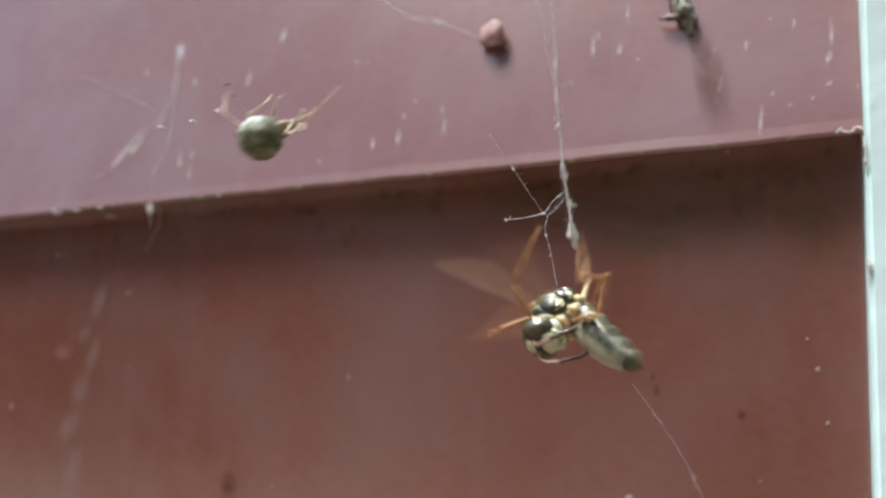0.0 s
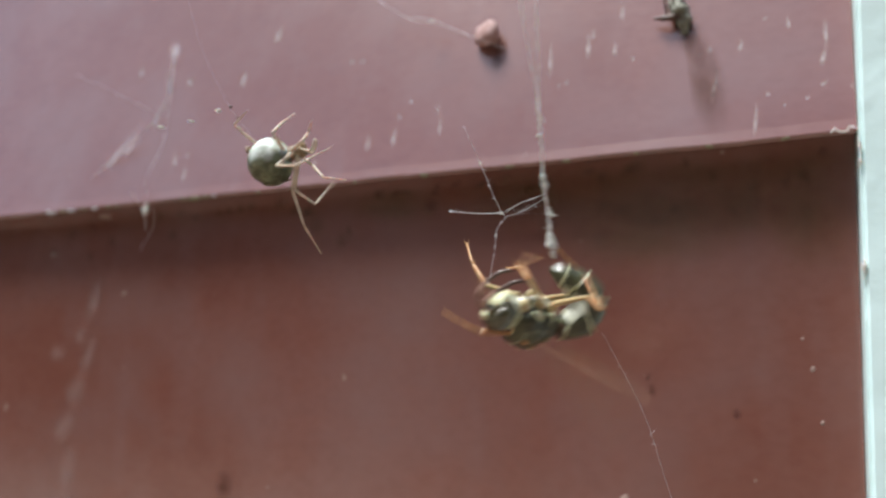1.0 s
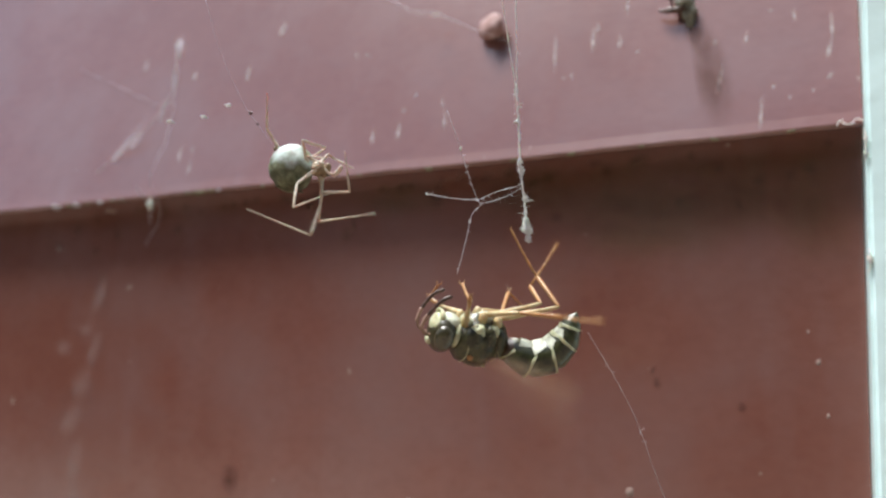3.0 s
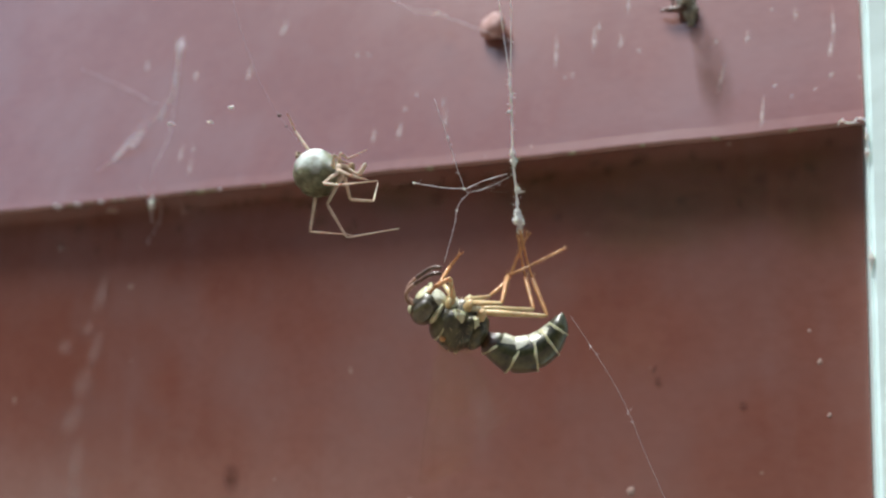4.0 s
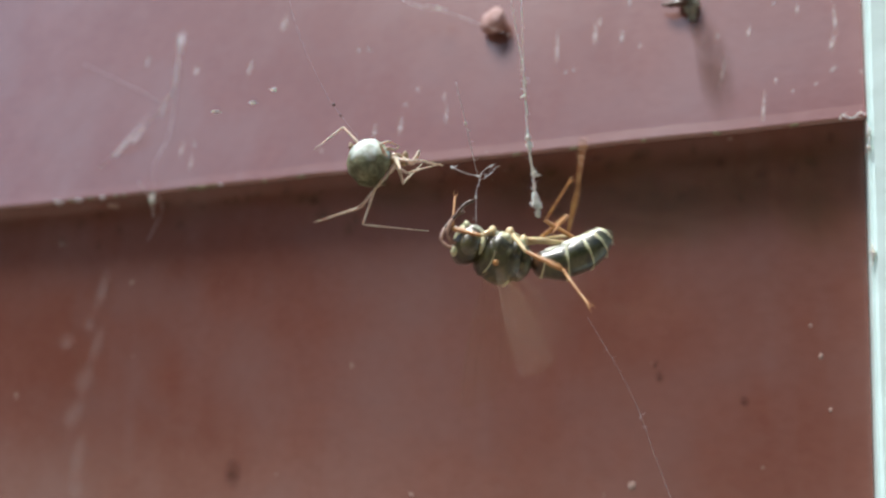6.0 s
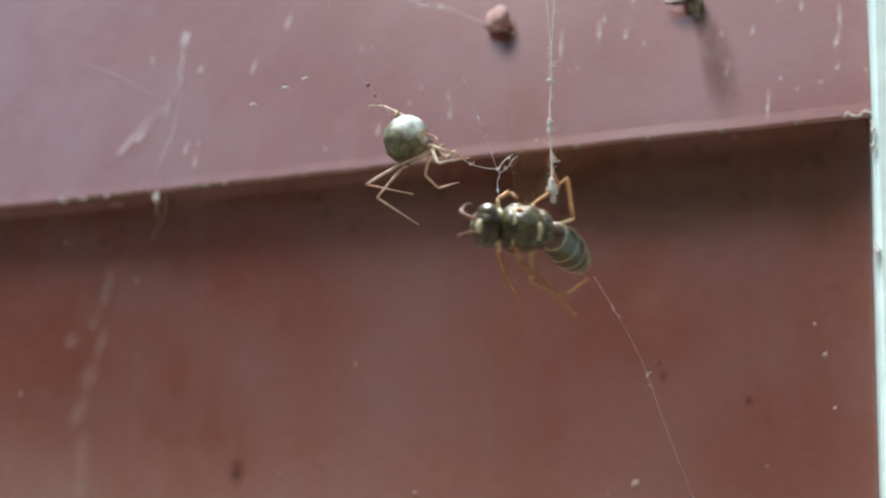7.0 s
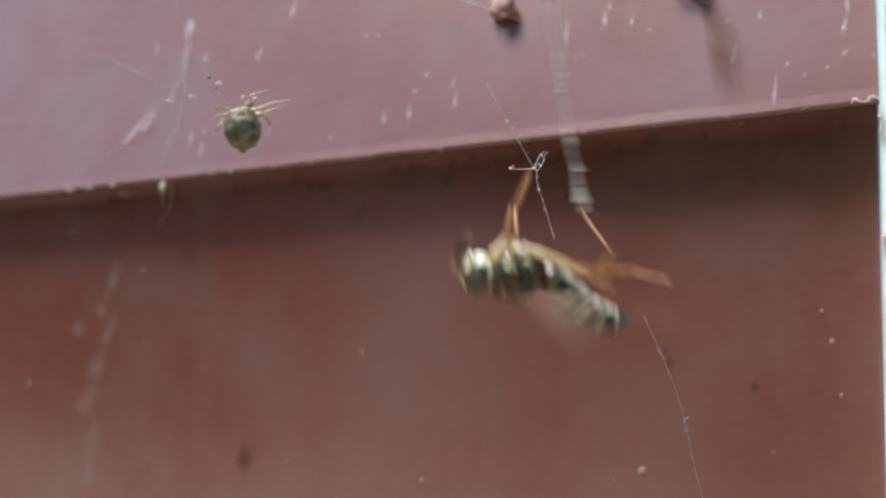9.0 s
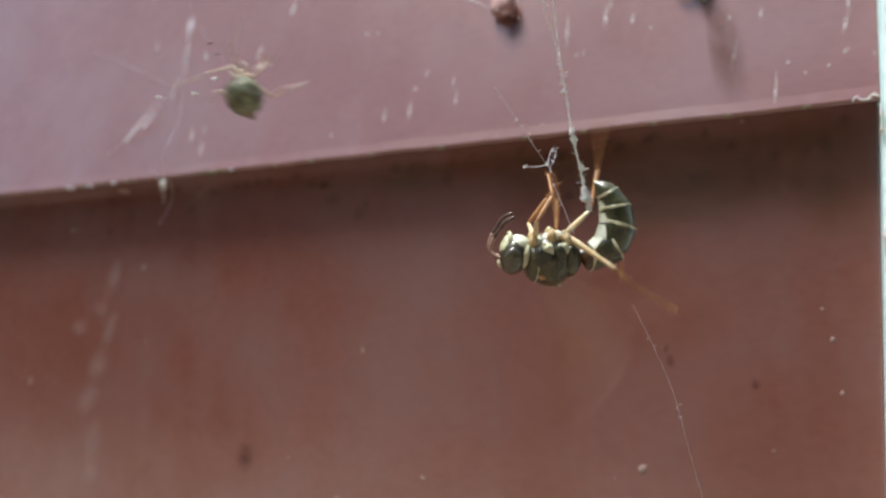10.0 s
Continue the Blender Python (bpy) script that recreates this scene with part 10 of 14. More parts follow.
    walk(WASP['R2c'], [
        (0, pose(0.00277, 0.00324, 0.00031, 28.2, -41.1, -34.7)), (0.133, pose(0.0039, 0.00296, 0.00132, 16.1, -32.9, -20.3)),
        (0.25, pose(0.00494, 0.00223, 0.00179, 8.5, -24.1, -10.3)), (0.333, pose(0.00589, 0.00187, 0.00083, 4.3, -17.3, -4.4)),
        (0.4, pose(0.0063, 0.00137, -0.0001, 1.6, -11.5, -0.2)), (0.5, pose(0.00622, 0.00042, -0.00148, -1.6, -2.6, 5.6)),
        (0.8, pose(0.00607, 0.00021, -0.00178, -0.1, 4, 2)), (0.9, pose(0.00455, 0.00281, -0.0012, -16.1, 11.6, 78.1)),
        (1, pose(0.00151, 0.00244, -0.00132, -11.8, 28.6, 157.8)), (1.167, pose(0.00084, 0.00165, -0.00145, -5.4, 24, 177.2)),
        (1.333, pose(0.00041, 0.0007, -0.00143, -1.2, 17.9, -164.8)), (1.5, pose(0.00027, -0.00032, -0.00126, 0.8, 10.9, -147.7)),
        (1.6, pose(0.00037, -0.00126, -0.00085, -0.1, 13.2, -127.1)), (1.667, pose(0.00065, -0.00186, -0.00062, -0.2, 14.9, -113.3)),
        (1.75, pose(0.00118, -0.0025, -0.00041, 0.3, 16.8, -96)), (1.867, pose(0.00296, -0.00296, -0.00143, 2, 19.2, -71.3)),
        (2, pose(0.00498, -0.00191, -0.0021, 5, 20.8, -42.8)), (2.133, pose(0.00632, -0.00108, -0.00079, 5.6, 6.9, -6.1)),
        (2.25, pose(0.00656, 0.00026, 0.00041, -0.8, -3.6, 25.8)), (2.333, pose(0.0061, -0.00161, -0.00067, -4.2, 17.9, 27.3)),
        (2.4, pose(0.00499, -0.00197, -0.00204, -7, 35.4, 27.5)), (2.5, pose(0.00344, -0.00027, -0.00329, -13.4, 61.3, 24.9)),
        (2.733, pose(0.00482, -0.00213, -0.00201, -11.1, 30.7, 27.1)), (3, pose(0.0061, -0.00163, 0.00064, -10.2, -4.4, 27.9)),
        (3.25, pose(0.00586, 0.00088, 0.00188, -9.7, -37.3, 28.2)), (3.5, pose(0.00573, -0.00193, 0.00111, 12.8, -20.3, -2.4)),
        (3.733, pose(0.00408, -0.00313, -0.00071, 22.8, 1.7, -22.3)), (4, pose(0.0019, -0.00174, -0.00243, 25, 29.2, -42.7)),
        (4.067, pose(0.00382, -0.00301, -0.00125, 23.8, 28.5, -50.3)), (4.167, pose(0.00613, -0.00129, 0.0011, 22.2, 27.1, -61.5)),
        (4.25, pose(0.00561, 0.00178, 0.00154, 21.2, 25.7, -70.7)), (4.333, pose(0.00629, -0.00042, 0.00132, 20.5, 24.3, -79.8)),
        (4.4, pose(0.00575, -0.00211, 0.00066, 20.1, 23, -87)), (4.5, pose(0.00355, -0.00324, -0.0006, 19.8, 21.1, -97.6)),
        (4.7, pose(0.00368, -0.00315, -0.00089, 31, 11.5, -68)), (4.9, pose(0.00387, -0.00305, -0.00113, 36.1, -2.1, -41.3)),
        (5, pose(0.00323, -0.00276, -0.00181, -1.3, 30.5, -13.3)), (5.5, pose(0.00481, -0.00265, -0.00125, -2, -0.4, 5.1)),
        (5.733, pose(0.00602, -0.00129, -0.00136, -1.4, -1.2, 1.3)), (6, pose(0.00609, 0.00079, -0.00158, -0.6, -2.1, -3.1)),
        (6.25, pose(0.00486, 0.0023, -0.00178, 0.2, -2.9, -7.3)), (6.5, pose(0.00533, 0.00241, -0.00097, -1.9, 9.3, 10.8)),
        (6.733, pose(0.00559, 0.00238, -0.00012, -0.2, 20.7, 28.2)), (7, pose(0.00564, 0.00216, 0.00086, 6.7, 32.4, 50.8)),
        (7.133, pose(0.00544, 0.0022, -0.00121, -3.4, 36.2, 11.6)), (7.25, pose(0.00437, 0.0017, -0.00262, -13.1, 34.5, -23.4)),
        (7.333, pose(0.00277, 0.00231, -0.0023, -18.2, 30.6, -46.9)), (7.4, pose(0.00153, 0.00161, -0.00228, -20.7, 26.5, -64.9)),
        (7.5, pose(0.00137, -0.0004, -0.00265, -21.4, 19.6, -90.3)), (7.733, pose(0.00153, -0.00095, -0.00261, -9.9, 12.6, -124.3)),
        (8, pose(0.00175, -0.00155, -0.00246, 5.3, 13.7, -163.5)), (8.267, pose(0.00136, -0.00083, -0.00254, 2, 29.1, 172.3)),
        (8.5, pose(0.0012, -0.00013, -0.00254, -7.9, 40.2, 146.6)), (8.633, pose(0.00178, -0.00222, -0.00191, -8.3, 20.6, 96.3)),
        (8.75, pose(0.00328, -0.00315, -0.00097, 4.3, 8.2, 55.4)), (8.833, pose(0.00454, -0.00304, -0.00031, -12.3, 5.5, 12.8)),
        (8.933, pose(0.00585, -0.00208, 0.00024, -23.7, -10.9, -35.7)), (9, pose(0.0064, -0.00107, 0.00039, -22.3, -24.4, -68.9)),
        (9.167, pose(0.00513, -0.00273, -0.00028, 4.6, 5.7, -87.7)), (9.333, pose(0.00334, -0.00294, -0.0015, 25.9, 40.3, -93.1)),
        (9.5, pose(0.00202, -0.00157, -0.0026, 74.3, 72.7, -64.6)), (9.667, pose(0.00268, -0.00272, -0.00176, 21.4, 36.7, -98.7)),
        (9.833, pose(0.00396, -0.00309, -0.00095, -0.3, -2.6, -93.4)), (10, pose(0.00535, -0.00253, -0.00051, -32, -36.1, -70))])
    walk(WASP['R3'], [
        (0, pose(-0.0013, -0.00056, -0.00164, 0, 46.8, 39.1)), (0.067, pose(-0.0013, -0.00056, -0.00164, -0.7, 59, 27.3)),
        (0.167, pose(-0.0013, -0.00056, -0.00164, -21.4, 75.7, -8.9)), (0.25, pose(-0.0013, -0.00056, -0.00164, -90.1, 77.4, -90.1)),
        (0.333, pose(-0.0013, -0.00056, -0.00164, -51.6, 42.9, -79)), (0.4, pose(-0.0013, -0.00056, -0.00164, -34.2, 16.1, -89.2)),
        (0.5, pose(-0.0013, -0.00056, -0.00164, 0, -14.4, -118.1)), (0.6, pose(-0.0013, -0.00056, -0.00164, -2.3, -5.9, -110.7)),
        (0.667, pose(-0.0013, -0.00056, -0.00164, -3.1, -0.1, -106)), (0.75, pose(-0.0013, -0.00056, -0.00164, -3.6, 7.1, -100.2)),
        (0.833, pose(-0.0013, -0.00056, -0.00164, -3.2, 14.4, -94.3)), (0.933, pose(-0.0013, -0.00056, -0.00164, -1.8, 23.1, -86.8)),
        (1, pose(-0.0013, -0.00056, -0.00164, 0, 28.7, -81.3)), (1.067, pose(-0.0013, -0.00056, -0.00164, -1.3, 27.2, -93.8)),
        (1.167, pose(-0.0013, -0.00056, -0.00164, -2.6, 24.6, -112.1)), (1.25, pose(-0.0013, -0.00056, -0.00164, -2.8, 22.3, -127)),
        (1.333, pose(-0.0013, -0.00056, -0.00164, -2.5, 20, -141.6)), (1.4, pose(-0.0013, -0.00056, -0.00164, -1.7, 18.2, -153.2)),
        (1.5, pose(-0.0013, -0.00056, -0.00164, 0, 15.9, -170.5)), (1.667, pose(-0.0013, -0.00056, -0.00164, 0, 6.2, -170.2)),
        (1.833, pose(-0.0013, -0.00056, -0.00164, 0, -3.4, -170)), (2, pose(-0.0013, -0.00056, -0.00164, 0, -13.1, -169.7)),
        (2.1, pose(-0.0013, -0.00056, -0.00164, 0.1, -8.2, -170.5)), (2.167, pose(-0.0013, -0.00056, -0.00164, 0.2, -4.9, -171)),
        (2.25, pose(-0.0013, -0.00056, -0.00164, 0.2, -0.8, -171.6)), (2.333, pose(-0.0013, -0.00056, -0.00164, 0.2, 3.3, -172.2)),
        (2.4, pose(-0.0013, -0.00056, -0.00164, 0.1, 6.6, -172.7)), (2.5, pose(-0.0013, -0.00056, -0.00164, 0, 11.5, -173.4)),
        (3.267, pose(-0.0013, -0.00056, -0.00164, 0, 16.7, -173.3)), (4, pose(-0.0013, -0.00056, -0.00164, 0, 21.6, -173.2)),
        (4.267, pose(-0.0013, -0.00056, -0.00164, -0.3, 27.4, -166.8)), (4.5, pose(-0.0013, -0.00056, -0.00164, 0, 32.6, -161)),
        (4.667, pose(-0.0013, -0.00056, -0.00164, 2.1, 23.2, -148.4)), (4.833, pose(-0.0013, -0.00056, -0.00164, 2, 13.6, -136.8)),
        (5, pose(-0.0013, -0.00056, -0.00164, 0, 4.3, -125.5)), (5.5, pose(-0.0013, -0.00056, -0.00164, 0, 35.5, -105.6)),
        (5.733, pose(-0.0013, -0.00056, -0.00164, -46.9, 33.2, -142.7)), (6, pose(-0.0013, -0.00056, -0.00164, -85.3, 7.2, -168.1)),
        (6.25, pose(-0.0013, -0.00056, -0.00164, -111.7, -25, -174.2)), (6.5, pose(-0.0013, -0.00056, -0.00164, -69.8, -38, 150.2)),
        (6.733, pose(-0.0013, -0.00056, -0.00164, -29.5, -27.8, 115.6)), (7, pose(-0.0013, -0.00056, -0.00164, 0, 0.7, 94.5)),
        (7.067, pose(-0.0013, -0.00056, -0.00164, -24.2, -21.4, 108.5)), (7.167, pose(-0.0013, -0.00056, -0.00164, -77.5, -34.6, 149.9)),
        (7.25, pose(-0.0013, -0.00056, -0.00164, -119.1, -18.8, -178.5)), (7.333, pose(-0.0013, -0.00056, -0.00164, -82, 1.2, -164.6)),
        (7.4, pose(-0.0013, -0.00056, -0.00164, -49, 8, -146)), (7.5, pose(-0.0013, -0.00056, -0.00164, 0, -2.5, -119)),
        (7.6, pose(-0.0013, -0.00056, -0.00164, -0.7, 4, -116.1)), (7.667, pose(-0.0013, -0.00056, -0.00164, -1, 8.3, -114.2)),
        (7.75, pose(-0.0013, -0.00056, -0.00164, -1.1, 13.7, -111.8)), (7.833, pose(-0.0013, -0.00056, -0.00164, -1, 19.1, -109.3)),
        (7.933, pose(-0.0013, -0.00056, -0.00164, -0.5, 25.5, -106.2)), (8, pose(-0.0013, -0.00056, -0.00164, 0, 29.8, -104)),
        (8.1, pose(-0.0013, -0.00056, -0.00164, 2.4, 23.4, -93.6)), (8.167, pose(-0.0013, -0.00056, -0.00164, 3.3, 18.9, -87)),
        (8.25, pose(-0.0013, -0.00056, -0.00164, 3.6, 13.3, -79.2)), (8.333, pose(-0.0013, -0.00056, -0.00164, 3.2, 7.6, -71.6)),
        (8.4, pose(-0.0013, -0.00056, -0.00164, 2.2, 3.2, -65.4)), (8.5, pose(-0.0013, -0.00056, -0.00164, 0, -3.3, -56.1)),
        (8.6, pose(-0.0013, -0.00056, -0.00164, -39.7, 15.2, -79.6)), (8.667, pose(-0.0013, -0.00056, -0.00164, -70, 16.1, -100.5)),
        (8.75, pose(-0.0013, -0.00056, -0.00164, -104.5, 3.7, -122.3)), (8.867, pose(-0.0013, -0.00056, -0.00164, -60.4, -19.2, -132)),
        (9, pose(-0.0013, -0.00056, -0.00164, 0, -26.5, -161.5)), (9.067, pose(-0.0013, -0.00056, -0.00164, -0.1, -19.6, -161.2)),
        (9.167, pose(-0.0013, -0.00056, -0.00164, -0.2, -9.3, -160.9)), (9.25, pose(-0.0013, -0.00056, -0.00164, -0.2, -0.8, -160.6)),
        (9.333, pose(-0.0013, -0.00056, -0.00164, -0.2, 7.7, -160.3)), (9.4, pose(-0.0013, -0.00056, -0.00164, -0.1, 14.6, -160.1)),
        (9.5, pose(-0.0013, -0.00056, -0.00164, 0, 24.8, -159.7)), (9.733, pose(-0.0013, -0.00056, -0.00164, 2.7, 1.3, -148.5)),
        (10, pose(-0.0013, -0.00056, -0.00164, 0, -25.6, -135.8))])
    walk(WASP['R3b'], [
        (0, pose(0.005, 0, 0, -38.8, -3.9, 52)), (0.067, pose(0.005, 0, 0, -47.2, 2.3, 70.8)), (0.167, pose(0.005, 0, 0, -55.1, 15.5, 97.6)),
        (0.25, pose(0.005, 0, 0, -56.5, 28.3, 120.3)), (0.333, pose(0.005, 0, 0, -51.6, 40.4, 146.3)), (0.4, pose(0.005, 0, 0, -41.5, 47.9, 172)),
        (0.5, pose(0.005, 0, 0, -18.2, 50.6, -142.2)), (0.6, pose(0.005, 0, 0, 20.9, 32.5, -177.1)), (0.667, pose(0.005, 0, 0, 48.5, 32.3, 157.2)),
        (0.75, pose(0.005, 0, 0, 81.3, 45.8, 127.6)), (0.833, pose(0.005, 0, 0, 27.8, 42.5, 69.1)), (0.933, pose(0.005, 0, 0, -2, 5.5, 31.7)),
        (1, pose(0.005, 0, 0, -8.1, -24.4, 17)), (1.067, pose(0.005, 0, 0, -1.2, 8.2, 33.5)), (1.167, pose(0.005, 0, 0, 36.4, 45.9, 79.3)),
        (1.25, pose(0.005, 0, 0, 93.4, 40, 142.1)), (1.333, pose(0.005, 0, 0, 72.5, 15.3, 169.3)), (1.4, pose(0.005, 0, 0, 49.8, 4.2, -164.7)),
        (1.5, pose(0.005, 0, 0, 13.2, 9.1, -123.7)), (1.667, pose(0.005, 0, 0, 28.6, 16.9, -177.2)), (1.833, pose(0.005, 0, 0, 31.4, 33.5, 127.4)),
        (2, pose(0.005, 0, 0, 14, 43.8, 59.5)), (2.1, pose(0.005, 0, 0, -1, 12.4, 51.4)), (2.167, pose(0.005, 0, 0, -8.2, -9.1, 50.6)),
        (2.25, pose(0.005, 0, 0, -18.6, -35.6, 54)), (2.333, pose(0.005, 0, 0, 11.7, -27.3, -2.9)), (2.4, pose(0.005, 0, 0, 21.9, -7.6, -38.7)),
        (2.5, pose(0.005, 0, 0, 12.5, 23.4, -89.6)), (3.267, pose(0.005, 0, 0, 18.1, 31.1, -103.5)), (4, pose(0.005, 0, 0, 21.6, 39.4, -117.2)),
        (4.267, pose(0.005, 0, 0, 25.1, 36.8, -119.6)), (4.5, pose(0.005, 0, 0, 28.2, 34.6, -121.8)), (4.667, pose(0.005, 0, 0, 19.2, 33.9, -130.8)),
        (4.833, pose(0.005, 0, 0, 10.6, 32.2, -139.3)), (5, pose(0.005, 0, 0, 2.6, 29.4, -147.3)), (5.5, pose(0.005, 0, 0, 8.6, 49.7, -165.7)),
        (5.733, pose(0.005, 0, 0, -15.6, 37.7, 165.5)), (6, pose(0.005, 0, 0, -29.7, 17, 145.1)), (6.25, pose(0.005, 0, 0, -35.4, -4.8, 131.7)),
        (6.5, pose(0.005, 0, 0, -36, -27.4, 119)), (6.733, pose(0.005, 0, 0, -30.2, -47.9, 103.4)), (7, pose(0.005, 0, 0, -1.5, -67, 65)),
        (7.067, pose(0.005, 0, 0, -32.6, -57.4, 106.6)), (7.167, pose(0.005, 0, 0, -45.5, -33.5, 137)), (7.25, pose(0.005, 0, 0, -44.5, -12.4, 153.9)),
        (7.333, pose(0.005, 0, 0, -37.5, 7.6, 170.8)), (7.4, pose(0.005, 0, 0, -27.1, 21.5, -172.7)), (7.5, pose(0.005, 0, 0, -2, 34.1, -139.8)),
        (7.6, pose(0.005, 0, 0, 2, 20.9, 177.8)), (7.667, pose(0.005, 0, 0, 9.3, 14.9, 150.5)), (7.75, pose(0.005, 0, 0, 20.9, 13, 116.6)),
        (7.833, pose(0.005, 0, 0, 21.5, 15.2, 157.7)), (7.933, pose(0.005, 0, 0, 24, 16.4, -152.3)), (8, pose(0.005, 0, 0, 25.9, 16, -118.8)),
        (8.1, pose(0.005, 0, 0, 67.6, 12.4, -161.7)), (8.167, pose(0.005, 0, 0, 93, 26.4, 172)), (8.25, pose(0.005, 0, 0, 117.7, 55.3, 144.9)),
        (8.333, pose(0.005, 0, 0, 79.2, 26.5, 163.4)), (8.4, pose(0.005, 0, 0, 47, 14, -172.3)), (8.5, pose(0.005, 0, 0, -2.6, 22.6, -133.5)),
        (8.6, pose(0.005, 0, 0, -35.5, 53.2, -96.2)), (8.667, pose(0.005, 0, 0, -45.1, 80.1, -66.9)), (8.75, pose(0.005, 0, 0, 94, 64.9, 118.7)),
        (8.867, pose(0.005, 0, 0, 54.9, 60.5, 85)), (9, pose(0.005, 0, 0, 28.2, 46.8, 64.7)), (9.067, pose(0.005, 0, 0, 18.8, 45.3, 36.4)),
        (9.167, pose(0.005, 0, 0, 9.6, 38.1, -1.9)), (9.25, pose(0.005, 0, 0, 7.7, 29.9, -29.7)), (9.333, pose(0.005, 0, 0, 10.3, 22, -55.3)),
        (9.4, pose(0.005, 0, 0, 14.7, 16.8, -75.4)), (9.5, pose(0.005, 0, 0, 24, 12.4, -105.2)), (9.733, pose(0.005, 0, 0, 1.3, -7.9, -106)),
        (10, pose(0.005, 0, 0, -28, -29.2, -96.1))])
    walk(WASP['R3c'], [
        (0, pose(0.0074, 0.00307, 0.00027, 20.4, 0, -159.5)), (0.067, pose(0.00628, 0.00368, -0.00015, 0.4, 3.2, 164.5)),
        (0.167, pose(0.0045, 0.00372, -0.00104, -23.9, -13.9, 113.4)), (0.25, pose(0.00327, 0.00297, -0.00185, -28.1, -38.5, 71.2)),
        (0.333, pose(0.00253, 0.00165, -0.00253, -12.8, -7.2, 64.7)), (0.4, pose(0.00241, 0.00036, -0.00289, -2.6, 18.5, 65.5)),
        (0.5, pose(0.00304, -0.00152, -0.00301, 22.6, 54.9, 81.1)), (0.6, pose(0.00171, -0.00016, -0.00209, 115.4, 40.3, 170.6)),
        (0.667, pose(0.00196, 0.00128, -0.00208, 134.6, 4.3, -173)), (0.75, pose(0.00334, 0.00215, -0.0028, 148.4, -43.5, -167.2)),
        (0.833, pose(0.00603, 0.00269, -0.00263, 95.5, -18.8, -140.4)), (0.933, pose(0.0083, 0.00204, -0.00038, 48.4, 20.8, -144.7)),
        (1, pose(0.0084, 0.00104, 0.00161, 5.3, 38, -169)), (1.067, pose(0.00822, 0.00213, -0.00056, 13.2, 32.8, -152.8)),
        (1.167, pose(0.0055, 0.00267, -0.0028, 20.7, 22.4, -132)), (1.25, pose(0.00264, 0.00184, -0.00251, 23.4, 12.4, -116.7)),
        (1.333, pose(0.0013, 0.0007, -0.00103, 23.4, 2.1, -102.3)), (1.4, pose(0.00125, -0.00102, -0.00028, 21.4, -5.9, -90.6)),
        (1.5, pose(0.00286, -0.0032, -0.00062, 15.4, -16.8, -72.1)), (1.667, pose(0.00127, -0.00018, -0.00113, 13, -1.2, -94.3)),
        (1.833, pose(0.00302, 0.00258, -0.00215, 4.8, 12.3, -117.6)), (2, pose(0.00643, 0.00243, -0.0027, -8.9, 21.1, -144.3)),
        (2.1, pose(0.00738, 0.00297, -0.00084, -49, 6.7, 164.6)), (2.167, pose(0.00744, 0.00298, 0.00062, -64, -17.2, 139.2)),
        (2.25, pose(0.00686, 0.00257, 0.00227, -66.5, -51.7, 107.1)), (2.333, pose(0.00846, -0.00018, 0.00179, -72.3, -4.7, 128.6)),
        (2.4, pose(0.00802, -0.00242, 0.00051, -63.7, 32.7, 145.5)), (2.5, pose(0.00503, -0.00358, -0.00155, 16.2, 62.6, -126.2)),
        (3.267, pose(0.00422, -0.00325, -0.00201, -7, 66.2, 176)), (4, pose(0.00362, -0.00268, -0.00247, -25.4, 60.3, 124.3)),
        (4.267, pose(0.00346, -0.00272, -0.00233, 7.9, 65.7, -174.1)), (4.5, pose(0.00331, -0.00273, -0.00221, 31.4, 57.4, -125.5)),
        (4.667, pose(0.00289, -0.00245, -0.00218, 1.3, 58.2, 163)), (4.833, pose(0.0025, -0.00215, -0.00208, -11.1, 44.3, 107.8)),
        (5, pose(0.00214, -0.00183, -0.00191, -4.5, 29.2, 66)), (5.5, pose(0.00255, -0.00063, -0.00297, -31.8, -1.4, 61.1)),
        (5.733, pose(0.00201, 0.00077, -0.00238, -38, -26.2, 60.5)), (6, pose(0.00194, 0.00213, -0.00114, -48.4, -54.5, 65)),
        (6.25, pose(0.00242, 0.0029, 0.00033, -89, -78.1, 100.9)), (6.5, pose(0.00332, 0.00303, 0.00179, -46.2, -37.8, 74.9)),
        (6.733, pose(0.00439, 0.00254, 0.0029, -30.6, 0.7, 81.6)), (7, pose(0.00564, 0.00138, 0.00359, -0.8, 39, 106.5)),
        (7.067, pose(0.0044, 0.00201, 0.00329, -28.4, 8.5, 80.7)), (7.167, pose(0.00262, 0.00222, 0.00215, -49.2, -47.1, 66.3)),
        (7.25, pose(0.00158, 0.00168, 0.00084, 159.9, -83.5, -162)), (7.333, pose(0.00118, 0.00062, -0.00052, -35.1, -60.9, 56.7)),
        (7.4, pose(0.0014, -0.00046, -0.00143, -21.7, -33.5, 65.1)), (7.5, pose(0.00253, -0.00208, -0.00218, 2.5, 2.4, 86.7)),
        (7.6, pose(0.00136, 0.00014, -0.00139, 49.2, 18.5, 140.7)), (7.667, pose(0.00172, 0.00186, -0.001, 79.2, 3.5, 175.7)),
        (7.75, pose(0.0033, 0.0034, -0.00088, 100.2, -31.8, -153.2)), (7.833, pose(0.00152, 0.00143, -0.00102, 68.6, -21, -122)),
        (7.933, pose(0.00169, -0.00174, -0.0011, 44.2, 6.2, -98.4)), (8, pose(0.0032, -0.00329, -0.00108, 33.3, 28.3, -88.3)),
        (8.1, pose(0.00138, -0.0012, -0.00084, -19, 68.9, -85.8)), (8.167, pose(0.00154, 0.00049, -0.00173, -142.3, 72, -177)),
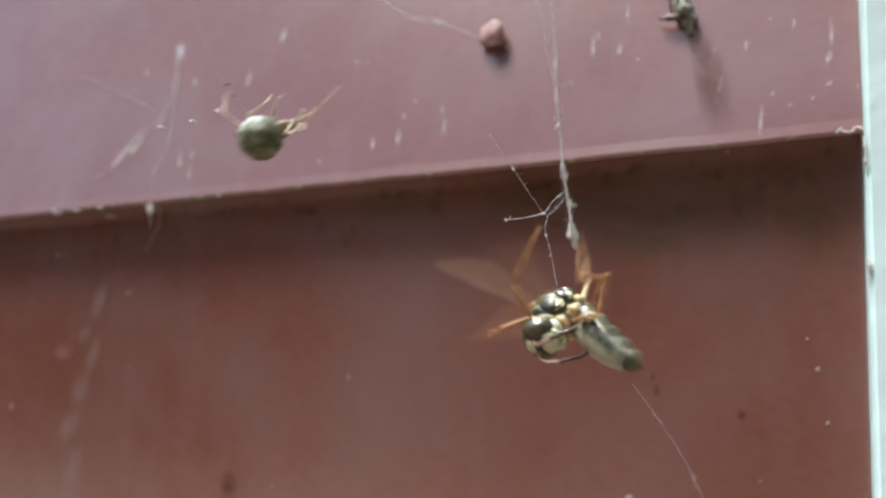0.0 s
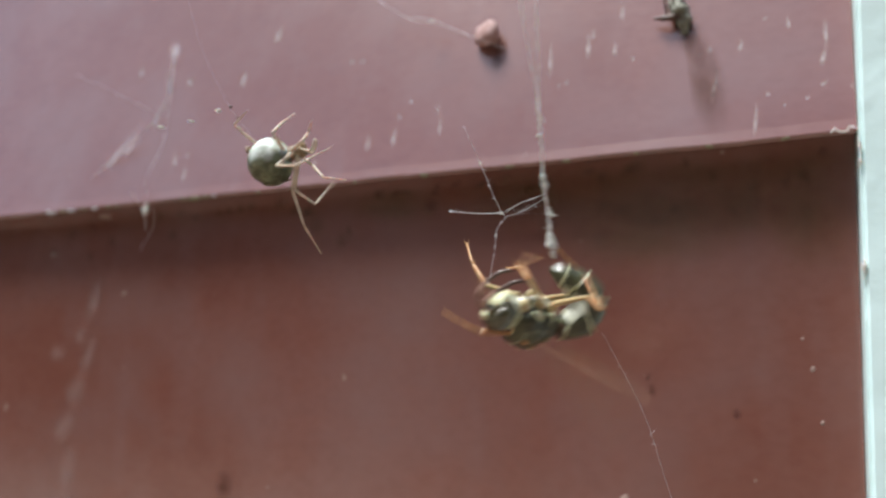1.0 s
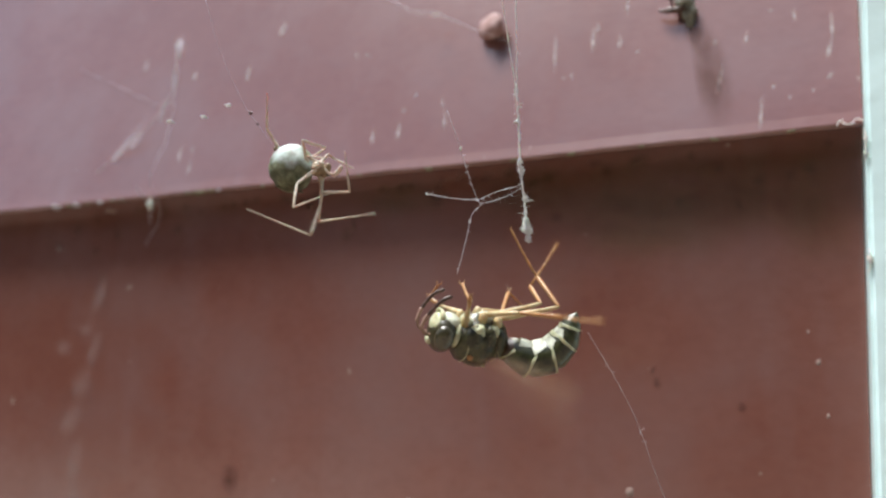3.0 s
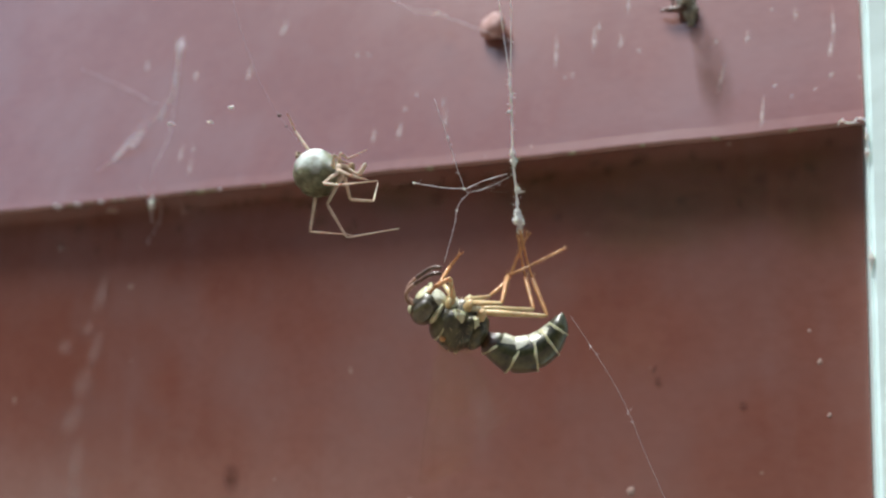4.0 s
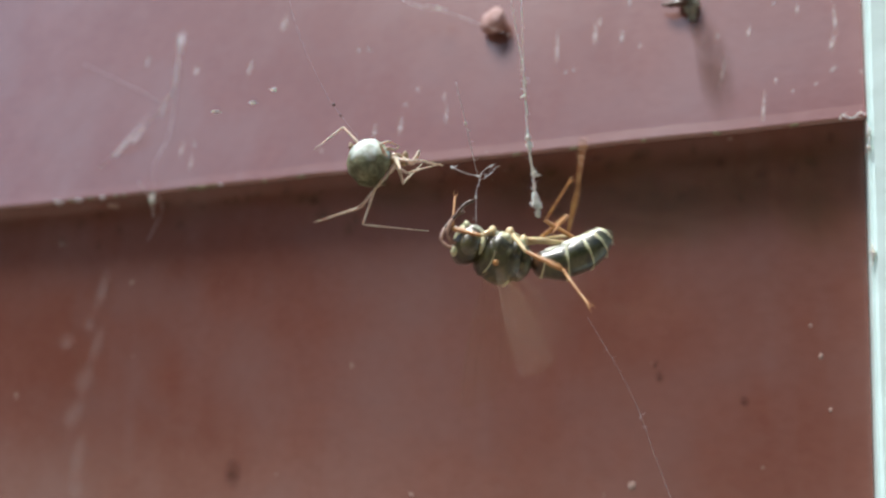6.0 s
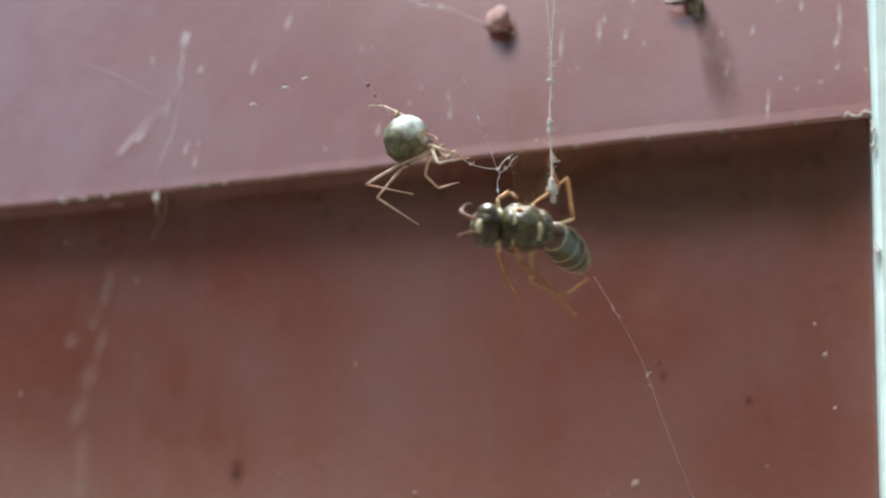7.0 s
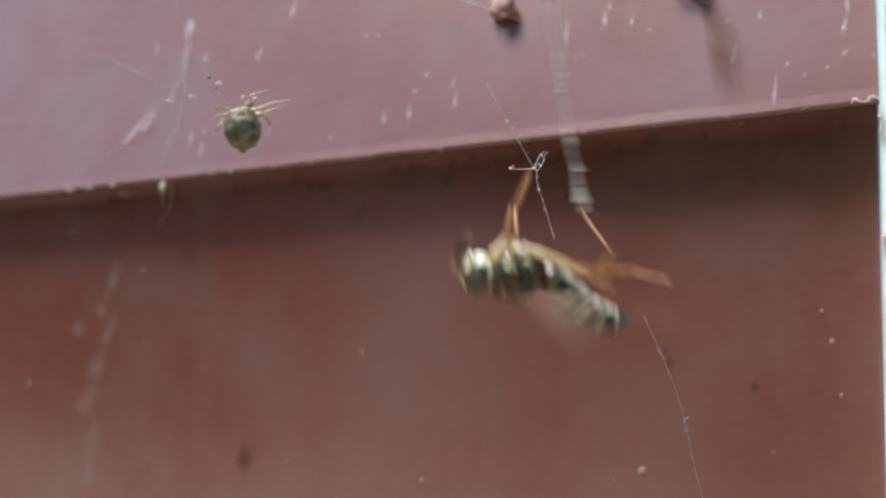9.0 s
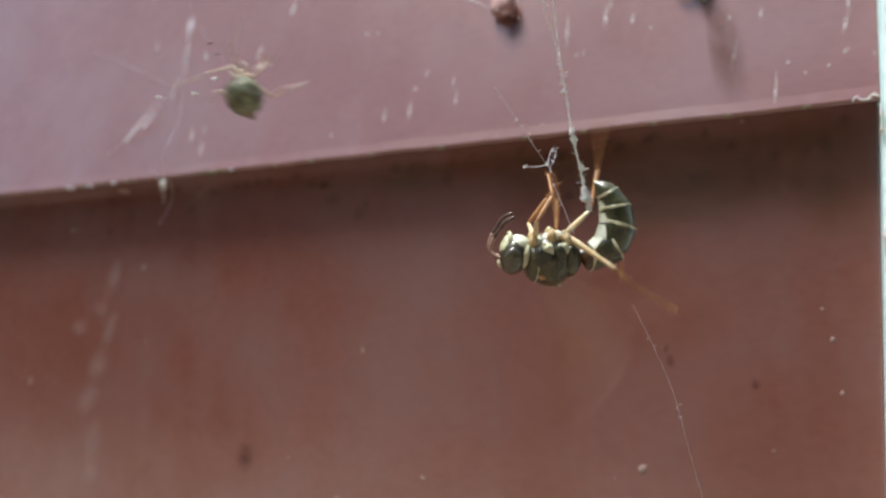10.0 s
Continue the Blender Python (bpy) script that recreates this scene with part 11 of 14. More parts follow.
        (8.25, pose(0.00318, 0.00128, -0.00321, 166.8, 38.1, 175.4)), (8.333, pose(0.00166, 0.001, -0.00174, -114.7, 53.9, -140.7)),
        (8.4, pose(0.00125, -0.00051, -0.00094, -57.4, 35.2, -111.9)), (8.5, pose(0.00252, -0.00261, -0.0015, -2.9, -4.5, -117.3)),
        (8.6, pose(0.00475, -0.00232, -0.00312, -47.2, 15.2, -137.2)), (8.667, pose(0.00526, -0.00062, -0.00384, -80.7, 17, -156.7)),
        (8.75, pose(0.00421, 0.00145, -0.00353, -119.6, 5, -177.1)), (8.867, pose(0.00517, 0.00191, -0.00339, -74.8, 18.8, -165.9)),
        (9, pose(0.00614, 0.00241, -0.00284, -19.5, 19.3, -144.9)), (9.067, pose(0.00721, 0.00163, -0.00277, -45.6, 9.4, 174.9)),
        (9.167, pose(0.00807, -0.0001, -0.00241, -62.1, -27, 126.3)), (9.25, pose(0.00794, -0.00167, -0.00195, -41.3, -56.9, 69.7)),
        (9.333, pose(0.00706, -0.00297, -0.00146, 13.6, -52.9, -6.4)), (9.4, pose(0.00594, -0.00361, -0.00112, 29.3, -30.5, -41)),
        (9.5, pose(0.004, -0.00368, -0.00084, 24.6, 6.4, -76.6)), (9.733, pose(0.00394, -0.00371, 0.00054, 7.4, -8, -59)),
        (10, pose(0.00464, -0.00338, 0.0019, -17.4, -16.1, -33.8))])
    walk(SPIDER['root'], [
        (0, pose(-0.01375, 0.06817, 1.52049, 142.3, -24.2, 12.9)), (0.1, pose(-0.01496, 0.06823, 1.52007, 142.3, -24.2, 12.9)),
        (0.2, pose(-0.01179, 0.06819, 1.52045, 142.3, -24.2, 12.9)), (0.3, pose(-0.00949, 0.06812, 1.52105, 142.3, -24.2, 12.9)),
        (0.4, pose(-0.01529, 0.06837, 1.5192, 142.2, -19.3, 13.3)), (0.467, pose(-0.01614, 0.06832, 1.51946, 142.2, -19.3, 13.3)),
        (0.5, pose(-0.01444, 0.06832, 1.51954, 142.2, -19.3, 13.3)), (0.533, pose(-0.01276, 0.06832, 1.51962, 142.2, -19.3, 13.3)),
        (0.6, pose(-0.00863, 0.06831, 1.52083, 140.4, -19.6, 18.6)), (0.7, pose(-0.01386, 0.06835, 1.51846, 143.6, -14, 8.6)),
        (0.8, pose(-0.01404, 0.06829, 1.51877, 143.6, -14, 8.6)), (0.9, pose(-0.00993, 0.0682, 1.51956, 143.6, -14, 8.6)),
        (1, pose(-0.01229, 0.06736, 1.51839, -169.9, -17.4, -3)), (1.1, pose(-0.01217, 0.06792, 1.5189, 158.8, -12.6, -1.6)),
        (1.2, pose(-0.01143, 0.06798, 1.51854, 158.2, -7.6, -0.8)), (1.3, pose(-0.01038, 0.06789, 1.51915, 158.7, -7.6, -0.8)),
        (1.4, pose(-0.01448, 0.06792, 1.5188, 159, -7.6, -0.8)), (1.5, pose(-0.01053, 0.06736, 1.51855, -172.3, -10, -1.7)),
        (1.6, pose(-0.0096, 0.06783, 1.51955, 159, -7.6, -0.8)), (1.7, pose(-0.01353, 0.06807, 1.51774, 163.9, -2.7, 0)),
        (1.8, pose(-0.01029, 0.06788, 1.5191, 163.9, 2.2, 0.8)), (2, pose(-0.01113, 0.06748, 1.51778, -170.6, 6.2, 1.2)),
        (2.2, pose(-0.01077, 0.0681, 1.51768, 164, 5.2, 1.3)), (2.5, pose(-0.01081, 0.06761, 1.51688, -170.7, 9.4, 1.8)),
        (4, pose(-0.00893, 0.06764, 1.51672, -170.9, -1.6, 0.2)), (4.5, pose(-0.00682, 0.06768, 1.51661, -170.8, 10.9, 2.2)),
        (5, pose(-0.00684, 0.0676, 1.51715, -169, -5.2, -0.4)), (5.5, pose(-0.00552, 0.06763, 1.5171, -169.1, -5, -0.4)),
        (6.8, pose(-0.00326, 0.06807, 1.51825, 164.1, 15.1, 2.9)), (7, pose(-0.00238, 0.06746, 1.51842, -168.6, 22.5, 4.4)),
        (7.2, pose(-0.00231, 0.06798, 1.51886, 164.1, 15.1, 2.9)), (7.4, pose(-0.00294, 0.06796, 1.51893, 164.1, 17, 3.2)),
        (7.5, pose(-0.00563, 0.06768, 1.51685, -171.3, 10.2, 2.2)), (7.7, pose(-0.00677, 0.06795, 1.51871, 169.8, 26.9, 5)),
        (7.8, pose(-0.00705, 0.06789, 1.51906, 172, 41.6, 8.5)), (7.9, pose(-0.0125, 0.06796, 1.51864, 159.4, 17, 3.2)),
        (7.967, pose(-0.02076, 0.06819, 1.51699, 149.1, 12.1, 2.4)), (8, pose(-0.02012, 0.06824, 1.51676, 149.1, 12.1, 2.4)),
        (8.033, pose(-0.01949, 0.06828, 1.51652, 149.1, 12.1, 2.4)), (8.067, pose(-0.01635, 0.0684, 1.51806, 136.4, -16.9, 6.4)),
        (8.1, pose(-0.0133, 0.06852, 1.51956, 117.6, -43.1, 19.5)), (8.2, pose(-0.01794, 0.0745, 1.52007, 95.6, -57, 23.5)),
        (8.3, pose(-0.0213, 0.07615, 1.52229, 91, -61.5, 26.1)), (8.4, pose(-0.01487, 0.07706, 1.52326, 82.9, -65.8, 30)),
        (8.5, pose(-0.02154, 0.0773, 1.52146, 82.9, -65.8, 30)), (8.6, pose(-0.01693, 0.07823, 1.52218, 73.1, -70, 35.7)),
        (8.7, pose(-0.01833, 0.07901, 1.52361, 59.4, -73.8, 44.7)), (8.8, pose(-0.02252, 0.07998, 1.52371, 40.1, -76.9, 58.7)),
        (9, pose(-0.02036, 0.0801, 1.52303, 13.8, -78.8, 79.4)), (9.2, pose(-0.01992, 0.08, 1.52373, -13.9, -78.7, 103.6)),
        (9.5, pose(-0.02098, 0.07972, 1.52546, -35.3, -76.7, 123.8)), (9.8, pose(-0.02364, 0.07972, 1.52531, -59.8, -69.6, 145.8)),
        (9.967, pose(-0.02138, 0.0777, 1.5254, -59.8, -69.6, 145.8)), (10, pose(-0.02048, 0.07773, 1.52527, -59.8, -69.6, 145.8))])
    walk(SPIDER['L1'], [
        (0, pose(0.00055, 0.00045, 0, -61.3, 37.5, -70.8)), (0.333, pose(0.00055, 0.00045, 0, -23.9, 4.4, -57.6)), (0.5, pose(0.00055, 0.00045, 0, -7.8, -13.3, -59.5)),
        (0.667, pose(0.00055, 0.00045, 0, -21, -29.8, -88.7)), (0.767, pose(0.00055, 0.00045, 0, -24.4, -41.9, -107)), (0.9, pose(0.00055, 0.00045, 0, -19.3, -58, -138)),
        (1, pose(0.00055, 0.00045, 0, 0, -66.8, -175.5)), (1.167, pose(0.00055, 0.00045, 0, -9.5, -63.3, -113.9)), (1.333, pose(0.00055, 0.00045, 0, -8, -58, -62.5)),
        (1.5, pose(0.00055, 0.00045, 0, 0, -55.1, -16.2)), (2, pose(0.00055, 0.00045, 0, 0, -73.2, -13.5)), (2.167, pose(0.00055, 0.00045, 0, -22.3, -76.1, -45)),
        (2.333, pose(0.00055, 0.00045, 0, -39.5, -81.7, -80.8)), (2.5, pose(0.00055, 0.00045, 0, 0, -87.5, -173.3)),
        (2.733, pose(0.00055, 0.00045, 0, -86.6, -64.1, -90.6)), (3, pose(0.00055, 0.00045, 0, -92.2, -34.6, -90.1)),
        (3.25, pose(0.00055, 0.00045, 0, -96.3, -7.1, -92.3)), (3.5, pose(0.00055, 0.00045, 0, -85, -34.1, -101.7)),
        (3.733, pose(0.00055, 0.00045, 0, -62.1, -56, -123.2)), (4, pose(0.00055, 0.00045, 0, 0, -63.3, 176.1)), (4.5, pose(0.00055, 0.00045, 0, 0, -53.4, 175.2)),
        (4.667, pose(0.00055, 0.00045, 0, 0, -49.9, 175.2)), (4.833, pose(0.00055, 0.00045, 0, 0, -46.4, 175.2)), (5, pose(0.00055, 0.00045, 0, 0, -43, 175.2)),
        (5.167, pose(0.00055, 0.00045, 0, 0, -46.4, 175.6)), (5.333, pose(0.00055, 0.00045, 0, 0, -49.8, 176)), (5.5, pose(0.00055, 0.00045, 0, 0, -53.2, 176.5)),
        (5.667, pose(0.00055, 0.00045, 0, 0, -52.8, 176.4)), (5.833, pose(0.00055, 0.00045, 0, 0, -52.5, 176.4)), (6, pose(0.00055, 0.00045, 0, 0, -52.1, 176.3)),
        (6.25, pose(0.00055, 0.00045, 0, 0, -51.5, 176.3)), (6.5, pose(0.00055, 0.00045, 0, 0, -50.9, 176.2)), (6.733, pose(0.00055, 0.00045, 0, 0, -50.4, 176.2)),
        (7, pose(0.00055, 0.00045, 0, 0, -49.8, 176.1)), (7.5, pose(0.00055, 0.00045, 0, 0, -33.6, 174.5)), (7.667, pose(0.00055, 0.00045, 0, 50.2, -37.1, 164.3)),
        (7.833, pose(0.00055, 0.00045, 0, 99.8, -32.9, 154.6)), (8, pose(0.00055, 0.00045, 0, 109.9, -6.7, 141.4)), (8.167, pose(0.00055, 0.00045, 0, 114.2, 20.7, 132.3)),
        (8.5, pose(0.00055, 0.00045, 0, 95, 75.2, 95.6)), (9, pose(0.00055, 0.00045, 0, 68.5, 54.1, 62.1)), (9.5, pose(0.00055, 0.00045, 0, 66.6, 46.7, 57.8)),
        (10, pose(0.00055, 0.00045, 0, 35.9, 35.8, 13.7))])
    walk(SPIDER['L1b'], [
        (0, pose(0.003, 0, 0, -136.9, -37.1, 164.9)), (0.333, pose(0.003, 0, 0, -141.7, 13.1, -175.4)), (0.5, pose(0.003, 0, 0, -137, 38, -164.6)),
        (0.667, pose(0.003, 0, 0, -119.9, 60.9, -142.5)), (0.767, pose(0.003, 0, 0, 74.8, 75.3, 40.2)), (0.9, pose(0.003, 0, 0, 79.4, 17.6, 26)),
        (1, pose(0.003, 0, 0, 92.1, -24.1, 12.2)), (1.167, pose(0.003, 0, 0, 52.5, -3.4, 7.5)), (1.333, pose(0.003, 0, 0, 11.3, 9.4, -9.4)),
        (1.5, pose(0.003, 0, 0, -32.5, 7.3, -30.7)), (2, pose(0.003, 0, 0, -27, 0.6, -9.2)), (2.167, pose(0.003, 0, 0, 21.8, 6.3, 4.9)),
        (2.333, pose(0.003, 0, 0, 70.1, -0.5, 18.4)), (2.5, pose(0.003, 0, 0, 117.5, -15.1, 22.5)), (2.733, pose(0.003, 0, 0, 83.2, 0.2, 8.3)),
        (3, pose(0.003, 0, 0, 40.7, 3.8, -15.2)), (3.25, pose(0.003, 0, 0, 2.5, -8, -34.1)), (3.5, pose(0.003, 0, 0, -41.6, -28.7, -51)),
        (3.733, pose(0.003, 0, 0, -90.7, -52.8, -46.2)), (4, pose(0.003, 0, 0, 175.1, -57.9, 2.9)), (4.5, pose(0.003, 0, 0, 178.7, -78.9, 1.1)),
        (4.667, pose(0.003, 0, 0, -99.1, -66.8, -32.1)), (4.833, pose(0.003, 0, 0, -58.7, -52.7, -21.2)), (5, pose(0.003, 0, 0, -23.4, -44.9, -1.4)),
        (5.167, pose(0.003, 0, 0, -73.5, -44.2, -0.1)), (5.333, pose(0.003, 0, 0, -122.6, -43.1, 0)), (5.5, pose(0.003, 0, 0, -171.1, -42.3, -1.1)),
        (5.667, pose(0.003, 0, 0, 135.4, -41.3, 35.2)), (5.833, pose(0.003, 0, 0, 95.8, -21.1, 55.8)), (6, pose(0.003, 0, 0, 66.5, 5.6, 59)),
        (6.25, pose(0.003, 0, 0, 12.7, 38.8, 35)), (6.5, pose(0.003, 0, 0, 3.6, 24.8, 20)), (6.733, pose(0.003, 0, 0, -0.8, 10.5, 9.2)),
        (7, pose(0.003, 0, 0, -2.4, -6.5, -1.7)), (7.5, pose(0.003, 0, 0, -1.3, -9.1, -1.8)), (7.667, pose(0.003, 0, 0, -0.6, 4.4, 18.5)),
        (7.833, pose(0.003, 0, 0, 4.8, 16.6, 39.6)), (8, pose(0.003, 0, 0, 15.2, 25.9, 63.7)), (8.167, pose(0.003, 0, 0, 29.7, 30.2, 90.8)),
        (8.5, pose(0.003, 0, 0, 56.8, 20.2, 143.5)), (9, pose(0.003, 0, 0, 22.6, 8.5, 139.3)), (9.5, pose(0.003, 0, 0, 50.4, 22.2, 134.7)),
        (10, pose(0.003, 0, 0, 20.2, 11.9, 119.4))])
    walk(SPIDER['L1c'], [
        (0, pose(0.00069, 0.00062, 0.00181, -7.8, -22.2, 38.6)), (0.333, pose(0.00009, -0.00023, -0.00068, 17.1, -13.5, 45)),
        (0.5, pose(0.00072, -0.00063, -0.00185, 29.6, -10.3, 49.4)), (0.667, pose(0.00184, -0.00089, -0.00262, 42.2, -8.1, 54.4)),
        (0.767, pose(0.00358, 0.00049, -0.0029, 49.9, -7.4, 57.6)), (0.9, pose(0.00557, 0.00125, -0.00091, 60, -7, 61.9)),
        (1, pose(0.00568, 0.00058, 0.00123, 67.7, -7.3, 65.1)), (1.167, pose(0.00597, 0.00039, 0.00018, 61.4, 27.1, 56.5)),
        (1.333, pose(0.00592, -0.00048, -0.00049, 41.1, 58.7, 34.6)), (1.5, pose(0.00556, -0.00152, -0.00038, -40.6, 68.1, -48.6)),
        (2, pose(0.00596, -0.00048, -0.00003, -47.4, 19.4, -36.8)), (2.167, pose(0.00597, 0.00026, -0.00033, 13.9, 39.5, 11.2)),
        (2.333, pose(0.00585, 0.00095, 0.00003, 69.4, 12.7, 53)), (2.5, pose(0.00567, 0.00111, 0.00078, 104, -32.3, 61.5)),
        (2.733, pose(0.00597, 0.00043, -0.00001, 114.8, -47.7, 105.7)), (3, pose(0.00589, -0.00078, -0.0002, 96.8, -64.8, 179.7)),
        (3.25, pose(0.00546, -0.00167, 0.00042, 60.3, -57.8, -92.9)), (3.5, pose(0.00466, -0.00204, 0.00144, 63.5, -48.7, -144.6)),
        (3.733, pose(0.00425, -0.00131, 0.00239, 56.5, -41.5, 174.5)), (4, pose(0.00459, 0.00008, 0.00254, 43.8, -39.2, 130.2)),
        (4.5, pose(0.00358, 0.00001, 0.00294, 31.5, -19.2, 143.6)), (4.667, pose(0.004, -0.00063, 0.00276, 31.1, -26.9, 139.1)),
        (4.833, pose(0.00469, -0.00066, 0.00239, 31.4, -34.5, 134.4)), (5, pose(0.00512, -0.00005, 0.00212, 32.5, -42.1, 129)),
        (5.167, pose(0.00515, 0, 0.00209, 41.4, -35.8, 117)), (5.333, pose(0.00519, 0, 0.00205, 47.9, -28.5, 107.2)),
        (5.5, pose(0.00522, -0.00004, 0.00202, 52.6, -20.3, 98.9)), (5.667, pose(0.00484, 0.0013, 0.00198, 45, -0.4, 86.8)),
        (5.833, pose(0.00457, 0.00232, 0.00108, 32.9, 17.2, 71.5)), (6, pose(0.00454, 0.00256, -0.00029, 14.5, 30.2, 50.5)),
        (6.25, pose(0.00492, 0.00134, -0.00188, 1.9, 3.9, 52.5)), (6.5, pose(0.00556, 0.00093, -0.00126, -12.5, -21.3, 60.6)),
        (6.733, pose(0.00591, 0.00047, -0.00055, 10.2, -16, 94.1)), (7, pose(0.00598, -0.00009, 0.00034, 35.2, -25.6, 132)),
        (7.5, pose(0.00596, -0.00009, 0.00047, 28, -42.8, 126.7)), (7.667, pose(0.00584, 0.00095, -0.00023, 16.1, -37.3, 90.8)),
        (7.833, pose(0.00521, 0.00183, -0.00086, 2.8, -38.2, 55.6)), (8, pose(0.0042, 0.00242, -0.00131, -8, -45.1, 19.2)),
        (8.167, pose(0.00296, 0.00259, -0.00151, -1.3, -32.7, 4.3)), (8.5, pose(0.00074, 0.00167, -0.00104, 0.9, -6, -17.9)),
        (9, pose(0.00075, 0.00193, -0.00044, 0.6, -4.7, -14.2)), (9.5, pose(0.00105, 0.00197, -0.00113, 0.4, -4.9, -8.5)),
        (10, pose(0.00156, 0.00256, -0.00062, 9.5, 34.1, 30.2))])
    walk(SPIDER['L2'], [
        (0, pose(0.00025, 0.0006, 0, -14, 30.8, -38.4)), (0.333, pose(0.00025, 0.0006, 0, 12.9, 20.7, 23.7)), (0.667, pose(0.00025, 0.0006, 0, 18, -5.1, 74.8)),
        (1, pose(0.00025, 0.0006, 0, 0, -24.8, 129.8)), (1.5, pose(0.00025, 0.0006, 0, 0, -32.8, 101.7)), (1.733, pose(0.00025, 0.0006, 0, -0.9, -41.7, 95.1)),
        (2, pose(0.00025, 0.0006, 0, 0, -51.9, 86.3)), (2.267, pose(0.00025, 0.0006, 0, -1.1, -47.3, 109)), (2.5, pose(0.00025, 0.0006, 0, 0, -43.3, 127.2)),
        (2.733, pose(0.00025, 0.0006, 0, 0, -41.5, 127)), (3, pose(0.00025, 0.0006, 0, 0, -39.4, 126.8)), (3.25, pose(0.00025, 0.0006, 0, 0, -37.4, 126.6)),
        (3.633, pose(0.00025, 0.0006, 0, 0, -34.4, 126.3)), (4, pose(0.00025, 0.0006, 0, 0, -31.5, 126.1)), (4.5, pose(0.00025, 0.0006, 0, 0, -31.9, 109.2)),
        (5, pose(0.00025, 0.0006, 0, 0, -24.8, 116.2)), (5.267, pose(0.00025, 0.0006, 0, -0.6, -31.9, 106.3)), (5.5, pose(0.00025, 0.0006, 0, 0, -38, 97.1)),
        (7, pose(0.00025, 0.0006, 0, 0, -26.3, 56.7)), (7.267, pose(0.00025, 0.0006, 0, 2.4, -33.1, 93.7)), (7.5, pose(0.00025, 0.0006, 0, 0, -39, 128.4)),
        (8, pose(0.00025, 0.0006, 0, 38.1, -21.2, 95.6)), (8.5, pose(0.00025, 0.0006, 0, 61, 8.2, 80)), (9, pose(0.00025, 0.0006, 0, 80.1, 41.1, 75.5)),
        (9.333, pose(0.00025, 0.0006, 0, 58, 48.9, 47.2)), (9.667, pose(0.00025, 0.0006, 0, 31.7, 47.7, 14.8)), (10, pose(0.00025, 0.0006, 0, 11.9, 38, -11.4))])
    walk(SPIDER['L2b'], [
        (0, pose(0.0023, 0, 0, -33.8, -35.8, 86.6)), (0.333, pose(0.0023, 0, 0, -21.3, -32.5, 25.5)), (0.667, pose(0.0023, 0, 0, -18.3, -22, -30)),
        (1, pose(0.0023, 0, 0, -25.6, -13.6, -81.8)), (1.5, pose(0.0023, 0, 0, -18.4, 6.7, -33)), (1.733, pose(0.0023, 0, 0, -26.2, 40.7, -38.6)),
        (2, pose(0.0023, 0, 0, -70.2, 75.2, -80.8)), (2.267, pose(0.0023, 0, 0, -55.1, 38.9, -83.4)), (2.5, pose(0.0023, 0, 0, -43.8, 8.2, -92.5)),
        (2.733, pose(0.0023, 0, 0, -20.9, -1.1, -59.3)), (3, pose(0.0023, 0, 0, -4.4, -24.3, -26.4)), (3.25, pose(0.0023, 0, 0, -3.4, -50.7, 7.2)),
        (3.633, pose(0.0023, 0, 0, -7.7, -19.2, -36.6)), (4, pose(0.0023, 0, 0, -30.8, 1.2, -77.2)), (4.5, pose(0.0023, 0, 0, -30.9, 18.2, -74.4)),
        (5, pose(0.0023, 0, 0, -24.3, 7.3, -78.3)), (5.267, pose(0.0023, 0, 0, -27.9, -17.2, -115.2)), (5.5, pose(0.0023, 0, 0, -16.3, -36.2, -152.9)),
        (7, pose(0.0023, 0, 0, -19.9, 0.3, -133.1)), (7.267, pose(0.0023, 0, 0, -29.3, -6.6, -111.8)), (7.5, pose(0.0023, 0, 0, -39.2, -9.4, -92.3)),
        (8, pose(0.0023, 0, 0, -59.8, 32.3, -76.3)), (8.5, pose(0.0023, 0, 0, -86.9, 76.6, -79.7)), (9, pose(0.0023, 0, 0, 108.9, 57, 137.6)),
        (9.333, pose(0.0023, 0, 0, 23, 39.1, 59.6)), (9.667, pose(0.0023, 0, 0, -4.4, -10.8, 44.2)), (10, pose(0.0023, 0, 0, -36.6, -61.8, 57.8))])
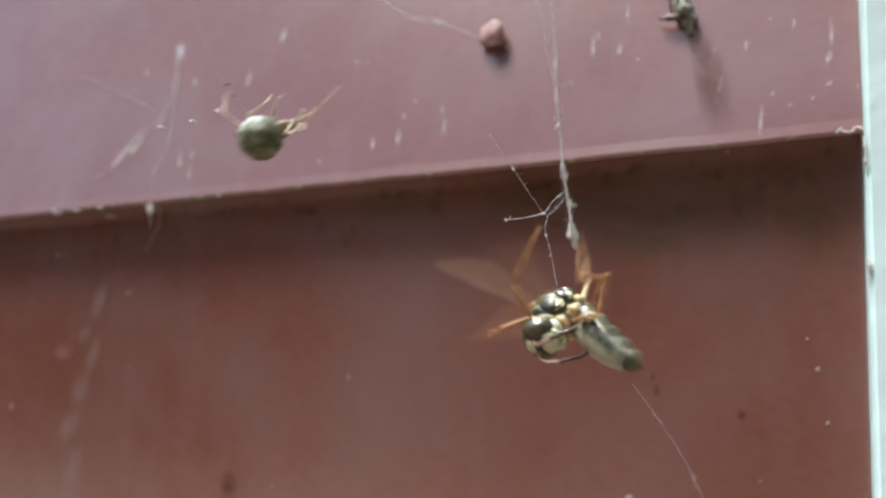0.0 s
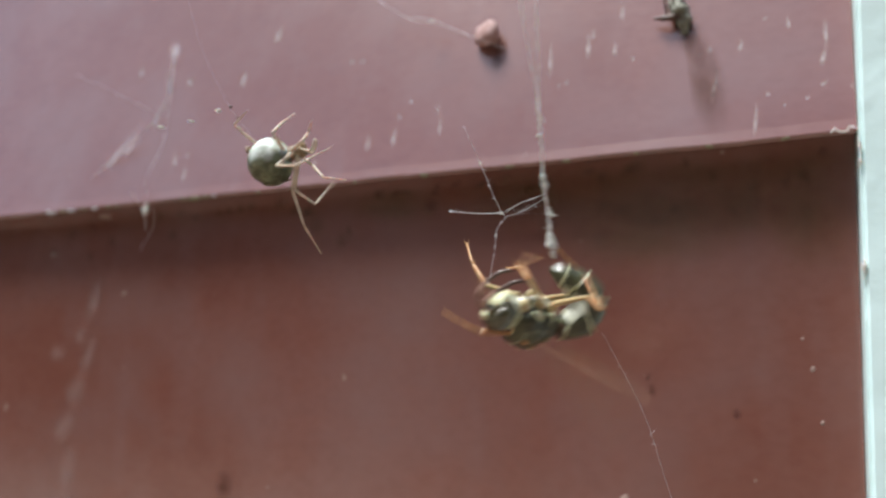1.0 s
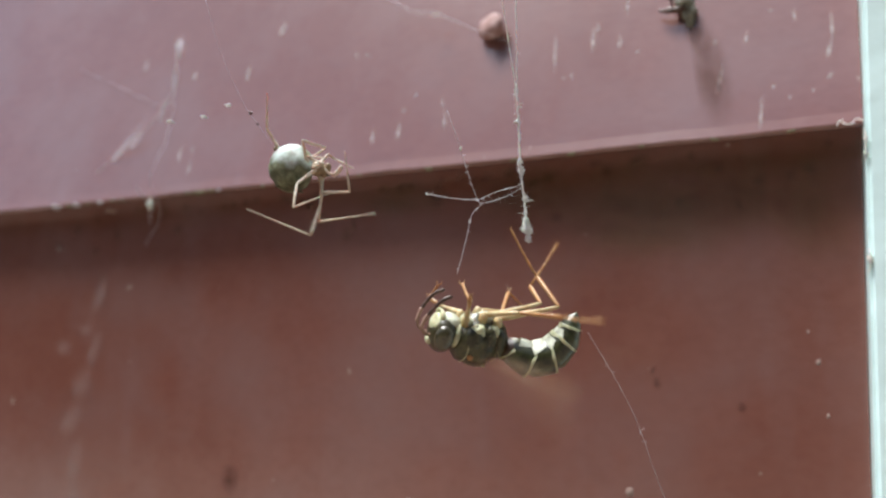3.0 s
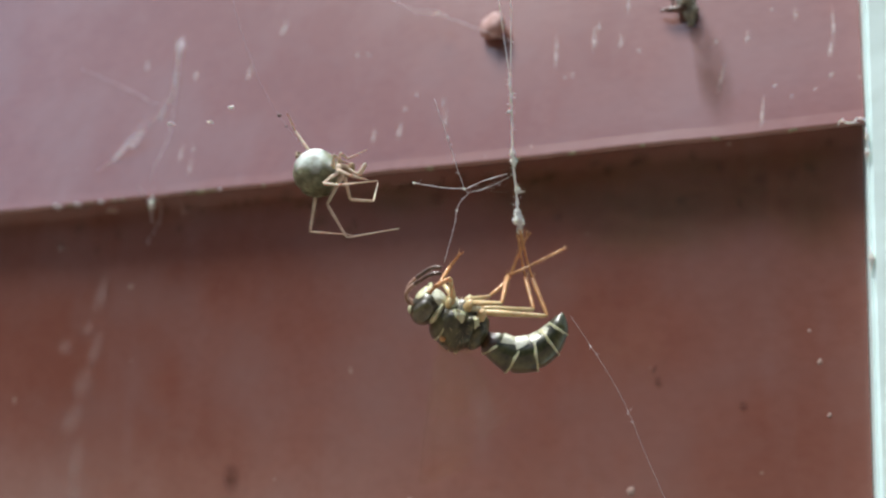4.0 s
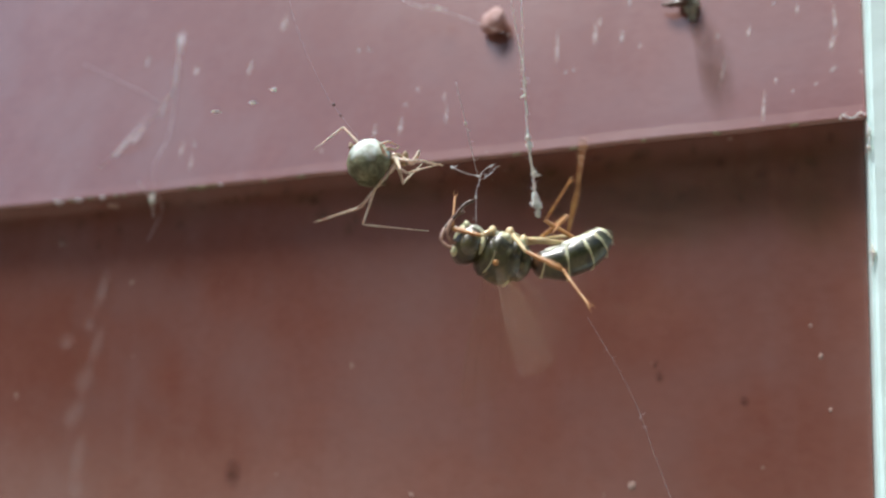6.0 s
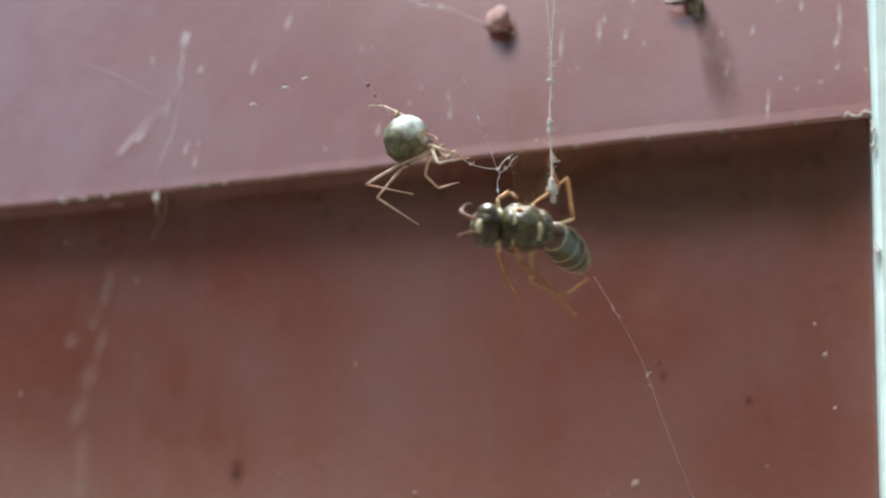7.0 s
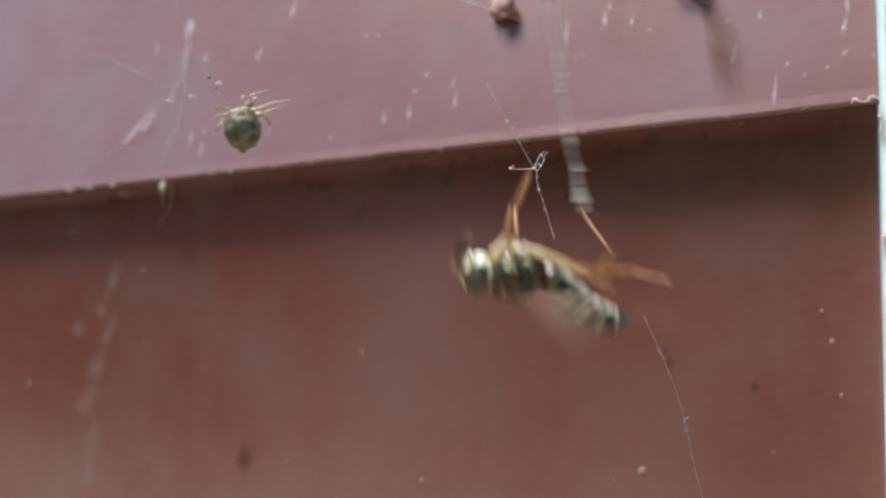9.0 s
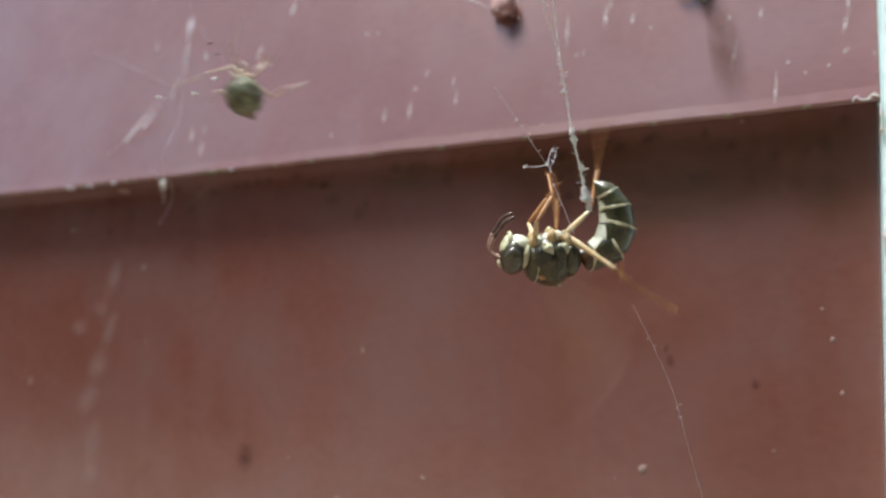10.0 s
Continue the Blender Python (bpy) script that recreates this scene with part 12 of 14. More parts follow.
    walk(SPIDER['L2c'], [
        (0, pose(0.00241, 0.00178, 0.00129, -41, -30.7, 107.4)), (0.333, pose(0.00397, 0.0008, 0.00118, -36.5, -17.3, 140.7)),
        (0.667, pose(0.00407, -0.00102, 0.00082, -25.4, -8.2, 173.5)), (1, pose(0.00261, -0.00212, 0.00052, -11.3, -6.5, -153.2)),
        (1.5, pose(0.00413, -0.00119, -0.00026, -4.3, 9.2, -174.1)), (1.733, pose(0.0036, -0.00104, -0.00143, -10.6, 1.3, -169.2)),
        (2, pose(0.00239, -0.00055, -0.00213, -18.6, -6.9, -162.5)), (2.267, pose(0.0025, -0.0017, -0.00138, -14.2, -5.2, -165.6)),
        (2.5, pose(0.0022, -0.00218, -0.00031, -10.4, -3.6, -168.2)), (2.733, pose(0.00342, -0.00189, 0.00004, -10.3, -6.2, -166.8)),
        (3, pose(0.0041, -0.00089, 0.00091, -10.3, -9.1, -165.2)), (3.25, pose(0.00368, 0.00017, 0.0017, -10.3, -11.9, -163.7)),
        (3.633, pose(0.00397, -0.00124, 0.00072, -10.6, -16.1, -161.3)), (4, pose(0.00279, -0.00215, -0.00005, -10.9, -20.2, -159)),
        (4.5, pose(0.00286, -0.00201, -0.00069, -13.6, -6.1, -155.8)), (5, pose(0.00274, -0.00214, -0.00028, 0.6, -17.7, 178.5)),
        (5.267, pose(0.0014, -0.0019, 0.00065, -22.1, -13.8, -142.3)), (5.5, pose(0.00072, -0.00081, 0.0013, -35.9, 0, -112)),
        (7, pose(0.0008, -0.00161, -0.00001, -22.5, 6, -126.1)), (7.267, pose(0.00149, -0.00203, 0.00025, -19.7, -0.1, -143.2)),
        (7.5, pose(0.00221, -0.00217, 0.00036, -15.8, -4.5, -158.3)), (8, pose(0.00274, -0.00181, -0.00117, -11.2, 0.5, -114.6)),
        (8.5, pose(0.00239, -0.0005, -0.00214, -4.4, 0.9, -70.6)), (9, pose(0.00142, 0.00081, -0.00185, 0.8, -3.5, -26.8)),
        (9.333, pose(0.00316, 0.00147, -0.00139, 5.4, -23.7, -25.3)), (9.667, pose(0.00385, 0.00151, 0.00041, 10.5, -44.1, -25.6)),
        (10, pose(0.00285, 0.00088, 0.00194, 19.1, -64.2, -30.1))])
    walk(SPIDER['L3'], [
        (0, pose(-0.0001, 0.00062, 0, 9.2, 14.9, -27.4)), (0.333, pose(-0.0001, 0.00062, 0, 6, 14.5, -7.3)), (0.667, pose(-0.0001, 0.00062, 0, 2.8, 15.2, 12.8)),
        (1, pose(-0.0001, 0.00062, 0, 0, 16.9, 32.9)), (2, pose(-0.0001, 0.00062, 0, 0, 17.8, 42.1)), (2.5, pose(-0.0001, 0.00062, 0, 0, 28.1, 52.5)),
        (2.833, pose(-0.0001, 0.00062, 0, -0.4, 18.2, 51.2)), (3.167, pose(-0.0001, 0.00062, 0, -0.5, 8.2, 50)), (3.5, pose(-0.0001, 0.00062, 0, -0.5, -1.8, 48.8)),
        (3.667, pose(-0.0001, 0.00062, 0, -0.4, -6.8, 48.2)), (3.833, pose(-0.0001, 0.00062, 0, -0.2, -11.8, 47.6)), (4, pose(-0.0001, 0.00062, 0, 0, -16.7, 46.9)),
        (4.5, pose(-0.0001, 0.00062, 0, 0, 21, 63)), (4.733, pose(-0.0001, 0.00062, 0, -1.5, 2, 55.2)), (5, pose(-0.0001, 0.00062, 0, 0, -19.7, 46.4)),
        (5.267, pose(-0.0001, 0.00062, 0, 0, -19.5, 37.3)), (5.5, pose(-0.0001, 0.00062, 0, 0, -19.3, 29.4)), (7.5, pose(-0.0001, 0.00062, 0, 0, 19.1, 23.4)),
        (8.333, pose(-0.0001, 0.00062, 0, -10.7, 35, 0.8)), (9.167, pose(-0.0001, 0.00062, 0, -31.1, 45, -30.3)), (10, pose(-0.0001, 0.00062, 0, -57.3, 44.5, -66.6))])
    walk(SPIDER['L3b'], [
        (0, pose(0.0017, 0, 0, -10.5, -9.4, 96.2)), (0.333, pose(0.0017, 0, 0, -19.3, 11.4, 146.7)), (0.667, pose(0.0017, 0, 0, -7.2, 31.2, -158)),
        (1, pose(0.0017, 0, 0, 19.3, 31.2, -93.5)), (2, pose(0.0017, 0, 0, 19.6, 37.9, -108.5)), (2.5, pose(0.0017, 0, 0, 26, 50.7, -126.5)),
        (2.833, pose(0.0017, 0, 0, -34.6, 40.2, 162.8)), (3.167, pose(0.0017, 0, 0, -54.1, 1.3, 130.2)), (3.5, pose(0.0017, 0, 0, -51.2, -41.2, 103.9)),
        (3.667, pose(0.0017, 0, 0, -51.2, -21.2, 154.6)), (3.833, pose(0.0017, 0, 0, -35.8, -7.9, -158.9)), (4, pose(0.0017, 0, 0, -15.6, -9.9, -111.3)),
        (4.5, pose(0.0017, 0, 0, 17.5, 6.2, -123.1)), (4.733, pose(0.0017, 0, 0, 1.6, -8.1, -116.7)), (5, pose(0.0017, 0, 0, -19.8, -21.2, -104.1)),
        (5.267, pose(0.0017, 0, 0, -21.4, -3.1, -82.1)), (5.5, pose(0.0017, 0, 0, -17.1, 12.1, -62.9)), (7.5, pose(0.0017, 0, 0, 18.3, -9.9, -73.1)),
        (8.333, pose(0.0017, 0, 0, 43.1, -47.9, -69.8)), (9.167, pose(0.0017, 0, 0, 130.5, -75.8, -135.7)), (10, pose(0.0017, 0, 0, -151.1, -45.6, 167.6))])
    walk(SPIDER['L3c'], [
        (0, pose(0.00154, 0.00147, 0.00024, -15.6, 42.1, -39.2)), (0.333, pose(0.00047, 0.00081, -0.0003, -6.5, 29.4, -10.8)),
        (0.667, pose(0.00051, -0.00048, -0.00078, -5.2, 14.8, 12.7)), (1, pose(0.00162, -0.00128, -0.00078, -9.9, 0.9, 35)),
        (2, pose(0.00132, -0.00112, -0.00092, -9.6, -11.7, 32.9)), (2.5, pose(0.00113, -0.00076, -0.00116, -13, -9, 27.4)),
        (2.833, pose(0.0006, 0.00034, -0.00097, -13, -8.6, -5.7)), (3.167, pose(0.00073, 0.00115, -0.00003, -13.2, -8.2, -39)),
        (3.5, pose(0.00143, 0.0011, 0.00099, -13.6, -8, -72.1)), (3.667, pose(0.00044, 0.0006, 0.00054, -13.8, -8, -88.7)),
        (3.833, pose(0.00031, -0.00054, 0.00021, -14, -8, -105.2)), (4, pose(0.00116, -0.00138, 0.00026, -14.2, -8.1, -121.8)),
        (4.5, pose(0.00089, -0.00125, -0.00016, 16.6, 16.9, -127.3)), (4.733, pose(0.00103, -0.00133, 0.00021, -0.4, -20.3, -145.5)),
        (5, pose(0.00136, -0.00136, 0.00054, -9.7, -66.6, -160.4)), (5.267, pose(0.00191, -0.00148, 0.00008, -31.8, -29.8, -101.6)),
        (5.5, pose(0.00237, -0.00131, -0.00032, -18.1, 2, -69.3)), (7.5, pose(0.00213, -0.00141, 0.00026, 19.2, -5.2, -92.3)),
        (8.333, pose(0.00205, -0.00094, 0.00111, 13.1, -7.3, -69.8)), (9.167, pose(0.00144, -0.00026, 0.00145, 6.7, -6.9, -47.1)),
        (10, pose(0.00067, 0.00023, 0.00107, 0.9, -4.1, -24.7))])
    walk(SPIDER['L4'], [
        (0, pose(-0.0004, 0.0005, 0, 147.7, 45.5, 165.6)), (0.333, pose(-0.0004, 0.0005, 0, 98.3, 58, 142.4)), (0.667, pose(-0.0004, 0.0005, 0, 39.7, 53.5, 109.3)),
        (1, pose(-0.0004, 0.0005, 0, 0, 36.6, 97)), (1.5, pose(-0.0004, 0.0005, 0, 0, 4, 103)), (2, pose(-0.0004, 0.0005, 0, 0, 8.5, 146.9)),
        (2.5, pose(-0.0004, 0.0005, 0, 0, 4, 107.7)), (2.833, pose(-0.0004, 0.0005, 0, 32.2, 33.9, 102.1)), (3.167, pose(-0.0004, 0.0005, 0, 84.1, 60.2, 125.6)),
        (3.5, pose(-0.0004, 0.0005, 0, 167.5, 54.5, -177.3)), (3.667, pose(-0.0004, 0.0005, 0, 90.9, 69.8, 127)), (3.833, pose(-0.0004, 0.0005, 0, 27.1, 49.5, 84.2)),
        (4, pose(-0.0004, 0.0005, 0, 0, 20.8, 82.6)), (4.5, pose(-0.0004, 0.0005, 0, 0, 9.8, 100.1)), (5, pose(-0.0004, 0.0005, 0, 0, 25.3, 102.6)),
        (5.5, pose(-0.0004, 0.0005, 0, 0, 11.7, 102.1)), (7, pose(-0.0004, 0.0005, 0, 0, 14.3, 99.4)), (7.5, pose(-0.0004, 0.0005, 0, 0, 10.3, 109.6)),
        (8, pose(-0.0004, 0.0005, 0, 24.3, 14.9, 89.3)), (8.5, pose(-0.0004, 0.0005, 0, 46.7, 27, 71.8)), (9, pose(-0.0004, 0.0005, 0, 67.6, 44.3, 58.6)),
        (10, pose(-0.0004, 0.0005, 0, 67.6, 44.3, 58.6))])
    walk(SPIDER['L4b'], [
        (0, pose(0.0025, 0, 0, -63.1, -27.1, 137.1)), (0.333, pose(0.0025, 0, 0, -52, 7.5, 142.2)), (0.667, pose(0.0025, 0, 0, -33.8, 39.9, 157)),
        (1, pose(0.0025, 0, 0, 15.1, 60.6, -156.8)), (1.5, pose(0.0025, 0, 0, -0.4, 7.3, 174)), (2, pose(0.0025, 0, 0, -5.4, 11.4, 140.5)),
        (2.5, pose(0.0025, 0, 0, -1.6, 33.2, 159.9)), (2.833, pose(0.0025, 0, 0, 11.2, 15.7, -155.8)), (3.167, pose(0.0025, 0, 0, 8.4, -5.1, -117)),
        (3.5, pose(0.0025, 0, 0, 11.2, -3.7, -143.2)), (3.667, pose(0.0025, 0, 0, 10.3, 2.8, -149.4)), (3.833, pose(0.0025, 0, 0, 8.6, 9, -155.7)),
        (4, pose(0.0025, 0, 0, 6.2, 15.1, -162.4)), (4.5, pose(0.0025, 0, 0, -0.9, 30.4, 175.1)), (5, pose(0.0025, 0, 0, -0.7, 33.6, 178.4)),
        (5.5, pose(0.0025, 0, 0, 0.5, 33.7, -177.7)), (7, pose(0.0025, 0, 0, 1.3, 17.5, -174.9)), (7.5, pose(0.0025, 0, 0, 0.8, 10.5, -175.5)),
        (8, pose(0.0025, 0, 0, 12.6, 8.8, 166.4)), (8.5, pose(0.0025, 0, 0, 24.3, 10.9, 148.4)), (9, pose(0.0025, 0, 0, 34.9, 16.4, 130.9)),
        (10, pose(0.0025, 0, 0, 34.9, 16.4, 130.9))])
    walk(SPIDER['L4c'], [
        (0, pose(0.001, 0.00139, 0.00105, 22.7, -34.1, -66.5)), (0.333, pose(0.0007, 0.0014, -0.0003, 37, -4.2, -97.4)),
        (0.667, pose(0.00088, 0.00069, -0.00148, 34.6, 28.5, -124.1)), (1, pose(0.00146, -0.00044, -0.002, 6.7, 54.1, -169.2)),
        (1.5, pose(0.00023, 0.00024, -0.00029, 0, 16.3, 180)), (2, pose(0.00076, 0.00143, -0.00045, -6.1, 9.4, 134.1)),
        (2.5, pose(0.00069, 0.00066, -0.00126, 0.6, 30.3, -172.8)), (2.833, pose(0.00048, -0.00091, -0.00062, -20.3, 17.9, 130.1)),
        (3.167, pose(0.00146, -0.00204, 0.0002, -22, -4.7, 81.2)), (3.5, pose(0.00066, -0.00137, 0.00015, -5.3, -20.5, 29)),
        (3.667, pose(0.00052, -0.00117, -0.00011, -18.8, -5.3, 84)), (3.833, pose(0.00043, -0.00093, -0.00036, -14.6, 14.2, 135.9)),
        (4, pose(0.00038, -0.00067, -0.0006, 4.9, 22, -166.1)), (4.5, pose(0.00052, 0.00017, -0.00116, -0.8, 19, 175.3)),
        (5, pose(0.00058, 0.00005, -0.00127, -2.8, 26.3, 173.4)), (5.5, pose(0.00059, -0.00008, -0.00128, 0.9, 17.8, -175.6)),
        (7, pose(0.00032, -0.0002, -0.00069, -0.2, 20, 179.2)), (7.5, pose(0.00025, -0.00018, -0.00042, -0.6, 11.8, 176.7)),
        (8, pose(0.00029, 0.00053, -0.00035, 0.8, 10.5, -127.2)), (8.5, pose(0.00058, 0.00118, -0.00044, 0.6, 8.7, -71.5)),
        (9, pose(0.00106, 0.00167, -0.00065, -1.1, 7.8, -15.9)), (10, pose(0.00106, 0.00167, -0.00065, -1.1, 7.8, -15.9))])
    walk(SPIDER['R1'], [
        (0, pose(0.00055, -0.00045, 0, 18.9, -55.2, 101.4)), (0.267, pose(0.00055, -0.00045, 0, 18.6, -59.6, 119.6)),
        (0.5, pose(0.00055, -0.00045, 0, 15.9, -63.2, 137.6)), (0.733, pose(0.00055, -0.00045, 0, 10.2, -66.2, 158.4)), (1, pose(0.00055, -0.00045, 0, 0, -68.1, -174.3)),
        (1.167, pose(0.00055, -0.00045, 0, -13.9, -57, -126.9)), (1.333, pose(0.00055, -0.00045, 0, -10.6, -44.5, -94.9)),
        (1.5, pose(0.00055, -0.00045, 0, 0, -34.6, -66.7)), (1.733, pose(0.00055, -0.00045, 0, 7.3, -58.7, -57.7)), (2, pose(0.00055, -0.00045, 0, 0, -86.8, -33.9)),
        (2.5, pose(0.00055, -0.00045, 0, 0, -66.8, -9.8)), (2.667, pose(0.00055, -0.00045, 0, 10.3, -64.3, 16.7)), (2.833, pose(0.00055, -0.00045, 0, 21.5, -64, 42.2)),
        (3, pose(0.00055, -0.00045, 0, 32.3, -65.8, 68.2)), (3.25, pose(0.00055, -0.00045, 0, 43.5, -71.8, 111.5)), (3.5, pose(0.00055, -0.00045, 0, 15.4, -63.4, 145.5)),
        (3.733, pose(0.00055, -0.00045, 0, 4.6, -52.3, 161.9)), (4, pose(0.00055, -0.00045, 0, 0, -38.4, 173.6)), (4.167, pose(0.00055, -0.00045, 0, 0, -41.6, 173.8)),
        (4.333, pose(0.00055, -0.00045, 0, 0, -44.7, 174.1)), (4.5, pose(0.00055, -0.00045, 0, 0, -47.8, 174.3)), (4.667, pose(0.00055, -0.00045, 0, 0, -43.8, 174.2)),
        (4.833, pose(0.00055, -0.00045, 0, 0, -39.9, 174.2)), (5, pose(0.00055, -0.00045, 0, 0, -35.9, 174.1)), (5.5, pose(0.00055, -0.00045, 0, 0, -41.3, 175.7)),
        (7, pose(0.00055, -0.00045, 0, 0, -54.8, 176.3)), (7.5, pose(0.00055, -0.00045, 0, 0, -38.5, 175)), (7.667, pose(0.00055, -0.00045, 0, -29.4, -43.4, -177.9)),
        (7.833, pose(0.00055, -0.00045, 0, -60.9, -45, -168.1)), (8, pose(0.00055, -0.00045, 0, -92.3, -42.6, -158.6)),
        (8.25, pose(0.00055, -0.00045, 0, -76, -55.5, -171)), (8.5, pose(0.00055, -0.00045, 0, -47.4, -64.5, 164.1)),
        (8.75, pose(0.00055, -0.00045, 0, -65, -63.1, -169.1)), (9, pose(0.00055, -0.00045, 0, -78.2, -58.6, -146.4)),
        (9.5, pose(0.00055, -0.00045, 0, -83.2, -51.2, -162.6)), (9.667, pose(0.00055, -0.00045, 0, -102.9, -25.5, -147)),
        (9.75, pose(0.00055, -0.00045, 0, -108.7, -11.8, -143.7)), (9.833, pose(0.00055, -0.00045, 0, -113.6, 2.2, -141.8)),
        (10, pose(0.00055, -0.00045, 0, -123.3, 30.5, -141.7))])
    walk(SPIDER['R1b'], [
        (0, pose(0.003, 0, 0, 18.5, -5.1, -149.3)), (0.267, pose(0.003, 0, 0, 1.9, 0.1, 175.6)), (0.5, pose(0.003, 0, 0, -12.7, -4, 144.8)),
        (0.733, pose(0.003, 0, 0, 23.5, -25.8, 115.8)), (1, pose(0.003, 0, 0, 74.5, -20.9, 71.9)), (1.167, pose(0.003, 0, 0, 54.3, -7.7, 53.9)),
        (1.333, pose(0.003, 0, 0, 31.6, -1.8, 33)), (1.5, pose(0.003, 0, 0, 8.2, -4.7, 11.3)), (1.733, pose(0.003, 0, 0, -16.7, 14.3, -4.3)),
        (2, pose(0.003, 0, 0, -53.3, 24.1, -32.2)), (2.5, pose(0.003, 0, 0, -43.3, 7.3, -30.3)), (2.667, pose(0.003, 0, 0, -33.9, 12.1, -18.3)),
        (2.833, pose(0.003, 0, 0, -23.6, 14.9, -5.5)), (3, pose(0.003, 0, 0, -12.8, 15.2, 7.7)), (3.25, pose(0.003, 0, 0, 2.7, 11.4, 26.9)),
        (3.5, pose(0.003, 0, 0, -0.1, -7, 18.7)), (3.733, pose(0.003, 0, 0, -0.3, -24.3, 11.2)), (4, pose(0.003, 0, 0, 3.1, -44, 0.7)),
        (4.167, pose(0.003, 0, 0, 59.8, -46.2, 5)), (4.333, pose(0.003, 0, 0, 119.5, -49.9, 4.6)), (4.5, pose(0.003, 0, 0, -176.5, -51.5, -0.7)),
        (4.667, pose(0.003, 0, 0, -110.7, -46.6, -11.1)), (4.833, pose(0.003, 0, 0, -53.9, -38.4, -9.8)), (5, pose(0.003, 0, 0, -1.2, -34.5, -0.7)),
        (5.5, pose(0.003, 0, 0, -2.7, -28.6, -1.4)), (7, pose(0.003, 0, 0, -5.9, -20.3, -1.9)), (7.5, pose(0.003, 0, 0, -2.2, -21.6, -1.7)),
        (7.667, pose(0.003, 0, 0, 0.3, -7.8, -29.8)), (7.833, pose(0.003, 0, 0, -4, 5.5, -57.1)), (8, pose(0.003, 0, 0, -14.3, 15.3, -86.4)),
        (8.25, pose(0.003, 0, 0, 26.6, -19.9, -106.9)), (8.5, pose(0.003, 0, 0, 84.8, -26.9, -150.6)), (8.75, pose(0.003, 0, 0, 148.4, -43.4, -167.1)),
        (9, pose(0.003, 0, 0, -140.2, -37, 166.2)), (9.5, pose(0.003, 0, 0, -167.1, -14.8, 178.3)), (9.667, pose(0.003, 0, 0, -129.2, 28.4, -166.3)),
        (9.75, pose(0.003, 0, 0, -98.6, 42.1, -143.4)), (9.833, pose(0.003, 0, 0, -60, 42.6, -112)), (10, pose(0.003, 0, 0, -7.3, 9.3, -76.1))])
    walk(SPIDER['R1c'], [
        (0, pose(0.00043, -0.00153, 0.00027, -0.9, 5.9, -17.3)), (0.267, pose(0.00001, 0.00023, -0.00001, 15.3, 20.5, 16.8)),
        (0.5, pose(0.00055, 0.00173, 0.00021, 35.3, 23.2, 50.7)), (0.733, pose(0.00183, 0.00243, 0.0013, 53.4, 15.3, 83.1)),
        (1, pose(0.00387, 0.00266, 0.00107, 65.2, -2.7, 114.8)), (1.167, pose(0.00475, 0.0024, 0.0004, 58.7, 17.8, 93.8)),
        (1.333, pose(0.00552, 0.00163, 0.0001, 43, 33.8, 66.9)), (1.5, pose(0.00593, 0.00058, 0.00025, 17.3, 40.3, 31.1)),
        (1.733, pose(0.0059, -0.00022, -0.00074, -5.2, 44.6, 6.1)), (2, pose(0.00532, -0.00146, -0.00122, -31.1, 40.3, -22.7)),
        (2.5, pose(0.00557, -0.0015, -0.00038, -58.4, 11.4, -58.2)), (2.667, pose(0.00578, -0.00092, -0.00063, -42.5, 41.5, -10.8)),
        (2.833, pose(0.00589, -0.00028, -0.00077, 3, 44.4, 60.8)), (3, pose(0.00587, 0.00039, -0.00079, 23.9, 16.3, 111.9)),
        (3.25, pose(0.00562, 0.00133, -0.00059, 40.8, 15.3, 140.3)), (3.5, pose(0.00582, 0.00095, 0.00037, 55, 6.9, 166.8)),
        (3.733, pose(0.00568, 0.00053, 0.00124, 41.3, -5.4, 144.8)), (4, pose(0.00516, 0.00002, 0.00208, 31.8, -24.5, 122.2)),
        (4.167, pose(0.00507, 0.00018, 0.00216, 33.1, -24.5, 124.3)), (4.333, pose(0.00493, 0.00016, 0.00229, 34.4, -24.6, 126.4)),
        (4.5, pose(0.00487, -0.00002, 0.00235, 35.8, -24.7, 128.5)), (4.667, pose(0.00502, -0.0004, 0.00218, 31.9, -22.9, 131)),
        (4.833, pose(0.00532, -0.0004, 0.00187, 28.2, -20.9, 133.3)), (5, pose(0.00547, -0.00003, 0.0017, 24.6, -18.8, 135.4)),
        (5.5, pose(0.00563, -0.00006, 0.00144, -3, -43.1, -175.5)), (7, pose(0.00581, -0.00009, 0.00104, 46, -44, 119.1)),
        (7.5, pose(0.00579, -0.00008, 0.00111, 24.3, -54, 141.7)), (7.667, pose(0.00558, -0.00148, 0.00041, -12.1, -50.4, 136.5)),
        (7.833, pose(0.00462, -0.00251, -0.00029, -46.8, -49.4, 129.2)), (8, pose(0.00318, -0.00289, -0.00079, -81.9, -51.2, 122.2)),
        (8.25, pose(0.00218, -0.0027, 0.00102, -26.5, -53.1, 50.3)), (8.5, pose(0.00067, -0.00131, 0.00136, -1.6, -25.6, 7.2)),
        (8.75, pose(0.00088, -0.00049, 0.00206, -0.9, -18.6, 5.4)), (9, pose(0.00067, 0.00057, 0.00181, -0.4, -11.6, 3.7)),
        (9.5, pose(0.0001, 0.00009, 0.00077, 0.7, -10.5, -8)), (9.667, pose(0.00044, -0.00063, -0.00143, -2.1, -31.1, 7.4)),
        (9.75, pose(0.00121, -0.00133, -0.00201, -6.4, -40.9, 17)), (9.833, pose(0.00217, -0.00205, -0.00203, -14, -49.8, 29.5)),
        (10, pose(0.00371, -0.00287, -0.00048, -45.3, -61.5, 70.1))])
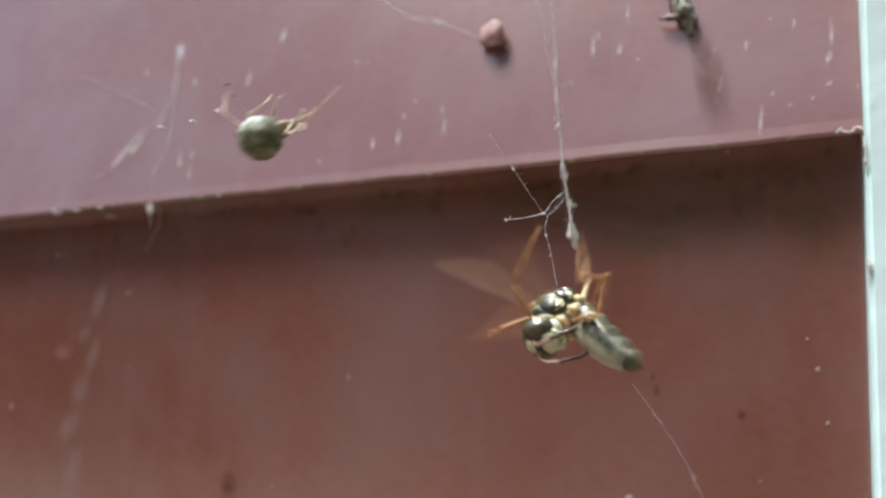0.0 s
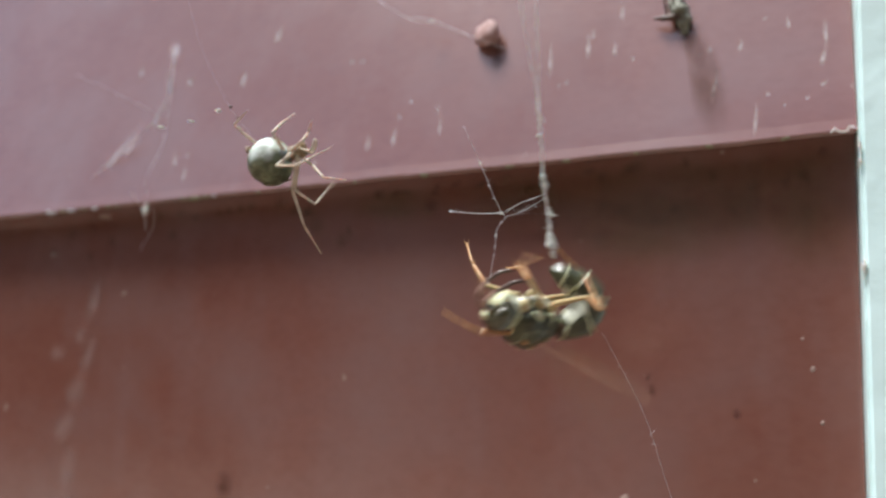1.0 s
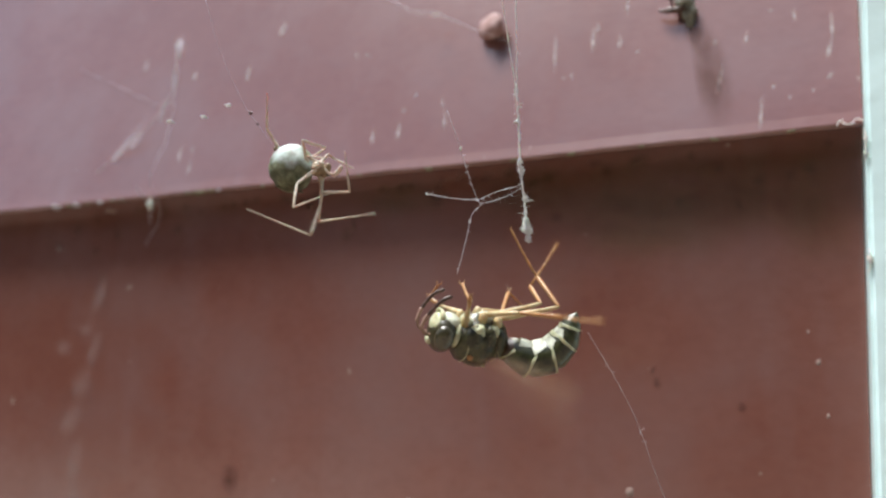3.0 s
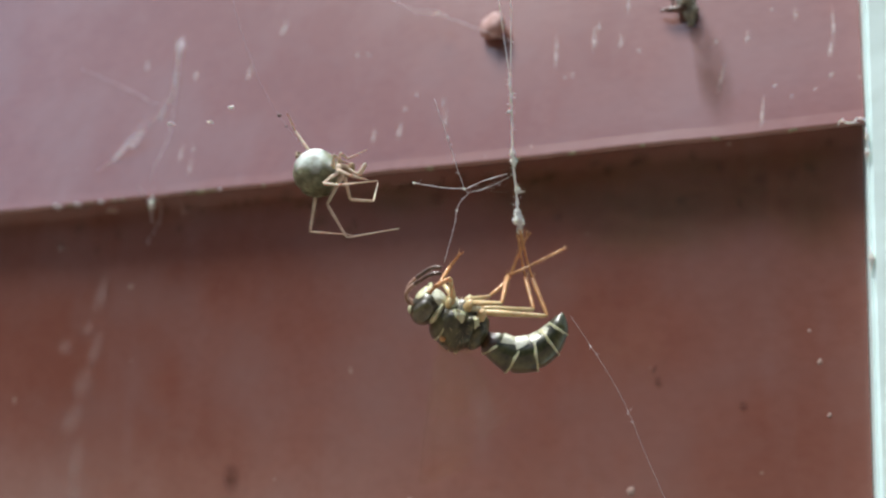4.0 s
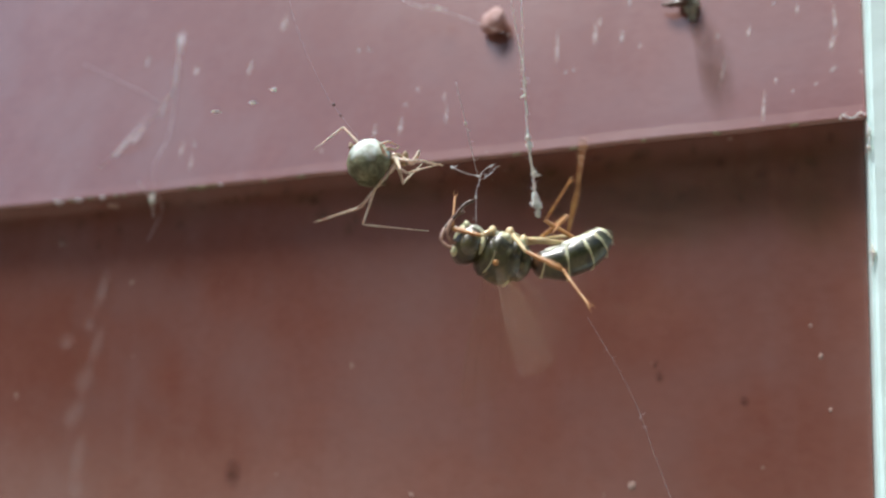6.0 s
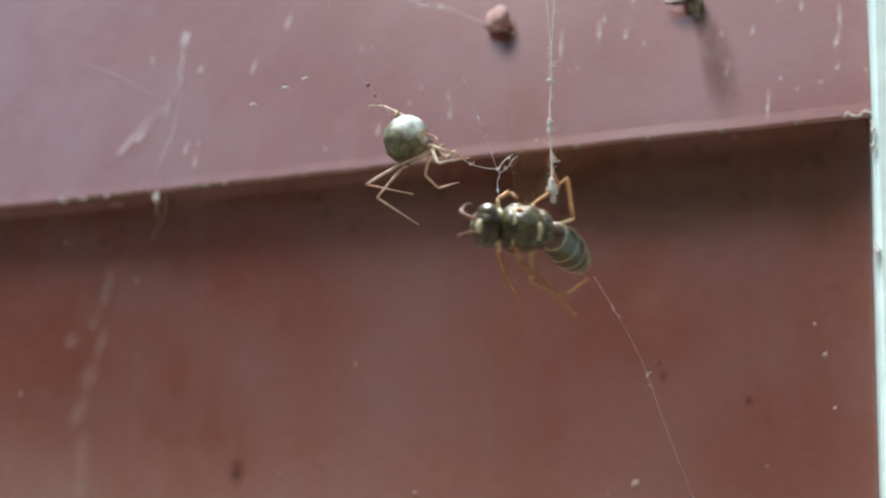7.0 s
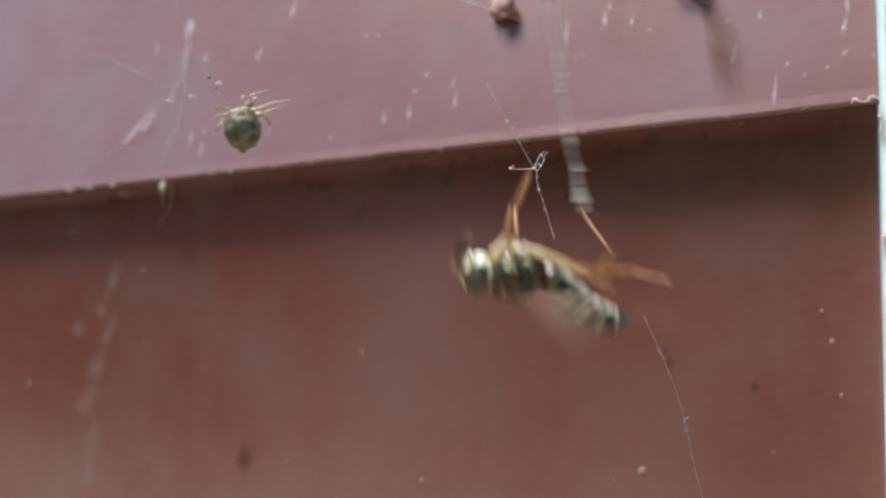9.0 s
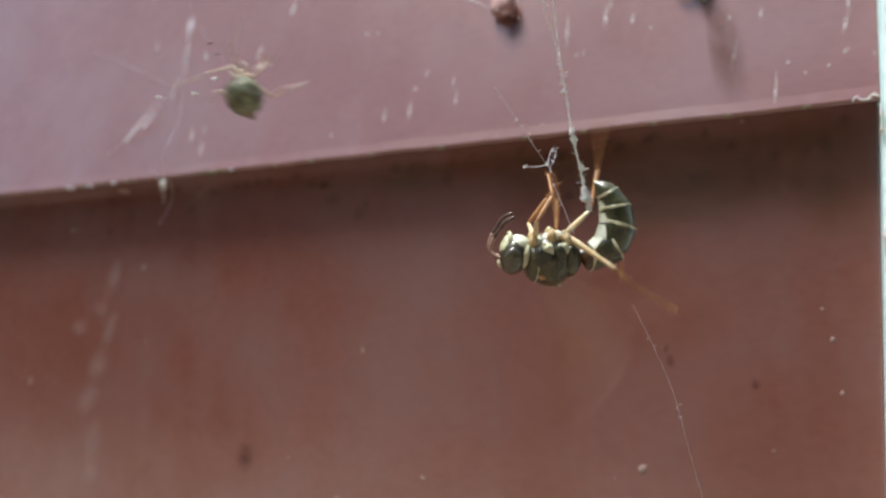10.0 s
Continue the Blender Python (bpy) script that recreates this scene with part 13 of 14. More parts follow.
    walk(SPIDER['R2'], [
        (0, pose(0.00025, -0.0006, 0, -57, -47.3, 100.9)), (0.333, pose(0.00025, -0.0006, 0, -26.9, -57, 35.5)), (0.5, pose(0.00025, -0.0006, 0, -10, -52.9, 1.1)),
        (0.667, pose(0.00025, -0.0006, 0, -0.6, -44.3, -26.5)), (0.767, pose(0.00025, -0.0006, 0, 1.6, -38.3, -40.3)), (0.9, pose(0.00025, -0.0006, 0, 1.7, -29.9, -56.7)),
        (1, pose(0.00025, -0.0006, 0, 0, -23.7, -68.2)), (1.167, pose(0.00025, -0.0006, 0, 0, -21.8, -69.1)), (1.333, pose(0.00025, -0.0006, 0, 0, -19.9, -70.1)),
        (1.5, pose(0.00025, -0.0006, 0, 0, -17.9, -71)), (1.733, pose(0.00025, -0.0006, 0, 0.3, -25.6, -67.5)), (2, pose(0.00025, -0.0006, 0, 0, -34.4, -63.3)),
        (2.267, pose(0.00025, -0.0006, 0, -1.5, -28.9, -33)), (2.5, pose(0.00025, -0.0006, 0, 0, -24.1, -7.9)), (2.667, pose(0.00025, -0.0006, 0, 0.2, -33.5, 11.9)),
        (2.833, pose(0.00025, -0.0006, 0, -3.9, -42.3, 34.2)), (3, pose(0.00025, -0.0006, 0, -13.4, -49, 61)), (3.25, pose(0.00025, -0.0006, 0, -35.1, -51.2, 107.6)),
        (3.5, pose(0.00025, -0.0006, 0, -38.9, -60.9, 80.6)), (3.667, pose(0.00025, -0.0006, 0, -35.6, -67.5, 57.4)),
        (3.833, pose(0.00025, -0.0006, 0, -22.9, -72.6, 25.4)), (4, pose(0.00025, -0.0006, 0, 0, -74.1, -16.7)), (4.267, pose(0.00025, -0.0006, 0, 8.6, -48.4, -51.9)),
        (4.5, pose(0.00025, -0.0006, 0, 0, -26.6, -70.3)), (4.733, pose(0.00025, -0.0006, 0, 8.5, -45.8, -47.4)), (5, pose(0.00025, -0.0006, 0, 0, -68.6, -8)),
        (5.5, pose(0.00025, -0.0006, 0, 0, -57.1, -44.3)), (5.667, pose(0.00025, -0.0006, 0, -38.8, -72.7, -23.3)), (5.833, pose(0.00025, -0.0006, 0, -118.6, -73, 39.4)),
        (6, pose(0.00025, -0.0006, 0, -158.2, -57.5, 61.2)), (6.5, pose(0.00025, -0.0006, 0, 131.5, -66, 76.1)), (6.667, pose(0.00025, -0.0006, 0, 140.9, -82, 96.2)),
        (6.833, pose(0.00025, -0.0006, 0, -9.8, -81.5, -84.5)), (7, pose(0.00025, -0.0006, 0, 0, -65.5, -64.8)), (7.167, pose(0.00025, -0.0006, 0, -10.6, -70.4, -89.3)),
        (7.333, pose(0.00025, -0.0006, 0, -15.2, -76.4, -118.9)), (7.5, pose(0.00025, -0.0006, 0, 0, -82.1, -168.1)),
        (7.767, pose(0.00025, -0.0006, 0, -44.2, -77, -131.6)), (8.067, pose(0.00025, -0.0006, 0, -64.2, -68.5, -120.4)),
        (8.333, pose(0.00025, -0.0006, 0, -74.3, -60.4, -118.3)), (9, pose(0.00025, -0.0006, 0, -91.8, -40.4, -122.3)),
        (9.133, pose(0.00025, -0.0006, 0, -83.6, -53.4, -143.3)), (9.25, pose(0.00025, -0.0006, 0, -66.4, -61.8, -171)),
        (9.367, pose(0.00025, -0.0006, 0, -39.5, -63.9, 151.7)), (9.5, pose(0.00025, -0.0006, 0, -14, -57.2, 114.4)),
        (9.633, pose(0.00025, -0.0006, 0, -36, -63.7, 147.4)), (9.75, pose(0.00025, -0.0006, 0, -60.9, -63.1, -178.1)),
        (9.867, pose(0.00025, -0.0006, 0, -79.2, -56.8, -150.1)), (10, pose(0.00025, -0.0006, 0, -89.5, -46, -128.2))])
    walk(SPIDER['R2b'], [
        (0, pose(0.0023, 0, 0, -176.6, 33.9, -179)), (0.333, pose(0.0023, 0, 0, -123.4, 45.4, -154.6)), (0.5, pose(0.0023, 0, 0, -94.1, 43.4, -139.3)),
        (0.667, pose(0.0023, 0, 0, -79.9, -4.6, -146.7)), (0.767, pose(0.0023, 0, 0, -66.6, -31.6, -158.2)), (0.9, pose(0.0023, 0, 0, -22.3, -57.4, 159.5)),
        (1, pose(0.0023, 0, 0, 30, -52.2, 108.5)), (1.167, pose(0.0023, 0, 0, 33, -28.9, 65.8)), (1.333, pose(0.0023, 0, 0, 19.4, -9.4, 29.8)),
        (1.5, pose(0.0023, 0, 0, -2.8, -1.7, -8.7)), (1.733, pose(0.0023, 0, 0, -4.2, 18.2, -9.6)), (2, pose(0.0023, 0, 0, -6.6, 41, -11.7)),
        (2.267, pose(0.0023, 0, 0, -9.4, 30.8, -19.9)), (2.5, pose(0.0023, 0, 0, -10.3, 21.7, -26.1)), (2.667, pose(0.0023, 0, 0, -16, 25.1, -48.3)),
        (2.833, pose(0.0023, 0, 0, -22.7, 26.3, -71)), (3, pose(0.0023, 0, 0, -29.4, 25, -93.8)), (3.25, pose(0.0023, 0, 0, -37, 19.1, -126.6)),
        (3.5, pose(0.0023, 0, 0, -48.5, 31.7, -105.4)), (3.667, pose(0.0023, 0, 0, -53.6, 41.9, -91.1)), (3.833, pose(0.0023, 0, 0, -55.4, 52.8, -75.2)),
        (4, pose(0.0023, 0, 0, -51.2, 63.5, -54.1)), (4.267, pose(0.0023, 0, 0, 0.4, 49, 7.5)), (4.5, pose(0.0023, 0, 0, 13.1, 23.8, 30.4)),
        (4.733, pose(0.0023, 0, 0, 4.7, 41.6, 12.8)), (5, pose(0.0023, 0, 0, -20, 56.7, -21.3)), (5.5, pose(0.0023, 0, 0, 1.4, 60.3, 1.6)),
        (5.667, pose(0.0023, 0, 0, 37.8, 80.2, 43.9)), (5.833, pose(0.0023, 0, 0, 135.4, 71.1, 147.2)), (6, pose(0.0023, 0, 0, 146.4, 49.2, 164.3)),
        (6.5, pose(0.0023, 0, 0, 162.8, -5, -179.2)), (6.667, pose(0.0023, 0, 0, 157.6, 36.9, 168.6)), (6.833, pose(0.0023, 0, 0, 113.4, 72.5, 119.6)),
        (7, pose(0.0023, 0, 0, 21.1, 51.7, 22.9)), (7.167, pose(0.0023, 0, 0, 68.4, 22.2, 50.8)), (7.333, pose(0.0023, 0, 0, 97.9, -14, 50.5)),
        (7.5, pose(0.0023, 0, 0, 140, -44, 26.1)), (7.767, pose(0.0023, 0, 0, 84.3, -64.8, 50.2)), (8.067, pose(0.0023, 0, 0, -4.9, -55.8, 105.3)),
        (8.333, pose(0.0023, 0, 0, -44.1, -31.4, 110.5)), (9, pose(0.0023, 0, 0, -8.1, -4.2, 124.7)), (9.133, pose(0.0023, 0, 0, -21.8, -4.6, 156.1)),
        (9.25, pose(0.0023, 0, 0, -32.5, 0.9, -176.9)), (9.367, pose(0.0023, 0, 0, -39.7, 10.7, -151)), (9.5, pose(0.0023, 0, 0, -41.8, 24.2, -121.4)),
        (9.633, pose(0.0023, 0, 0, -80.3, 21.4, -154.7)), (9.75, pose(0.0023, 0, 0, -107.5, 4.6, -176.6)), (9.867, pose(0.0023, 0, 0, -128, -19.4, 170.5)),
        (10, pose(0.0023, 0, 0, -150.7, -50, 166.1))])
    walk(SPIDER['R2c'], [
        (0, pose(0.00047, -0.00003, -0.00123, -1.2, 14.1, -9.9)), (0.333, pose(0.0009, -0.00066, -0.00157, -12.2, 19.2, -64.6)),
        (0.5, pose(0.00109, -0.00104, -0.00151, -18.3, 17.6, -92.2)), (0.667, pose(0.00047, -0.0012, 0.00018, -22.8, 13.5, -119.1)),
        (0.767, pose(0.00056, -0.0007, 0.00115, -17.6, 20.7, -82.8)), (0.9, pose(0.00119, 0.00042, 0.00185, -5.6, 23, -31.9)),
        (1, pose(0.00187, 0.00128, 0.00174, 2.3, 18.3, 5.7)), (1.167, pose(0.00309, 0.00176, 0.00106, -0.5, 17.5, -2.3)),
        (1.333, pose(0.00418, 0.00108, 0.00036, -3.1, 16.3, -10.2)), (1.5, pose(0.00447, -0.00033, 0.00006, -5.5, 14.8, -18)),
        (1.733, pose(0.00436, -0.00035, -0.00069, -2, 39.6, -1)), (2, pose(0.00392, -0.00034, -0.00144, 24.5, 63.5, 38.1)),
        (2.267, pose(0.00408, -0.00064, -0.00113, -23.5, 53.5, -47)), (2.5, pose(0.00414, -0.0009, -0.00081, -27.1, 30.6, -87.2)),
        (2.667, pose(0.00363, -0.00149, -0.00093, -45.4, 68.9, -64.7)), (2.833, pose(0.00294, -0.00187, -0.00097, 110.6, 70.8, 126.8)),
        (3, pose(0.00217, -0.00199, -0.00093, 92.9, 32.3, 149.3)), (3.25, pose(0.00106, -0.00167, -0.00072, 79.6, 50.6, 120.9)),
        (3.5, pose(0.0018, -0.0018, -0.00116, 46.1, 59.2, 73.7)), (3.667, pose(0.00227, -0.00164, -0.00147, -39.3, 83.1, -30.6)),
        (3.833, pose(0.00264, -0.00129, -0.00175, -92.3, 55.5, -102.6)), (4, pose(0.00288, -0.0008, -0.00197, -86.7, 24.8, -119.8)),
        (4.267, pose(0.00373, 0.00019, -0.00166, -60.8, 49.5, -84.8)), (4.5, pose(0.00404, 0.00102, -0.00089, -16.2, 52.6, -33)),
        (4.733, pose(0.0039, 0.00036, -0.00146, -56.9, 50.6, -81.8)), (5, pose(0.00343, -0.00044, -0.00184, -82.6, 29.4, -117.5)),
        (5.5, pose(0.00339, 0.00003, -0.00191, -55.1, 78.6, -60.7)), (5.667, pose(0.00257, 0.00026, -0.00217, 51.9, 64.7, 78.7)),
        (5.833, pose(0.0017, 0.00039, -0.00208, 44, 34.8, 107.1)), (6, pose(0.00092, 0.00039, -0.00167, 24.1, 10.3, 134.1)),
        (6.5, pose(0.00011, -0.00003, 0.00019, -25.8, -8.8, 143)), (6.667, pose(0.00057, 0.00035, -0.00132, 12.8, 10, 103.8)),
        (6.833, pose(0.00197, 0.00057, -0.0021, 38.1, 46.7, 77.3)), (7, pose(0.00356, 0.00053, -0.00173, -9.9, 89.1, -10)),
        (7.167, pose(0.00359, 0.00158, -0.00083, 86.3, 48.1, 93.7)), (7.333, pose(0.00366, 0.00165, 0.00053, 81.9, 6.5, 99.3)),
        (7.5, pose(0.00372, 0.0007, 0.00153, 72, -34.5, 109.7)), (7.767, pose(0.0029, 0.00072, 0.00199, 87.9, 15.3, 83.4)),
        (8.067, pose(0.00197, 0.00119, 0.00182, 64.2, 71.8, 38)), (8.333, pose(0.00164, 0.00176, 0.00115, -49, 47.6, -91.8)),
        (9, pose(0.00105, 0.0018, 0.00016, -6, 31.4, -21.2)), (9.133, pose(0.0003, 0.00089, 0.00018, -1.2, 12.1, -10.7)),
        (9.25, pose(0.0001, -0.00012, -0.00003, 0.1, -5.2, -3.1)), (9.367, pose(0.00041, -0.00105, -0.00041, -1, -22.5, 4.7)),
        (9.5, pose(0.00125, -0.00171, -0.0009, -6.2, -41.8, 16.1)), (9.633, pose(0.00045, -0.00087, -0.0008, -1.3, -30.7, 4.7)),
        (9.75, pose(0.00011, -0.00013, -0.00018, 0.6, -20.5, -3.6)), (9.867, pose(0.00025, 0.00034, 0.00073, 1, -10.1, -11.2)),
        (10, pose(0.00093, 0.00034, 0.00169, -0.3, 1.6, -19.6))])
    walk(SPIDER['R3'], [
        (0, pose(-0.0001, -0.00062, 0, 97.4, 43.3, 95.1)), (0.333, pose(-0.0001, -0.00062, 0, 66.5, 63.4, 44.3)), (0.667, pose(-0.0001, -0.00062, 0, 13.6, 55.9, -27.7)),
        (1, pose(-0.0001, -0.00062, 0, 0, 30.8, -62.6)), (1.5, pose(-0.0001, -0.00062, 0, 0.3, 31.9, -87.1)), (2, pose(-0.0001, -0.00062, 0, 0, 33, -111.8)),
        (2.267, pose(-0.0001, -0.00062, 0, 0.2, 32.3, -86.9)), (2.5, pose(-0.0001, -0.00062, 0, 0, 31.7, -65.3)), (2.833, pose(-0.0001, -0.00062, 0, 6.1, 47.9, -49)),
        (3.167, pose(-0.0001, -0.00062, 0, 24, 61.3, -21.9)), (3.5, pose(-0.0001, -0.00062, 0, 61.1, 66, 23.9)), (4, pose(-0.0001, -0.00062, 0, 101.5, 51, 77.7)),
        (4.5, pose(-0.0001, -0.00062, 0, 110.6, 26.8, 102.3)), (10, pose(-0.0001, -0.00062, 0, 110.6, 26.8, 102.3))])
    walk(SPIDER['R3b'], [
        (0, pose(0.0017, 0, 0, -5.4, -34.2, 17.6)), (0.333, pose(0.0017, 0, 0, 8.3, -32.9, -10.3)), (0.667, pose(0.0017, 0, 0, 19.4, -26.4, -36.1)),
        (1, pose(0.0017, 0, 0, 26, -16.7, -58.8)), (1.5, pose(0.0017, 0, 0, 11.8, -10.7, -29.8)), (2, pose(0.0017, 0, 0, 2.2, 1, -3.4)),
        (2.267, pose(0.0017, 0, 0, 3, -6.7, -5.4)), (2.5, pose(0.0017, 0, 0, 4, -13.3, -7.2)), (2.833, pose(0.0017, 0, 0, 14.6, -44.3, -29.2)),
        (3.167, pose(0.0017, 0, 0, 60.7, -64, -84.5)), (3.5, pose(0.0017, 0, 0, 115, -48.9, -147.7)), (4, pose(0.0017, 0, 0, 96.8, -35.3, -148.5)),
        (4.5, pose(0.0017, 0, 0, 80.6, -22.4, -153.7)), (10, pose(0.0017, 0, 0, 80.6, -22.4, -153.7))])
    walk(SPIDER['R3c'], [
        (0, pose(0.00288, 0.00038, 0.00084, 24.5, -27, -84.1)), (0.333, pose(0.00294, -0.00023, 0.00081, 25.9, 3.4, -134)),
        (0.667, pose(0.00278, -0.00079, 0.00067, 1.9, 23.2, 170.5)), (1, pose(0.00244, -0.00123, 0.00043, -28.6, 13.8, 111)),
        (1.5, pose(0.00298, -0.00073, 0.00028, -13.9, 29.8, 151.7)), (2, pose(0.0032, -0.00009, -0.00003, 10.5, 31.6, -160.5)),
        (2.267, pose(0.00318, -0.00014, 0.00017, -11.1, 34, 156.7)), (2.5, pose(0.00315, -0.00018, 0.00035, -26.7, 25.5, 121.8)),
        (2.833, pose(0.00264, -0.00052, 0.00105, -43.5, -4.3, 96.2)), (3.167, pose(0.00176, -0.00066, 0.00135, -47.3, -38.1, 75.2)),
        (3.5, pose(0.00087, -0.00053, 0.00113, -22.3, -69.2, 31.9)), (4, pose(0.00066, -0.00064, 0.00087, -11.7, -38.6, 32.7)),
        (4.5, pose(0.00046, -0.00061, 0.00057, -3, -8.5, 38.8)), (10, pose(0.00046, -0.00061, 0.00057, -3, -8.5, 38.8))])
    walk(SPIDER['R4'], [
        (0, pose(-0.0004, -0.0005, 0, -165.7, 19.9, 160.5)), (0.267, pose(-0.0004, -0.0005, 0, -123.4, 22.9, 156.6)), (0.5, pose(-0.0004, -0.0005, 0, -85.7, 27, 155.7)),
        (0.667, pose(-0.0004, -0.0005, 0, -57.7, 29.8, 157.1)), (0.833, pose(-0.0004, -0.0005, 0, -29.2, 31.7, 159.8)), (1, pose(-0.0004, -0.0005, 0, 0, 32.3, 163.3)),
        (1.167, pose(-0.0004, -0.0005, 0, 0, 33.2, 163.2)), (1.333, pose(-0.0004, -0.0005, 0, 0, 34.1, 163)), (1.5, pose(-0.0004, -0.0005, 0, 0, 35.1, 162.9)),
        (1.667, pose(-0.0004, -0.0005, 0, 0.1, 28.7, 164.1)), (1.833, pose(-0.0004, -0.0005, 0, 0.1, 22.4, 165.1)), (2, pose(-0.0004, -0.0005, 0, 0, 16, 166.1)),
        (2.5, pose(-0.0004, -0.0005, 0, 0, 13.6, 166.9)), (4, pose(-0.0004, -0.0005, 0, 0, 36.2, 166.5)), (4.5, pose(-0.0004, -0.0005, 0, 0, 38.3, 167.8)),
        (5, pose(-0.0004, -0.0005, 0, 0, 45, 167.9)), (5.5, pose(-0.0004, -0.0005, 0, 0, 55, 166.8)), (5.9, pose(-0.0004, -0.0005, 0, -49.2, 34.9, 167.5)),
        (6.267, pose(-0.0004, -0.0005, 0, -87.5, 21.7, -177.6)), (6.667, pose(-0.0004, -0.0005, 0, -129.4, 20, -156.1)),
        (6.767, pose(-0.0004, -0.0005, 0, -90.9, 15, -167.8)), (6.9, pose(-0.0004, -0.0005, 0, -39.6, 20.7, 176.5)), (7, pose(-0.0004, -0.0005, 0, 0, 32, 171)),
        (7.267, pose(-0.0004, -0.0005, 0, -27.4, 6.1, -177.4)), (7.567, pose(-0.0004, -0.0005, 0, -64.2, -12.2, -151.7)),
        (7.833, pose(-0.0004, -0.0005, 0, -101.2, -11.1, -123.1)), (9, pose(-0.0004, -0.0005, 0, -89.2, -51.6, -99)), (10, pose(-0.0004, -0.0005, 0, -89.2, -51.6, -99))])
    walk(SPIDER['R4b'], [
        (0, pose(0.0025, 0, 0, -5.4, -27, 22.2)), (0.267, pose(0.0025, 0, 0, -0.1, -14.9, 13.4)), (0.5, pose(0.0025, 0, 0, 2.9, -3.9, 6.9)),
        (0.667, pose(0.0025, 0, 0, 4.2, 4.2, 2.6)), (0.833, pose(0.0025, 0, 0, 4.9, 12.3, -1.5)), (1, pose(0.0025, 0, 0, 5.1, 20.5, -5.8)),
        (1.167, pose(0.0025, 0, 0, -12.6, 17.2, 25.8)), (1.333, pose(0.0025, 0, 0, -29.5, 23.2, 57.1)), (1.5, pose(0.0025, 0, 0, -41.6, 36.6, 88.3)),
        (1.667, pose(0.0025, 0, 0, -28.2, 28.1, 57)), (1.833, pose(0.0025, 0, 0, -12.5, 26.7, 26)), (2, pose(0.0025, 0, 0, 2.2, 32.8, -5.2)),
        (2.5, pose(0.0025, 0, 0, 1.6, 31.4, -4.7)), (4, pose(0.0025, 0, 0, -28, 18.5, 33.3)), (4.5, pose(0.0025, 0, 0, -23.3, -3.6, 34.5)),
        (5, pose(0.0025, 0, 0, -37.5, 7.9, 43.1)), (5.5, pose(0.0025, 0, 0, -32.2, -5.5, 29.4)), (5.9, pose(0.0025, 0, 0, -28.4, -10.2, 31.7)),
        (6.267, pose(0.0025, 0, 0, -25, -14.6, 33.5)), (6.667, pose(0.0025, 0, 0, -21.3, -19.6, 35.2)), (6.767, pose(0.0025, 0, 0, -20.4, -20.8, 35.6)),
        (6.9, pose(0.0025, 0, 0, -19.2, -22.5, 36.1)), (7, pose(0.0025, 0, 0, -18.3, -23.8, 36.4)), (7.267, pose(0.0025, 0, 0, -21.8, -32.4, 46.7)),
        (7.567, pose(0.0025, 0, 0, -28.5, -41.2, 60.4)), (7.833, pose(0.0025, 0, 0, -37.7, -47.6, 75.5)), (9, pose(0.0025, 0, 0, -66.1, -40.7, 120.5)),
        (10, pose(0.0025, 0, 0, -66.1, -40.7, 120.5))])
    walk(SPIDER['R4c'], [
        (0, pose(0.0044, 0.00077, 0.00104, -69.3, -77.5, 81.5)), (0.267, pose(0.00466, 0.00052, 0.00059, -32.4, -50.3, 63.5)),
        (0.5, pose(0.00478, 0.00028, 0.00016, -17.9, -26.1, 68.5)), (0.667, pose(0.00479, 0.00011, -0.00017, 12.6, -34.7, 4.3)),
        (0.833, pose(0.00475, -0.00006, -0.00049, 34.6, -15.6, -53.3)), (1, pose(0.00464, -0.00022, -0.0008, 31.6, 11.8, -101.6)),
        (1.167, pose(0.00448, 0.00096, -0.00068, 32.6, 11.2, -100.7)), (1.333, pose(0.00365, 0.00177, -0.00091, 33.6, 10.5, -99.8)),
        (1.5, pose(0.00255, 0.00185, -0.00137, 34.6, 9.8, -98.9)), (1.667, pose(0.0036, 0.0017, -0.00108, 30.1, 21.2, -95.6)),
        (1.833, pose(0.00435, 0.0009, -0.00103, 25.9, 32.7, -93)), (2, pose(0.00442, -0.00017, -0.00125, 21.7, 44.3, -91.1)),
        (2.5, pose(0.00446, -0.00016, -0.0012, 24, 54.9, -64.8)), (4, pose(0.00432, 0.0012, -0.00073, 34.9, 4.8, -68.1)),
        (4.5, pose(0.00439, 0.0013, 0.00014, 35.9, -2, -67.6)), (5, pose(0.00416, 0.00156, -0.00031, 43, -12.1, -74.7)),
        (5.5, pose(0.00449, 0.00112, 0.00022, 51.2, -8.2, -68)), (5.9, pose(0.00443, 0.00119, 0.00041, 46, -11.6, -71.2)),
        (6.267, pose(0.00436, 0.00123, 0.00058, 41.3, -14.9, -73.9)), (6.667, pose(0.00427, 0.00125, 0.00077, 36.3, -18.8, -76.5)),
        (6.767, pose(0.00425, 0.00125, 0.00082, 35, -19.8, -77.1)), (6.9, pose(0.00422, 0.00125, 0.00088, 33.4, -21.2, -77.8)),
        (7, pose(0.00419, 0.00125, 0.00093, 32.1, -22.2, -78.4)), (7.267, pose(0.00383, 0.00141, 0.00123, 25.3, -20.3, -68)),
        (7.567, pose(0.00335, 0.00151, 0.00151, 18.3, -16.8, -56.9)), (7.833, pose(0.00289, 0.0015, 0.0017, 12.9, -12.7, -47.7)),
        (9, pose(0.00162, 0.0015, 0.0015, -1.3, 12.3, -12.4)), (10, pose(0.00162, 0.0015, 0.0015, -1.3, 12.3, -12.4))])
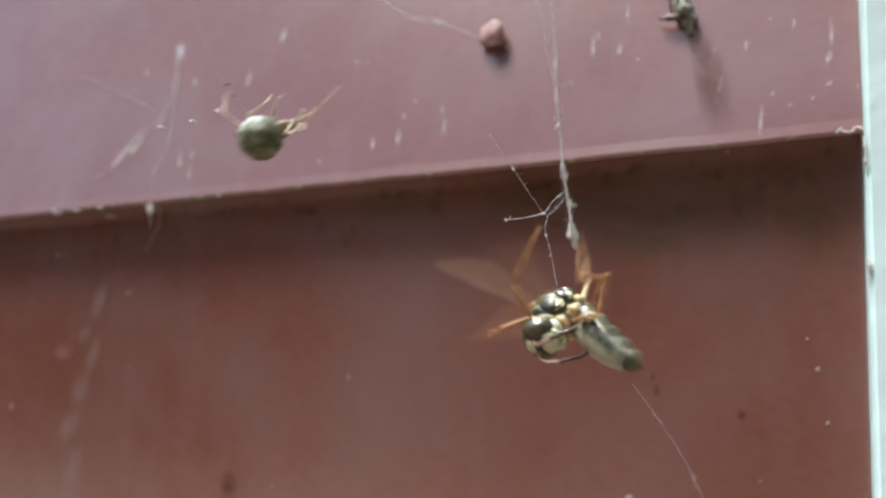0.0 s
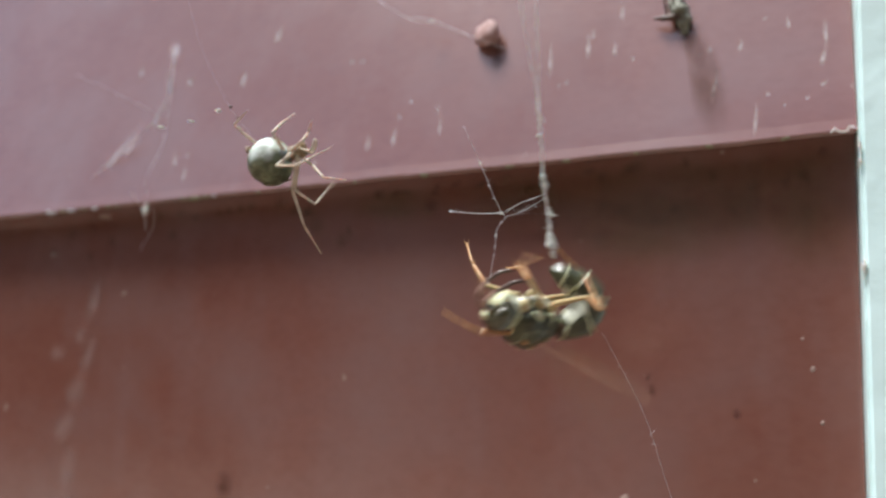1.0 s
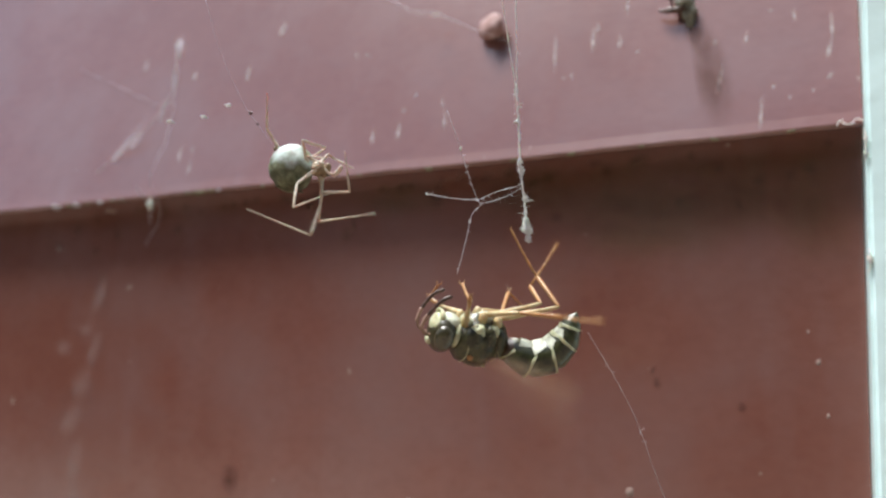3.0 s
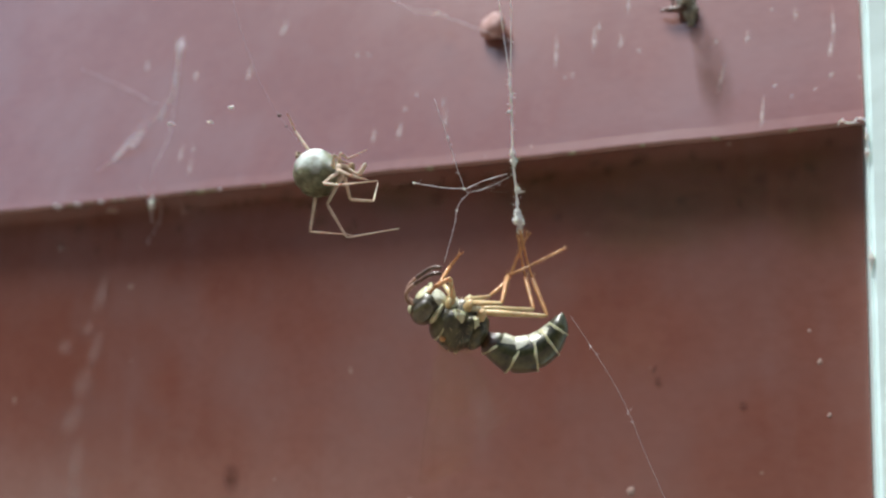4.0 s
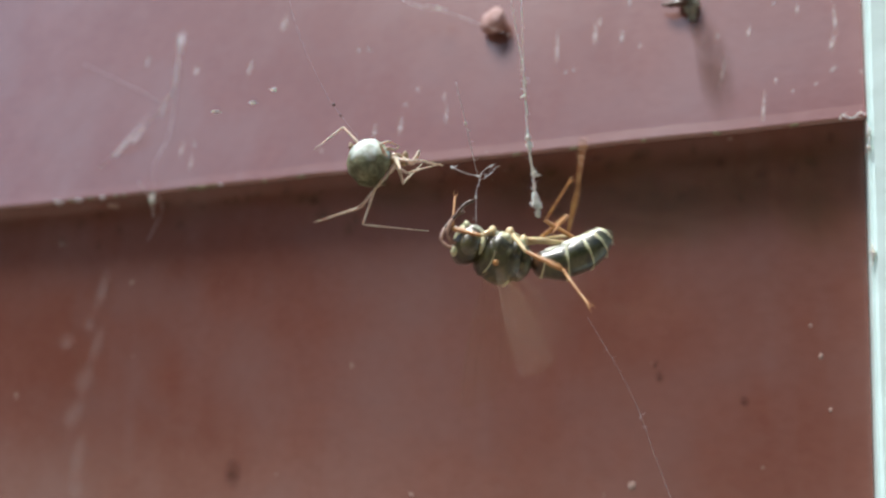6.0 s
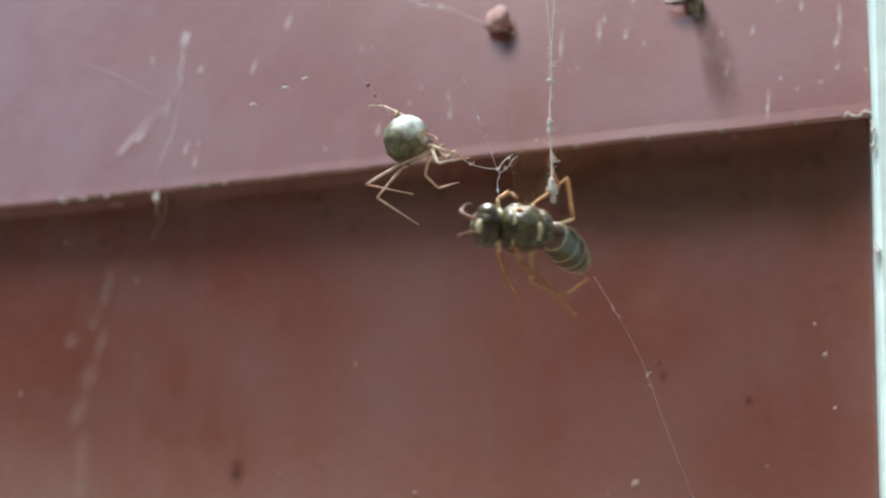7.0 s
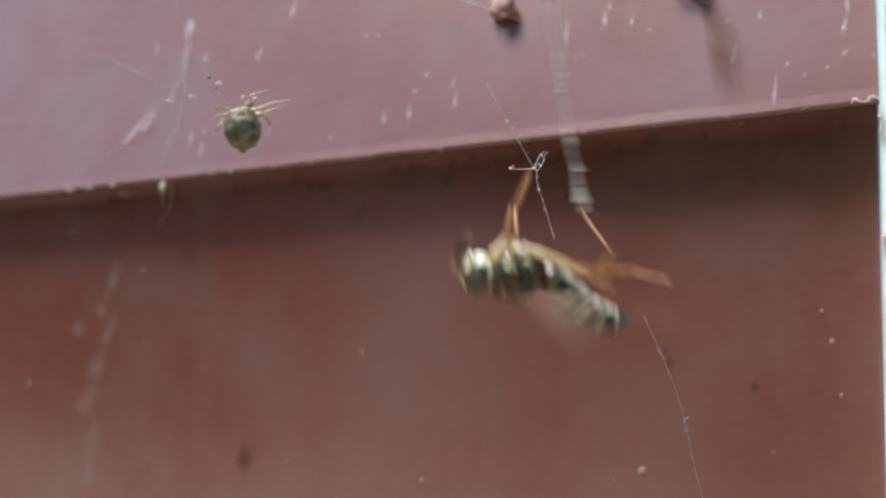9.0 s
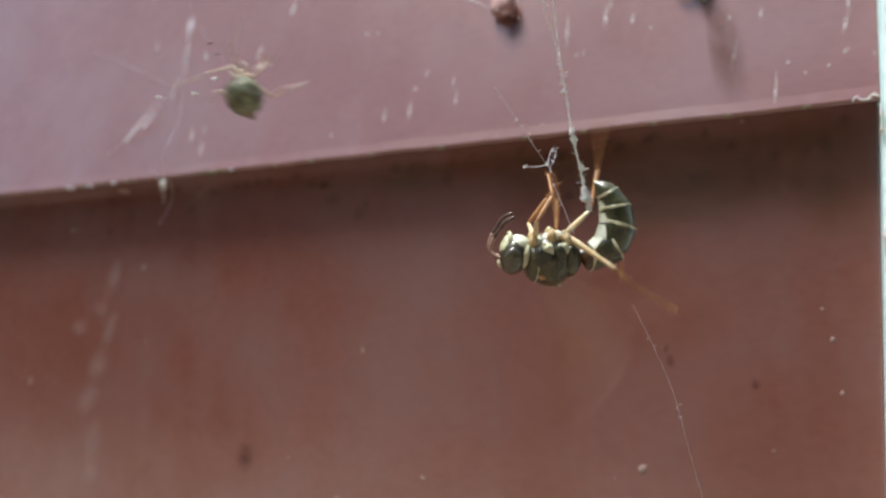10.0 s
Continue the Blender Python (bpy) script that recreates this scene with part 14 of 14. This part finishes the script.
    walk(MAIN_THREAD, [
        (0, pose(0.0096, 0.06811, 1.5132, 9.7, -9.7, -1.3)), (0.1, pose(0.00962, 0.06895, 1.51258, 9.2, -13.4, -1.7)),
        (0.2, pose(0.01388, 0.06899, 1.51257, 9.6, -20, -2.9)), (0.3, pose(0.01429, 0.0688, 1.51378, 9.2, -13.5, -1.7)),
        (0.4, pose(0.00758, 0.06896, 1.51247, 9.1, -6.7, -0.6)), (0.467, pose(0.00651, 0.06901, 1.51206, 9.1, -10.4, -1.2)),
        (0.5, pose(0.00793, 0.06901, 1.51213, 9.1, -10.4, -1.2)), (0.533, pose(0.00935, 0.06901, 1.5122, 9.1, -10.4, -1.2)),
        (0.6, pose(0.01321, 0.06863, 1.51483, 9.6, -20.8, -3)), (0.7, pose(0.00704, 0.06908, 1.51165, 9, -6.2, -0.6)),
        (0.8, pose(0.008, 0.06885, 1.51316, 9.1, -8.1, -0.9)), (0.9, pose(0.01026, 0.06892, 1.51283, 9.2, -12.9, -1.7)),
        (0.967, pose(0.00796, 0.0682, 1.51237, 9.7, -8.2, -1.3)), (1, pose(0.00832, 0.0682, 1.51239, 9.7, -8.2, -1.3)),
        (1.033, pose(0.00867, 0.0682, 1.5124, 9.7, -8.2, -1.3)), (1.1, pose(0.00754, 0.06882, 1.51335, 9.1, -7.3, -0.7)),
        (1.2, pose(0.00899, 0.06899, 1.51235, 9.2, -11, -1.3)), (1.3, pose(0.00948, 0.06895, 1.51262, 9.2, -12.3, -1.5)),
        (1.4, pose(0.00643, 0.06882, 1.51325, 9.1, -8.3, -0.9)), (1.5, pose(0.00817, 0.06819, 1.51239, 9.7, -8.4, -1.4)),
        (1.6, pose(0.00994, 0.06875, 1.51388, 9.4, -16.6, -2.3)), (1.7, pose(0.00638, 0.06876, 1.51364, 9.1, -10.1, -1.2)),
        (1.8, pose(0.00699, 0.0687, 1.51405, 9.2, -12.1, -1.5)), (1.9, pose(0.00885, 0.06882, 1.51342, 9.3, -14.4, -1.9)),
        (2, pose(0.00817, 0.06805, 1.51341, 9.4, -9.1, -1.3)), (2.2, pose(0.00796, 0.06876, 1.51371, 9.1, -8.8, -1)),
        (2.5, pose(0.00702, 0.06815, 1.51289, 9.3, -7.1, -0.9)), (2.7, pose(0.00649, 0.06887, 1.51298, 9.1, -7.6, -0.8)),
        (3.8, pose(0.00547, 0.06882, 1.51322, 9, -5.5, -0.5)), (4, pose(0.00524, 0.06806, 1.51351, 9.2, -6.3, -0.6)),
        (4.5, pose(0.00611, 0.06805, 1.51366, 9.1, -8, -0.8)), (4.9, pose(0.00663, 0.06868, 1.5142, 9.2, -13, -1.7)),
        (4.967, pose(0.00514, 0.06808, 1.51341, 9, -4.6, -0.3)), (5, pose(0.00559, 0.06808, 1.51343, 9, -4.6, -0.3)),
        (5.033, pose(0.00603, 0.06808, 1.51345, 9, -4.6, -0.3)), (5.5, pose(0.00586, 0.06815, 1.51302, 8.9, -5.5, -0.5)),
        (5.7, pose(0.00601, 0.06872, 1.51388, 9.1, -8.4, -0.9)), (6.8, pose(0.00792, 0.06852, 1.51527, 9.1, -7.6, -0.8)),
        (7, pose(0.00742, 0.06783, 1.51552, 8.7, -3.4, 0.2)), (7.4, pose(0.00802, 0.06871, 1.51402, 9.2, -12, -1.5)),
        (7.467, pose(0.00453, 0.06822, 1.51274, 8.6, -4.1, 0)), (7.5, pose(0.00515, 0.06822, 1.51277, 8.6, -4.1, 0)),
        (7.533, pose(0.00577, 0.06822, 1.5128, 8.6, -4.1, 0)), (7.7, pose(0.00545, 0.06875, 1.51367, 9.2, -12.7, -1.6)),
        (7.967, pose(0.00974, 0.06827, 1.51291, 8.6, -13.4, -1.3)), (8, pose(0.01081, 0.06827, 1.51296, 8.6, -13.4, -1.3)),
        (8.033, pose(0.01187, 0.06827, 1.51301, 8.6, -13.4, -1.3)), (8.2, pose(0.00956, 0.06881, 1.51352, 9.2, -12.7, -1.6)),
        (8.4, pose(0.0092, 0.06873, 1.51396, 9.2, -11.8, -1.5)), (8.467, pose(0.00762, 0.06814, 1.51396, 8.2, -12.8, -1)),
        (8.5, pose(0.00851, 0.06814, 1.514, 8.2, -12.8, -1)), (8.533, pose(0.0094, 0.06814, 1.51404, 8.2, -12.8, -1)),
        (8.7, pose(0.00931, 0.06875, 1.51383, 9.2, -12.2, -1.5)), (8.967, pose(0.00833, 0.06822, 1.51386, 8.1, -12.2, -0.7)),
        (9, pose(0.00931, 0.06822, 1.51391, 8.1, -12.2, -0.7)), (9.033, pose(0.01029, 0.06822, 1.51395, 8.1, -12.2, -0.7)),
        (9.2, pose(0.00876, 0.06867, 1.51433, 9.1, -10.5, -1.3)), (9.467, pose(0.00745, 0.06818, 1.51415, 7.9, -10.3, -0.2)),
        (9.5, pose(0.00818, 0.06824, 1.51383, 7.9, -10.3, -0.2)), (9.533, pose(0.0089, 0.06829, 1.51351, 7.9, -10.3, -0.2)),
        (9.8, pose(0.00752, 0.06879, 1.51353, 9.1, -8.3, -0.9)), (9.967, pose(0.00966, 0.06825, 1.51386, 8, -13.6, -0.8)),
        (10, pose(0.00966, 0.06825, 1.51386, 8, -13.6, -0.8))])
    walk(LOW_THREAD, [
        (0, pose(0.01525, 0.07169, 1.50198, 10.5, -30.9, -5)), (0.5, pose(0.01201, 0.07113, 1.50537, 10.1, -27, -4.2)),
        (1, pose(0.01298, 0.07105, 1.50587, 9.8, -23.9, -3.6)), (1.5, pose(0.01329, 0.07121, 1.50491, 9.8, -23.6, -3.5)),
        (2, pose(0.0123, 0.07097, 1.50634, 9.9, -24.9, -3.8)), (2.5, pose(0.0122, 0.07121, 1.50487, 9.9, -24.9, -3.8)),
        (4, pose(0.00993, 0.07094, 1.50647, 10.3, -28.9, -4.6)), (4.5, pose(0.01151, 0.07117, 1.50509, 10, -25.3, -3.9)),
        (5, pose(0.01089, 0.07118, 1.50498, 10, -26.1, -4)), (5.5, pose(0.01115, 0.0712, 1.50487, 10, -26.2, -4)), (7, pose(0.0113, 0.07052, 1.50914, 10, -26.1, -4)),
        (7.5, pose(0.01055, 0.07094, 1.50649, 10.2, -28.3, -4.5)), (8, pose(0.01646, 0.07138, 1.504, 9.4, -16.5, -2.3)),
        (8.5, pose(0.01435, 0.07101, 1.50618, 9.7, -21.6, -3.2)), (9, pose(0.01498, 0.07118, 1.50518, 9.5, -19.1, -2.7)),
        (9.5, pose(0.01247, 0.07091, 1.50673, 10, -26.4, -4.1)), (10, pose(0.01399, 0.07106, 1.50588, 9.7, -21.5, -3.1))])
    walk(SIDE_WEB, [
        (0, pose(0.00741, 0.06907, 1.51495, -7.9, -23.1, 40.2)), (0.067, pose(0.00751, 0.06906, 1.515, -7.9, -23.1, 40.2)),
        (0.2, pose(0.01088, 0.06887, 1.51637, 9, -2.7, 0)), (0.4, pose(0.00688, 0.06891, 1.51594, 9, -2.7, 0)), (0.467, pose(0.00292, 0.06906, 1.5148, 9, -2.7, 0)),
        (0.5, pose(0.00382, 0.06909, 1.51467, 9, -2.7, 0)), (0.533, pose(0.00472, 0.06911, 1.51453, 9, -2.7, 0)), (0.8, pose(0.00353, 0.06905, 1.51489, 9, -2.7, 0)),
        (1, pose(0.00445, 0.06907, 1.51481, 9.1, -7.6, -0.8)), (1.5, pose(0.0052, 0.06891, 1.51584, 1.8, -9.2, 62.1)), (2, pose(0.00373, 0.06893, 1.51565, 9, -2.7, 0)),
        (2.5, pose(0.00288, 0.06903, 1.51495, 9, -2.7, 0)), (4, pose(0.00097, 0.06886, 1.51597, 9, -2.7, 0)), (4.5, pose(0.00208, 0.06888, 1.51592, 9, -2.7, 0)),
        (5, pose(0.00155, 0.06877, 1.51657, 2.2, -9.1, 60)), (5.5, pose(0.0015, 0.06878, 1.51649, 1.8, -9.2, 62.1)),
        (7, pose(0.00314, 0.06869, 1.51712, -6.5, -14.1, 60.2)), (7.5, pose(0.00117, 0.06889, 1.51577, 1.8, -9.2, 62.1)),
        (7.967, pose(0.00671, 0.06881, 1.51656, -20.8, -20.7, 64.1)), (8, pose(0.00725, 0.06884, 1.51641, -20.8, -20.7, 64.1)),
        (8.033, pose(0.00779, 0.06886, 1.51626, -20.8, -20.7, 64.1)), (8.5, pose(0.00595, 0.06883, 1.5164, -13.8, -20.3, 56.1)),
        (9, pose(0.00564, 0.06884, 1.51633, -16.1, -18.5, 63.3)), (9.467, pose(0.00422, 0.06884, 1.51624, -16.1, -18.5, 63.3)),
        (9.5, pose(0.00458, 0.06887, 1.51608, -16.1, -18.5, 63.3)), (9.533, pose(0.00495, 0.0689, 1.51592, -16.1, -18.5, 63.3)),
        (10, pose(0.0066, 0.06882, 1.51649, -20.8, -20.7, 64.1))])
    walk(DRAG_LINE, [
        (0, pose(-0.01617, 0.0674, 1.52119, 9, -2.7, 0)), (0.1, pose(-0.01738, 0.06746, 1.52077, 9, -2.7, 0)), (0.2, pose(-0.01422, 0.06742, 1.52115, 9, -2.7, 0)),
        (0.3, pose(-0.01191, 0.06734, 1.52175, 9, -2.7, 0)), (0.4, pose(-0.01778, 0.06757, 1.52003, 9, -2.7, 0)), (0.5, pose(-0.01693, 0.06752, 1.52038, 9, -2.7, 0)),
        (0.6, pose(-0.01106, 0.06736, 1.52166, 9, -2.7, 0)), (0.7, pose(-0.01646, 0.06767, 1.51945, 9, -2.7, 0)), (0.8, pose(-0.01663, 0.06762, 1.51976, 9, -2.7, 0)),
        (0.9, pose(-0.01252, 0.06753, 1.52055, 9, -2.7, 0)), (1, pose(-0.01543, 0.06767, 1.51948, 9, -2.7, 0)), (1.1, pose(-0.01481, 0.06761, 1.51989, 9, -2.7, 0)),
        (1.2, pose(-0.01412, 0.06765, 1.5197, 9, -2.7, 0)), (1.3, pose(-0.01307, 0.06756, 1.52031, 9, -2.7, 0)), (1.4, pose(-0.01717, 0.06759, 1.51995, 9, -2.7, 0)),
        (1.5, pose(-0.01398, 0.06764, 1.51979, 9, -2.7, 0)), (1.6, pose(-0.01229, 0.0675, 1.52071, 9, -2.7, 0)), (1.7, pose(-0.01625, 0.06774, 1.51905, 9, -2.7, 0)),
        (1.8, pose(-0.01303, 0.06752, 1.52056, 9, -2.7, 0)), (2, pose(-0.01423, 0.06764, 1.51978, 9, -2.7, 0)), (2.2, pose(-0.01352, 0.06773, 1.51924, 9, -2.7, 0)),
        (2.5, pose(-0.01418, 0.06778, 1.51887, 9, -2.7, 0)), (4, pose(-0.01192, 0.06786, 1.51846, 9, -2.7, 0)), (4.5, pose(-0.00993, 0.06784, 1.51868, 9, -2.7, 0)),
        (5, pose(-0.00971, 0.06784, 1.51874, 9, -2.7, 0)), (5.5, pose(-0.00865, 0.06781, 1.51898, 9, -2.7, 0)), (6.8, pose(-0.00598, 0.06764, 1.52013, 9, -2.7, 0)),
        (7, pose(-0.00534, 0.06756, 1.52066, 9, -2.7, 0)), (7.2, pose(-0.00503, 0.06755, 1.52074, 9, -2.7, 0)), (7.4, pose(-0.00565, 0.06753, 1.52088, 9, -2.7, 0)),
        (7.5, pose(-0.00844, 0.06779, 1.51905, 9, -2.7, 0)), (7.7, pose(-0.0094, 0.06749, 1.52096, 9, -2.7, 0)), (7.8, pose(-0.00944, 0.06736, 1.52173, 9, -2.7, 0)),
        (7.9, pose(-0.0152, 0.0675, 1.52059, 9, -2.7, 0)), (8, pose(-0.02284, 0.06777, 1.51857, 9, -2.7, 0)), (8.1, pose(-0.0153, 0.06762, 1.51984, 9, -2.7, 0)),
        (8.2, pose(-0.01814, 0.06778, 1.51868, 9, -2.7, 0)), (8.3, pose(-0.02059, 0.06753, 1.52017, 9, -2.7, 0)), (8.4, pose(-0.01454, 0.06748, 1.52076, 9, -2.7, 0)),
        (8.5, pose(-0.02044, 0.06769, 1.51917, 9, -2.7, 0)), (8.6, pose(-0.01606, 0.06766, 1.51954, 9, -2.7, 0)), (8.7, pose(-0.01697, 0.0675, 1.52053, 9, -2.7, 0)),
        (8.8, pose(-0.02024, 0.0675, 1.52037, 9, -2.7, 0)), (9, pose(-0.01829, 0.06761, 1.51978, 9, -2.7, 0)), (9.2, pose(-0.0178, 0.06752, 1.52038, 9, -2.7, 0)),
        (9.5, pose(-0.01858, 0.06727, 1.52187, 9, -2.7, 0)), (9.8, pose(-0.02061, 0.06727, 1.5218, 9, -2.7, 0)), (10, pose(-0.01835, 0.06721, 1.52226, 9, -2.7, 0))])
    walk(BEADS[0], [
        (0, pose(-0.02392, 0.06988, 1.52073, 0, 0, 0)), (2.5, pose(-0.02315, 0.06995, 1.52083, 0, 0, 0)), (4.2, pose(-0.02314, 0.06996, 1.52052, 0, 0, 0)),
        (5, pose(-0.02245, 0.06994, 1.52083, 0, 0, 0)), (5.5, pose(-0.02144, 0.06995, 1.52099, 0, 0, 0)), (7, pose(-0.01682, 0.06978, 1.52192, 0, 0, 0)),
        (7.5, pose(-0.01873, 0.06995, 1.52102, 0, 0, 0)), (8.5, pose(-0.02359, 0.0699, 1.52117, 0, 0, 0)), (9.3, pose(-0.02423, 0.06985, 1.52083, 0, 0, 0)),
        (10, pose(-0.02502, 0.06983, 1.52107, 0, 0, 0))])
    walk(BEADS[1], [
        (0, pose(-0.02141, 0.06979, 1.52132, 0, 0, 0)), (2.5, pose(-0.02064, 0.06987, 1.52141, 0, 0, 0)), (4.2, pose(-0.01987, 0.06994, 1.52081, 0, 0, 0)),
        (5, pose(-0.01914, 0.06992, 1.52112, 0, 0, 0)), (5.5, pose(-0.01823, 0.0699, 1.52146, 0, 0, 0)), (7, pose(-0.01435, 0.06958, 1.5234, 0, 0, 0)),
        (7.5, pose(-0.01671, 0.06976, 1.52239, 0, 0, 0)), (8.5, pose(-0.02226, 0.06973, 1.5225, 0, 0, 0)), (9.3, pose(-0.02233, 0.06988, 1.52087, 0, 0, 0)),
        (10, pose(-0.02213, 0.06983, 1.52147, 0, 0, 0))])
    walk(BEADS[2], [
        (0, pose(-0.01938, 0.06964, 1.52228, 0, 0, 0)), (2.5, pose(-0.01851, 0.06972, 1.52237, 0, 0, 0)), (4.2, pose(-0.01822, 0.06975, 1.52208, 0, 0, 0)),
        (5, pose(-0.01726, 0.06973, 1.52239, 0, 0, 0)), (5.5, pose(-0.01645, 0.06971, 1.52273, 0, 0, 0)), (7, pose(-0.01277, 0.06949, 1.52416, 0, 0, 0)),
        (7.5, pose(-0.01491, 0.06962, 1.52347, 0, 0, 0)), (8.5, pose(-0.02021, 0.06969, 1.52305, 0, 0, 0)), (9.3, pose(-0.02014, 0.06971, 1.52238, 0, 0, 0)),
        (10, pose(-0.02057, 0.06969, 1.52273, 0, 0, 0))])


motions()
